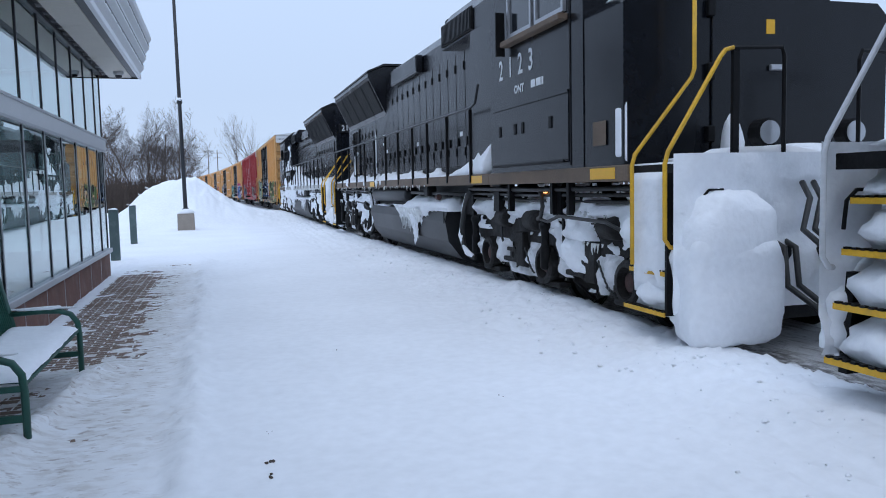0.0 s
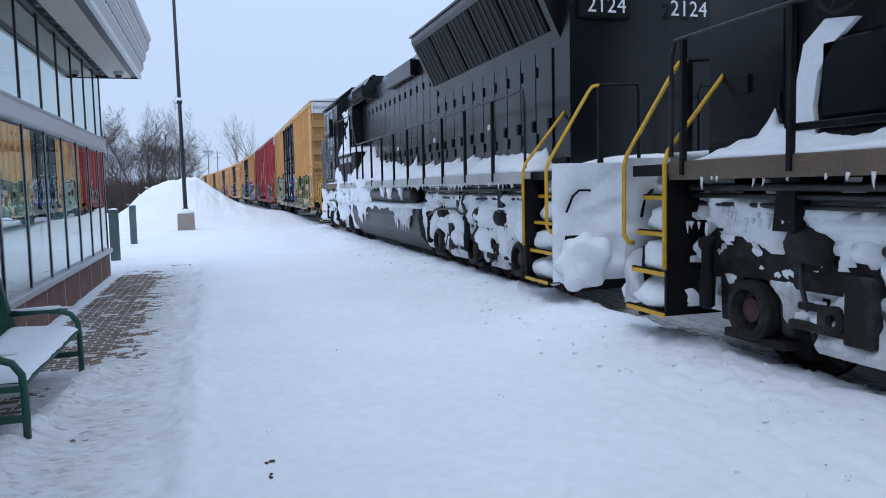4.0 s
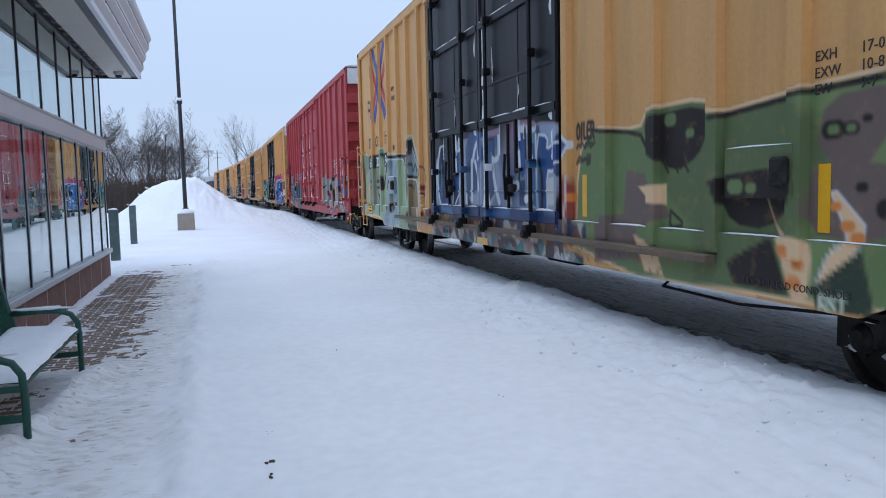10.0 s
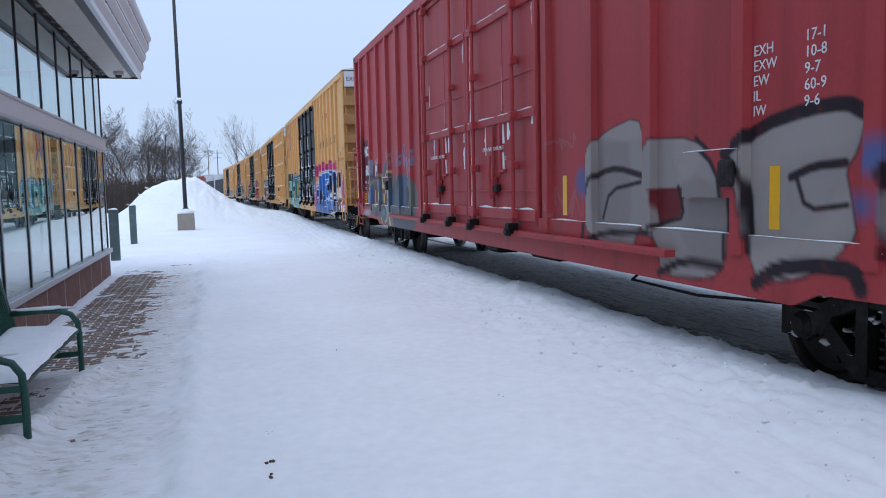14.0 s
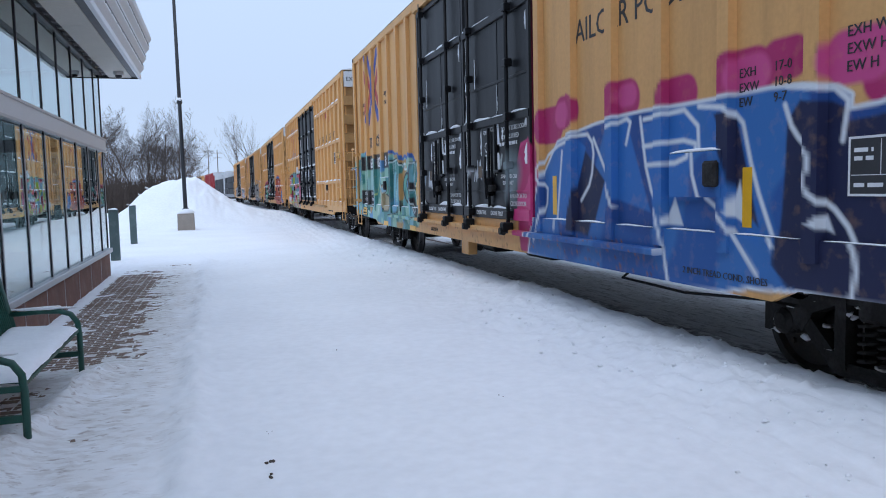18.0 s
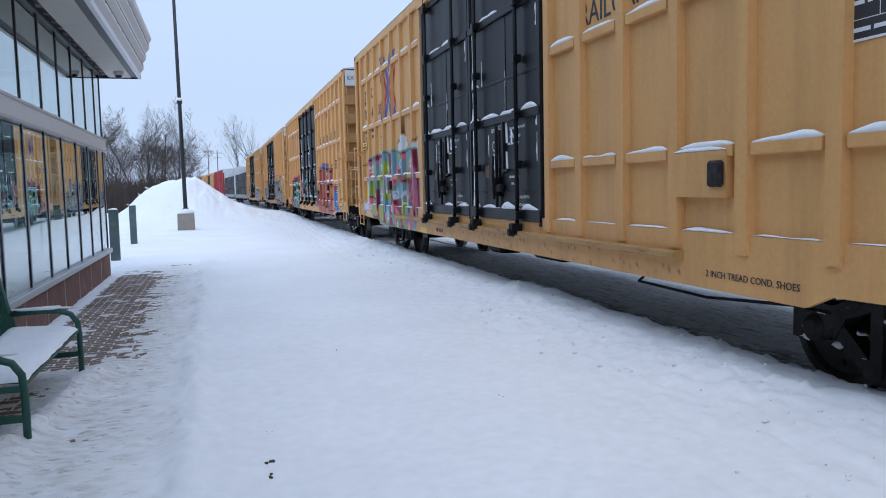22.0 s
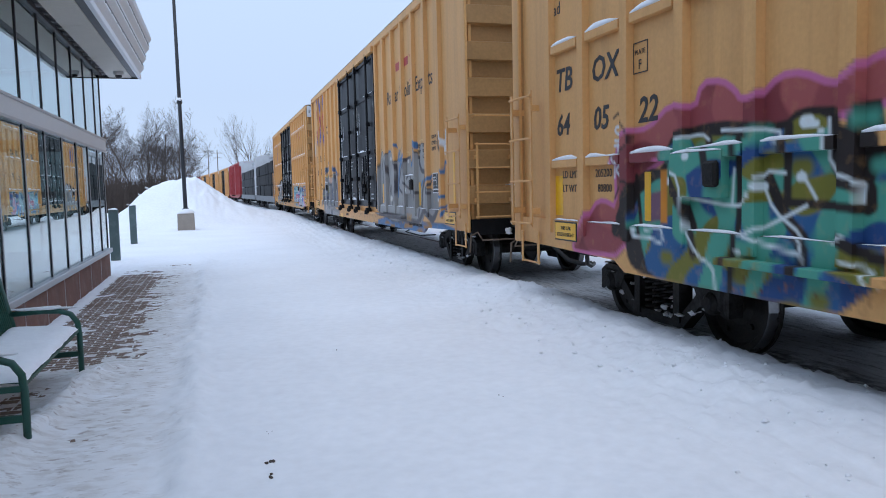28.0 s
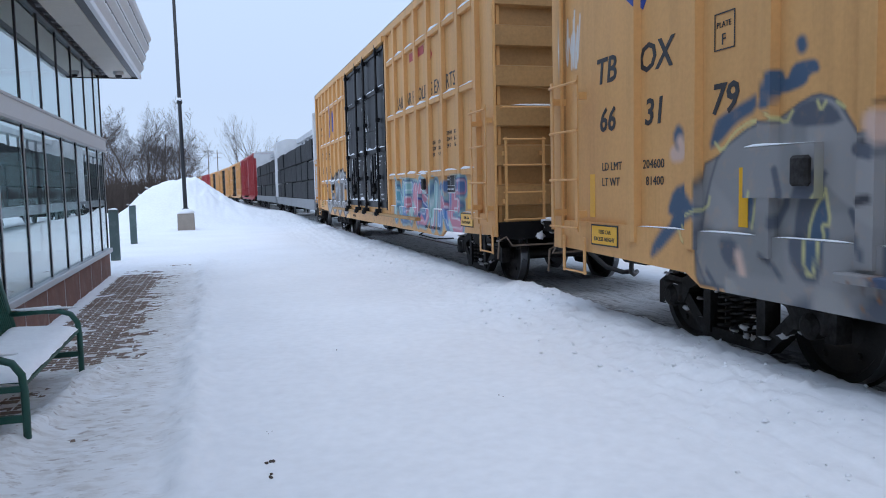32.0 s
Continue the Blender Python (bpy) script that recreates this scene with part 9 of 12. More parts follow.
    s.stroke([(4.84, 2.31), (4.97, 2.1), (4.59, 2.15), (4.89, 1.93), (5.02, 1.37)], 0.04, bl, soft=0.03)
    s.stroke([(4.39, 2.13), (4.3, 2.2)], 0.04, bl, soft=0.03)
    s.stroke([(3.61, 2.33), (3.46, 2.4), (3.33, 2.33)], 0.06, bl, soft=0.03)
    s.stroke([(2.82, 2.32), (2.78, 2.15), (2.8, 2.05)], 0.04, bl, soft=0.03)
    s.stroke([(3.84, 1.98), (3.71, 2.11)], 0.035, bl, soft=0.03)
    s.stroke([(2.73, 1.64), (2.52, 1.69), (2.38, 1.74)], 0.035, bl, soft=0.03)
    s.stroke([(3.11, 1.58), (3.02, 1.65)], 0.03, bl, soft=0.03)
    s.stroke([(3.6, 1.31), (3.67, 1.38)], 0.04, bl, soft=0.03)
    s.stroke([(1.98, 1.41), (1.85, 1.4), (1.82, 1.32)], 0.05, bl, soft=0.03)
    s.stroke([(1.81, 1.35), (1.61, 1.38)], 0.03, bl, soft=0.03)
    s.stroke([(1.66, 1.82), (1.59, 1.78), (1.54, 1.98), (1.44, 1.92)], 0.03, bl, soft=0.03)
    s.stroke([(1.66, 1.06), (1.51, 1.15)], 0.04, bl, soft=0.03)
    s.stroke([(1.79, 1.16), (1.42, 1.24)], 0.02, bl, soft=0.03)
    s.stroke([(5.84, 2.34), (5.67, 2.35)], 0.03, bl, soft=0.03)
    s.stroke([(5.1, 2.46), (5, 2.39)], 0.03, bl, soft=0.03)
    s.stroke([(6.7, 2.23), (6.61, 2.44), (6.31, 2.35), (6.14, 1.89)], 0.01, pe)
    s.stroke([(5.67, 2.4), (5.41, 2.13)], 0.01, pe)
    s.stroke([(4.71, 2.2), (4.67, 2.49), (4.54, 2.55)], 0.01, pe)
    s.stroke([(4.19, 2.25), (4.01, 2.25), (3.96, 2.17)], 0.01, pe)
    s.stroke([(3.77, 2.28), (3.71, 2.4), (3.61, 2.42)], 0.01, pe)
    s.stroke([(3.28, 2.39), (3.23, 2.04), (3.17, 2.39), (3.09, 2.43), (2.93, 2.42)], 0.01, pe)
    s.stroke([(2.66, 2.1), (2.63, 1.91), (2.68, 1.7)], 0.01, pe)
    s.spots([(5.65, 2.18, 0.035), (5.69, 1.31, 0.05), (4.08, 2.07, 0.03), (4.12, 1.5, 0.035), (2.81, 2, 0.045), (1.99, 1.32, 0.025), (1.93, 1.28, 0.02)], wh, soft=0.03)
    s.stroke([(1.71, 2.38), (1.73, 2.26), (1.67, 2.19)], 0.035, rgb(36, 36, 38), soft=0.05)
    s.stroke([(1.68, 2.48), (1.61, 2.29), (1.53, 2.1)], 0.02, rgb(220, 224, 226))
    s.stroke([(1.64, 2.36), (1.54, 2.2)], 0.02, rgb(220, 224, 226))
    s.stroke([(1.53, 2.1), (1.59, 2.38), (1.47, 2.14)], 0.02, rgb(220, 224, 226))
    s.stroke([(1.47, 2.14), (1.5, 2.51), (1.46, 2.41)], 0.02, rgb(220, 224, 226))
    s.tag("XGH61", 4.14, 3.7, 0.895, 1.015, 0.012, rgb(176, 132, 72))
    nv, gd, da, ye = rgb(58, 86, 124), rgb(134, 135, 137), rgb(70, 73, 79), rgb(208, 202, 140)
    s.spots([(14.42, 2.22, 0.065), (14.3, 2.25, 0.085), (14.04, 2.2, 0.075), (13.81, 2.17, 0.065), (13.63, 2.1, 0.05), (13.48, 2.03, 0.09), (13.31, 2.06, 0.06), (13.1, 1.99, 0.075), (13.01, 2, 0.06)], nv, soft=0.06)
    s.poly([(13.16, 2.05), (12.94, 2.03), (12.9, 0.94), (13.02, 0.95), (13.03, 1.83)], nv, soft=0.05)
    s.poly([(16.37, 0.8), (16.36, 1.66), (16.11, 1.74), (15.71, 1.8), (15.6, 1.91), (15.22, 2.07), (14.94, 2.01), (14.93, 1.84), (14.71, 1.79), (14.63, 1.92), (14.22, 1.95), (14.09, 2.06), (13.95, 1.93), (13.9, 1.9), (13.79, 2.06), (13.63, 1.99), (13.38, 1.99), (13.18, 2.02), (13.06, 1.83), (13.03, 1.18), (13.11, 0.96), (12.9, 0.89), (12.9, 0.73), (13.84, 0.77), (15.09, 0.76), (16.29, 0.72)], gd, da, 0.015, patches=[rgb(114, 116, 120), rgb(132, 133, 135)], seed=143, scale=2.5)
    s.poly([(14.62, 1.35), (14.52, 1.61), (14.31, 1.63), (14.28, 1.39), (14.3, 0.97), (14.51, 0.88), (14.65, 1.08)], da, soft=0.02, patches=[rgb(64, 82, 108)], seed=42, scale=4)
    s.poly([(14.21, 1.48), (14.08, 1.79), (13.99, 1.76), (14.02, 1.49), (13.88, 1.13), (13.93, 0.97), (14.11, 0.98)], da, soft=0.02, patches=[rgb(64, 82, 108)], seed=43, scale=4)
    s.poly([(13.79, 2), (13.73, 1.6), (13.5, 1.43), (13.46, 1.54), (13.62, 1.73), (13.71, 1.99)], da, soft=0.02, patches=[rgb(64, 82, 108)], seed=44, scale=4)
    s.poly([(13.37, 1.59), (13.2, 1.76), (13.15, 1.59), (13.17, 1.23), (13.28, 1.13), (13.42, 1.37)], da, soft=0.02, patches=[rgb(64, 82, 108)], seed=45, scale=4)
    s.poly([(15.22, 1.12), (15.09, 1.38), (15.02, 1.46), (14.99, 1.13), (15.14, 0.9), (15.22, 0.93)], da, soft=0.02, patches=[rgb(64, 82, 108)], seed=46, scale=4)
    s.stroke([(14.74, 1.76), (14.7, 1.46), (14.91, 1.39)], 0.028, da)
    s.stroke([(16.01, 1.37), (16.19, 1.54), (16.09, 1.7)], 0.028, da)
    s.stroke([(15.55, 1.11), (15.71, 1.34)], 0.028, da)
    s.stroke([(15.6, 1.86), (15.49, 1.57), (15.58, 1.03)], 0.028, da)
    s.stroke([(13.91, 1.9), (13.86, 1.37), (13.8, 1.02)], 0.028, da)
    s.stroke([(15.71, 1.65), (15.35, 1.72), (14.94, 1.63)], 0.028, da)
    s.stroke([(15.03, 0.73), (14.96, 0.6)], 0.028, da)
    s.stroke([(13.03, 1.18), (12.93, 0.99)], 0.028, da)
    s.stroke([(14.44, 1.49), (14.36, 1.36), (14.43, 1.1)], 0.02, gd)
    s.stroke([(15.09, 1.45), (15.05, 1.24), (15.15, 1.19)], 0.01, ye)
    s.stroke([(14.46, 1.42), (14.41, 1.48), (14.36, 1.39)], 0.01, ye)
    s.stroke([(13.7, 1.48), (13.63, 1.47), (13.65, 1.38)], 0.01, ye)
    s.stroke([(13.23, 1.53), (13.26, 1.38), (13.23, 1.22)], 0.01, ye)
    s.stroke([(14.51, 1.08), (14.41, 0.99), (14.33, 1.1)], 0.01, ye)
    s.stroke([(14.55, 1.91), (14.22, 1.95)], 0.01, ye)
    s.stroke([(13.31, 2), (13.16, 2.01)], 0.01, ye)
    s.stroke([(16.19, 1.87), (16.11, 1.76), (15.74, 1.96)], 0.01, ye)
    s.stroke([(15.53, 1.95), (15.42, 1.91), (15.35, 1.98)], 0.01, ye)
    s.stroke([(15.16, 2.03), (15.09, 1.97), (15.02, 2.01)], 0.01, ye)
    s.stroke([(13.61, 1.98), (13.62, 1.79), (13.57, 1.75)], 0.01, ye)
    s.spots([(13.44, 1.9, 0.06), (14.63, 1.85, 0.04), (14.54, 1.82, 0.02), (16.69, 1.78, 0.055)], rgb(206, 178, 164), soft=0.06)
    s.spots([(13.67, 2.04, 0.015), (13.62, 2.04, 0.01), (13.13, 1.98, 0.015), (13.09, 1.97, 0.015)], rgb(214, 218, 222))
    s.scribble(14.65, 14.22, 1.97, 2.06, rgb(70, 62, 56), 147, 0.01, 14, 0.8)
    bb, gp, sh = rgb(68, 92, 116), rgb(138, 139, 141), rgb(84, 92, 104)
    s.poly([(15.64, 2.03), (15.61, 2.17), (15.56, 2.29), (15.47, 2.29), (15.43, 2.21), (15.37, 2.31), (15.27, 2.32), (15.16, 2.31), (15.13, 2.23), (15.22, 2.22), (15.25, 2.16), (15.4, 2.13), (15.49, 2.13), (15.51, 2.04)], bb, soft=0.03)
    s.stroke([(15.3, 2.44), (15.29, 2.41)], 0.045, bb, soft=0.04)
    s.poly([(16.27, 1.79), (16.19, 2.01), (16.09, 2.05), (15.81, 2.13), (15.72, 2.16), (15.72, 2.04), (15.94, 1.97), (16.13, 1.83)], bb, soft=0.05)
    s.poly([(16.76, 1.93), (16.69, 2.03), (16.6, 1.97), (16.6, 1.86), (16.69, 1.79)], bb, soft=0.05)
    s.poly([(16.74, 1.24), (16.84, 1.29), (16.74, 1.49), (16.55, 1.54), (16.37, 1.35), (16.29, 1.3), (16.55, 1.19), (16.89, 0.94), (17.04, 0.87), (16.99, 1.02)], bb, soft=0.05)
    s.poly([(16.35, 1.14), (16.25, 1.51), (16.13, 1.76), (15.72, 1.95), (15.43, 1.92), (15.34, 2.02), (15.16, 2.08), (15, 2.03), (14.87, 1.86), (14.74, 1.69), (14.6, 1.76), (14.57, 0.76), (14.92, 0.76), (16.2, 0.71), (16.35, 0.93)], gp, sh, 0.02, patches=[rgb(128, 130, 132), rgb(148, 148, 149)], seed=147, scale=2.5)
    s.poly([(15.4, 1.95), (15.31, 2.04), (15.14, 2.06), (15, 1.99), (14.93, 1.88), (15.34, 1.89)], sh, soft=0.03)
    s.poly([(15.21, 1.61), (15.32, 1.37), (15.35, 1.02), (15.19, 0.86), (15.08, 0.86), (15.02, 1.04), (15.1, 1.5), (15.04, 1.6)], sh, soft=0.03)
    s.poly([(16.08, 1.11), (15.89, 1.12), (15.78, 0.93), (15.92, 0.87), (16.04, 0.96)], sh, soft=0.03)
    s.stroke([(15.45, 1.61), (15.39, 1.41), (15.51, 1.23)], 0.03, sh)
    s.stroke([(15.6, 1.02), (15.44, 0.92), (15.31, 0.71)], 0.02, sh)
    s.stroke([(14.86, 1.34), (14.72, 1.07)], 0.025, sh)
    s.stroke([(16.22, 0.84), (16.07, 0.7)], 0.02, sh)
    s.stroke([(14.83, 1.72), (14.67, 1.69)], 0.04, sh)
    s.stroke([(14.81, 1.4), (14.69, 1.42)], 0.03, rgb(60, 64, 72))
    s.poly([(15.09, 1.46), (15.02, 1.25), (15.08, 0.95), (15.18, 0.94), (15.21, 1.2)], bb, soft=0.02)
    s.poly([(15.85, 1.46), (15.77, 1.51), (15.73, 1.22), (15.85, 1.28)], bb, soft=0.02)
    s.stroke([(15.07, 1.48), (15.02, 1.25), (15.1, 1.25), (15.07, 1.17), (15.11, 0.91), (15.19, 0.94), (15.21, 1.2), (15.15, 1.37), (15.07, 1.46)], 0.009, ye)
    s.stroke([(16.19, 1.84), (16.11, 1.76), (15.97, 1.9), (15.79, 1.97), (15.71, 1.97)], 0.009, ye)
    s.stroke([(15.55, 2), (15.43, 1.92), (15.37, 2)], 0.009, ye)
    s.stroke([(15.15, 2.04), (15.12, 1.98), (15.08, 2.03)], 0.009, ye)
    s.stroke([(14.99, 2.02), (14.93, 1.98)], 0.009, ye)
    s.stroke([(16.62, 1.18), (16.55, 1.05)], 0.009, ye)
    s.stroke([(16.55, 1.25), (16.27, 1.34), (16.25, 1.42)], 0.009, ye)
    s.stroke([(15.87, 1.29), (15.8, 1.47)], 0.009, ye)
    s.stroke([(15.76, 1.2), (15.71, 1.46)], 0.009, ye)
    s.stroke([(16.65, 1.88), (16.61, 1.8)], 0.05, rgb(206, 178, 164), soft=0.06)
    s.stroke([(15.85, 1), (15.8, 0.86)], 0.04, rgb(206, 178, 164), soft=0.06)
    s.stroke([(14.66, 1.88), (14.62, 1.8)], 0.06, rgb(206, 178, 164), soft=0.06)
    s.poly([(16.0, 0.62), (16.0, 0.86), (14.6, 0.86), (13.0, 0.80), (13.0, 0.62)], gp, patches=[sh, rgb(150, 150, 150)], seed=149, scale=3.0)
    s.scribble(18.83, 18.44, 2.57, 3.53, rgb(206, 216, 220), 146, 0.014, 26, 0.85)
    return s


def spray_seven():
    s = Spray()
    s.letters("NEMSINE", 6.3, 1.7, 0.92, 1.5, 0.12, [rgb(112, 168, 184), rgb(96, 140, 190), rgb(198, 130, 150), rgb(70, 104, 160)], rgb(90, 120, 150), 0.03, WHITE, rgb(140, 170, 176), [rgb(150, 190, 190), rgb(190, 120, 140)], 151)
    s.blobs(3.2, 1.7, 1.55, 0.09, rgb(84, 116, 158), 152, 9, 0.05)
    s.letters("UOUO", 16.6, 12.3, 0.9, 1.85, 0.18, [rgb(142, 142, 142), rgb(130, 130, 132)], rgb(70, 72, 76), 0.05, WHITE, None, None, 153)
    return s


# ---- locomotives ----
def ridge(parent, x0, x1, y0, y1, z, top, seed, mat=None, step=0.12, name="drifted_snow", rag=0.8, blunt=False, peaks=0.0):
    """Drifted snow on a ledge between x0 and x1; top(y) gives its height."""
    s, ys = Shape(), spaced((min(y0, y1), max(y0, y1), step))
    m = 6
    for y in ys:
        e = min(1.0, 0.15 + 3 * (ys[-1] - y if blunt else min(y - ys[0], ys[-1] - y)))
        for i in range(m + 1):
            a = i / m
            h = top(y) * e * (1 - 0.75 * (1 - a) ** 2) * (1 + rag * rumple(y, a, 1.9, seed) + 0.35 * rumple(y, a, 6.0, seed + 3))
            h += peaks * e * a ** 3 * max(0.0, rumple(y, 0, 3.7, seed + 5)) * (0.5 + 2.0 * max(0.0, rumple(y, a, 13.0, seed + 6)))
            s.v.append((x0 + (x1 - x0) * a, y, z + max(0.004, h)))
        s.v += [(x1, y, z - 0.004), (x0, y, z - 0.004)]
    k = m + 3
    s.f = [(j * k + i, j * k + (i + 1) % k, (j + 1) * k + (i + 1) % k, (j + 1) * k + i) for j in range(len(ys) - 1) for i in range(k)]
    s.f += [tuple(range(k))[::-1], tuple(range(len(s.v) - k, len(s.v)))]
    s.smooth = True
    return part(name, s, mat or M_SNOW, parent)


def icicles(parent, x, y0, y1, z, count, longest, seed, name="icicle_fringe"):
    s, rnd = Shape(), random.Random(seed)
    for _ in range(count):
        y, h = rnd.uniform(y0, y1), longest * rnd.uniform(0.15, 1.0) ** 1.6
        xx = x + rnd.uniform(-0.02, 0.02)
        s.tube([(xx, y, z + 0.02), (xx + rnd.uniform(-0.01, 0.01), y + 0.01, z - h * 0.5), (xx, y + rnd.uniform(-0.01, 0.03), z - h)], [0.016, 0.009, 0.002], 5)
    return tagged(part(name, s, M_ICE, parent, smooth=True), kind="stuff")


def sheet_snow(parent, side, x, y0, y1, z0, z1, seed, thick=0.12, level=0.1, mat=None, nu=None, name="caked_snow", keep=None):
    """Snow caked on a side: a lumpy plate whose ragged patches stand proud of x and whose gaps sink behind it."""
    s = Shape()
    ys = spaced((y0, y1, 0.038))
    zs = spaced((z0, z1, 0.032))
    for z in zs:
        for y in ys:
            e = min(y - y0, y1 - y, (z - z0) * 1.5, (z1 - z) * 1.5)
            f = rumple(y, z * 1.3, 1.5, seed) + 0.55 * rumple(y, z * 1.2, 4.2, seed + 5) + 0.22 * rumple(y, z, 10.0, seed + 9) + 0.10 * rumple(y, z, 20.0, seed + 2) + level
            if keep is not None:
                f += keep(y, z)
            f = min(f, e * 4 - 0.2)
            s.v.append((x + side * (thick * max(-1.0, min(1.0, f * 1.6)) ** 1), y, z))
    k = len(ys)
    s.f = [(j * k + i, j * k + i + 1, (j + 1) * k + i + 1, (j + 1) * k + i) for j in range(len(zs) - 1) for i in range(k - 1)]
    # drop the sunken cells
    lim = x - side * thick * 0.35
    s.f = [q for q in s.f if any((s.v[i][0] - lim) * side > 0 for i in q)]
    used = sorted({i for q in s.f for i in q})
    back = {i: n for n, i in enumerate(used)}
    s.v, s.f = [s.v[i] for i in used], [tuple(back[i] for i in q) for q in s.f]
    s.smooth = True
    return tagged(part(name, s, mat or M_SNOW, parent), kind="stuff")


def draped_snow(parent, sd, x, y0, y1, z, fall, seed, thick=0.05, mat=None, name="draped_snow"):
    """Snow that has slid over an edge at height z: an uneven curtain with ragged fingers; fall(y) is how far it hangs."""
    s, ys, m = Shape(), spaced((y0, y1, 0.028)), 12
    for y in ys:
        e = min(1.0, 0.1 + 2.5 * min(y - y0, y1 - y))
        h = max(0.02, fall(y) * e * (0.62 + 0.5 * rumple(y, 0, 1.6, seed) + 0.55 * rumple(y, 1, 5.5, seed + 1) + 0.32 * rumple(y, 2, 14.0, seed + 2)))
        for i in range(m + 1):
            a = i / m
            b = thick * (0.5 + 0.5 * math.cos(a * math.pi * 0.85)) + 0.5 * thick * rumple(y, a * h, 7.0, seed + 3) + 0.25 * thick * rumple(y, a * h, 16.0, seed + 4) + 0.014
            s.v.append((x + sd * max(0.002, b), y + 0.01 * rumple(y, a, 9, seed), z + 0.03 * (1 - a) - h * a))
    k = m + 1
    s.f = [(j * k + i, j * k + i + 1, (j + 1) * k + i + 1, (j + 1) * k + i) for j in range(len(ys) - 1) for i in range(m)]
    s.smooth = True
    return part(name, s, mat or M_SNOW, parent)


def rounded_slab(c, r, seed, n=40, m=24, power=0.45, rough=0.10):
    """A slab with rounded corners and a softly lumpy face."""
    f = lambda v: math.copysign(abs(v) ** power, v)
    s = Shape()
    for j in range(m + 1):
        th = math.pi * j / m
        for i in range(n):
            ph = 2 * math.pi * i / n
            p = Vector((f(math.sin(th)) * f(math.cos(ph)), f(math.sin(th)) * f(math.sin(ph)), f(math.cos(th))))
            q = 1 + rough * noise.noise(p * 1.3 + Vector((seed, seed * 1.7, 0))) + 0.4 * rough * noise.noise(p * 4.0 + Vector((0, seed, 3)))
            s.v.append((c[0] + p.x * r[0] * q, c[1] + p.y * r[1] * q, c[2] + p.z * r[2] * q))
    s.f = [(j * n + i, (j + 1) * n + i, (j + 1) * n + (i + 1) % n, j * n + (i + 1) % n) for j in range(m) for i in range(n)]
    s.smooth = True
    return s


def pilot_face_snow(lo, y, s2, seed):
    """Snow blown flat on to the whole face of a pilot."""
    xs, zs = spaced((-1.58, 1.58, 0.06)), spaced((0.42, 1.78, 0.05))
    s = Shape()
    for z in zs:
        for x in xs:
            f = rumple(x, z, 1.1, seed) + 0.5 * rumple(x, z, 3.4, seed + 4) + 0.2 * rumple(x, z, 9.0, seed + 6) + 0.34 + 0.25 * (z - 1.1)
            f = min(f, 6 * min(1.60 - abs(x), z - 0.40))
            s.v.append((x, y + s2 * (0.07 + 0.10 * max(-1.2, min(1.0, f * 1.3))), z))
    k = len(xs)
    s.f = [(j * k + i, j * k + i + 1, (j + 1) * k + i + 1, (j + 1) * k + i) for j in range(len(zs) - 1) for i in range(k - 1)]
    s.smooth = True
    return part("packed_snow", s, M_SNOW, lo)


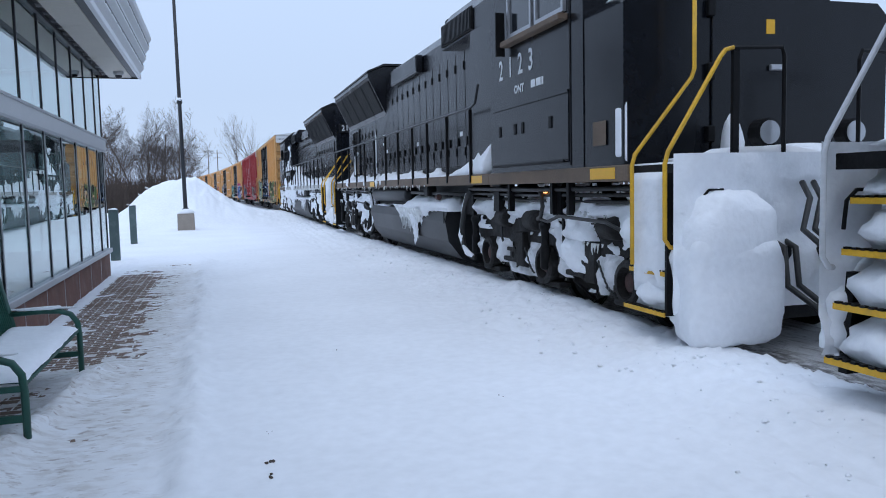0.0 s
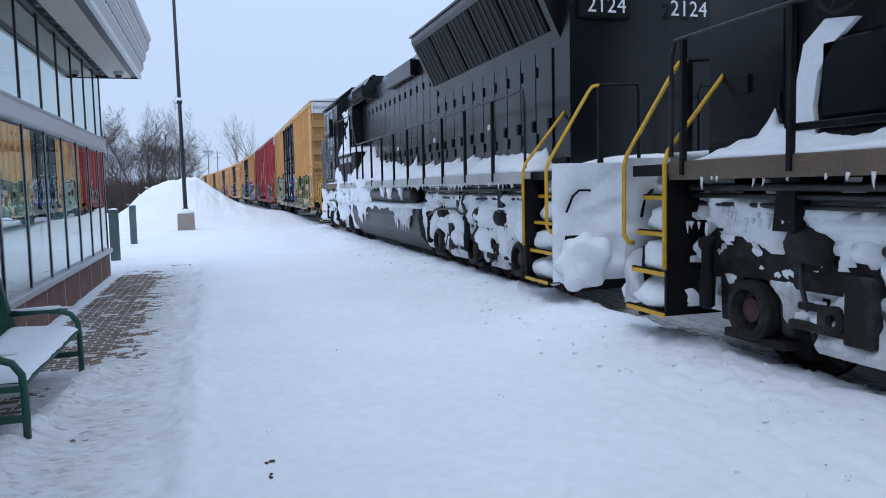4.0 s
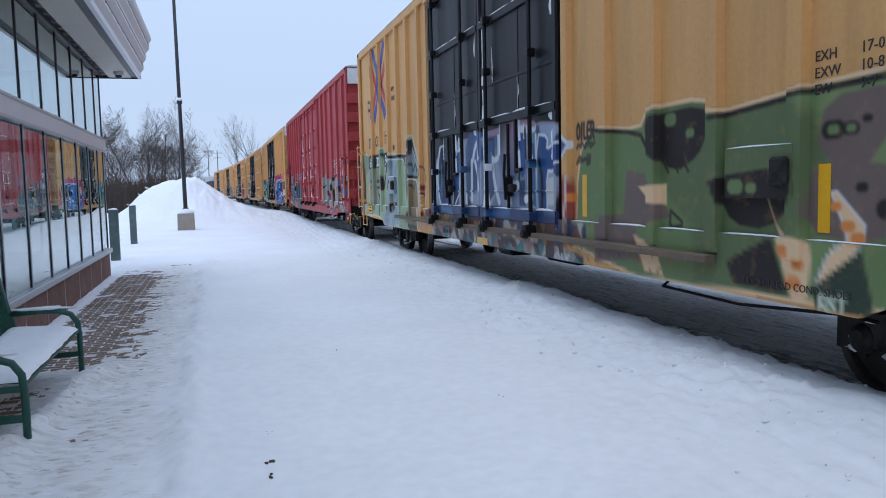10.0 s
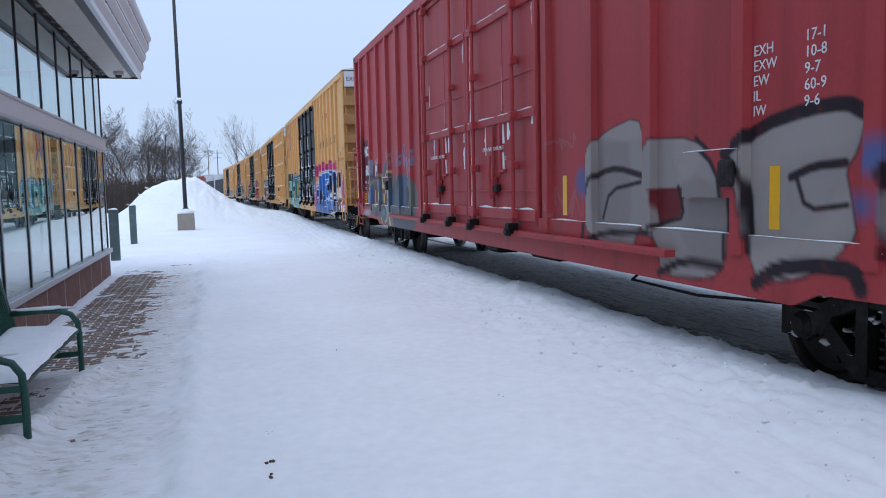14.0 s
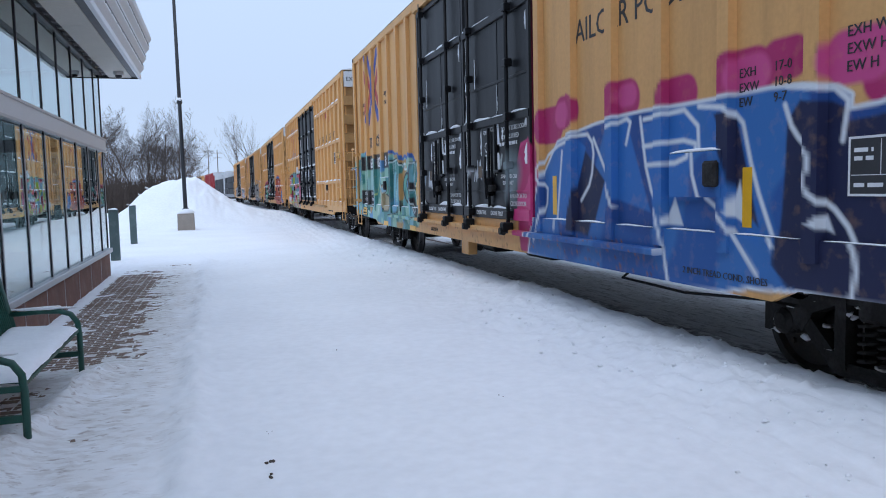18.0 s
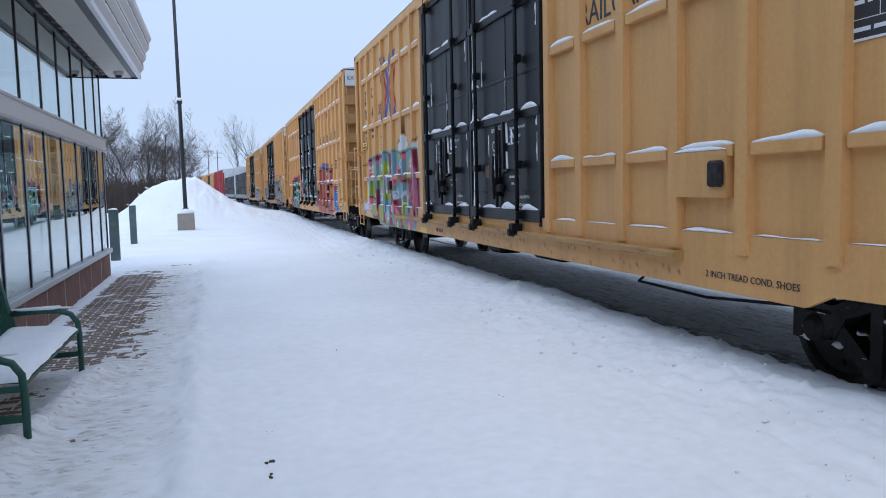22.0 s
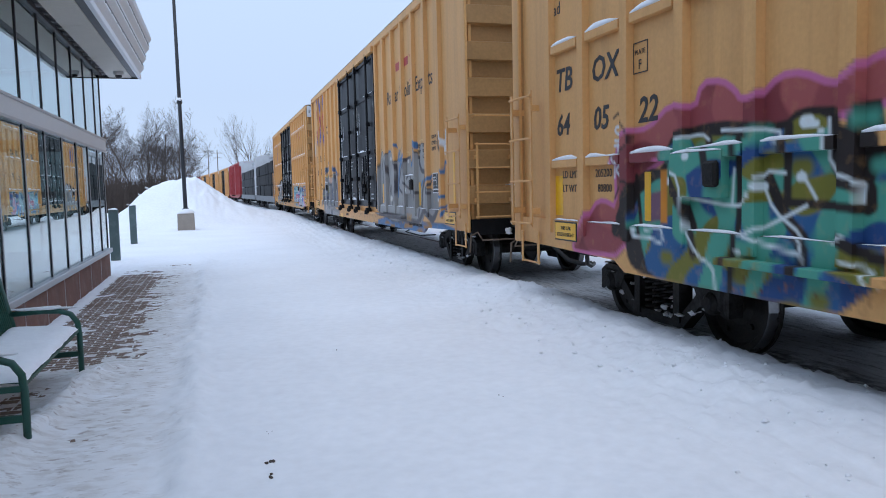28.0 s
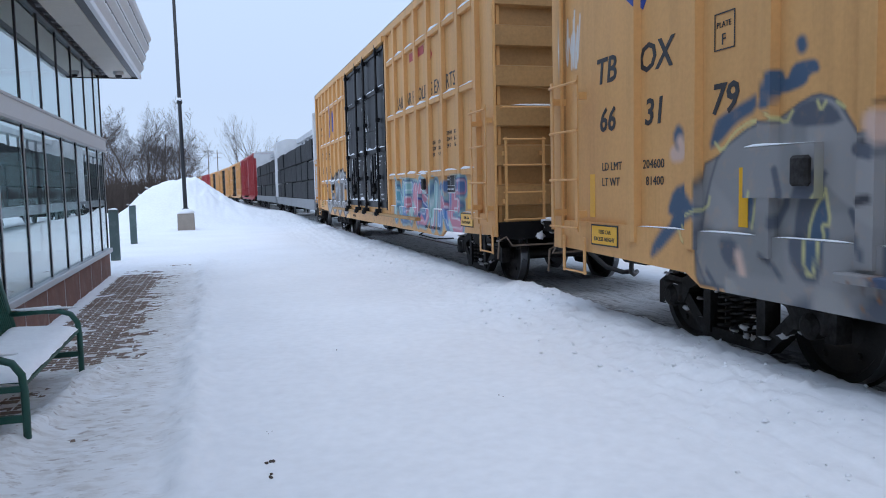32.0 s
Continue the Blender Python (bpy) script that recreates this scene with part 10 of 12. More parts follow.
def bogie(lo, ycs, sd, q, seed, heavy, tank=1):
    """Three-axle truck: deep side frame with open axle housings, brake gear, upright dampers, pipes, a slack conduit and frozen snow. tank is the end where the fuel tank lies."""
    ends = sorted(q(y) for y in ycs)
    y0, y1 = ends[0] - 0.62, ends[2] + 0.62
    bg = new("bogie")
    bg.empty_display_size = 0.1
    put(bg, lo)
    out = [(y0, 0.74), (y0, 1.06), (y0 + 0.18, 1.19)]
    for a, b in zip(ends, ends[1:]):
        out += [(a + 0.35, 1.20), (a + 0.55, 1.11), (b - 0.55, 1.11), (b - 0.35, 1.20)]
    out += [(y1 - 0.18, 1.19), (y1, 1.06), (y1, 0.74)]
    for e in ends[::-1]:
        out += [(e + 0.42, 0.76), (e + 0.40, 0.42), (e + 0.29, 0.42), (e + 0.26, 0.66), (e + 0.12, 0.79), (e - 0.12, 0.79), (e - 0.26, 0.66), (e - 0.29, 0.42), (e - 0.40, 0.42), (e - 0.42, 0.76)]
    for side in (-1, 1):
        x0, x1 = sorted((side * 1.14, side * 1.30))
        part("side_frame", Shape().prism(out, x0, x1, "x"), M_TRUCK, bg)
    X = lambda a, b: sorted((sd * a, sd * b))
    for e in ends:
        part("axle_box", Shape().turn([(sd * 1.16, 0.235), (sd * 1.37, 0.235), (sd * 1.40, 0.21), (sd * 1.40, 0.165), (sd * 1.30, 0.15), (sd * 1.295, 0.0)], (0, e, 0.55), "x", 22), M_TRUCK, bg)
        part("bearing_cap", Shape().turn([(sd * 1.30, 0.105), (sd * 1.345, 0.095), (sd * 1.36, 0.045), (sd * 1.362, 0.012)], (0, e, 0.55), "x", 18), M_REDCAP, bg, "rusty red bearing cap")
        part("pedestal_tie", Shape().box(*X(1.16, 1.33), e - 0.34, e + 0.34, 0.29, 0.36, 0.01), M_TRUCK, bg)
        part("sand_pipe", Shape().tube([(sd * 1.34, e - 0.50, 1.25), (sd * 1.36, e - 0.54, 0.8), (sd * 1.2, e - 0.50, 0.4), (sd * 0.9, e - 0.46, 0.15)], 0.018, 6), M_RUBBER, bg, smooth=True)
        part("damper", Shape().turn([(0.50, 0.03), (0.53, 0.062), (0.78, 0.066), (0.80, 0.05), (0.98, 0.05), (1.02, 0.075), (1.07, 0.075), (1.10, 0.03)], (sd * 1.415, e + (0.44 if e == ends[2] else -0.40 if e == ends[0] else -0.14), 0), "z", 12), M_BLACK_DULL, bg, smooth=True)
        part("brake_cylinder", Shape().turn([(-0.18, 0.05), (-0.17, 0.12), (-0.13, 0.135), (0.15, 0.135), (0.17, 0.08), (0.28, 0.03)], (sd * 1.32, e + (0.36 if e != ends[2] else -0.62), 1.09), "y", 18), M_TRUCK, bg, smooth=True)
    for e in ends[:2]:
        part("brake_hanger", Shape().box(*X(1.28, 1.38), e + 0.66, e + 0.90, 0.46, 0.92, 0.012), M_TRUCK, bg)
        part("brake_beam", Shape().box(*X(1.25, 1.36), e + 0.88, e + 1.42, 0.49, 0.55, 0.01).box(*X(1.27, 1.33), e + 0.88, e + 1.36, 0.63, 0.68, 0.008).box(*X(1.28, 1.37), e + 1.02, e + 1.14, 0.55, 0.66, 0.01), M_TRUCK, bg)
        part("brake_shoe", Shape().turn([(sd * 1.27, 0.10), (sd * 1.37, 0.10), (sd * 1.38, 0.05), (sd * 1.38, 0.045), (sd * 1.33, 0.04)], (0, e + 1.00, 0.60), "x", 14), M_TRUCK, bg)
        part("safety_chain", Shape().tube([(sd * 1.37 + 0.008 * (-1) ** k, e + 0.60 - 0.022 * k + 0.010 * (-1) ** k, 0.72 - 0.30 * math.sin(0.11 * k)) for k in range(15)], 0.012, 5), M_RUBBER, bg, "hanging safety chain")
    part("brake_pipe", Shape().tube([(sd * 1.46, ends[0] - 0.3, 1.02), (sd * 1.47, ends[0] + 0.25, 1.15), (sd * 1.47, ends[0] + 1.35, 1.18), (sd * 1.46, ends[1] - 0.32, 1.10), (sd * 1.43, ends[1] - 0.05, 1.12)], 0.02, 7), M_RUBBER, bg, smooth=True)
    part("motor_hose", Shape().tube([(sd * 1.42, ends[1] + 0.05, 1.50), (sd * 1.46, ends[1] - 0.14, 1.42), (sd * 1.47, ends[1] - 0.20, 1.28), (sd * 1.46, ends[1] - 0.12, 1.16), (sd * 1.42, ends[1] + 0.06, 1.12)], 0.026, 8), M_RUBBER, bg, smooth=True)
    for z, r, x in ((1.50, 0.03, 1.44), (1.43, 0.022, 1.40), (1.36, 0.018, 1.36)):
        part("air_line", Shape().tube([(sd * x, y0, z), (sd * (x + 0.01), (y0 + y1) / 2, z - 0.015), (sd * x, y1, z)], r, 7), M_RUBBER, bg, smooth=True)
    for a, b in zip(ends, ends[1:]):
        m = (a + b) / 2
        part("motor_duct", Shape().turn([(sd * 0.9, 0.24), (sd * 1.20, 0.24), (sd * 1.24, 0.20), (sd * 1.24, 0.0)], (0, m + 0.1, 1.34), "x", 20), M_BLACK_DULL, bg, smooth=True)
        part("frame_bracket", Shape().prism([(m + 0.36, 1.18), (m + 0.36, 1.50), (m + 0.30, 1.56), (m + 0.62, 1.56), (m + 0.54, 1.46), (m + 0.58, 1.18)], *X(1.30, 1.44), "x"), M_BLACK_DULL, bg)
    # the slack conduit between truck and tank
    e, f = (y1, 1) if tank > 0 else (y0, -1)
    if heavy > 0.5:
        part("packed_snow", Shape().lump((sd * 1.22, e + f * 0.12, 0.88), (0.24, 0.30, 0.44), seed + 9, 28, 18, 0.4), M_SNOW, bg)
    else:
        loop = [(-0.10, 1.46), (0.06, 1.40), (0.22, 1.20), (0.36, 0.92), (0.38, 0.74), (0.28, 0.58), (0.06, 0.48), (-0.22, 0.44)]
        cd = part("conduit", Shape().tube([(sd * 1.46, e + f * a, z) for a, z in loop], 0.042, 9), M_RUBBER, bg, "slack black conduit, caked with snow", True)
        part("conduit_snow", Shape().tube([(sd * 1.475, e + f * (a + 0.012), z + 0.02) for a, z in loop[1:]], [0.022, 0.030, 0.012, 0.046, 0.022, 0.048, 0.03], 9), M_SNOW, cd, smooth=True)
    rnd = random.Random(seed)

    def open_axles(y, z):
        """Round gaps where the axle ends turn, none between wheel and rail, little on the flat of the frame."""
        d = min(math.hypot(y - e, z - 0.55) for e in ends)
        low = max(0.0, 0.50 - z) * 6 if min(abs(y - e) for e in ends) < 0.62 else 0.0
        flat = (0.30 - 0.30 * heavy) * max(0.0, 1 - abs(z - 0.95) / 0.22) * ease(ends[1] - 0.2, ends[1] + 0.5, y)
        return -2.2 * max(0.0, 1.25 - d / 0.26) - low - flat

    tail = lambda y, z: -(0.34 - 0.34 * heavy) * ease(ends[1] - 0.3, ends[1] + 0.6, y)
    sheet_snow(bg, sd, sd * 1.29, y0 - 0.1, y1 + 0.05, 0.46, 1.42, seed, 0.15, -0.12 + 0.42 * heavy, keep=open_axles)
    sheet_snow(bg, sd, sd * 1.40, y0 - 0.1, y1 + 0.1, 0.90, 1.46, seed + 40, 0.16, -0.30 + 0.32 * heavy, keep=tail)
    sheet_snow(bg, sd, sd * 1.34, y0 - 0.1, y1 + 0.1, 1.10, 1.34, seed + 70, 0.14, 0.10 + 0.2 * heavy)
    sheet_snow(bg, sd, sd * 1.36, y0 - 0.1, y1 + 0.1, 1.22, 1.55, seed + 60, 0.12, -0.26 + 0.30 * heavy, keep=tail)
    sheet_snow(bg, sd, sd * 1.33, y0 + 0.2, y1 - 0.2, 0.34, 0.80, seed + 80, 0.10, -0.18 + 0.20 * heavy, M_GRIMY_SNOW, keep=open_axles)
    for k in range(3):
        y = rnd.uniform(y0, y1)
        icicles(bg, sd * 1.42, y - 0.3, y + 0.3, rnd.uniform(0.85, 1.3), 7, 0.14, seed * 5 + k)
    for y in ycs:
        wheelset(lo, q(y), 0.51)


def end_steps(lo, sd, q, y_in, y_out, rail_mat, seed, snowed, tall=True):
    """Corner stairway with grating treads, yellow edges, grab rails, and packed snow. y_out is the outer end of the unit."""
    a, b = sorted((q(y_in), q(y_out)))
    x = sd * 1.60
    stw = part("stairway", Shape().box(*sorted((sd * 1.05, x)), a - 0.02, a + 0.01, 0.40, 1.62).box(*sorted((sd * 1.02, sd * 1.05)), a, b, 0.40, 1.62), M_BLACK_DULL, lo)
    for k, z in enumerate((0.42, 0.76, 1.10, 1.42)):
        xo = x - sd * 0.06 * k
        part("tread", Shape().box(*sorted((sd * 1.05, xo)), a, b, z - 0.025, z), M_BLACK_DULL, stw)
        part("tread_edge", Shape().box(*sorted((xo, xo + sd * 0.012)), a, b, z - 0.035, z + 0.005), M_YELLOW, stw, "yellow step edge")
        cl = Shape()
        for i in range(10):
            yy = a + (b - a) * (i + 0.5) / 10
            cl.box(*sorted((xo - sd * 0.02, xo + sd * 0.014)), yy - 0.018, yy + 0.018, z + 0.004, z + 0.018)
        tagged(part("tread_teeth", cl, M_BLACK_DULL, stw), kind="stuff")
        if snowed > 0.2:
            part("step_snow", Shape().lump((x - sd * (0.26 + 0.06 * k), (a + b) / 2, z + 0.11 * snowed), (0.25, (b - a) * 0.56, 0.19 * snowed), seed + k, 20, 12, 0.35), M_SNOW, stw)
    # rails lean inward over the stair, then run upright or across
    yi, yo = (1.39 if y_in > y_out else q(y_in) - 0.02), q(y_out) - (0.02 if y_in > y_out else -0.02)
    xr, out = x + sd * 0.02, (-1 if y_in > y_out else 1)
    part("grab_rail", Shape().tube([(xr, yi, 0.80), (xr, yi, 1.70), (xr - sd * 0.03, yi, 1.80), (sd * 1.00, yi, 2.50), (sd * 0.97, yi, 2.58), (sd * 0.97, yi, 3.35)], 0.02, 8), rail_mat, lo, "painted steel grab rail", True)
    part("grab_rail", Shape().tube([(xr - sd * 0.13, yo + out * 0.05, 0.98), (xr - sd * 0.05, yo, 0.99), (xr, yo, 1.06), (xr, yo, 1.70), (xr - sd * 0.03, yo, 1.80), (sd * 1.08, yo, 2.60), (sd * 1.03, yo, 2.66), (sd * 0.95, yo, 2.68)], 0.02, 8), rail_mat, lo, "painted steel grab rail", True)
    part("end_rail", Shape().tube([(sd * 0.95, yo, 2.68), (sd * 0.45, yo, 2.70), (sd * 0.42, yo, 2.62), (sd * 0.42, yo, 1.70)], 0.02, 6), M_BLACK_DULL, lo)
    part("end_post", Shape().box(*sorted((sd * 0.90, sd * 0.96)), yo - 0.02, yo + 0.02, 1.68, 2.66), M_BLACK_DULL, lo)
    part("hand_hold", Shape().tube([(sd * 1.40, yo + out * 0.06, 1.22), (sd * 1.34, yo + out * 0.10, 1.40), (sd * 1.26, yo + out * 0.10, 1.47), (sd * 1.12, yo + out * 0.10, 1.47), (sd * 1.10, yo + out * 0.04, 1.44)], 0.014, 6), M_BLACK_DULL, lo, smooth=True)


def locomotive(label, number, front, length, sd, heavy, rail_mat, turned=False, sill_mat=None, seed=1):
    """Six-axle diesel with a wide-nosed cab. y runs from its front coupler to its back; sd is the side that is worked out."""
    kq = length / 21.85
    q = lambda y: y * kq
    sill_mat = sill_mat or M_RUST
    nf = q(1.50) if turned else 1.66
    lo = thing("locomotive", label, "locomotive", None, "locomotives at the head of the train")
    S = lambda a, b: sorted((sd * a, sd * b))
    part("underframe", Shape().box(-0.95, 0.95, q(0.95), q(20.95), 1.05, 1.52), M_BLACK_DULL, lo)
    part("deck", Shape().box(-1.52, 1.52, q(0.9), q(20.98), 1.60, 1.70), M_BLACK_DULL, lo)
    part("side_sill", Shape().box(*S(1.52, 1.58), q(5.5), q(20.3), 1.56, 1.715, 0.008), sill_mat, lo)
    part("cab_sill", Shape().box(*S(1.52, 1.58), q(1.6), q(5.5), 1.56, 1.715, 0.008), M_RUST, lo)
    part("far_side_sill", Shape().box(*S(-1.58, -1.52), q(1.6), q(20.3), 1.56, 1.715), sill_mat, lo)
    # cab with its wide nose
    part("nose", Shape().prism([(-1.55, 1.70), (1.55, 1.70), (1.55, 3.22), (1.42, 3.34), (-1.42, 3.34), (-1.55, 3.22)], nf, q(2.9)), M_BLACK, lo)
    part("nose_top_snow", Shape().lump((sd * 0.9, q(2.2), 3.34), (0.55, 0.45, 0.10), seed + 41, 20, 8, 0.5), M_SNOW, lo)
    cab = part("cab", Shape().prism([(-1.56, 1.70), (1.56, 1.70), (1.56, 4.18), (1.05, 4.60), (-1.05, 4.60), (-1.56, 4.18)], q(2.55), q(5.42)), M_BLACK, lo)
    part("cab_roof_edge", Shape().prism([(-1.60, 4.16), (-1.07, 4.61), (1.07, 4.61), (1.60, 4.16), (1.62, 4.21), (1.08, 4.67), (-1.08, 4.67), (-1.62, 4.21)], q(2.5), q(5.46)), M_BLACK_DULL, lo)
    x = sd * 1.562
    for ya, yb in ((2.95, 3.75), (3.85, 4.65)):
        fr = Shape()
        for a, b, c, d in ((ya, yb, 3.40, 3.45), (ya, yb, 4.02, 4.07), (ya, ya + 0.05, 3.45, 4.02), (yb - 0.05, yb, 3.45, 4.02)):
            fr.box(*S(1.56, 1.60), q(a), q(b), c, d)
        w = part("cab_window", fr, M_ALU, cab)
        part("pane", Shape().box(*S(1.564, 1.572), q(ya + 0.05), q(yb - 0.05), 3.45, 4.02), M_DARKGLASS, w)
    part("window_sill", Shape().box(*S(1.56, 1.68), q(2.9), q(4.7), 3.30, 3.37, 0.01), M_RUST, cab)
    part("wind_deflector", Shape().box(*S(1.60, 1.72), q(4.72), q(4.75), 3.2, 3.75), M_BLACK_DULL, cab)
    # lower cab panel, latches and lettering
    part("side_door_panel", Shape().box(*S(1.556, 1.576), q(2.88), q(5.28), 1.80, 2.53, 0.006), M_BLACK, cab)
    part("panel_bead", Shape().box(*S(1.56, 1.586), q(2.88), q(5.28), 2.53, 2.56), M_BLACK, cab)
    part("seam", Shape().box(*S(1.56, 1.568), q(2.84), q(2.87), 1.75, 4.1), M_BLACK_DULL, cab)
    for y in (5.0, 4.45, 4.2, 3.35):
        part("panel_latch", Shape().box(*S(1.575, 1.588), q(y) - 0.04, q(y) + 0.04, 2.18, 2.32, 0.008), M_BLACK_DULL, cab)
    part("hinge_rail", Shape().tube([(sd * 1.60, q(2.95), 1.80), (sd * 1.60, q(5.2), 1.80)], 0.018, 6), M_BLACK_DULL, cab)
    if number:
        lettering(number[0] + "  " + number[1] + "  " + number[2] + "  " + number[3], 0.36, q(5.05) if sd < 0 else q(3.38), 2.93, x + sd * 0.002, M_WHITE, cab, sd, 0.005, "road_number", 0.86)
        lettering("ONT", 0.14, q(4.5) if sd < 0 else q(3.85), 2.70, x + sd * 0.002, M_WHITE, cab, sd, 0.004)
        if sd < 0:
            bars((0.36,), q(3.95), 2.71, x, M_WHITE, cab, sd, 0.09)
    if heavy:
        for ya in (3.07, 3.60, 4.50):
            lv = part("louvre_panel", Shape().box(*S(1.575, 1.585), q(ya), q(ya + 0.42), 1.88, 2.44), M_BLACK_DULL, cab)
            for k in range(10):
                part("louvre", Shape().prism([(sd * 1.585, 1.91 + k * 0.053), (sd * 1.61, 1.915 + k * 0.053), (sd * 1.585, 1.94 + k * 0.053)], q(ya) + 0.02, q(ya + 0.40)), M_BLACK, lv)
                part("louvre_snow", Shape().box(*S(1.585, 1.606), q(ya) + 0.03 + 0.12 * abs(rumple(k, ya, 1.7, seed)), q(ya) + 0.38 - 0.3 * abs(rumple(k, ya, 2.7, seed + 1)), 1.918 + k * 0.053, 1.926 + k * 0.053), M_SNOW, lv)
    # front and back faces
    nd = part("nose_door", Shape().box(*S(-0.28, 0.60), nf - 0.025, nf, 1.78, 3.6, 0.008), M_BLACK, lo)
    for z in (2.0, 2.6, 3.2):
        part("hinge", Shape().box(*S(0.58, 0.66), nf - 0.06, nf, z - 0.08, z + 0.08, 0.01), M_BLACK_DULL, nd)
    part("handle", Shape().box(*S(-0.22, -0.05), nf - 0.07, nf - 0.025, 2.62, 2.68, 0.01), M_ALU, nd)
    part("notice_sticker", Shape().box(*S(-0.12, -0.02), nf - 0.029, nf - 0.025, 2.98, 3.12), M_REFLECT, nd)
    part("nose_snow", Shape().lump((sd * 0.55, q(1.45), 1.80), (0.10, 0.12, 0.30), seed, 14, 10, 0.4), M_SNOW, lo)
    for xx in (-0.48, 0.48):
        part("ditch_light", Shape().turn([(-0.14, 0.10), (-0.13, 0.13), (0.0, 0.13), (0.04, 0.08)], (xx, q(1.15), 1.97), "y", 18), M_BLACK_DULL, lo)
        part("lens", Shape().turn([(-0.15, 0.02), (-0.145, 0.105), (-0.12, 0.11)], (xx, q(1.15), 1.97), "y", 18), M_ALU, lo, "clear glass lamp lens")
    for yy, s2 in ((0.92, -1), (20.95, 1)):
        y = q(yy)
        part("end_plate", Shape().box(-1.10, 1.10, *sorted((y, y - s2 * 0.06)), 0.55, 1.70), M_BLACK_DULL, lo)
        part("pilot", Shape().prism([(-1.45, 0.30), (1.45, 0.30), (1.40, 0.95), (-1.40, 0.95)], *sorted((y + s2 * 0.05, y - s2 * 0.02))), M_BLACK_DULL, lo)
        part("coupler", Shape().box(-0.12, 0.12, *sorted((y, y + s2 * 0.7)), 0.76, 0.95, 0.03).box(-0.2, 0.18, *sorted((y + s2 * 0.6, y + s2 * 0.88)), 0.68, 1.02, 0.05), M_TRUCK, lo)
        for hx in (-0.5, -0.38, 0.38, 0.5):
            part("hose", Shape().tube([(hx, y, 1.0), (hx, y + s2 * 0.14, 0.95), (hx * 1.02, y + s2 * 0.2, 0.62), (hx * 0.8, y + s2 * 0.5, 0.42), (hx * 0.7, y + s2 * 0.84, 0.46)], 0.028, 7), M_RUBBER, lo, smooth=True)
        part("end_rail", Shape().tube([(-0.42 * sd, y, 1.70), (-0.42 * sd, y, 2.62), (-0.45 * sd, y, 2.70), (-1.3 * sd, y, 2.68)], 0.02, 6), M_BLACK_DULL, lo)
        if number and not turned and s2 < 0:
            part("pilot_snow", rounded_slab((sd * 1.09, y + s2 * 0.14, 0.62), (0.48, 0.24, 0.47), seed + yy, power=0.42, rough=0.16), M_SNOW, lo, "big frozen slab of snow")
            part("slab_cap", rounded_slab((sd * 1.08, y + s2 * 0.13, 0.84), (0.47, 0.235, 0.58), seed + yy + 4, power=0.68, rough=0.14), M_SNOW, lo)
        else:
            part("pilot_snow", Shape().lump((sd * 1.2, y + s2 * 0.10, 0.62), (0.32, 0.16, 0.34), seed + yy + 4, 26, 16, 0.5), M_SNOW, lo)
        pilot_face_snow(lo, y, s2, seed + yy + 7)
        for hx in (0.10, 0.22, 0.34):
            part("jumper_cable", Shape().tube([(sd * hx, y + s2 * 0.16, 1.52), (sd * (hx + 0.04), y + s2 * 0.30, 1.38), (sd * (hx + 0.16), y + s2 * 0.36, 1.12), (sd * (hx + 0.10), y + s2 * 0.62, 0.92)], 0.026, 7), M_RUBBER, lo, smooth=True)
        part("deck_snow", Shape().lump((0, y - s2 * 0.25, 1.74), (1.2, 0.30, 0.12), seed + yy + 2, 20, 8, 0.5), M_SNOW, lo)
    end_steps(lo, sd, q, 1.62, 0.92, rail_mat, seed, 0.9)
    end_steps(lo, sd, q, 20.30, 20.95, rail_mat, seed + 9, 0.9)
    sheet_snow(lo, sd, sd * (1.45 if turned else 1.47), q(0.90), q(1.72), 0.52, 1.72, seed + 11, 0.10, 0.75)
    sheet_snow(lo, sd, sd * 1.16, q(20.0), q(21.0), 0.45, 1.66, seed + 12, 0.10, 0.5)
    # long hood
    hw = 1.06
    part("hood", Shape().prism([(-hw, 1.70), (hw, 1.70), (hw, 4.22), (hw - 0.18, 4.46), (-hw + 0.18, 4.46), (-hw, 4.22)], q(5.42), q(20.42)), M_BLACK, lo)
    part("kick_plate", Shape().box(*S(hw, hw + 0.03), q(5.5), q(20.4), 1.70, 1.88), M_BLACK_DULL, lo)
    y = 7.0
    dw = 0.52
    k = 0
    while y < 19.6:
        za, zb = (1.90, 3.28) if y > 14.4 else (1.90, 3.86)
        if not heavy and (17.6 < q(y + dw / 2) < 18.7 or 14.0 < q(y + dw / 2) < 15.25):
            y += dw
            k += 1
            continue
        d = part("hood_door", Shape().box(*S(hw, hw + 0.022), q(y) + 0.012, q(y + dw) - 0.012, za, zb, 0.006), M_BLACK, lo)
        for z in (za + 0.25, zb - 0.25):
            part("hinge", Shape().box(*S(hw + 0.022, hw + 0.042), q(y) + 0.02, q(y) + 0.055, z - 0.07, z + 0.07), M_BLACK_DULL, d)
        part("latch", Shape().box(*S(hw + 0.022, hw + 0.05), q(y + dw) - 0.12, q(y + dw) - 0.05, za + 0.35, za + 0.50, 0.006), M_BLACK_DULL, d)
        if k % 6 == 2:
            part("notice_sticker", Shape().box(*S(hw + 0.023, hw + 0.026), q(y) + 0.18, q(y) + 0.32, 2.42, 2.50), M_PALE, d)
        y += dw
        k += 1
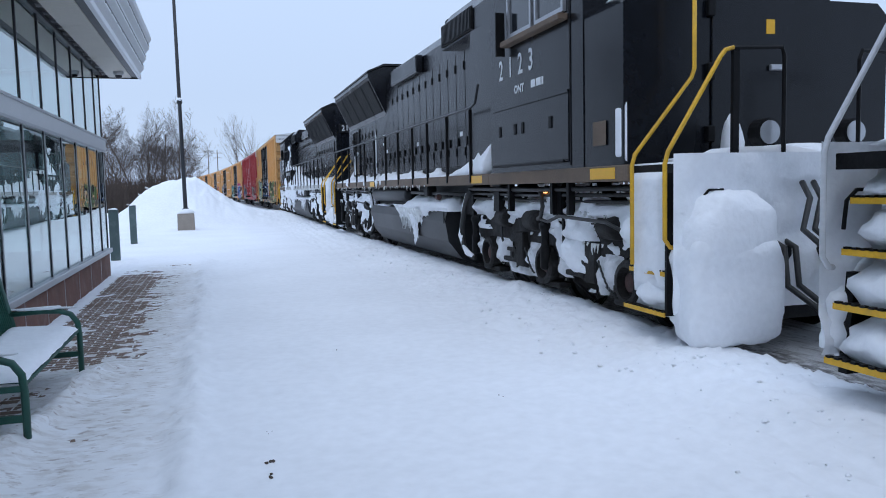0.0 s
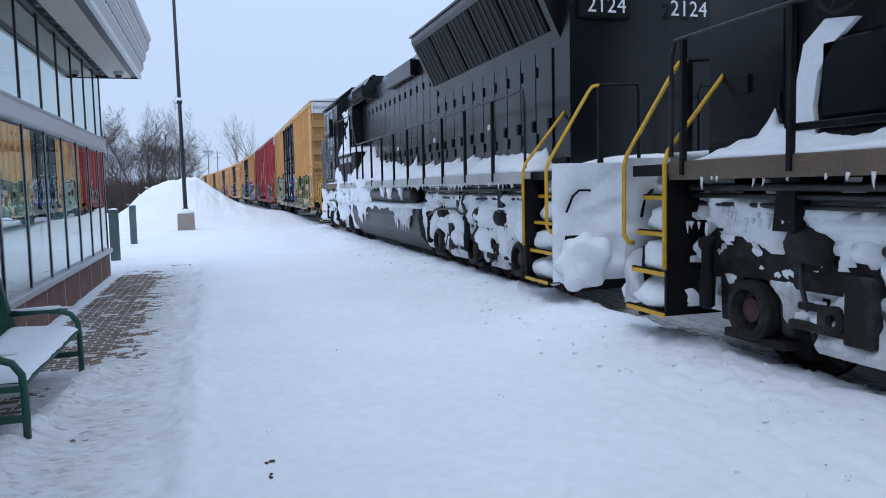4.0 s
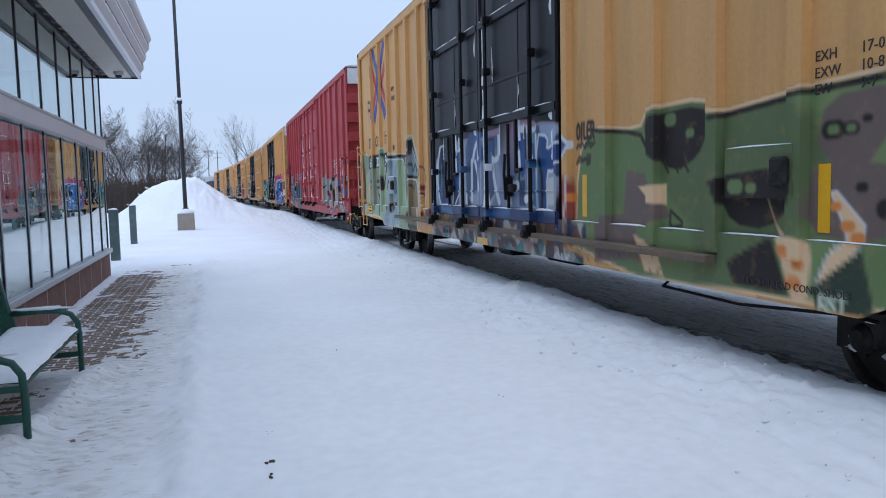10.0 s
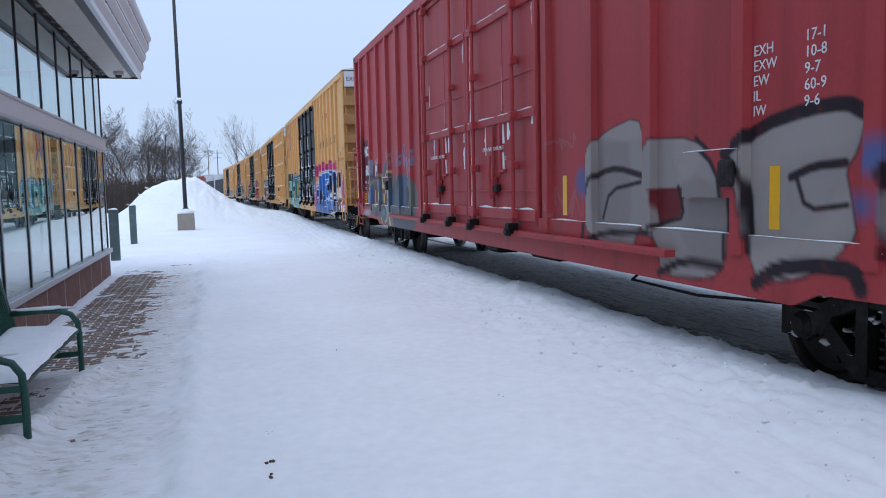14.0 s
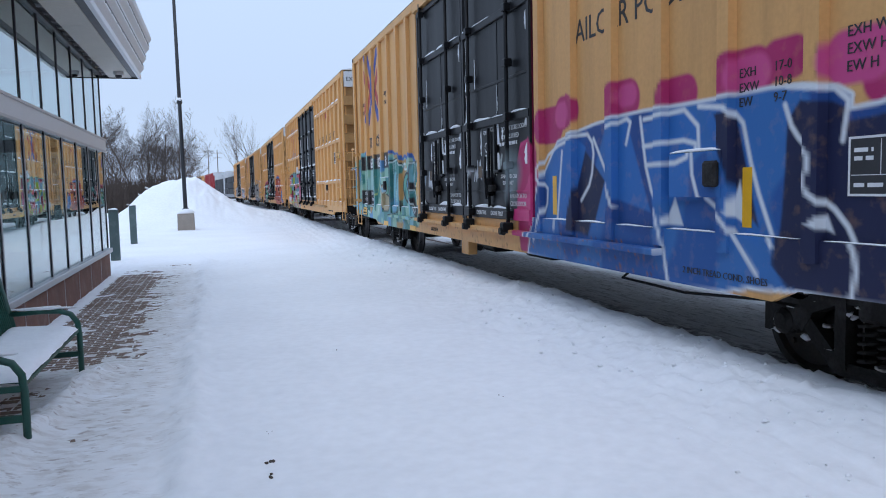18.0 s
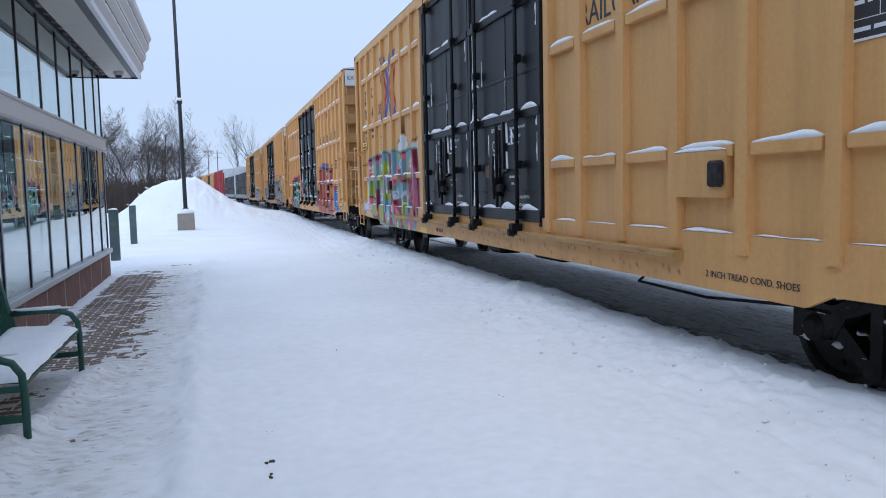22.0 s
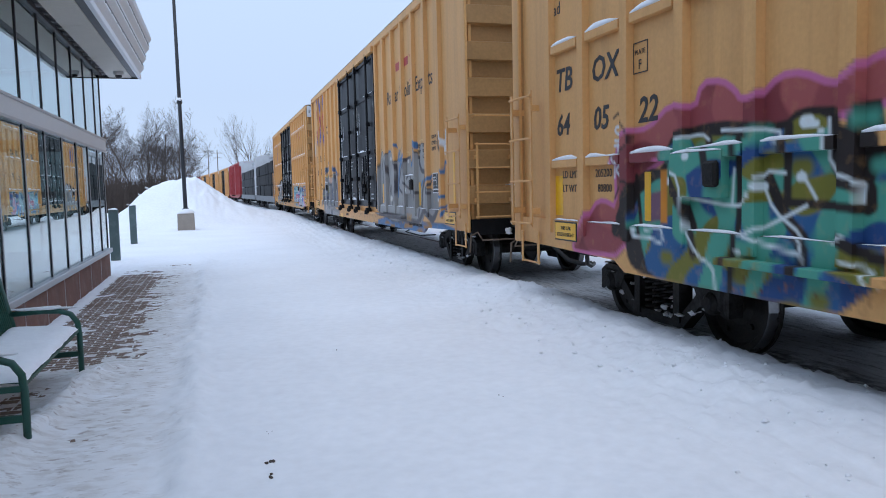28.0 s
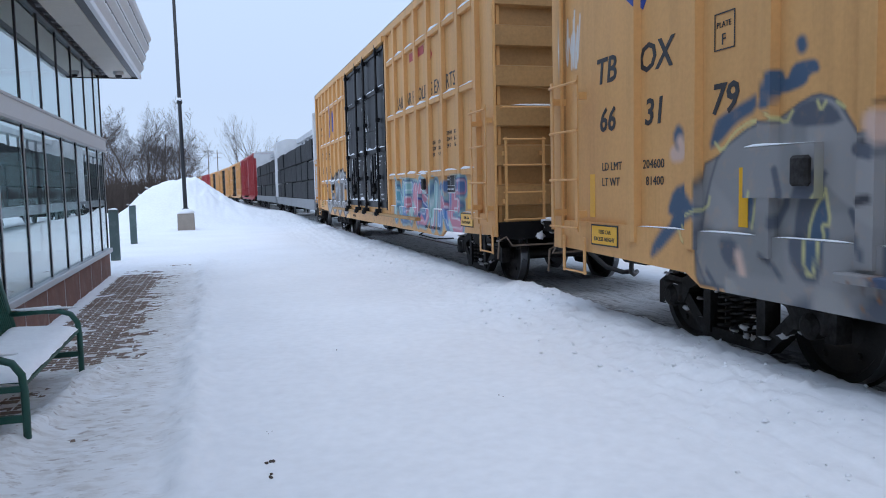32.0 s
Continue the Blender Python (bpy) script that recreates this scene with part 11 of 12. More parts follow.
    if not heavy:
        # wide panel with two labels, and the niche of the hand brake
        wp = part("hood_panel", Shape().box(*S(hw, hw + 0.024), 14.03, 15.27, 1.90, 3.28, 0.006), M_BLACK, lo)
        for z in (2.86, 2.66):
            part("notice_sticker", Shape().box(*S(hw + 0.025, hw + 0.028), 14.16, 14.42, z - 0.03, z + 0.03), M_PALE, wp)
        part("latch", Shape().box(*S(hw + 0.024, hw + 0.05), 14.52, 14.60, 2.10, 2.26, 0.006), M_BLACK_DULL, wp)
        nc = part("brake_niche", Shape().box(*S(hw, hw + 0.004), 17.72, 18.60, 1.9, 3.28), M_BLACK_DULL, lo)
        for a, b, c, e in ((17.64, 17.72, 1.9, 3.3), (18.60, 18.68, 1.9, 3.3), (17.72, 18.60, 3.22, 3.3), (17.72, 18.60, 1.9, 1.96)):
            part("niche_frame", Shape().box(*S(hw, hw + 0.06), a, b, c, e, 0.008), M_BLACK, nc)
        part("niche_box", Shape().box(*S(hw, hw + 0.05), 17.78, 18.34, 1.96, 2.52, 0.03), M_BLACK, nc)
        bw = Shape()
        xw = sd * (hw + 0.09)
        bw.tube([(xw, 18.12 + 0.25 * math.cos(math.pi * j / 12), 2.94 + 0.27 * math.sin(math.pi * j / 12)) for j in range(25)], 0.016, 6, False)
        for j in range(5):
            bw.tube([(xw - sd * 0.02, 18.12, 2.94), (xw, 18.12 + 0.25 * math.cos(1.256 * j), 2.94 + 0.27 * math.sin(1.256 * j))], 0.014, 5)
        bw.turn([(-0.08, 0.06), (0.03, 0.06)], (xw, 18.12, 2.94), "x", 12)
        part("brake_wheel", bw, M_TRUCK, nc)
        part("niche_snow", Shape().prism([(18.58, 1.80), (18.36, 1.80), (18.40, 2.06), (18.36, 2.30), (18.20, 2.50), (18.02, 2.62), (18.30, 2.66), (18.50, 2.52), (18.58, 2.2)], *S(hw + 0.005, hw + 0.05), "x"), M_SNOW, nc)
        seam = [(15.33 - 0.05 - 0.035 * rumple(z, 1, 7, seed), z) for z in (1.92, 2.1, 2.25, 2.4, 2.55, 2.7, 2.85, 3.0)] + [(15.33, 3.1)]
        part("seam_snow", Shape().prism(seam + [(15.35, 3.1), (15.36, 2.5), (15.38, 1.92)], *S(hw, hw + 0.04), "x"), M_GRIMY_SNOW, lo)
        for k, (y, w, h) in enumerate(((13.0, 0.11, 0.10), (12.55, 0.06, 0.06), (14.55, 0.07, 0.04), (17.2, 0.09, 0.05))):
            part("hanging_snow", Shape().lump((sd * 1.585, y, 1.67), (0.03, w, h), seed + 40 + k, 16, 12, 0.9), M_SNOW, lo)
    part("door_bay", Shape().box(*S(hw, hw + 0.16), q(10.9), q(13.3), 3.90, 4.25, 0.02), M_BLACK, lo)
    # blower housing and brake grid behind the cab
    part("blower_housing", Shape().box(*S(hw, 1.36), q(5.46), q(6.9), 1.72, 3.95, 0.02), M_BLACK, lo)
    part("housing_door", Shape().box(*S(1.36, 1.382), q(5.7), q(6.7), 1.9, 3.3, 0.008), M_BLACK, lo)
    part("upper_housing", Shape().prism([(-1.30, 3.95), (1.30, 3.95), (1.30, 4.30), (1.12, 4.56), (-1.12, 4.56), (-1.30, 4.30)], q(5.46), q(8.7)), M_BLACK, lo)
    gr = part("brake_grid", Shape().box(*S(1.30, 1.33), q(6.9), q(8.6), 3.98, 4.34), M_BLACK_DULL, lo)
    for k in range(22):
        yy = q(6.95) + k * q(1.62) / 22
        part("grid_slat", Shape().box(*S(1.33, 1.352), yy, yy + 0.02, 4.0, 4.32), M_TANK, gr)
    # flared radiators
    rad = [(hw, 3.36), (1.52, 4.30), (1.52, 4.40), (1.10, 4.56), (-1.10, 4.56), (-1.52, 4.40), (-1.52, 4.30), (-hw, 3.36)]
    rd = part("radiator", Shape().prism(rad, q(14.6), q(20.2)), M_BLACK, lo)
    dx, dz = 1.52 - hw, 4.30 - 3.36
    for k in range(5):
        ya, yb = q(14.75 + k * 1.07), q(14.75 + k * 1.07 + 0.98)
        pts = [(sd * (hw + dx * f + o * 0.9), 3.36 + dz * f - o * 0.44) for f, o in ((0.12, 0.004), (0.92, 0.004), (0.92, 0.022), (0.12, 0.022))]
        sc = part("radiator_screen", Shape().prism(pts, ya, yb), M_BLACK_DULL, rd)
        for j in range(5):
            yy = ya + (yb - ya) * (j + 0.5) / 5
            pt = [(sd * (hw + dx * f + o * 0.9), 3.36 + dz * f - o * 0.44) for f, o in ((0.12, 0.022), (0.92, 0.022), (0.92, 0.034), (0.12, 0.034))]
            part("screen_bar", Shape().prism(pt, yy - 0.012, yy + 0.012), M_TANK, sc)
    part("radiator_cap", Shape().prism([(-1.54, 4.40), (-1.12, 4.57), (1.12, 4.57), (1.54, 4.40), (1.54, 4.44), (1.12, 4.62), (-1.12, 4.62), (-1.54, 4.44)], q(14.5), q(20.3)), M_TANK, lo)
    part("hood_end", Shape().box(-hw, hw, q(20.42), q(20.46), 1.7, 4.4), M_BLACK, lo)
    part("number_board", Shape().box(*S(0.25, 0.95), q(20.42), q(20.55), 3.55, 3.85, 0.02), M_BLACK_DULL, lo)
    if number:
        for x0 in (-0.85, 0.30):
            end_lettering(number, 0.27, x0 - 0.03, 3.61, q(20.56), M_WHITE, lo, q(20.56) > q(20.42))
    part("headlight", Shape().box(-0.25, 0.25, q(20.42), q(20.56), 3.9, 4.2, 0.03), M_ALU, lo)
    for k in range(4):
        part("roof_hatch", Shape().box(-0.6, 0.6, q(9.2 + k * 1.3), q(10.2 + k * 1.3), 4.46, 4.54, 0.02), M_BLACK_DULL, lo)
    part("lifting_lug", Shape().turn([(-0.06, 0.05), (0.06, 0.05)], (sd * 1.1, q(8.9), 4.5), "y", 10), M_BLACK_DULL, lo)
    # handrails
    gap = 1.21 / kq
    ys = ([8.65 / kq] if turned else []) + [y / kq for y in ((9.47, 10.65, 11.86, 13.07) if turned else (8.46, 9.54, 10.75, 11.96, 13.2, 14.45))]
    while ys[-1] + gap < 20.2:
        ys.append(ys[-1] + gap)
    if not turned:
        ys = [6.05 / kq, 7.25 / kq] + ys
    for y in ys:
        part("stanchion", Shape().box(*S(1.555, 1.60), q(y) - 0.02, q(y) + 0.02, 1.60, 2.68), M_BLACK_DULL, lo)
    if turned:
        hr = [(4.80, 3.60), (7.90, 3.58), (8.02, 3.50), (8.52, 2.80), (8.65, 2.72)]
        for y, z in ((4.89, 3.58), (6.49, 3.58), (7.71, 3.58)):
            part("stanchion", Shape().box(*S(1.555, 1.595), q(y) - 0.018, q(y) + 0.018, 1.65, z), M_BLACK_DULL, lo)
    else:
        hr = [(5.9, 3.0), (6.05, 2.75), (6.3, 2.70)]
    part("handrail", Shape().tube([(sd * 1.575, q(a), b) for a, b in hr] + [ (sd * 1.575, q(19.9), 2.70), (sd * 1.575, q(20.2), 2.70), (sd * 1.575, q(20.25), 2.55), (sd * 1.575, q(20.25), 1.75)], 0.019, 8), M_TANK, lo, smooth=True)
    # tank, reservoirs
    tank = [(1.30, 1.15), (1.48, 1.12), (1.52, 0.95), (1.46, 0.60), (1.22, 0.30), (0.95, 0.20)]
    tk = part("fuel_tank", Shape().prism([(a, b) for a, b in tank] + [(-a, b) for a, b in tank[::-1]], q(7.4 if heavy else 7.95), q(14.75)), M_TANK, lo)
    part("valve_plate", Shape().box(*S(0.96, 1.25), q(7.2), q(14.8), 1.08, 1.60), M_BLACK_DULL, lo)
    part("sight_glass", Shape().box(*S(1.515, 1.53), q(8.62 if heavy else 8.0), q(8.66 if heavy else 8.04), 0.92, 1.16), M_BLACK_DULL, tk)
    for ya, yb, z, r in (((9.95, 14.2, 1.40, 0.16),) if turned else ((10.95, 14.6, 1.39, 0.155),)):
        part("air_reservoir", Shape().turn([(q(ya), 0.02), (q(ya) + 0.04, r * 0.8), (q(ya) + 0.1, r), (q(yb) - 0.1, r), (q(yb) - 0.04, r * 0.8), (q(yb), 0.02)], (sd * 1.36, 0, z), "y", 18), M_TANK, lo, smooth=True)
    part("under_deck_pipe", Shape().tube([(sd * 1.42, q(7.0), 1.42), (sd * 1.44, q(10.6), 1.44)], 0.03, 8), M_RUBBER, lo, smooth=True)
    part("drain_valve", Shape().box(*S(1.36, 1.54), q(9.0), q(9.28), 1.38, 1.56, 0.02), M_BLACK_DULL, lo)
    part("filler_cap", Shape().turn([(-0.07, 0.05), (0.04, 0.05), (0.06, 0.03)], (sd * 1.46, q(8.2 if heavy else 8.58), 1.36), "y", 14), M_REDCAP, lo, "dull red filler cap")
    for y in (3.05, 3.5, 4.9):
        part("hanger", Shape().box(*S(1.42, 1.50), q(y), q(y) + 0.06, 1.2, 1.56), M_BLACK_DULL, lo)
    part("walkway_light", Shape().turn([(0, 0.032), (-0.02, 0.022)], (sd * 1.42, q(3.88), 1.46), "z", 10), M_GLOW, lo, "small warm ground light")
    bogie(lo, (2.30, 4.20, 6.20) if heavy else (1.98, 4.06, 6.14), sd, q, seed + 20, heavy)
    bogie(lo, (15.65, 17.60, 19.50), sd, q, seed + 30, 0.3 + 0.6 * heavy, -1)
    # snow on tank, walkway and frame
    if heavy:
        tank_top = lambda y: 0.13 + 0.14 * (1 - ease(9.6, 10.1, y))
        ridge(lo, sd * 1.52, sd * 1.05, q(7.45), q(14.7), 1.13, tank_top, seed + 2, rag=0.4)
        draped_snow(lo, sd, sd * 1.515, q(7.5), q(14.6), 1.15, lambda y: 0.12 + 0.38 * ease(8.2, 8.6, y) * (1 - ease(9.5, 9.9, y)) + 0.40 * ease(12.75, 12.95, y) * (1 - ease(14.2, 14.5, y)), seed + 3, 0.07)
        draped_snow(lo, sd, sd * 1.54, q(12.8), q(14.4), 1.10, lambda y: 0.22 + 0.22 * ease(13.1, 13.6, y), seed + 21, 0.10, M_GRIMY_SNOW)
        part("shelf_snow", Shape().lump((sd * 1.42, q(9.0), 1.36), (0.20, 0.98, 0.40), seed + 5, 36, 20, 0.45), M_SNOW, lo)
        for k, (y, w) in enumerate(((11.62, 0.16), (12.3, 0.22), (13.4, 0.12))):
            part("hanging_snow", Shape().lump((sd * 1.50, q(y), 1.47), (0.07, w, 0.15), seed + k, 16, 10, 0.7), M_SNOW, lo)
        icicles(lo, sd * 1.56, q(12.9), q(14.2), 0.92, 34, 0.30, seed + 6)
        icicles(lo, sd * 1.53, q(8.5), q(9.8), 0.92, 16, 0.16, seed + 7)
        icicles(lo, sd * 1.57, q(9.5), q(20), 1.56, 120, 0.09, seed + 8)
    if heavy:
        wz = lambda y: 0.26 + 0.17 * (1 - ease(10.5, 13.0, y)) + 0.14 * (1 - ease(9.0, 10.5, y)) + 0.40 * (1 - ease(8.6, 9.2, y))
        ridge(lo, sd * 1.56, sd * 1.07, q(8.2), q(20.1), 1.70, wz, seed + 13, rag=0.18, step=0.06, peaks=0.35)
        draped_snow(lo, sd, sd * 1.585, q(8.3), q(11.3), 1.76, lambda y: 0.22 * (1 - ease(9.2, 10.4, y)) + 0.05, seed + 17, 0.04)
        part("battery_box", Shape().box(*S(1.10, 1.57), q(5.46), q(8.34), 1.74, 2.56, 0.03), M_BLACK_DULL, lo)
        for k in range(3):
            part("box_vent", Shape().box(*S(1.57, 1.585), q(5.85 + 0.75 * k), q(6.1 + 0.75 * k), 2.30, 2.44, 0.01), M_PALE, lo)
            part("box_latch", Shape().box(*S(1.57, 1.60), q(6.25 + 0.75 * k), q(6.34 + 0.75 * k), 2.28, 2.46, 0.01), M_ALU, lo)
        ridge(lo, sd * 1.57, sd * 1.12, q(5.44), q(8.7), 2.55, lambda y: 0.16 + 0.55 * (1 - ease(5.3, 7.3, y)), seed + 14, rag=0.35)
        sheet_snow(lo, sd, sd * 1.575, q(5.3), q(8.4), 1.66, 2.1, seed + 15, 0.05, -0.1, keep=lambda y, z: 1.4 * (1.88 - z))
        sheet_snow(lo, sd, sd * 1.40, q(5.35), q(6.6), 2.6, 3.9, seed + 16, 0.10, -0.15, keep=lambda y, z: 0.5 * (3.2 - z))
        sheet_snow(lo, sd, sd * 1.46, q(2.3), q(7.2), 1.16, 1.56, seed + 18, 0.10, 0.02)
        sheet_snow(lo, sd, sd * 1.58, q(4.86), q(5.6), 1.14, 2.04, seed + 19, 0.08, 0.16)
        sheet_snow(lo, sd, sd * 1.55, q(5.3), q(8.3), 1.14, 1.60, seed + 22, 0.08, 0.12)
        part("cab_corner_snow", Shape().lump((sd * 1.56, q(5.25), 1.98), (0.08, 0.30, 0.20), seed + 23, 20, 12, 0.5), M_SNOW, lo)
        ridge(lo, sd * 1.60, sd * 1.565, q(2.9), q(5.0), 1.72, lambda y: 0.03 + 0.12 * ease(4.3, 5.0, y), seed + 24, name="sill_snow")
    else:
        ridge(lo, sd * 1.56, sd * 1.05, 7.3, 11.15, 1.13, lambda y: 0.27 * (1 - ease(10.2, 11.1, y)) + 0.03, seed + 2, rag=0.2)
        ridge(lo, sd * 1.46, sd * 1.05, 12.4, 13.9, 1.13, lambda y: 0.05, seed + 25, rag=0.6)
        draped_snow(lo, sd, sd * 1.50, 7.4, 11.2, 1.17, lambda y: 0.07 + 0.62 * ease(8.55, 9.3, y) * (1 - 0.40 * ease(9.7, 10.2, y)), seed + 3, 0.09)
        draped_snow(lo, sd, sd * 1.53, 9.0, 10.9, 1.12, lambda y: 0.44 * (1 - 0.3 * ease(9.7, 10.2, y)), seed + 26, 0.10, M_ICE)
        icicles(lo, sd * 1.55, 9.3, 10.8, 0.95, 60, 0.32, seed + 6)
        icicles(lo, sd * 1.57, q(9), q(20), 1.56, 60, 0.09, seed + 8)
        ridge(lo, sd * 1.56, sd * 1.07, q(9.0), q(20.1), 1.70, lambda y: 0.09 + 0.05 * ease(q(11), q(12), y), seed + 13, rag=1.0, step=0.05, peaks=0.45)
        ridge(lo, sd * 1.56, sd * 1.07, q(5.75), q(9.2), 1.70, lambda y: 0.06 + 0.66 * max(0.0, 1 - (y - q(5.75)) / q(2.3)) ** 1.3, seed + 14, rag=0.12, blunt=True)
        for y in (1.84, 5.78, 13.85):
            part("sill_marker", Shape().box(*S(1.58, 1.584), q(y), q(y + 0.52), 1.585, 1.695), M_REFLECT, lo, "yellow reflective sill marker")
        part("paper_patch", Shape().box(*S(1.562, 1.565), q(2.05), q(2.33), 1.92, 2.16), M_RUST, lo, "faded square orange patch")
        sheet_snow(lo, sd, sd * 1.545, q(1.7), q(1.95), 1.75, 2.3, seed + 15, 0.06, 0.3)
    TRAIN.append((lo, front, q(4.2), q(17.6), length if turned else False))
    MOVED_WHEELS.add(lo)
    return lo


MOVED_WHEELS = set()
M_DARKGLASS = material("dark_cab_glass", (0.02, 0.024, 0.028), 0.06, var=0.1, scale=3, fine=20, bump=0.0, spec=0.8)
M_GREYSILL = material("frosted_grey_sill", (0.48, 0.48, 0.47), 0.7, var=0.15, scale=3, fine=30, bump=0.2, dirt=(0.2, 0.15, 0.11), dirt_amount=0.6)
M_SILVER = material("silver_grey_rail_paint", (0.52, 0.53, 0.55), 0.45, var=0.1, scale=4, fine=30, bump=0.03)
M_GLOW = bpy.data.materials.new("warm_lamp_glow")
M_GLOW.use_nodes = True
M_GLOW.node_tree.nodes["Principled BSDF"].inputs["Emission Color"].default_value = (1.0, 0.42, 0.08, 1)
M_GLOW.node_tree.nodes["Principled BSDF"].inputs["Emission Strength"].default_value = 2.0


def build_locomotives():
    locomotive("black leading diesel locomotive with silver grab rails and yellow step edges", None, 8.90 - 21.85, 21.85, -1, 0, M_SILVER, seed=101)
    locomotive("black diesel locomotive with a rusty sill and icicles on its tank", "2123", 8.90, 21.0, -1, 0, M_YELLOW, seed=201)
    locomotive("black diesel locomotive caked in snow, running backwards", "2124", 29.90, 21.85, 1, 1, M_YELLOW, True, M_GREYSILL, seed=301)


# ---- the train, from head to tail: where each front end stands along the line ----
TRAIN = []
PITCH = 20.68


def build_train():
    cars = [
        ("tan box car with camouflage-coloured graffiti and black doors", TAN, spray_one, spray_one_door, False, ("66", "30", "94"), 1),
        ("oxide red box car with grey graffiti along its foot", RED, spray_red, spray_red, False, None, 2),
        ("tan box car with blue, pink and teal graffiti", TAN, spray_three, spray_three_door, False, ("66", "50", "28"), 3),
        ("tan box car with side rails and pink starred graffiti", TAN, spray_four, None, True, ("63", "40", "33"), 4),
        ("tan box car with side rails and teal and salmon graffiti", TAN, spray_five, spray_five_door, True, ("64", "05", "22"), 5),
        ("tan box car with silver-grey graffiti", TAN, spray_six, None, False, ("66", "31", "79"), 6),
        ("tan box car with side rails and pale blue scrawl", TAN, spray_seven, None, True, ("66", "02", "51"), 7)]
    for k, (label, base, spots, dspots, railed, number, seed) in enumerate(cars):
        paint = M_RED if base is RED else M_TAN
        side = M_RED_SPRAY if base is RED else M_TAN_SPRAY
        door = M_RED_SPRAY if base is RED else M_DOOR_SPRAY if dspots else M_DOOR
        car = box_car(label, paint, side, door, railed, True, snow=(0.3, 0.3, 0.6, 1.0, 0.9, 0.6, 0.8)[k], seed=seed, spray=spots(), door_spray=dspots() if dspots else None)
        if number and base is not RED:
            car_markings(car, number, railed, 0 if seed in (1, 6) else 1, ("204500", "", "206100", "205500", "205200", "204600", "205100")[k], ("81500", "", "79900", "80500", "80800", "81400", "80900")[k], seed in (1, 3), seed)
            if seed != 1:
                door_print(car, seed)
            stripes(car, (3.22, 6.50, 12.70, 15.85, 18.18) if not railed else (3.52, 6.90, 12.6, 15.96))
            if not railed:
                stripes(car, (0.84 if seed == 1 else 1.05,), 1.80 if seed == 3 else 1.20, 2.10)
            if railed:
                stripes(car, (1.45, 18.09 if seed == 4 else 17.80), 1.20, 1.64, 0.20)
            excess_sign(car, *{3: (1.70, 1.03), 4: (1.78, 2.665)}.get(seed, (1.75, 1.12) if railed else (1.42, 1.12)), w=0.32 if seed == 3 else 0.56, h=0.12 if seed == 3 else 0.18)
            excess_sign(car, *{3: (18.08, 1.06), 4: (18.13, 2.70), 5: (17.79, 1.12)}.get(seed, (18.10, 1.12)), w=0.50)
        if base is RED:
            stripes(car, (3.12, 6.42, 12.70, 15.9))
            stripes(car, (0.22, 18.8), 1.29, 2.24, 0.10, -1.604)
            lettering("NOKL", 0.34, 18.10, 2.36, SHEET - 0.0035, M_WHITE, car, -1, 0.012)
            lettering("603", 0.36, 18.03, 1.87, SHEET - 0.0035, M_WHITE, car, -1, 0.012)
            lettering("196", 0.36, 16.88, 1.84, SHEET - 0.0035, M_WHITE, car, -1, 0.012)
            lettering("LD LMT", 0.105, 18.25, 1.665, SHEET - 0.0035, M_WHITE, car)
            lettering("203400", 0.105, 17.73, 1.665, SHEET - 0.0035, M_WHITE, car)
            lettering("82600", 0.105, 17.68, 1.505, SHEET - 0.0035, M_WHITE, car)
            lettering("2 INCH TREAD COND SHOES", 0.05, 18.22, 1.12, SHEET - 0.0035, M_WHITE, car)
            lettering("LT WT", 0.105, 18.25, 1.505, SHEET - 0.0035, M_WHITE, car)
            excess_sign(car, 18.19, 1.42, w=0.26, h=0.24, x=SHEET - 0.002)
            excess_sign(car, 2.1, 1.42, w=0.25, h=0.22, x=SHEET - 0.002)
            for j, (p1, p2) in enumerate((("EXH", "17-1"), ("EXW", "10-8"), ("EW", "9-7"), ("IL", "60-9"), ("IW", "9-6"))):
                lettering(p1, 0.105, 3.35, 2.42 - 0.105 * j, SHEET - 0.0035, M_WHITE, car)
                lettering(p2, 0.105, 2.86, 2.44 - 0.105 * j, SHEET - 0.0035, M_WHITE, car)
            for j, t in enumerate(("W", "H", "H")):
                lettering(t, 0.105, 2.06, 2.42 - 0.105 * j, SHEET - 0.0035, M_WHITE, car)
            lettering("2 INCH TREAD COND SHOES", 0.085, 2.22, 1.10, -1.578, M_WHITE, car)
            st = part("stencil_panel", Shape().box(SHEET - 0.006, SHEET - 0.001, 1.62, 2.05, 1.62, 1.95), M_INK, car, "black and white stencil panel")
            bars((0.14, 0.14), 2.02, 1.88, SHEET - 0.007, M_WHITE, st, h=0.025, gap=0.05)
            bars((0.36,), 2.02, 1.65, SHEET - 0.007, M_WHITE, st, h=0.03)
            for j, t in enumerate(("ROOFSEALED", "BOT 9-14")):
                lettering(t, 0.085, 1.04, 1.865 - 0.075 * j, SHEET - 0.0035, M_WHITE, car)
            ring = [(SHEET - 0.003, 15.39 + 0.165 * math.cos(math.pi * q / 16), 2.30 + 0.165 * math.sin(math.pi * q / 16)) for q in range(33)]
            part("round_emblem", Shape().tube(ring, 0.008, 5, False), M_WHITE, car, "white painted ring")
            for t, dy, z, size in (("EXCEEDS", 0.115, 2.37, 0.062), ("PLATE", 0.075, 2.30, 0.062), ("F", 0.025, 2.18, 0.11)):
                lettering(t, size, 15.39 + dy, z, SHEET - 0.0035, M_WHITE, car)
            lettering("OPEN THIS DOOR FIRST", 0.075, 8.9, 2.02, -1.606, M_WHITE, car)
            lettering("CLOSE THIS DOOR FIRST", 0.075, 11.6, 2.02, -1.606, M_WHITE, car)
            lettering("OPEN   CLOSE", 0.075, 8.6, 1.88, -1.5625, M_WHITE, car)
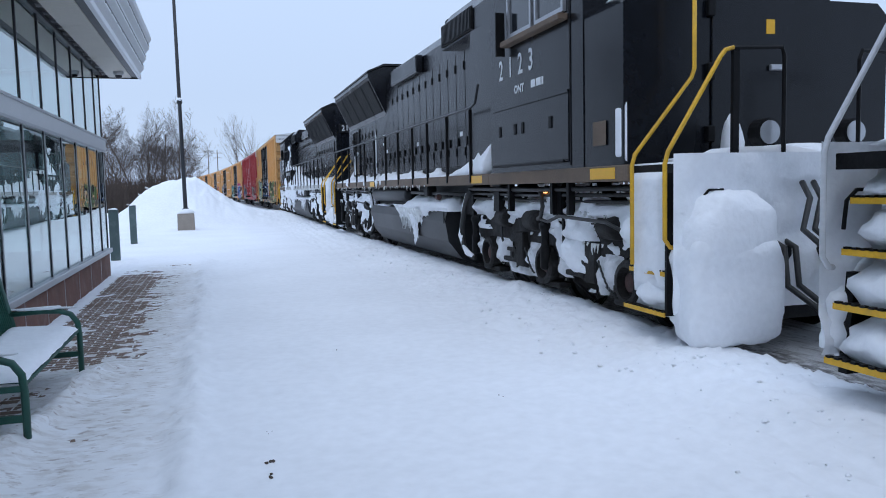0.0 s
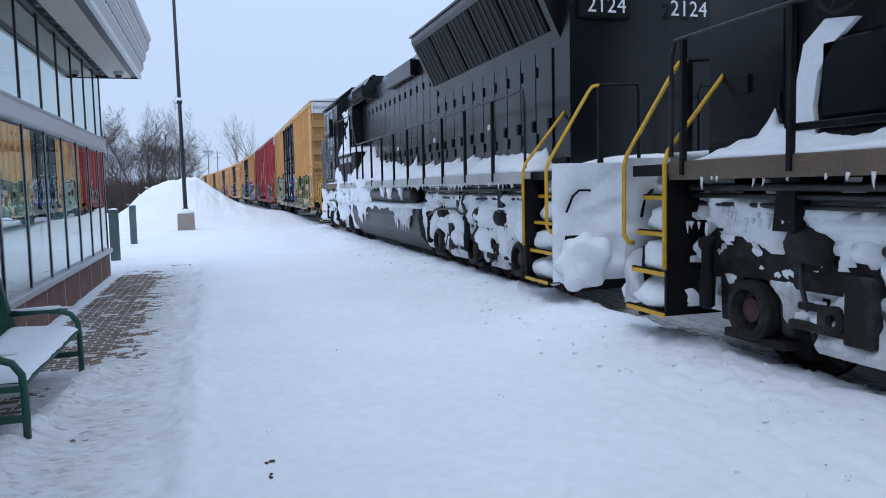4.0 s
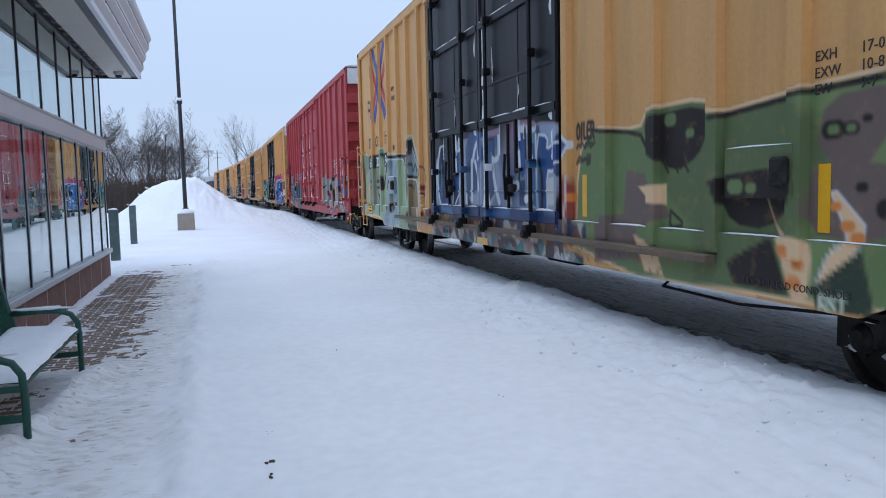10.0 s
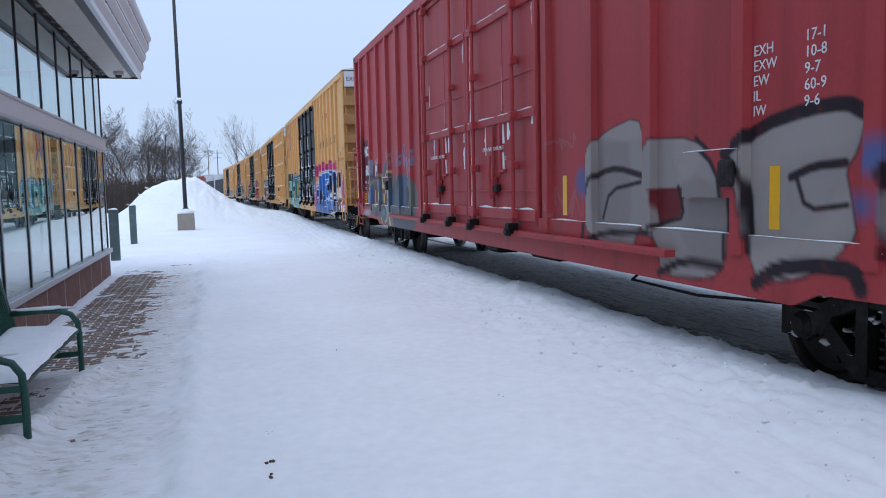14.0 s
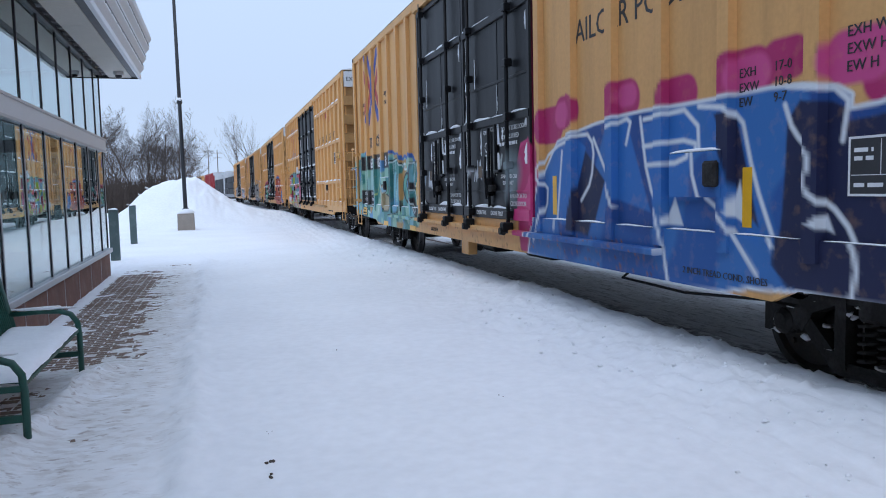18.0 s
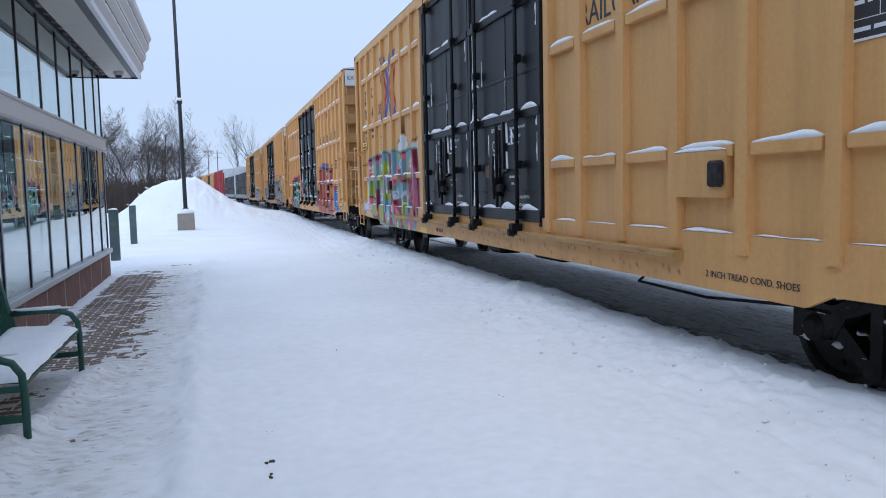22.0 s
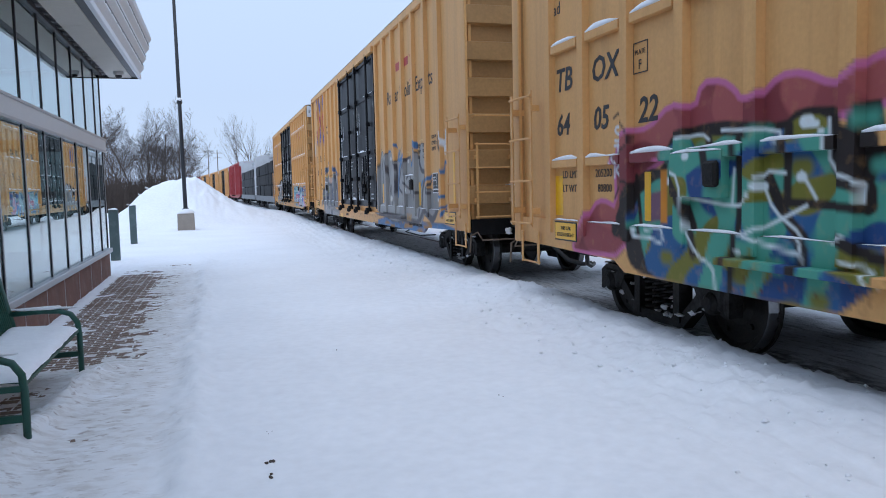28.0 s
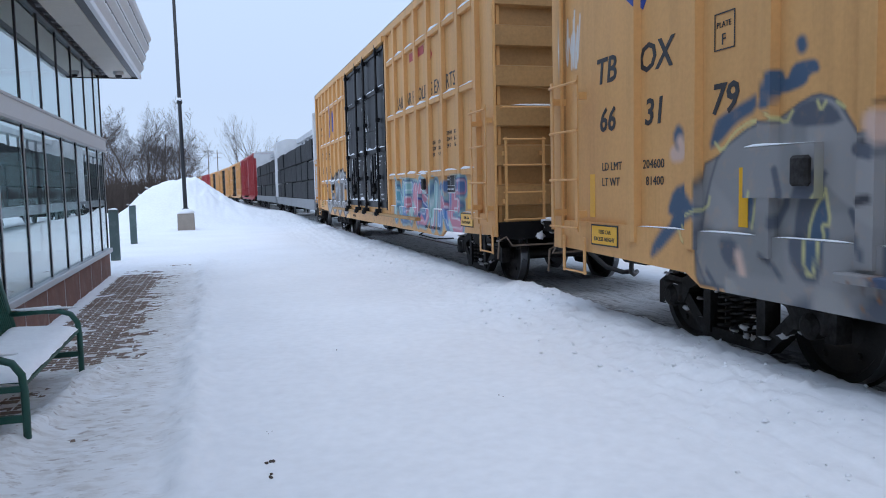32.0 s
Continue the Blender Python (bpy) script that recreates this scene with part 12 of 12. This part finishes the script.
            end_lettering("CH 36 1W CLASS C", 0.10, -0.65, 3.02, BODY0 + 0.003, M_WHITE, car)
        else:
            end_lettering("EXCESS HEIGHT CAR", 0.17, -1.48, 4.68, BODY0 + 0.0005, M_INK, car)
            end_lettering("39 INCH M", 0.075, -0.45, 2.995, BODY0 + 0.003, M_INK, car)
            end_lettering("F-15G-8 CUSH", 0.075, -0.45, 3.085, BODY0 + 0.003, M_INK, car)
            end_lettering("AAR M-92", 0.075, -0.45, 2.91, BODY0 + 0.003, M_INK, car)
        MOVED_WHEELS.add(car)
        TRAIN.append((car, 52.66 + PITCH * k + (0.08 if seed == 3 else 0.0), 2.45, 16.55, False))


# ---- motion along the line ----
def rolled(t):
    """Metres the train has come along since the reference time; it gathers a little speed."""
    u = t / 16 - 1
    return 3.645 * (1.41150 * t + 0.85965 * u * u - 0.32301 * u ** 3 - 0.03778 * u ** 4) + 0.067 * max(0.0, t - 27.0) ** 1.5


def on_line(front, a, b, turned, t):
    """Pose of a vehicle whose two pivots a and b behind its front both stand on the line."""
    s = rolled(t)
    p = [Vector((track_x(front + q - s), front + q - s, 0)) for q in (a, b)]
    d = (p[1] - p[0]).normalized()
    o = p[0] - d * a
    if turned is False:
        return Matrix.Translation(o) @ Matrix.Rotation(-math.atan2(d.x, d.y), 4, "Z")
    o = p[0] + d * (turned - a)
    return Matrix.Translation(o) @ Matrix.Rotation(math.pi - math.atan2(d.x, d.y), 4, "Z")


def motions():
    for car, front, a, b, turned in TRAIN:
        ts = [0.5 * k for k in range(65)]
        walk(car, [(t, on_line(front, a, b, turned, t)) for t in ts])
    turned_cars = {c for c, _, _, _, turned in TRAIN if turned is not False}
    ts = [0.125 * k for k in range(257)]
    for ws, y, r in SPUN:
        if ws.parent not in MOVED_WHEELS:
            continue
        sign = -1 if ws.parent in turned_cars else 1
        walk(ws, [(t, Matrix.Translation((0, y, r)) @ Matrix.Rotation(sign * rolled(t) / r, 4, "X")) for t in ts])


# ---- winter trees, brush, poles ----
def grow(seed, height, spread, stems=1, depth=5, start=0.22):
    """A bare tree: a tapered trunk with limbs, and a crown of ever finer branches. Returns trunk and crown shapes."""
    rnd = random.Random(seed)
    trunk, crown = Shape(), Shape()

    def branch(p, d, length, r, level):
        pts, rs, n = [p], [r], 4 if level < 2 else 3
        for i in range(n):
            d = (d + Vector((rnd.gauss(0, 0.13), rnd.gauss(0, 0.13), rnd.gauss(0.04, 0.07)))).normalized()
            p = p + d * (length / n)
            pts.append(p)
            rs.append(r * (1 - 0.55 * (i + 1) / n))
        (trunk if level == 0 else crown).tube(pts, rs, 6 if level < 2 else (4 if level < 3 else 3), False)
        if level >= depth:
            return
        k = {0: 9, 1: 6, 2: 5, 3: 4}.get(level, 3)
        for i in range(k):
            a = start + (1 - start) * (i + rnd.random()) / k if level == 0 else 0.25 + 0.75 * (i + rnd.random()) / k
            j = min(n - 1, int(a * n))
            q = pts[j].lerp(pts[j + 1], a * n - j)
            ax = Vector((rnd.gauss(0, 1), rnd.gauss(0, 1), 0.0)).normalized()
            tilt = rnd.uniform(0.5, 1.1) * spread
            nd = (d * math.cos(tilt) + ax * math.sin(tilt) + Vector((0, 0, 0.25))).normalized()
            branch(q, nd, length * rnd.uniform(0.42, 0.68) * (1.15 - 0.5 * a), max(0.005, rs[j] * 0.42), level + 1)

    for s in range(stems):
        w = 2 * math.pi * s / max(1, stems) + rnd.random()
        lean = 0.0 if stems == 1 else rnd.uniform(0.08, 0.25)
        branch(Vector((0.25 * math.cos(w) * (stems > 1), 0.25 * math.sin(w) * (stems > 1), -0.3)), Vector((lean * math.cos(w), lean * math.sin(w), 1)).normalized(), height * rnd.uniform(0.75, 0.95), height * 0.010, 0)
    return trunk, crown


def build_trees():
    kinds = []
    for seed, h, sp, st in ((3, 7.4, 1.0, 1), (11, 6.6, 0.95, 2), (27, 6.2, 1.05, 2)):
        tr = thing("bare_tree", "leafless winter tree with fine grey-brown twigs", "tree", pose(0, 0, 0), "bare trees behind the snow heap")
        a, b = grow(seed, h, sp, st, 4)
        part("trunk", a, M_BARK, tr)
        part("crown", b, M_BARK, tr)
        kinds.append(tr)
    rnd = random.Random(4)
    spots = [(-6.1, 60), (-3.5, 58), (-7.6, 66), (-4.9, 55), (-2.9, 66), (-5.4, 72), (-8.6, 70), (-3.9, 80), (-6.6, 84), (-9.6, 80), (-11, 90), (-3.2, 92), (-7.4, 58), (-4.3, 68)]
    for i, (x, y) in enumerate(spots):
        m = pose(x, y, -0.1, 0, 0, rnd.uniform(0, 360)) @ Matrix.Scale(1, 4)
        if i < 3:
            kinds[i].matrix_basis = m
        else:
            copy_thing(kinds[i % 3], m)
    far = thing("bare_tree", "large pale leafless tree far behind the train", "tree", pose(7.2, 205, 0), "far trees behind the train")
    a, b = grow(41, 19, 0.62, 2, 4)
    part("trunk", a, M_BARK, far)
    part("crown", b, M_BARK, far)
    copy_thing(far, pose(12.5, 222, -4, 0, 0, 130))
    copy_thing(far, pose(22, 230, -6, 0, 0, 60))
    # dense brush below the trees
    s = Shape()
    for _ in range(4200):
        y = rnd.uniform(50, 84)
        x = (-0.150 + 0.118 * rnd.random()) * y
        h = rnd.uniform(1.2, 4.4) * (0.75 + 0.35 * rumple(x, y, 0.35, 3))
        p = Vector((x, y, -0.1))
        d = Vector((rnd.gauss(0, 0.25), rnd.gauss(0, 0.2), 1)).normalized()
        e = p + d * h * 0.55
        d2 = (d + Vector((rnd.gauss(0, 0.3), rnd.gauss(0, 0.2), 0))).normalized()
        s.tube([p, e, e + d2 * h * 0.45], [0.022, 0.016, 0.006], 3, False)
        for _ in range(2):
            d3 = (d + Vector((rnd.gauss(0, 0.7), rnd.gauss(0, 0.4), 0.1))).normalized()
            q = p + d * h * rnd.uniform(0.2, 0.55)
            s.tube([q, q + d3 * h * 0.4], [0.013, 0.004], 3, False)
    me = bpy.data.meshes.new("brush")
    me.from_pydata(s.v, [], s.f)
    me.materials.append(M_TWIG)
    tagged(new("brush", me), "dense brown leafless brush under the trees", "brush", kind="stuff")
    # fallen pale boughs at the edge of the brush
    bs = Shape()
    for x, y, z, dx, dz in ((-4.6, 50, 1.5, 1.0, -0.35), (-4.2, 50, 1.9, 0.8, -0.3), (-5.3, 50, 0.9, 0.9, -0.35)):
        bs.tube([(x, y, z), (x + dx * 0.5, y, z + dz * 0.4), (x + dx, y, z + dz)], [0.05, 0.04, 0.02], 5)
    tagged(part("bough", bs, M_PALE), "snow-dusted dead boughs hanging in the brush", "bough", kind="stuff")


def build_poles():
    for i, (x, y, h, arm) in enumerate(((-1.75, 230, 14.2, 1.6), (0.80, 232, 13.7, 1.5), (-6.2, 330, 10.5, 1.2))):
        p = thing("utility_pole", "weathered wooden utility pole with cross-arm", "utility pole", pose(x, y, 0), "utility poles far along the line")
        part("pole", Shape().tube([(0, 0, -0.5), (0, 0, h)], [0.15, 0.10], 8), M_POLE, p)
        part("cross_arm", Shape().box(-arm, arm, -0.06, 0.06, h - 1.0, h - 0.88), M_POLE, p)
        part("lower_arm", Shape().box(-arm * 0.8, arm * 0.8, -0.06, 0.06, h - 2.4, h - 2.28), M_POLE, p)
    for k, (za, zb) in enumerate(((13.0, 11.5), (12.2, 10.8))):
        pts = [(-1.75 - 60 * a, 230 - 30 * a, za + (zb - za) * a - 4 * 1.2 * a * (1 - a)) for a in (0, 0.2, 0.4, 0.6, 0.8, 1.0)]
        w = part("overhead_wire", Shape().tube(pts, 0.035, 4), M_POLE)
        tagged(w, "thin dark overhead wire between poles", "wire", "overhead wires")
    # distant low line of trees and sheds along the horizon
    s, rnd = Shape(), random.Random(9)
    for _ in range(900):
        a = rnd.uniform(-0.6, 0.9)
        y = rnd.uniform(420, 520)
        x = y * a
        h = rnd.uniform(4, 11) * (0.6 + 0.5 * abs(rumple(x, 0, 0.01, 2)))
        s.tube([(x, y, -1), (x + rnd.gauss(0, 0.6), y, h * 0.6), (x + rnd.gauss(0, 1.2), y, h)], [0.5, 0.8, 0.1], 4, False)
    me = bpy.data.meshes.new("far_wood")
    me.from_pydata(s.v, [], s.f)
    me.materials.append(M_TWIG)
    tagged(new("far_wood", me), "distant leafless wood along the horizon", "wood", kind="stuff")


# ---- the rest of the train ----
def lumber_car():
    car = thing("centre_beam_car", "grey centre-beam flat car loaded with black-wrapped lumber", "flat car", None, "lumber cars of the train")
    part("deck", Shape().box(-1.45, 1.45, 0.15, 19.2, 0.95, 1.12), M_CAR_GREY, car)
    part("side_sill", Shape().box(-1.52, -1.44, 0.15, 19.2, 0.72, 1.14), M_CAR_GREY, car)
    for y in (0.2, 18.85):
        part("bulkhead", Shape().prism([(-1.45, 1.1), (1.45, 1.1), (1.45, 4.55), (0.9, 4.75), (-0.9, 4.75), (-1.45, 4.55)], y, y + 0.30), M_PALE, car)
    part("top_chord", Shape().box(-0.22, 0.22, 0.5, 18.85, 4.45, 4.72), M_PALE, car)
    web = shared(Shape().box(-0.05, 0.05, -0.06, 0.06, 1.12, 4.45), "web_post", M_CAR_GREY)
    for k in range(9):
        put(new("web_post", web), car).location = (0, 2.2 + k * 1.9, 0)
    packs = [shared(Shape().box(-1.47, -0.12, 0.03, 2.24, 0.0, 0.80, 0.03), "lumber_pack", M_WRAP), shared(Shape().box(-1.45, -0.12, 0.02, 2.22, 0.0, 0.78, 0.04), "lumber_pack", M_WRAP)]
    rnd = random.Random(2)
    for k in range(8):
        for t in range(3):
            put(new("lumber_pack", packs[(k + t) % 2]), car).location = (rnd.uniform(-0.03, 0.03), 0.56 + k * 2.27, 1.13 + t * 0.83)
            snow_ledge(car, 0.65 + k * 2.27, 2.6 + k * 2.27, -1.40, -1.0, 1.13 + t * 0.83 + 0.77, 0.012, k + t * 3.1)
    freight_truck(car, 2.45)
    freight_truck(car, 16.9)
    return car


def build_tail():
    k = 7
    first = lumber_car()
    TRAIN.append((first, 52.66 + PITCH * k, 2.45, 16.9, False))
    TRAIN.append((copy_thing(first, Matrix()), 52.66 + PITCH * (k + 1), 2.45, 16.9, False))
    tan = box_car("tan box car with black doors far back in the train", M_TAN, M_TAN, M_DOOR, True, False, seed=31)
    red = box_car("oxide red box car far back in the train", M_RED, M_RED, M_RED, False, False, seed=32)
    for i, kind in enumerate((red, tan, None, None, "red", None, None, None, None)):
        car = kind if kind in (red, tan) else copy_thing(red if kind == "red" else tan, Matrix())
        TRAIN.append((car, 52.66 + PITCH * (k + 2 + i), 2.45, 16.55, False))


# ---- pavers of the cleared walk ----
def build_pavers():
    bed = thing("pavement", "brown brick paving showing through thin snow", "paving")
    tagged(bed, kind="structure")
    rnd = random.Random(12)
    metas = [shared(Shape().box(-0.094, 0.094, -0.043, 0.043, -0.05, 0.0055 - 0.0008 * i, 0.003), "paver", M_PAVER) for i in range(3)]
    rest, count = Shape(), 0
    row = 0
    y = 3.9
    while y < 17.2:
        x = -1.90 + (0.102 if row % 2 else 0.0)
        while x < -0.62:
            z = rnd.uniform(-0.002, 0.001)
            if 7.2 < y < 11.2 and x < -1.22 and count < 300:
                ob = put(new("paver", metas[rnd.randrange(3)]), bed)
                ob.location, ob.rotation_euler = (x, y, z), (0, 0, rnd.gauss(0, 0.012))
                count += 1
            else:
                rest.box(x - 0.094, x + 0.094, y - 0.043, y + 0.043, -0.03, 0.0048 + z)
            x += 0.204
        y += 0.104
        row += 1
    me = bpy.data.meshes.new("paver_field")
    me.from_pydata(rest.v, [], rest.f)
    me.materials.append(M_PAVER)
    tagged(put(new("paver_field", me), bed), kind="stuff")


build_locomotives()
build_train()
build_tail()
build_trees()
build_poles()
build_pavers()
motions()
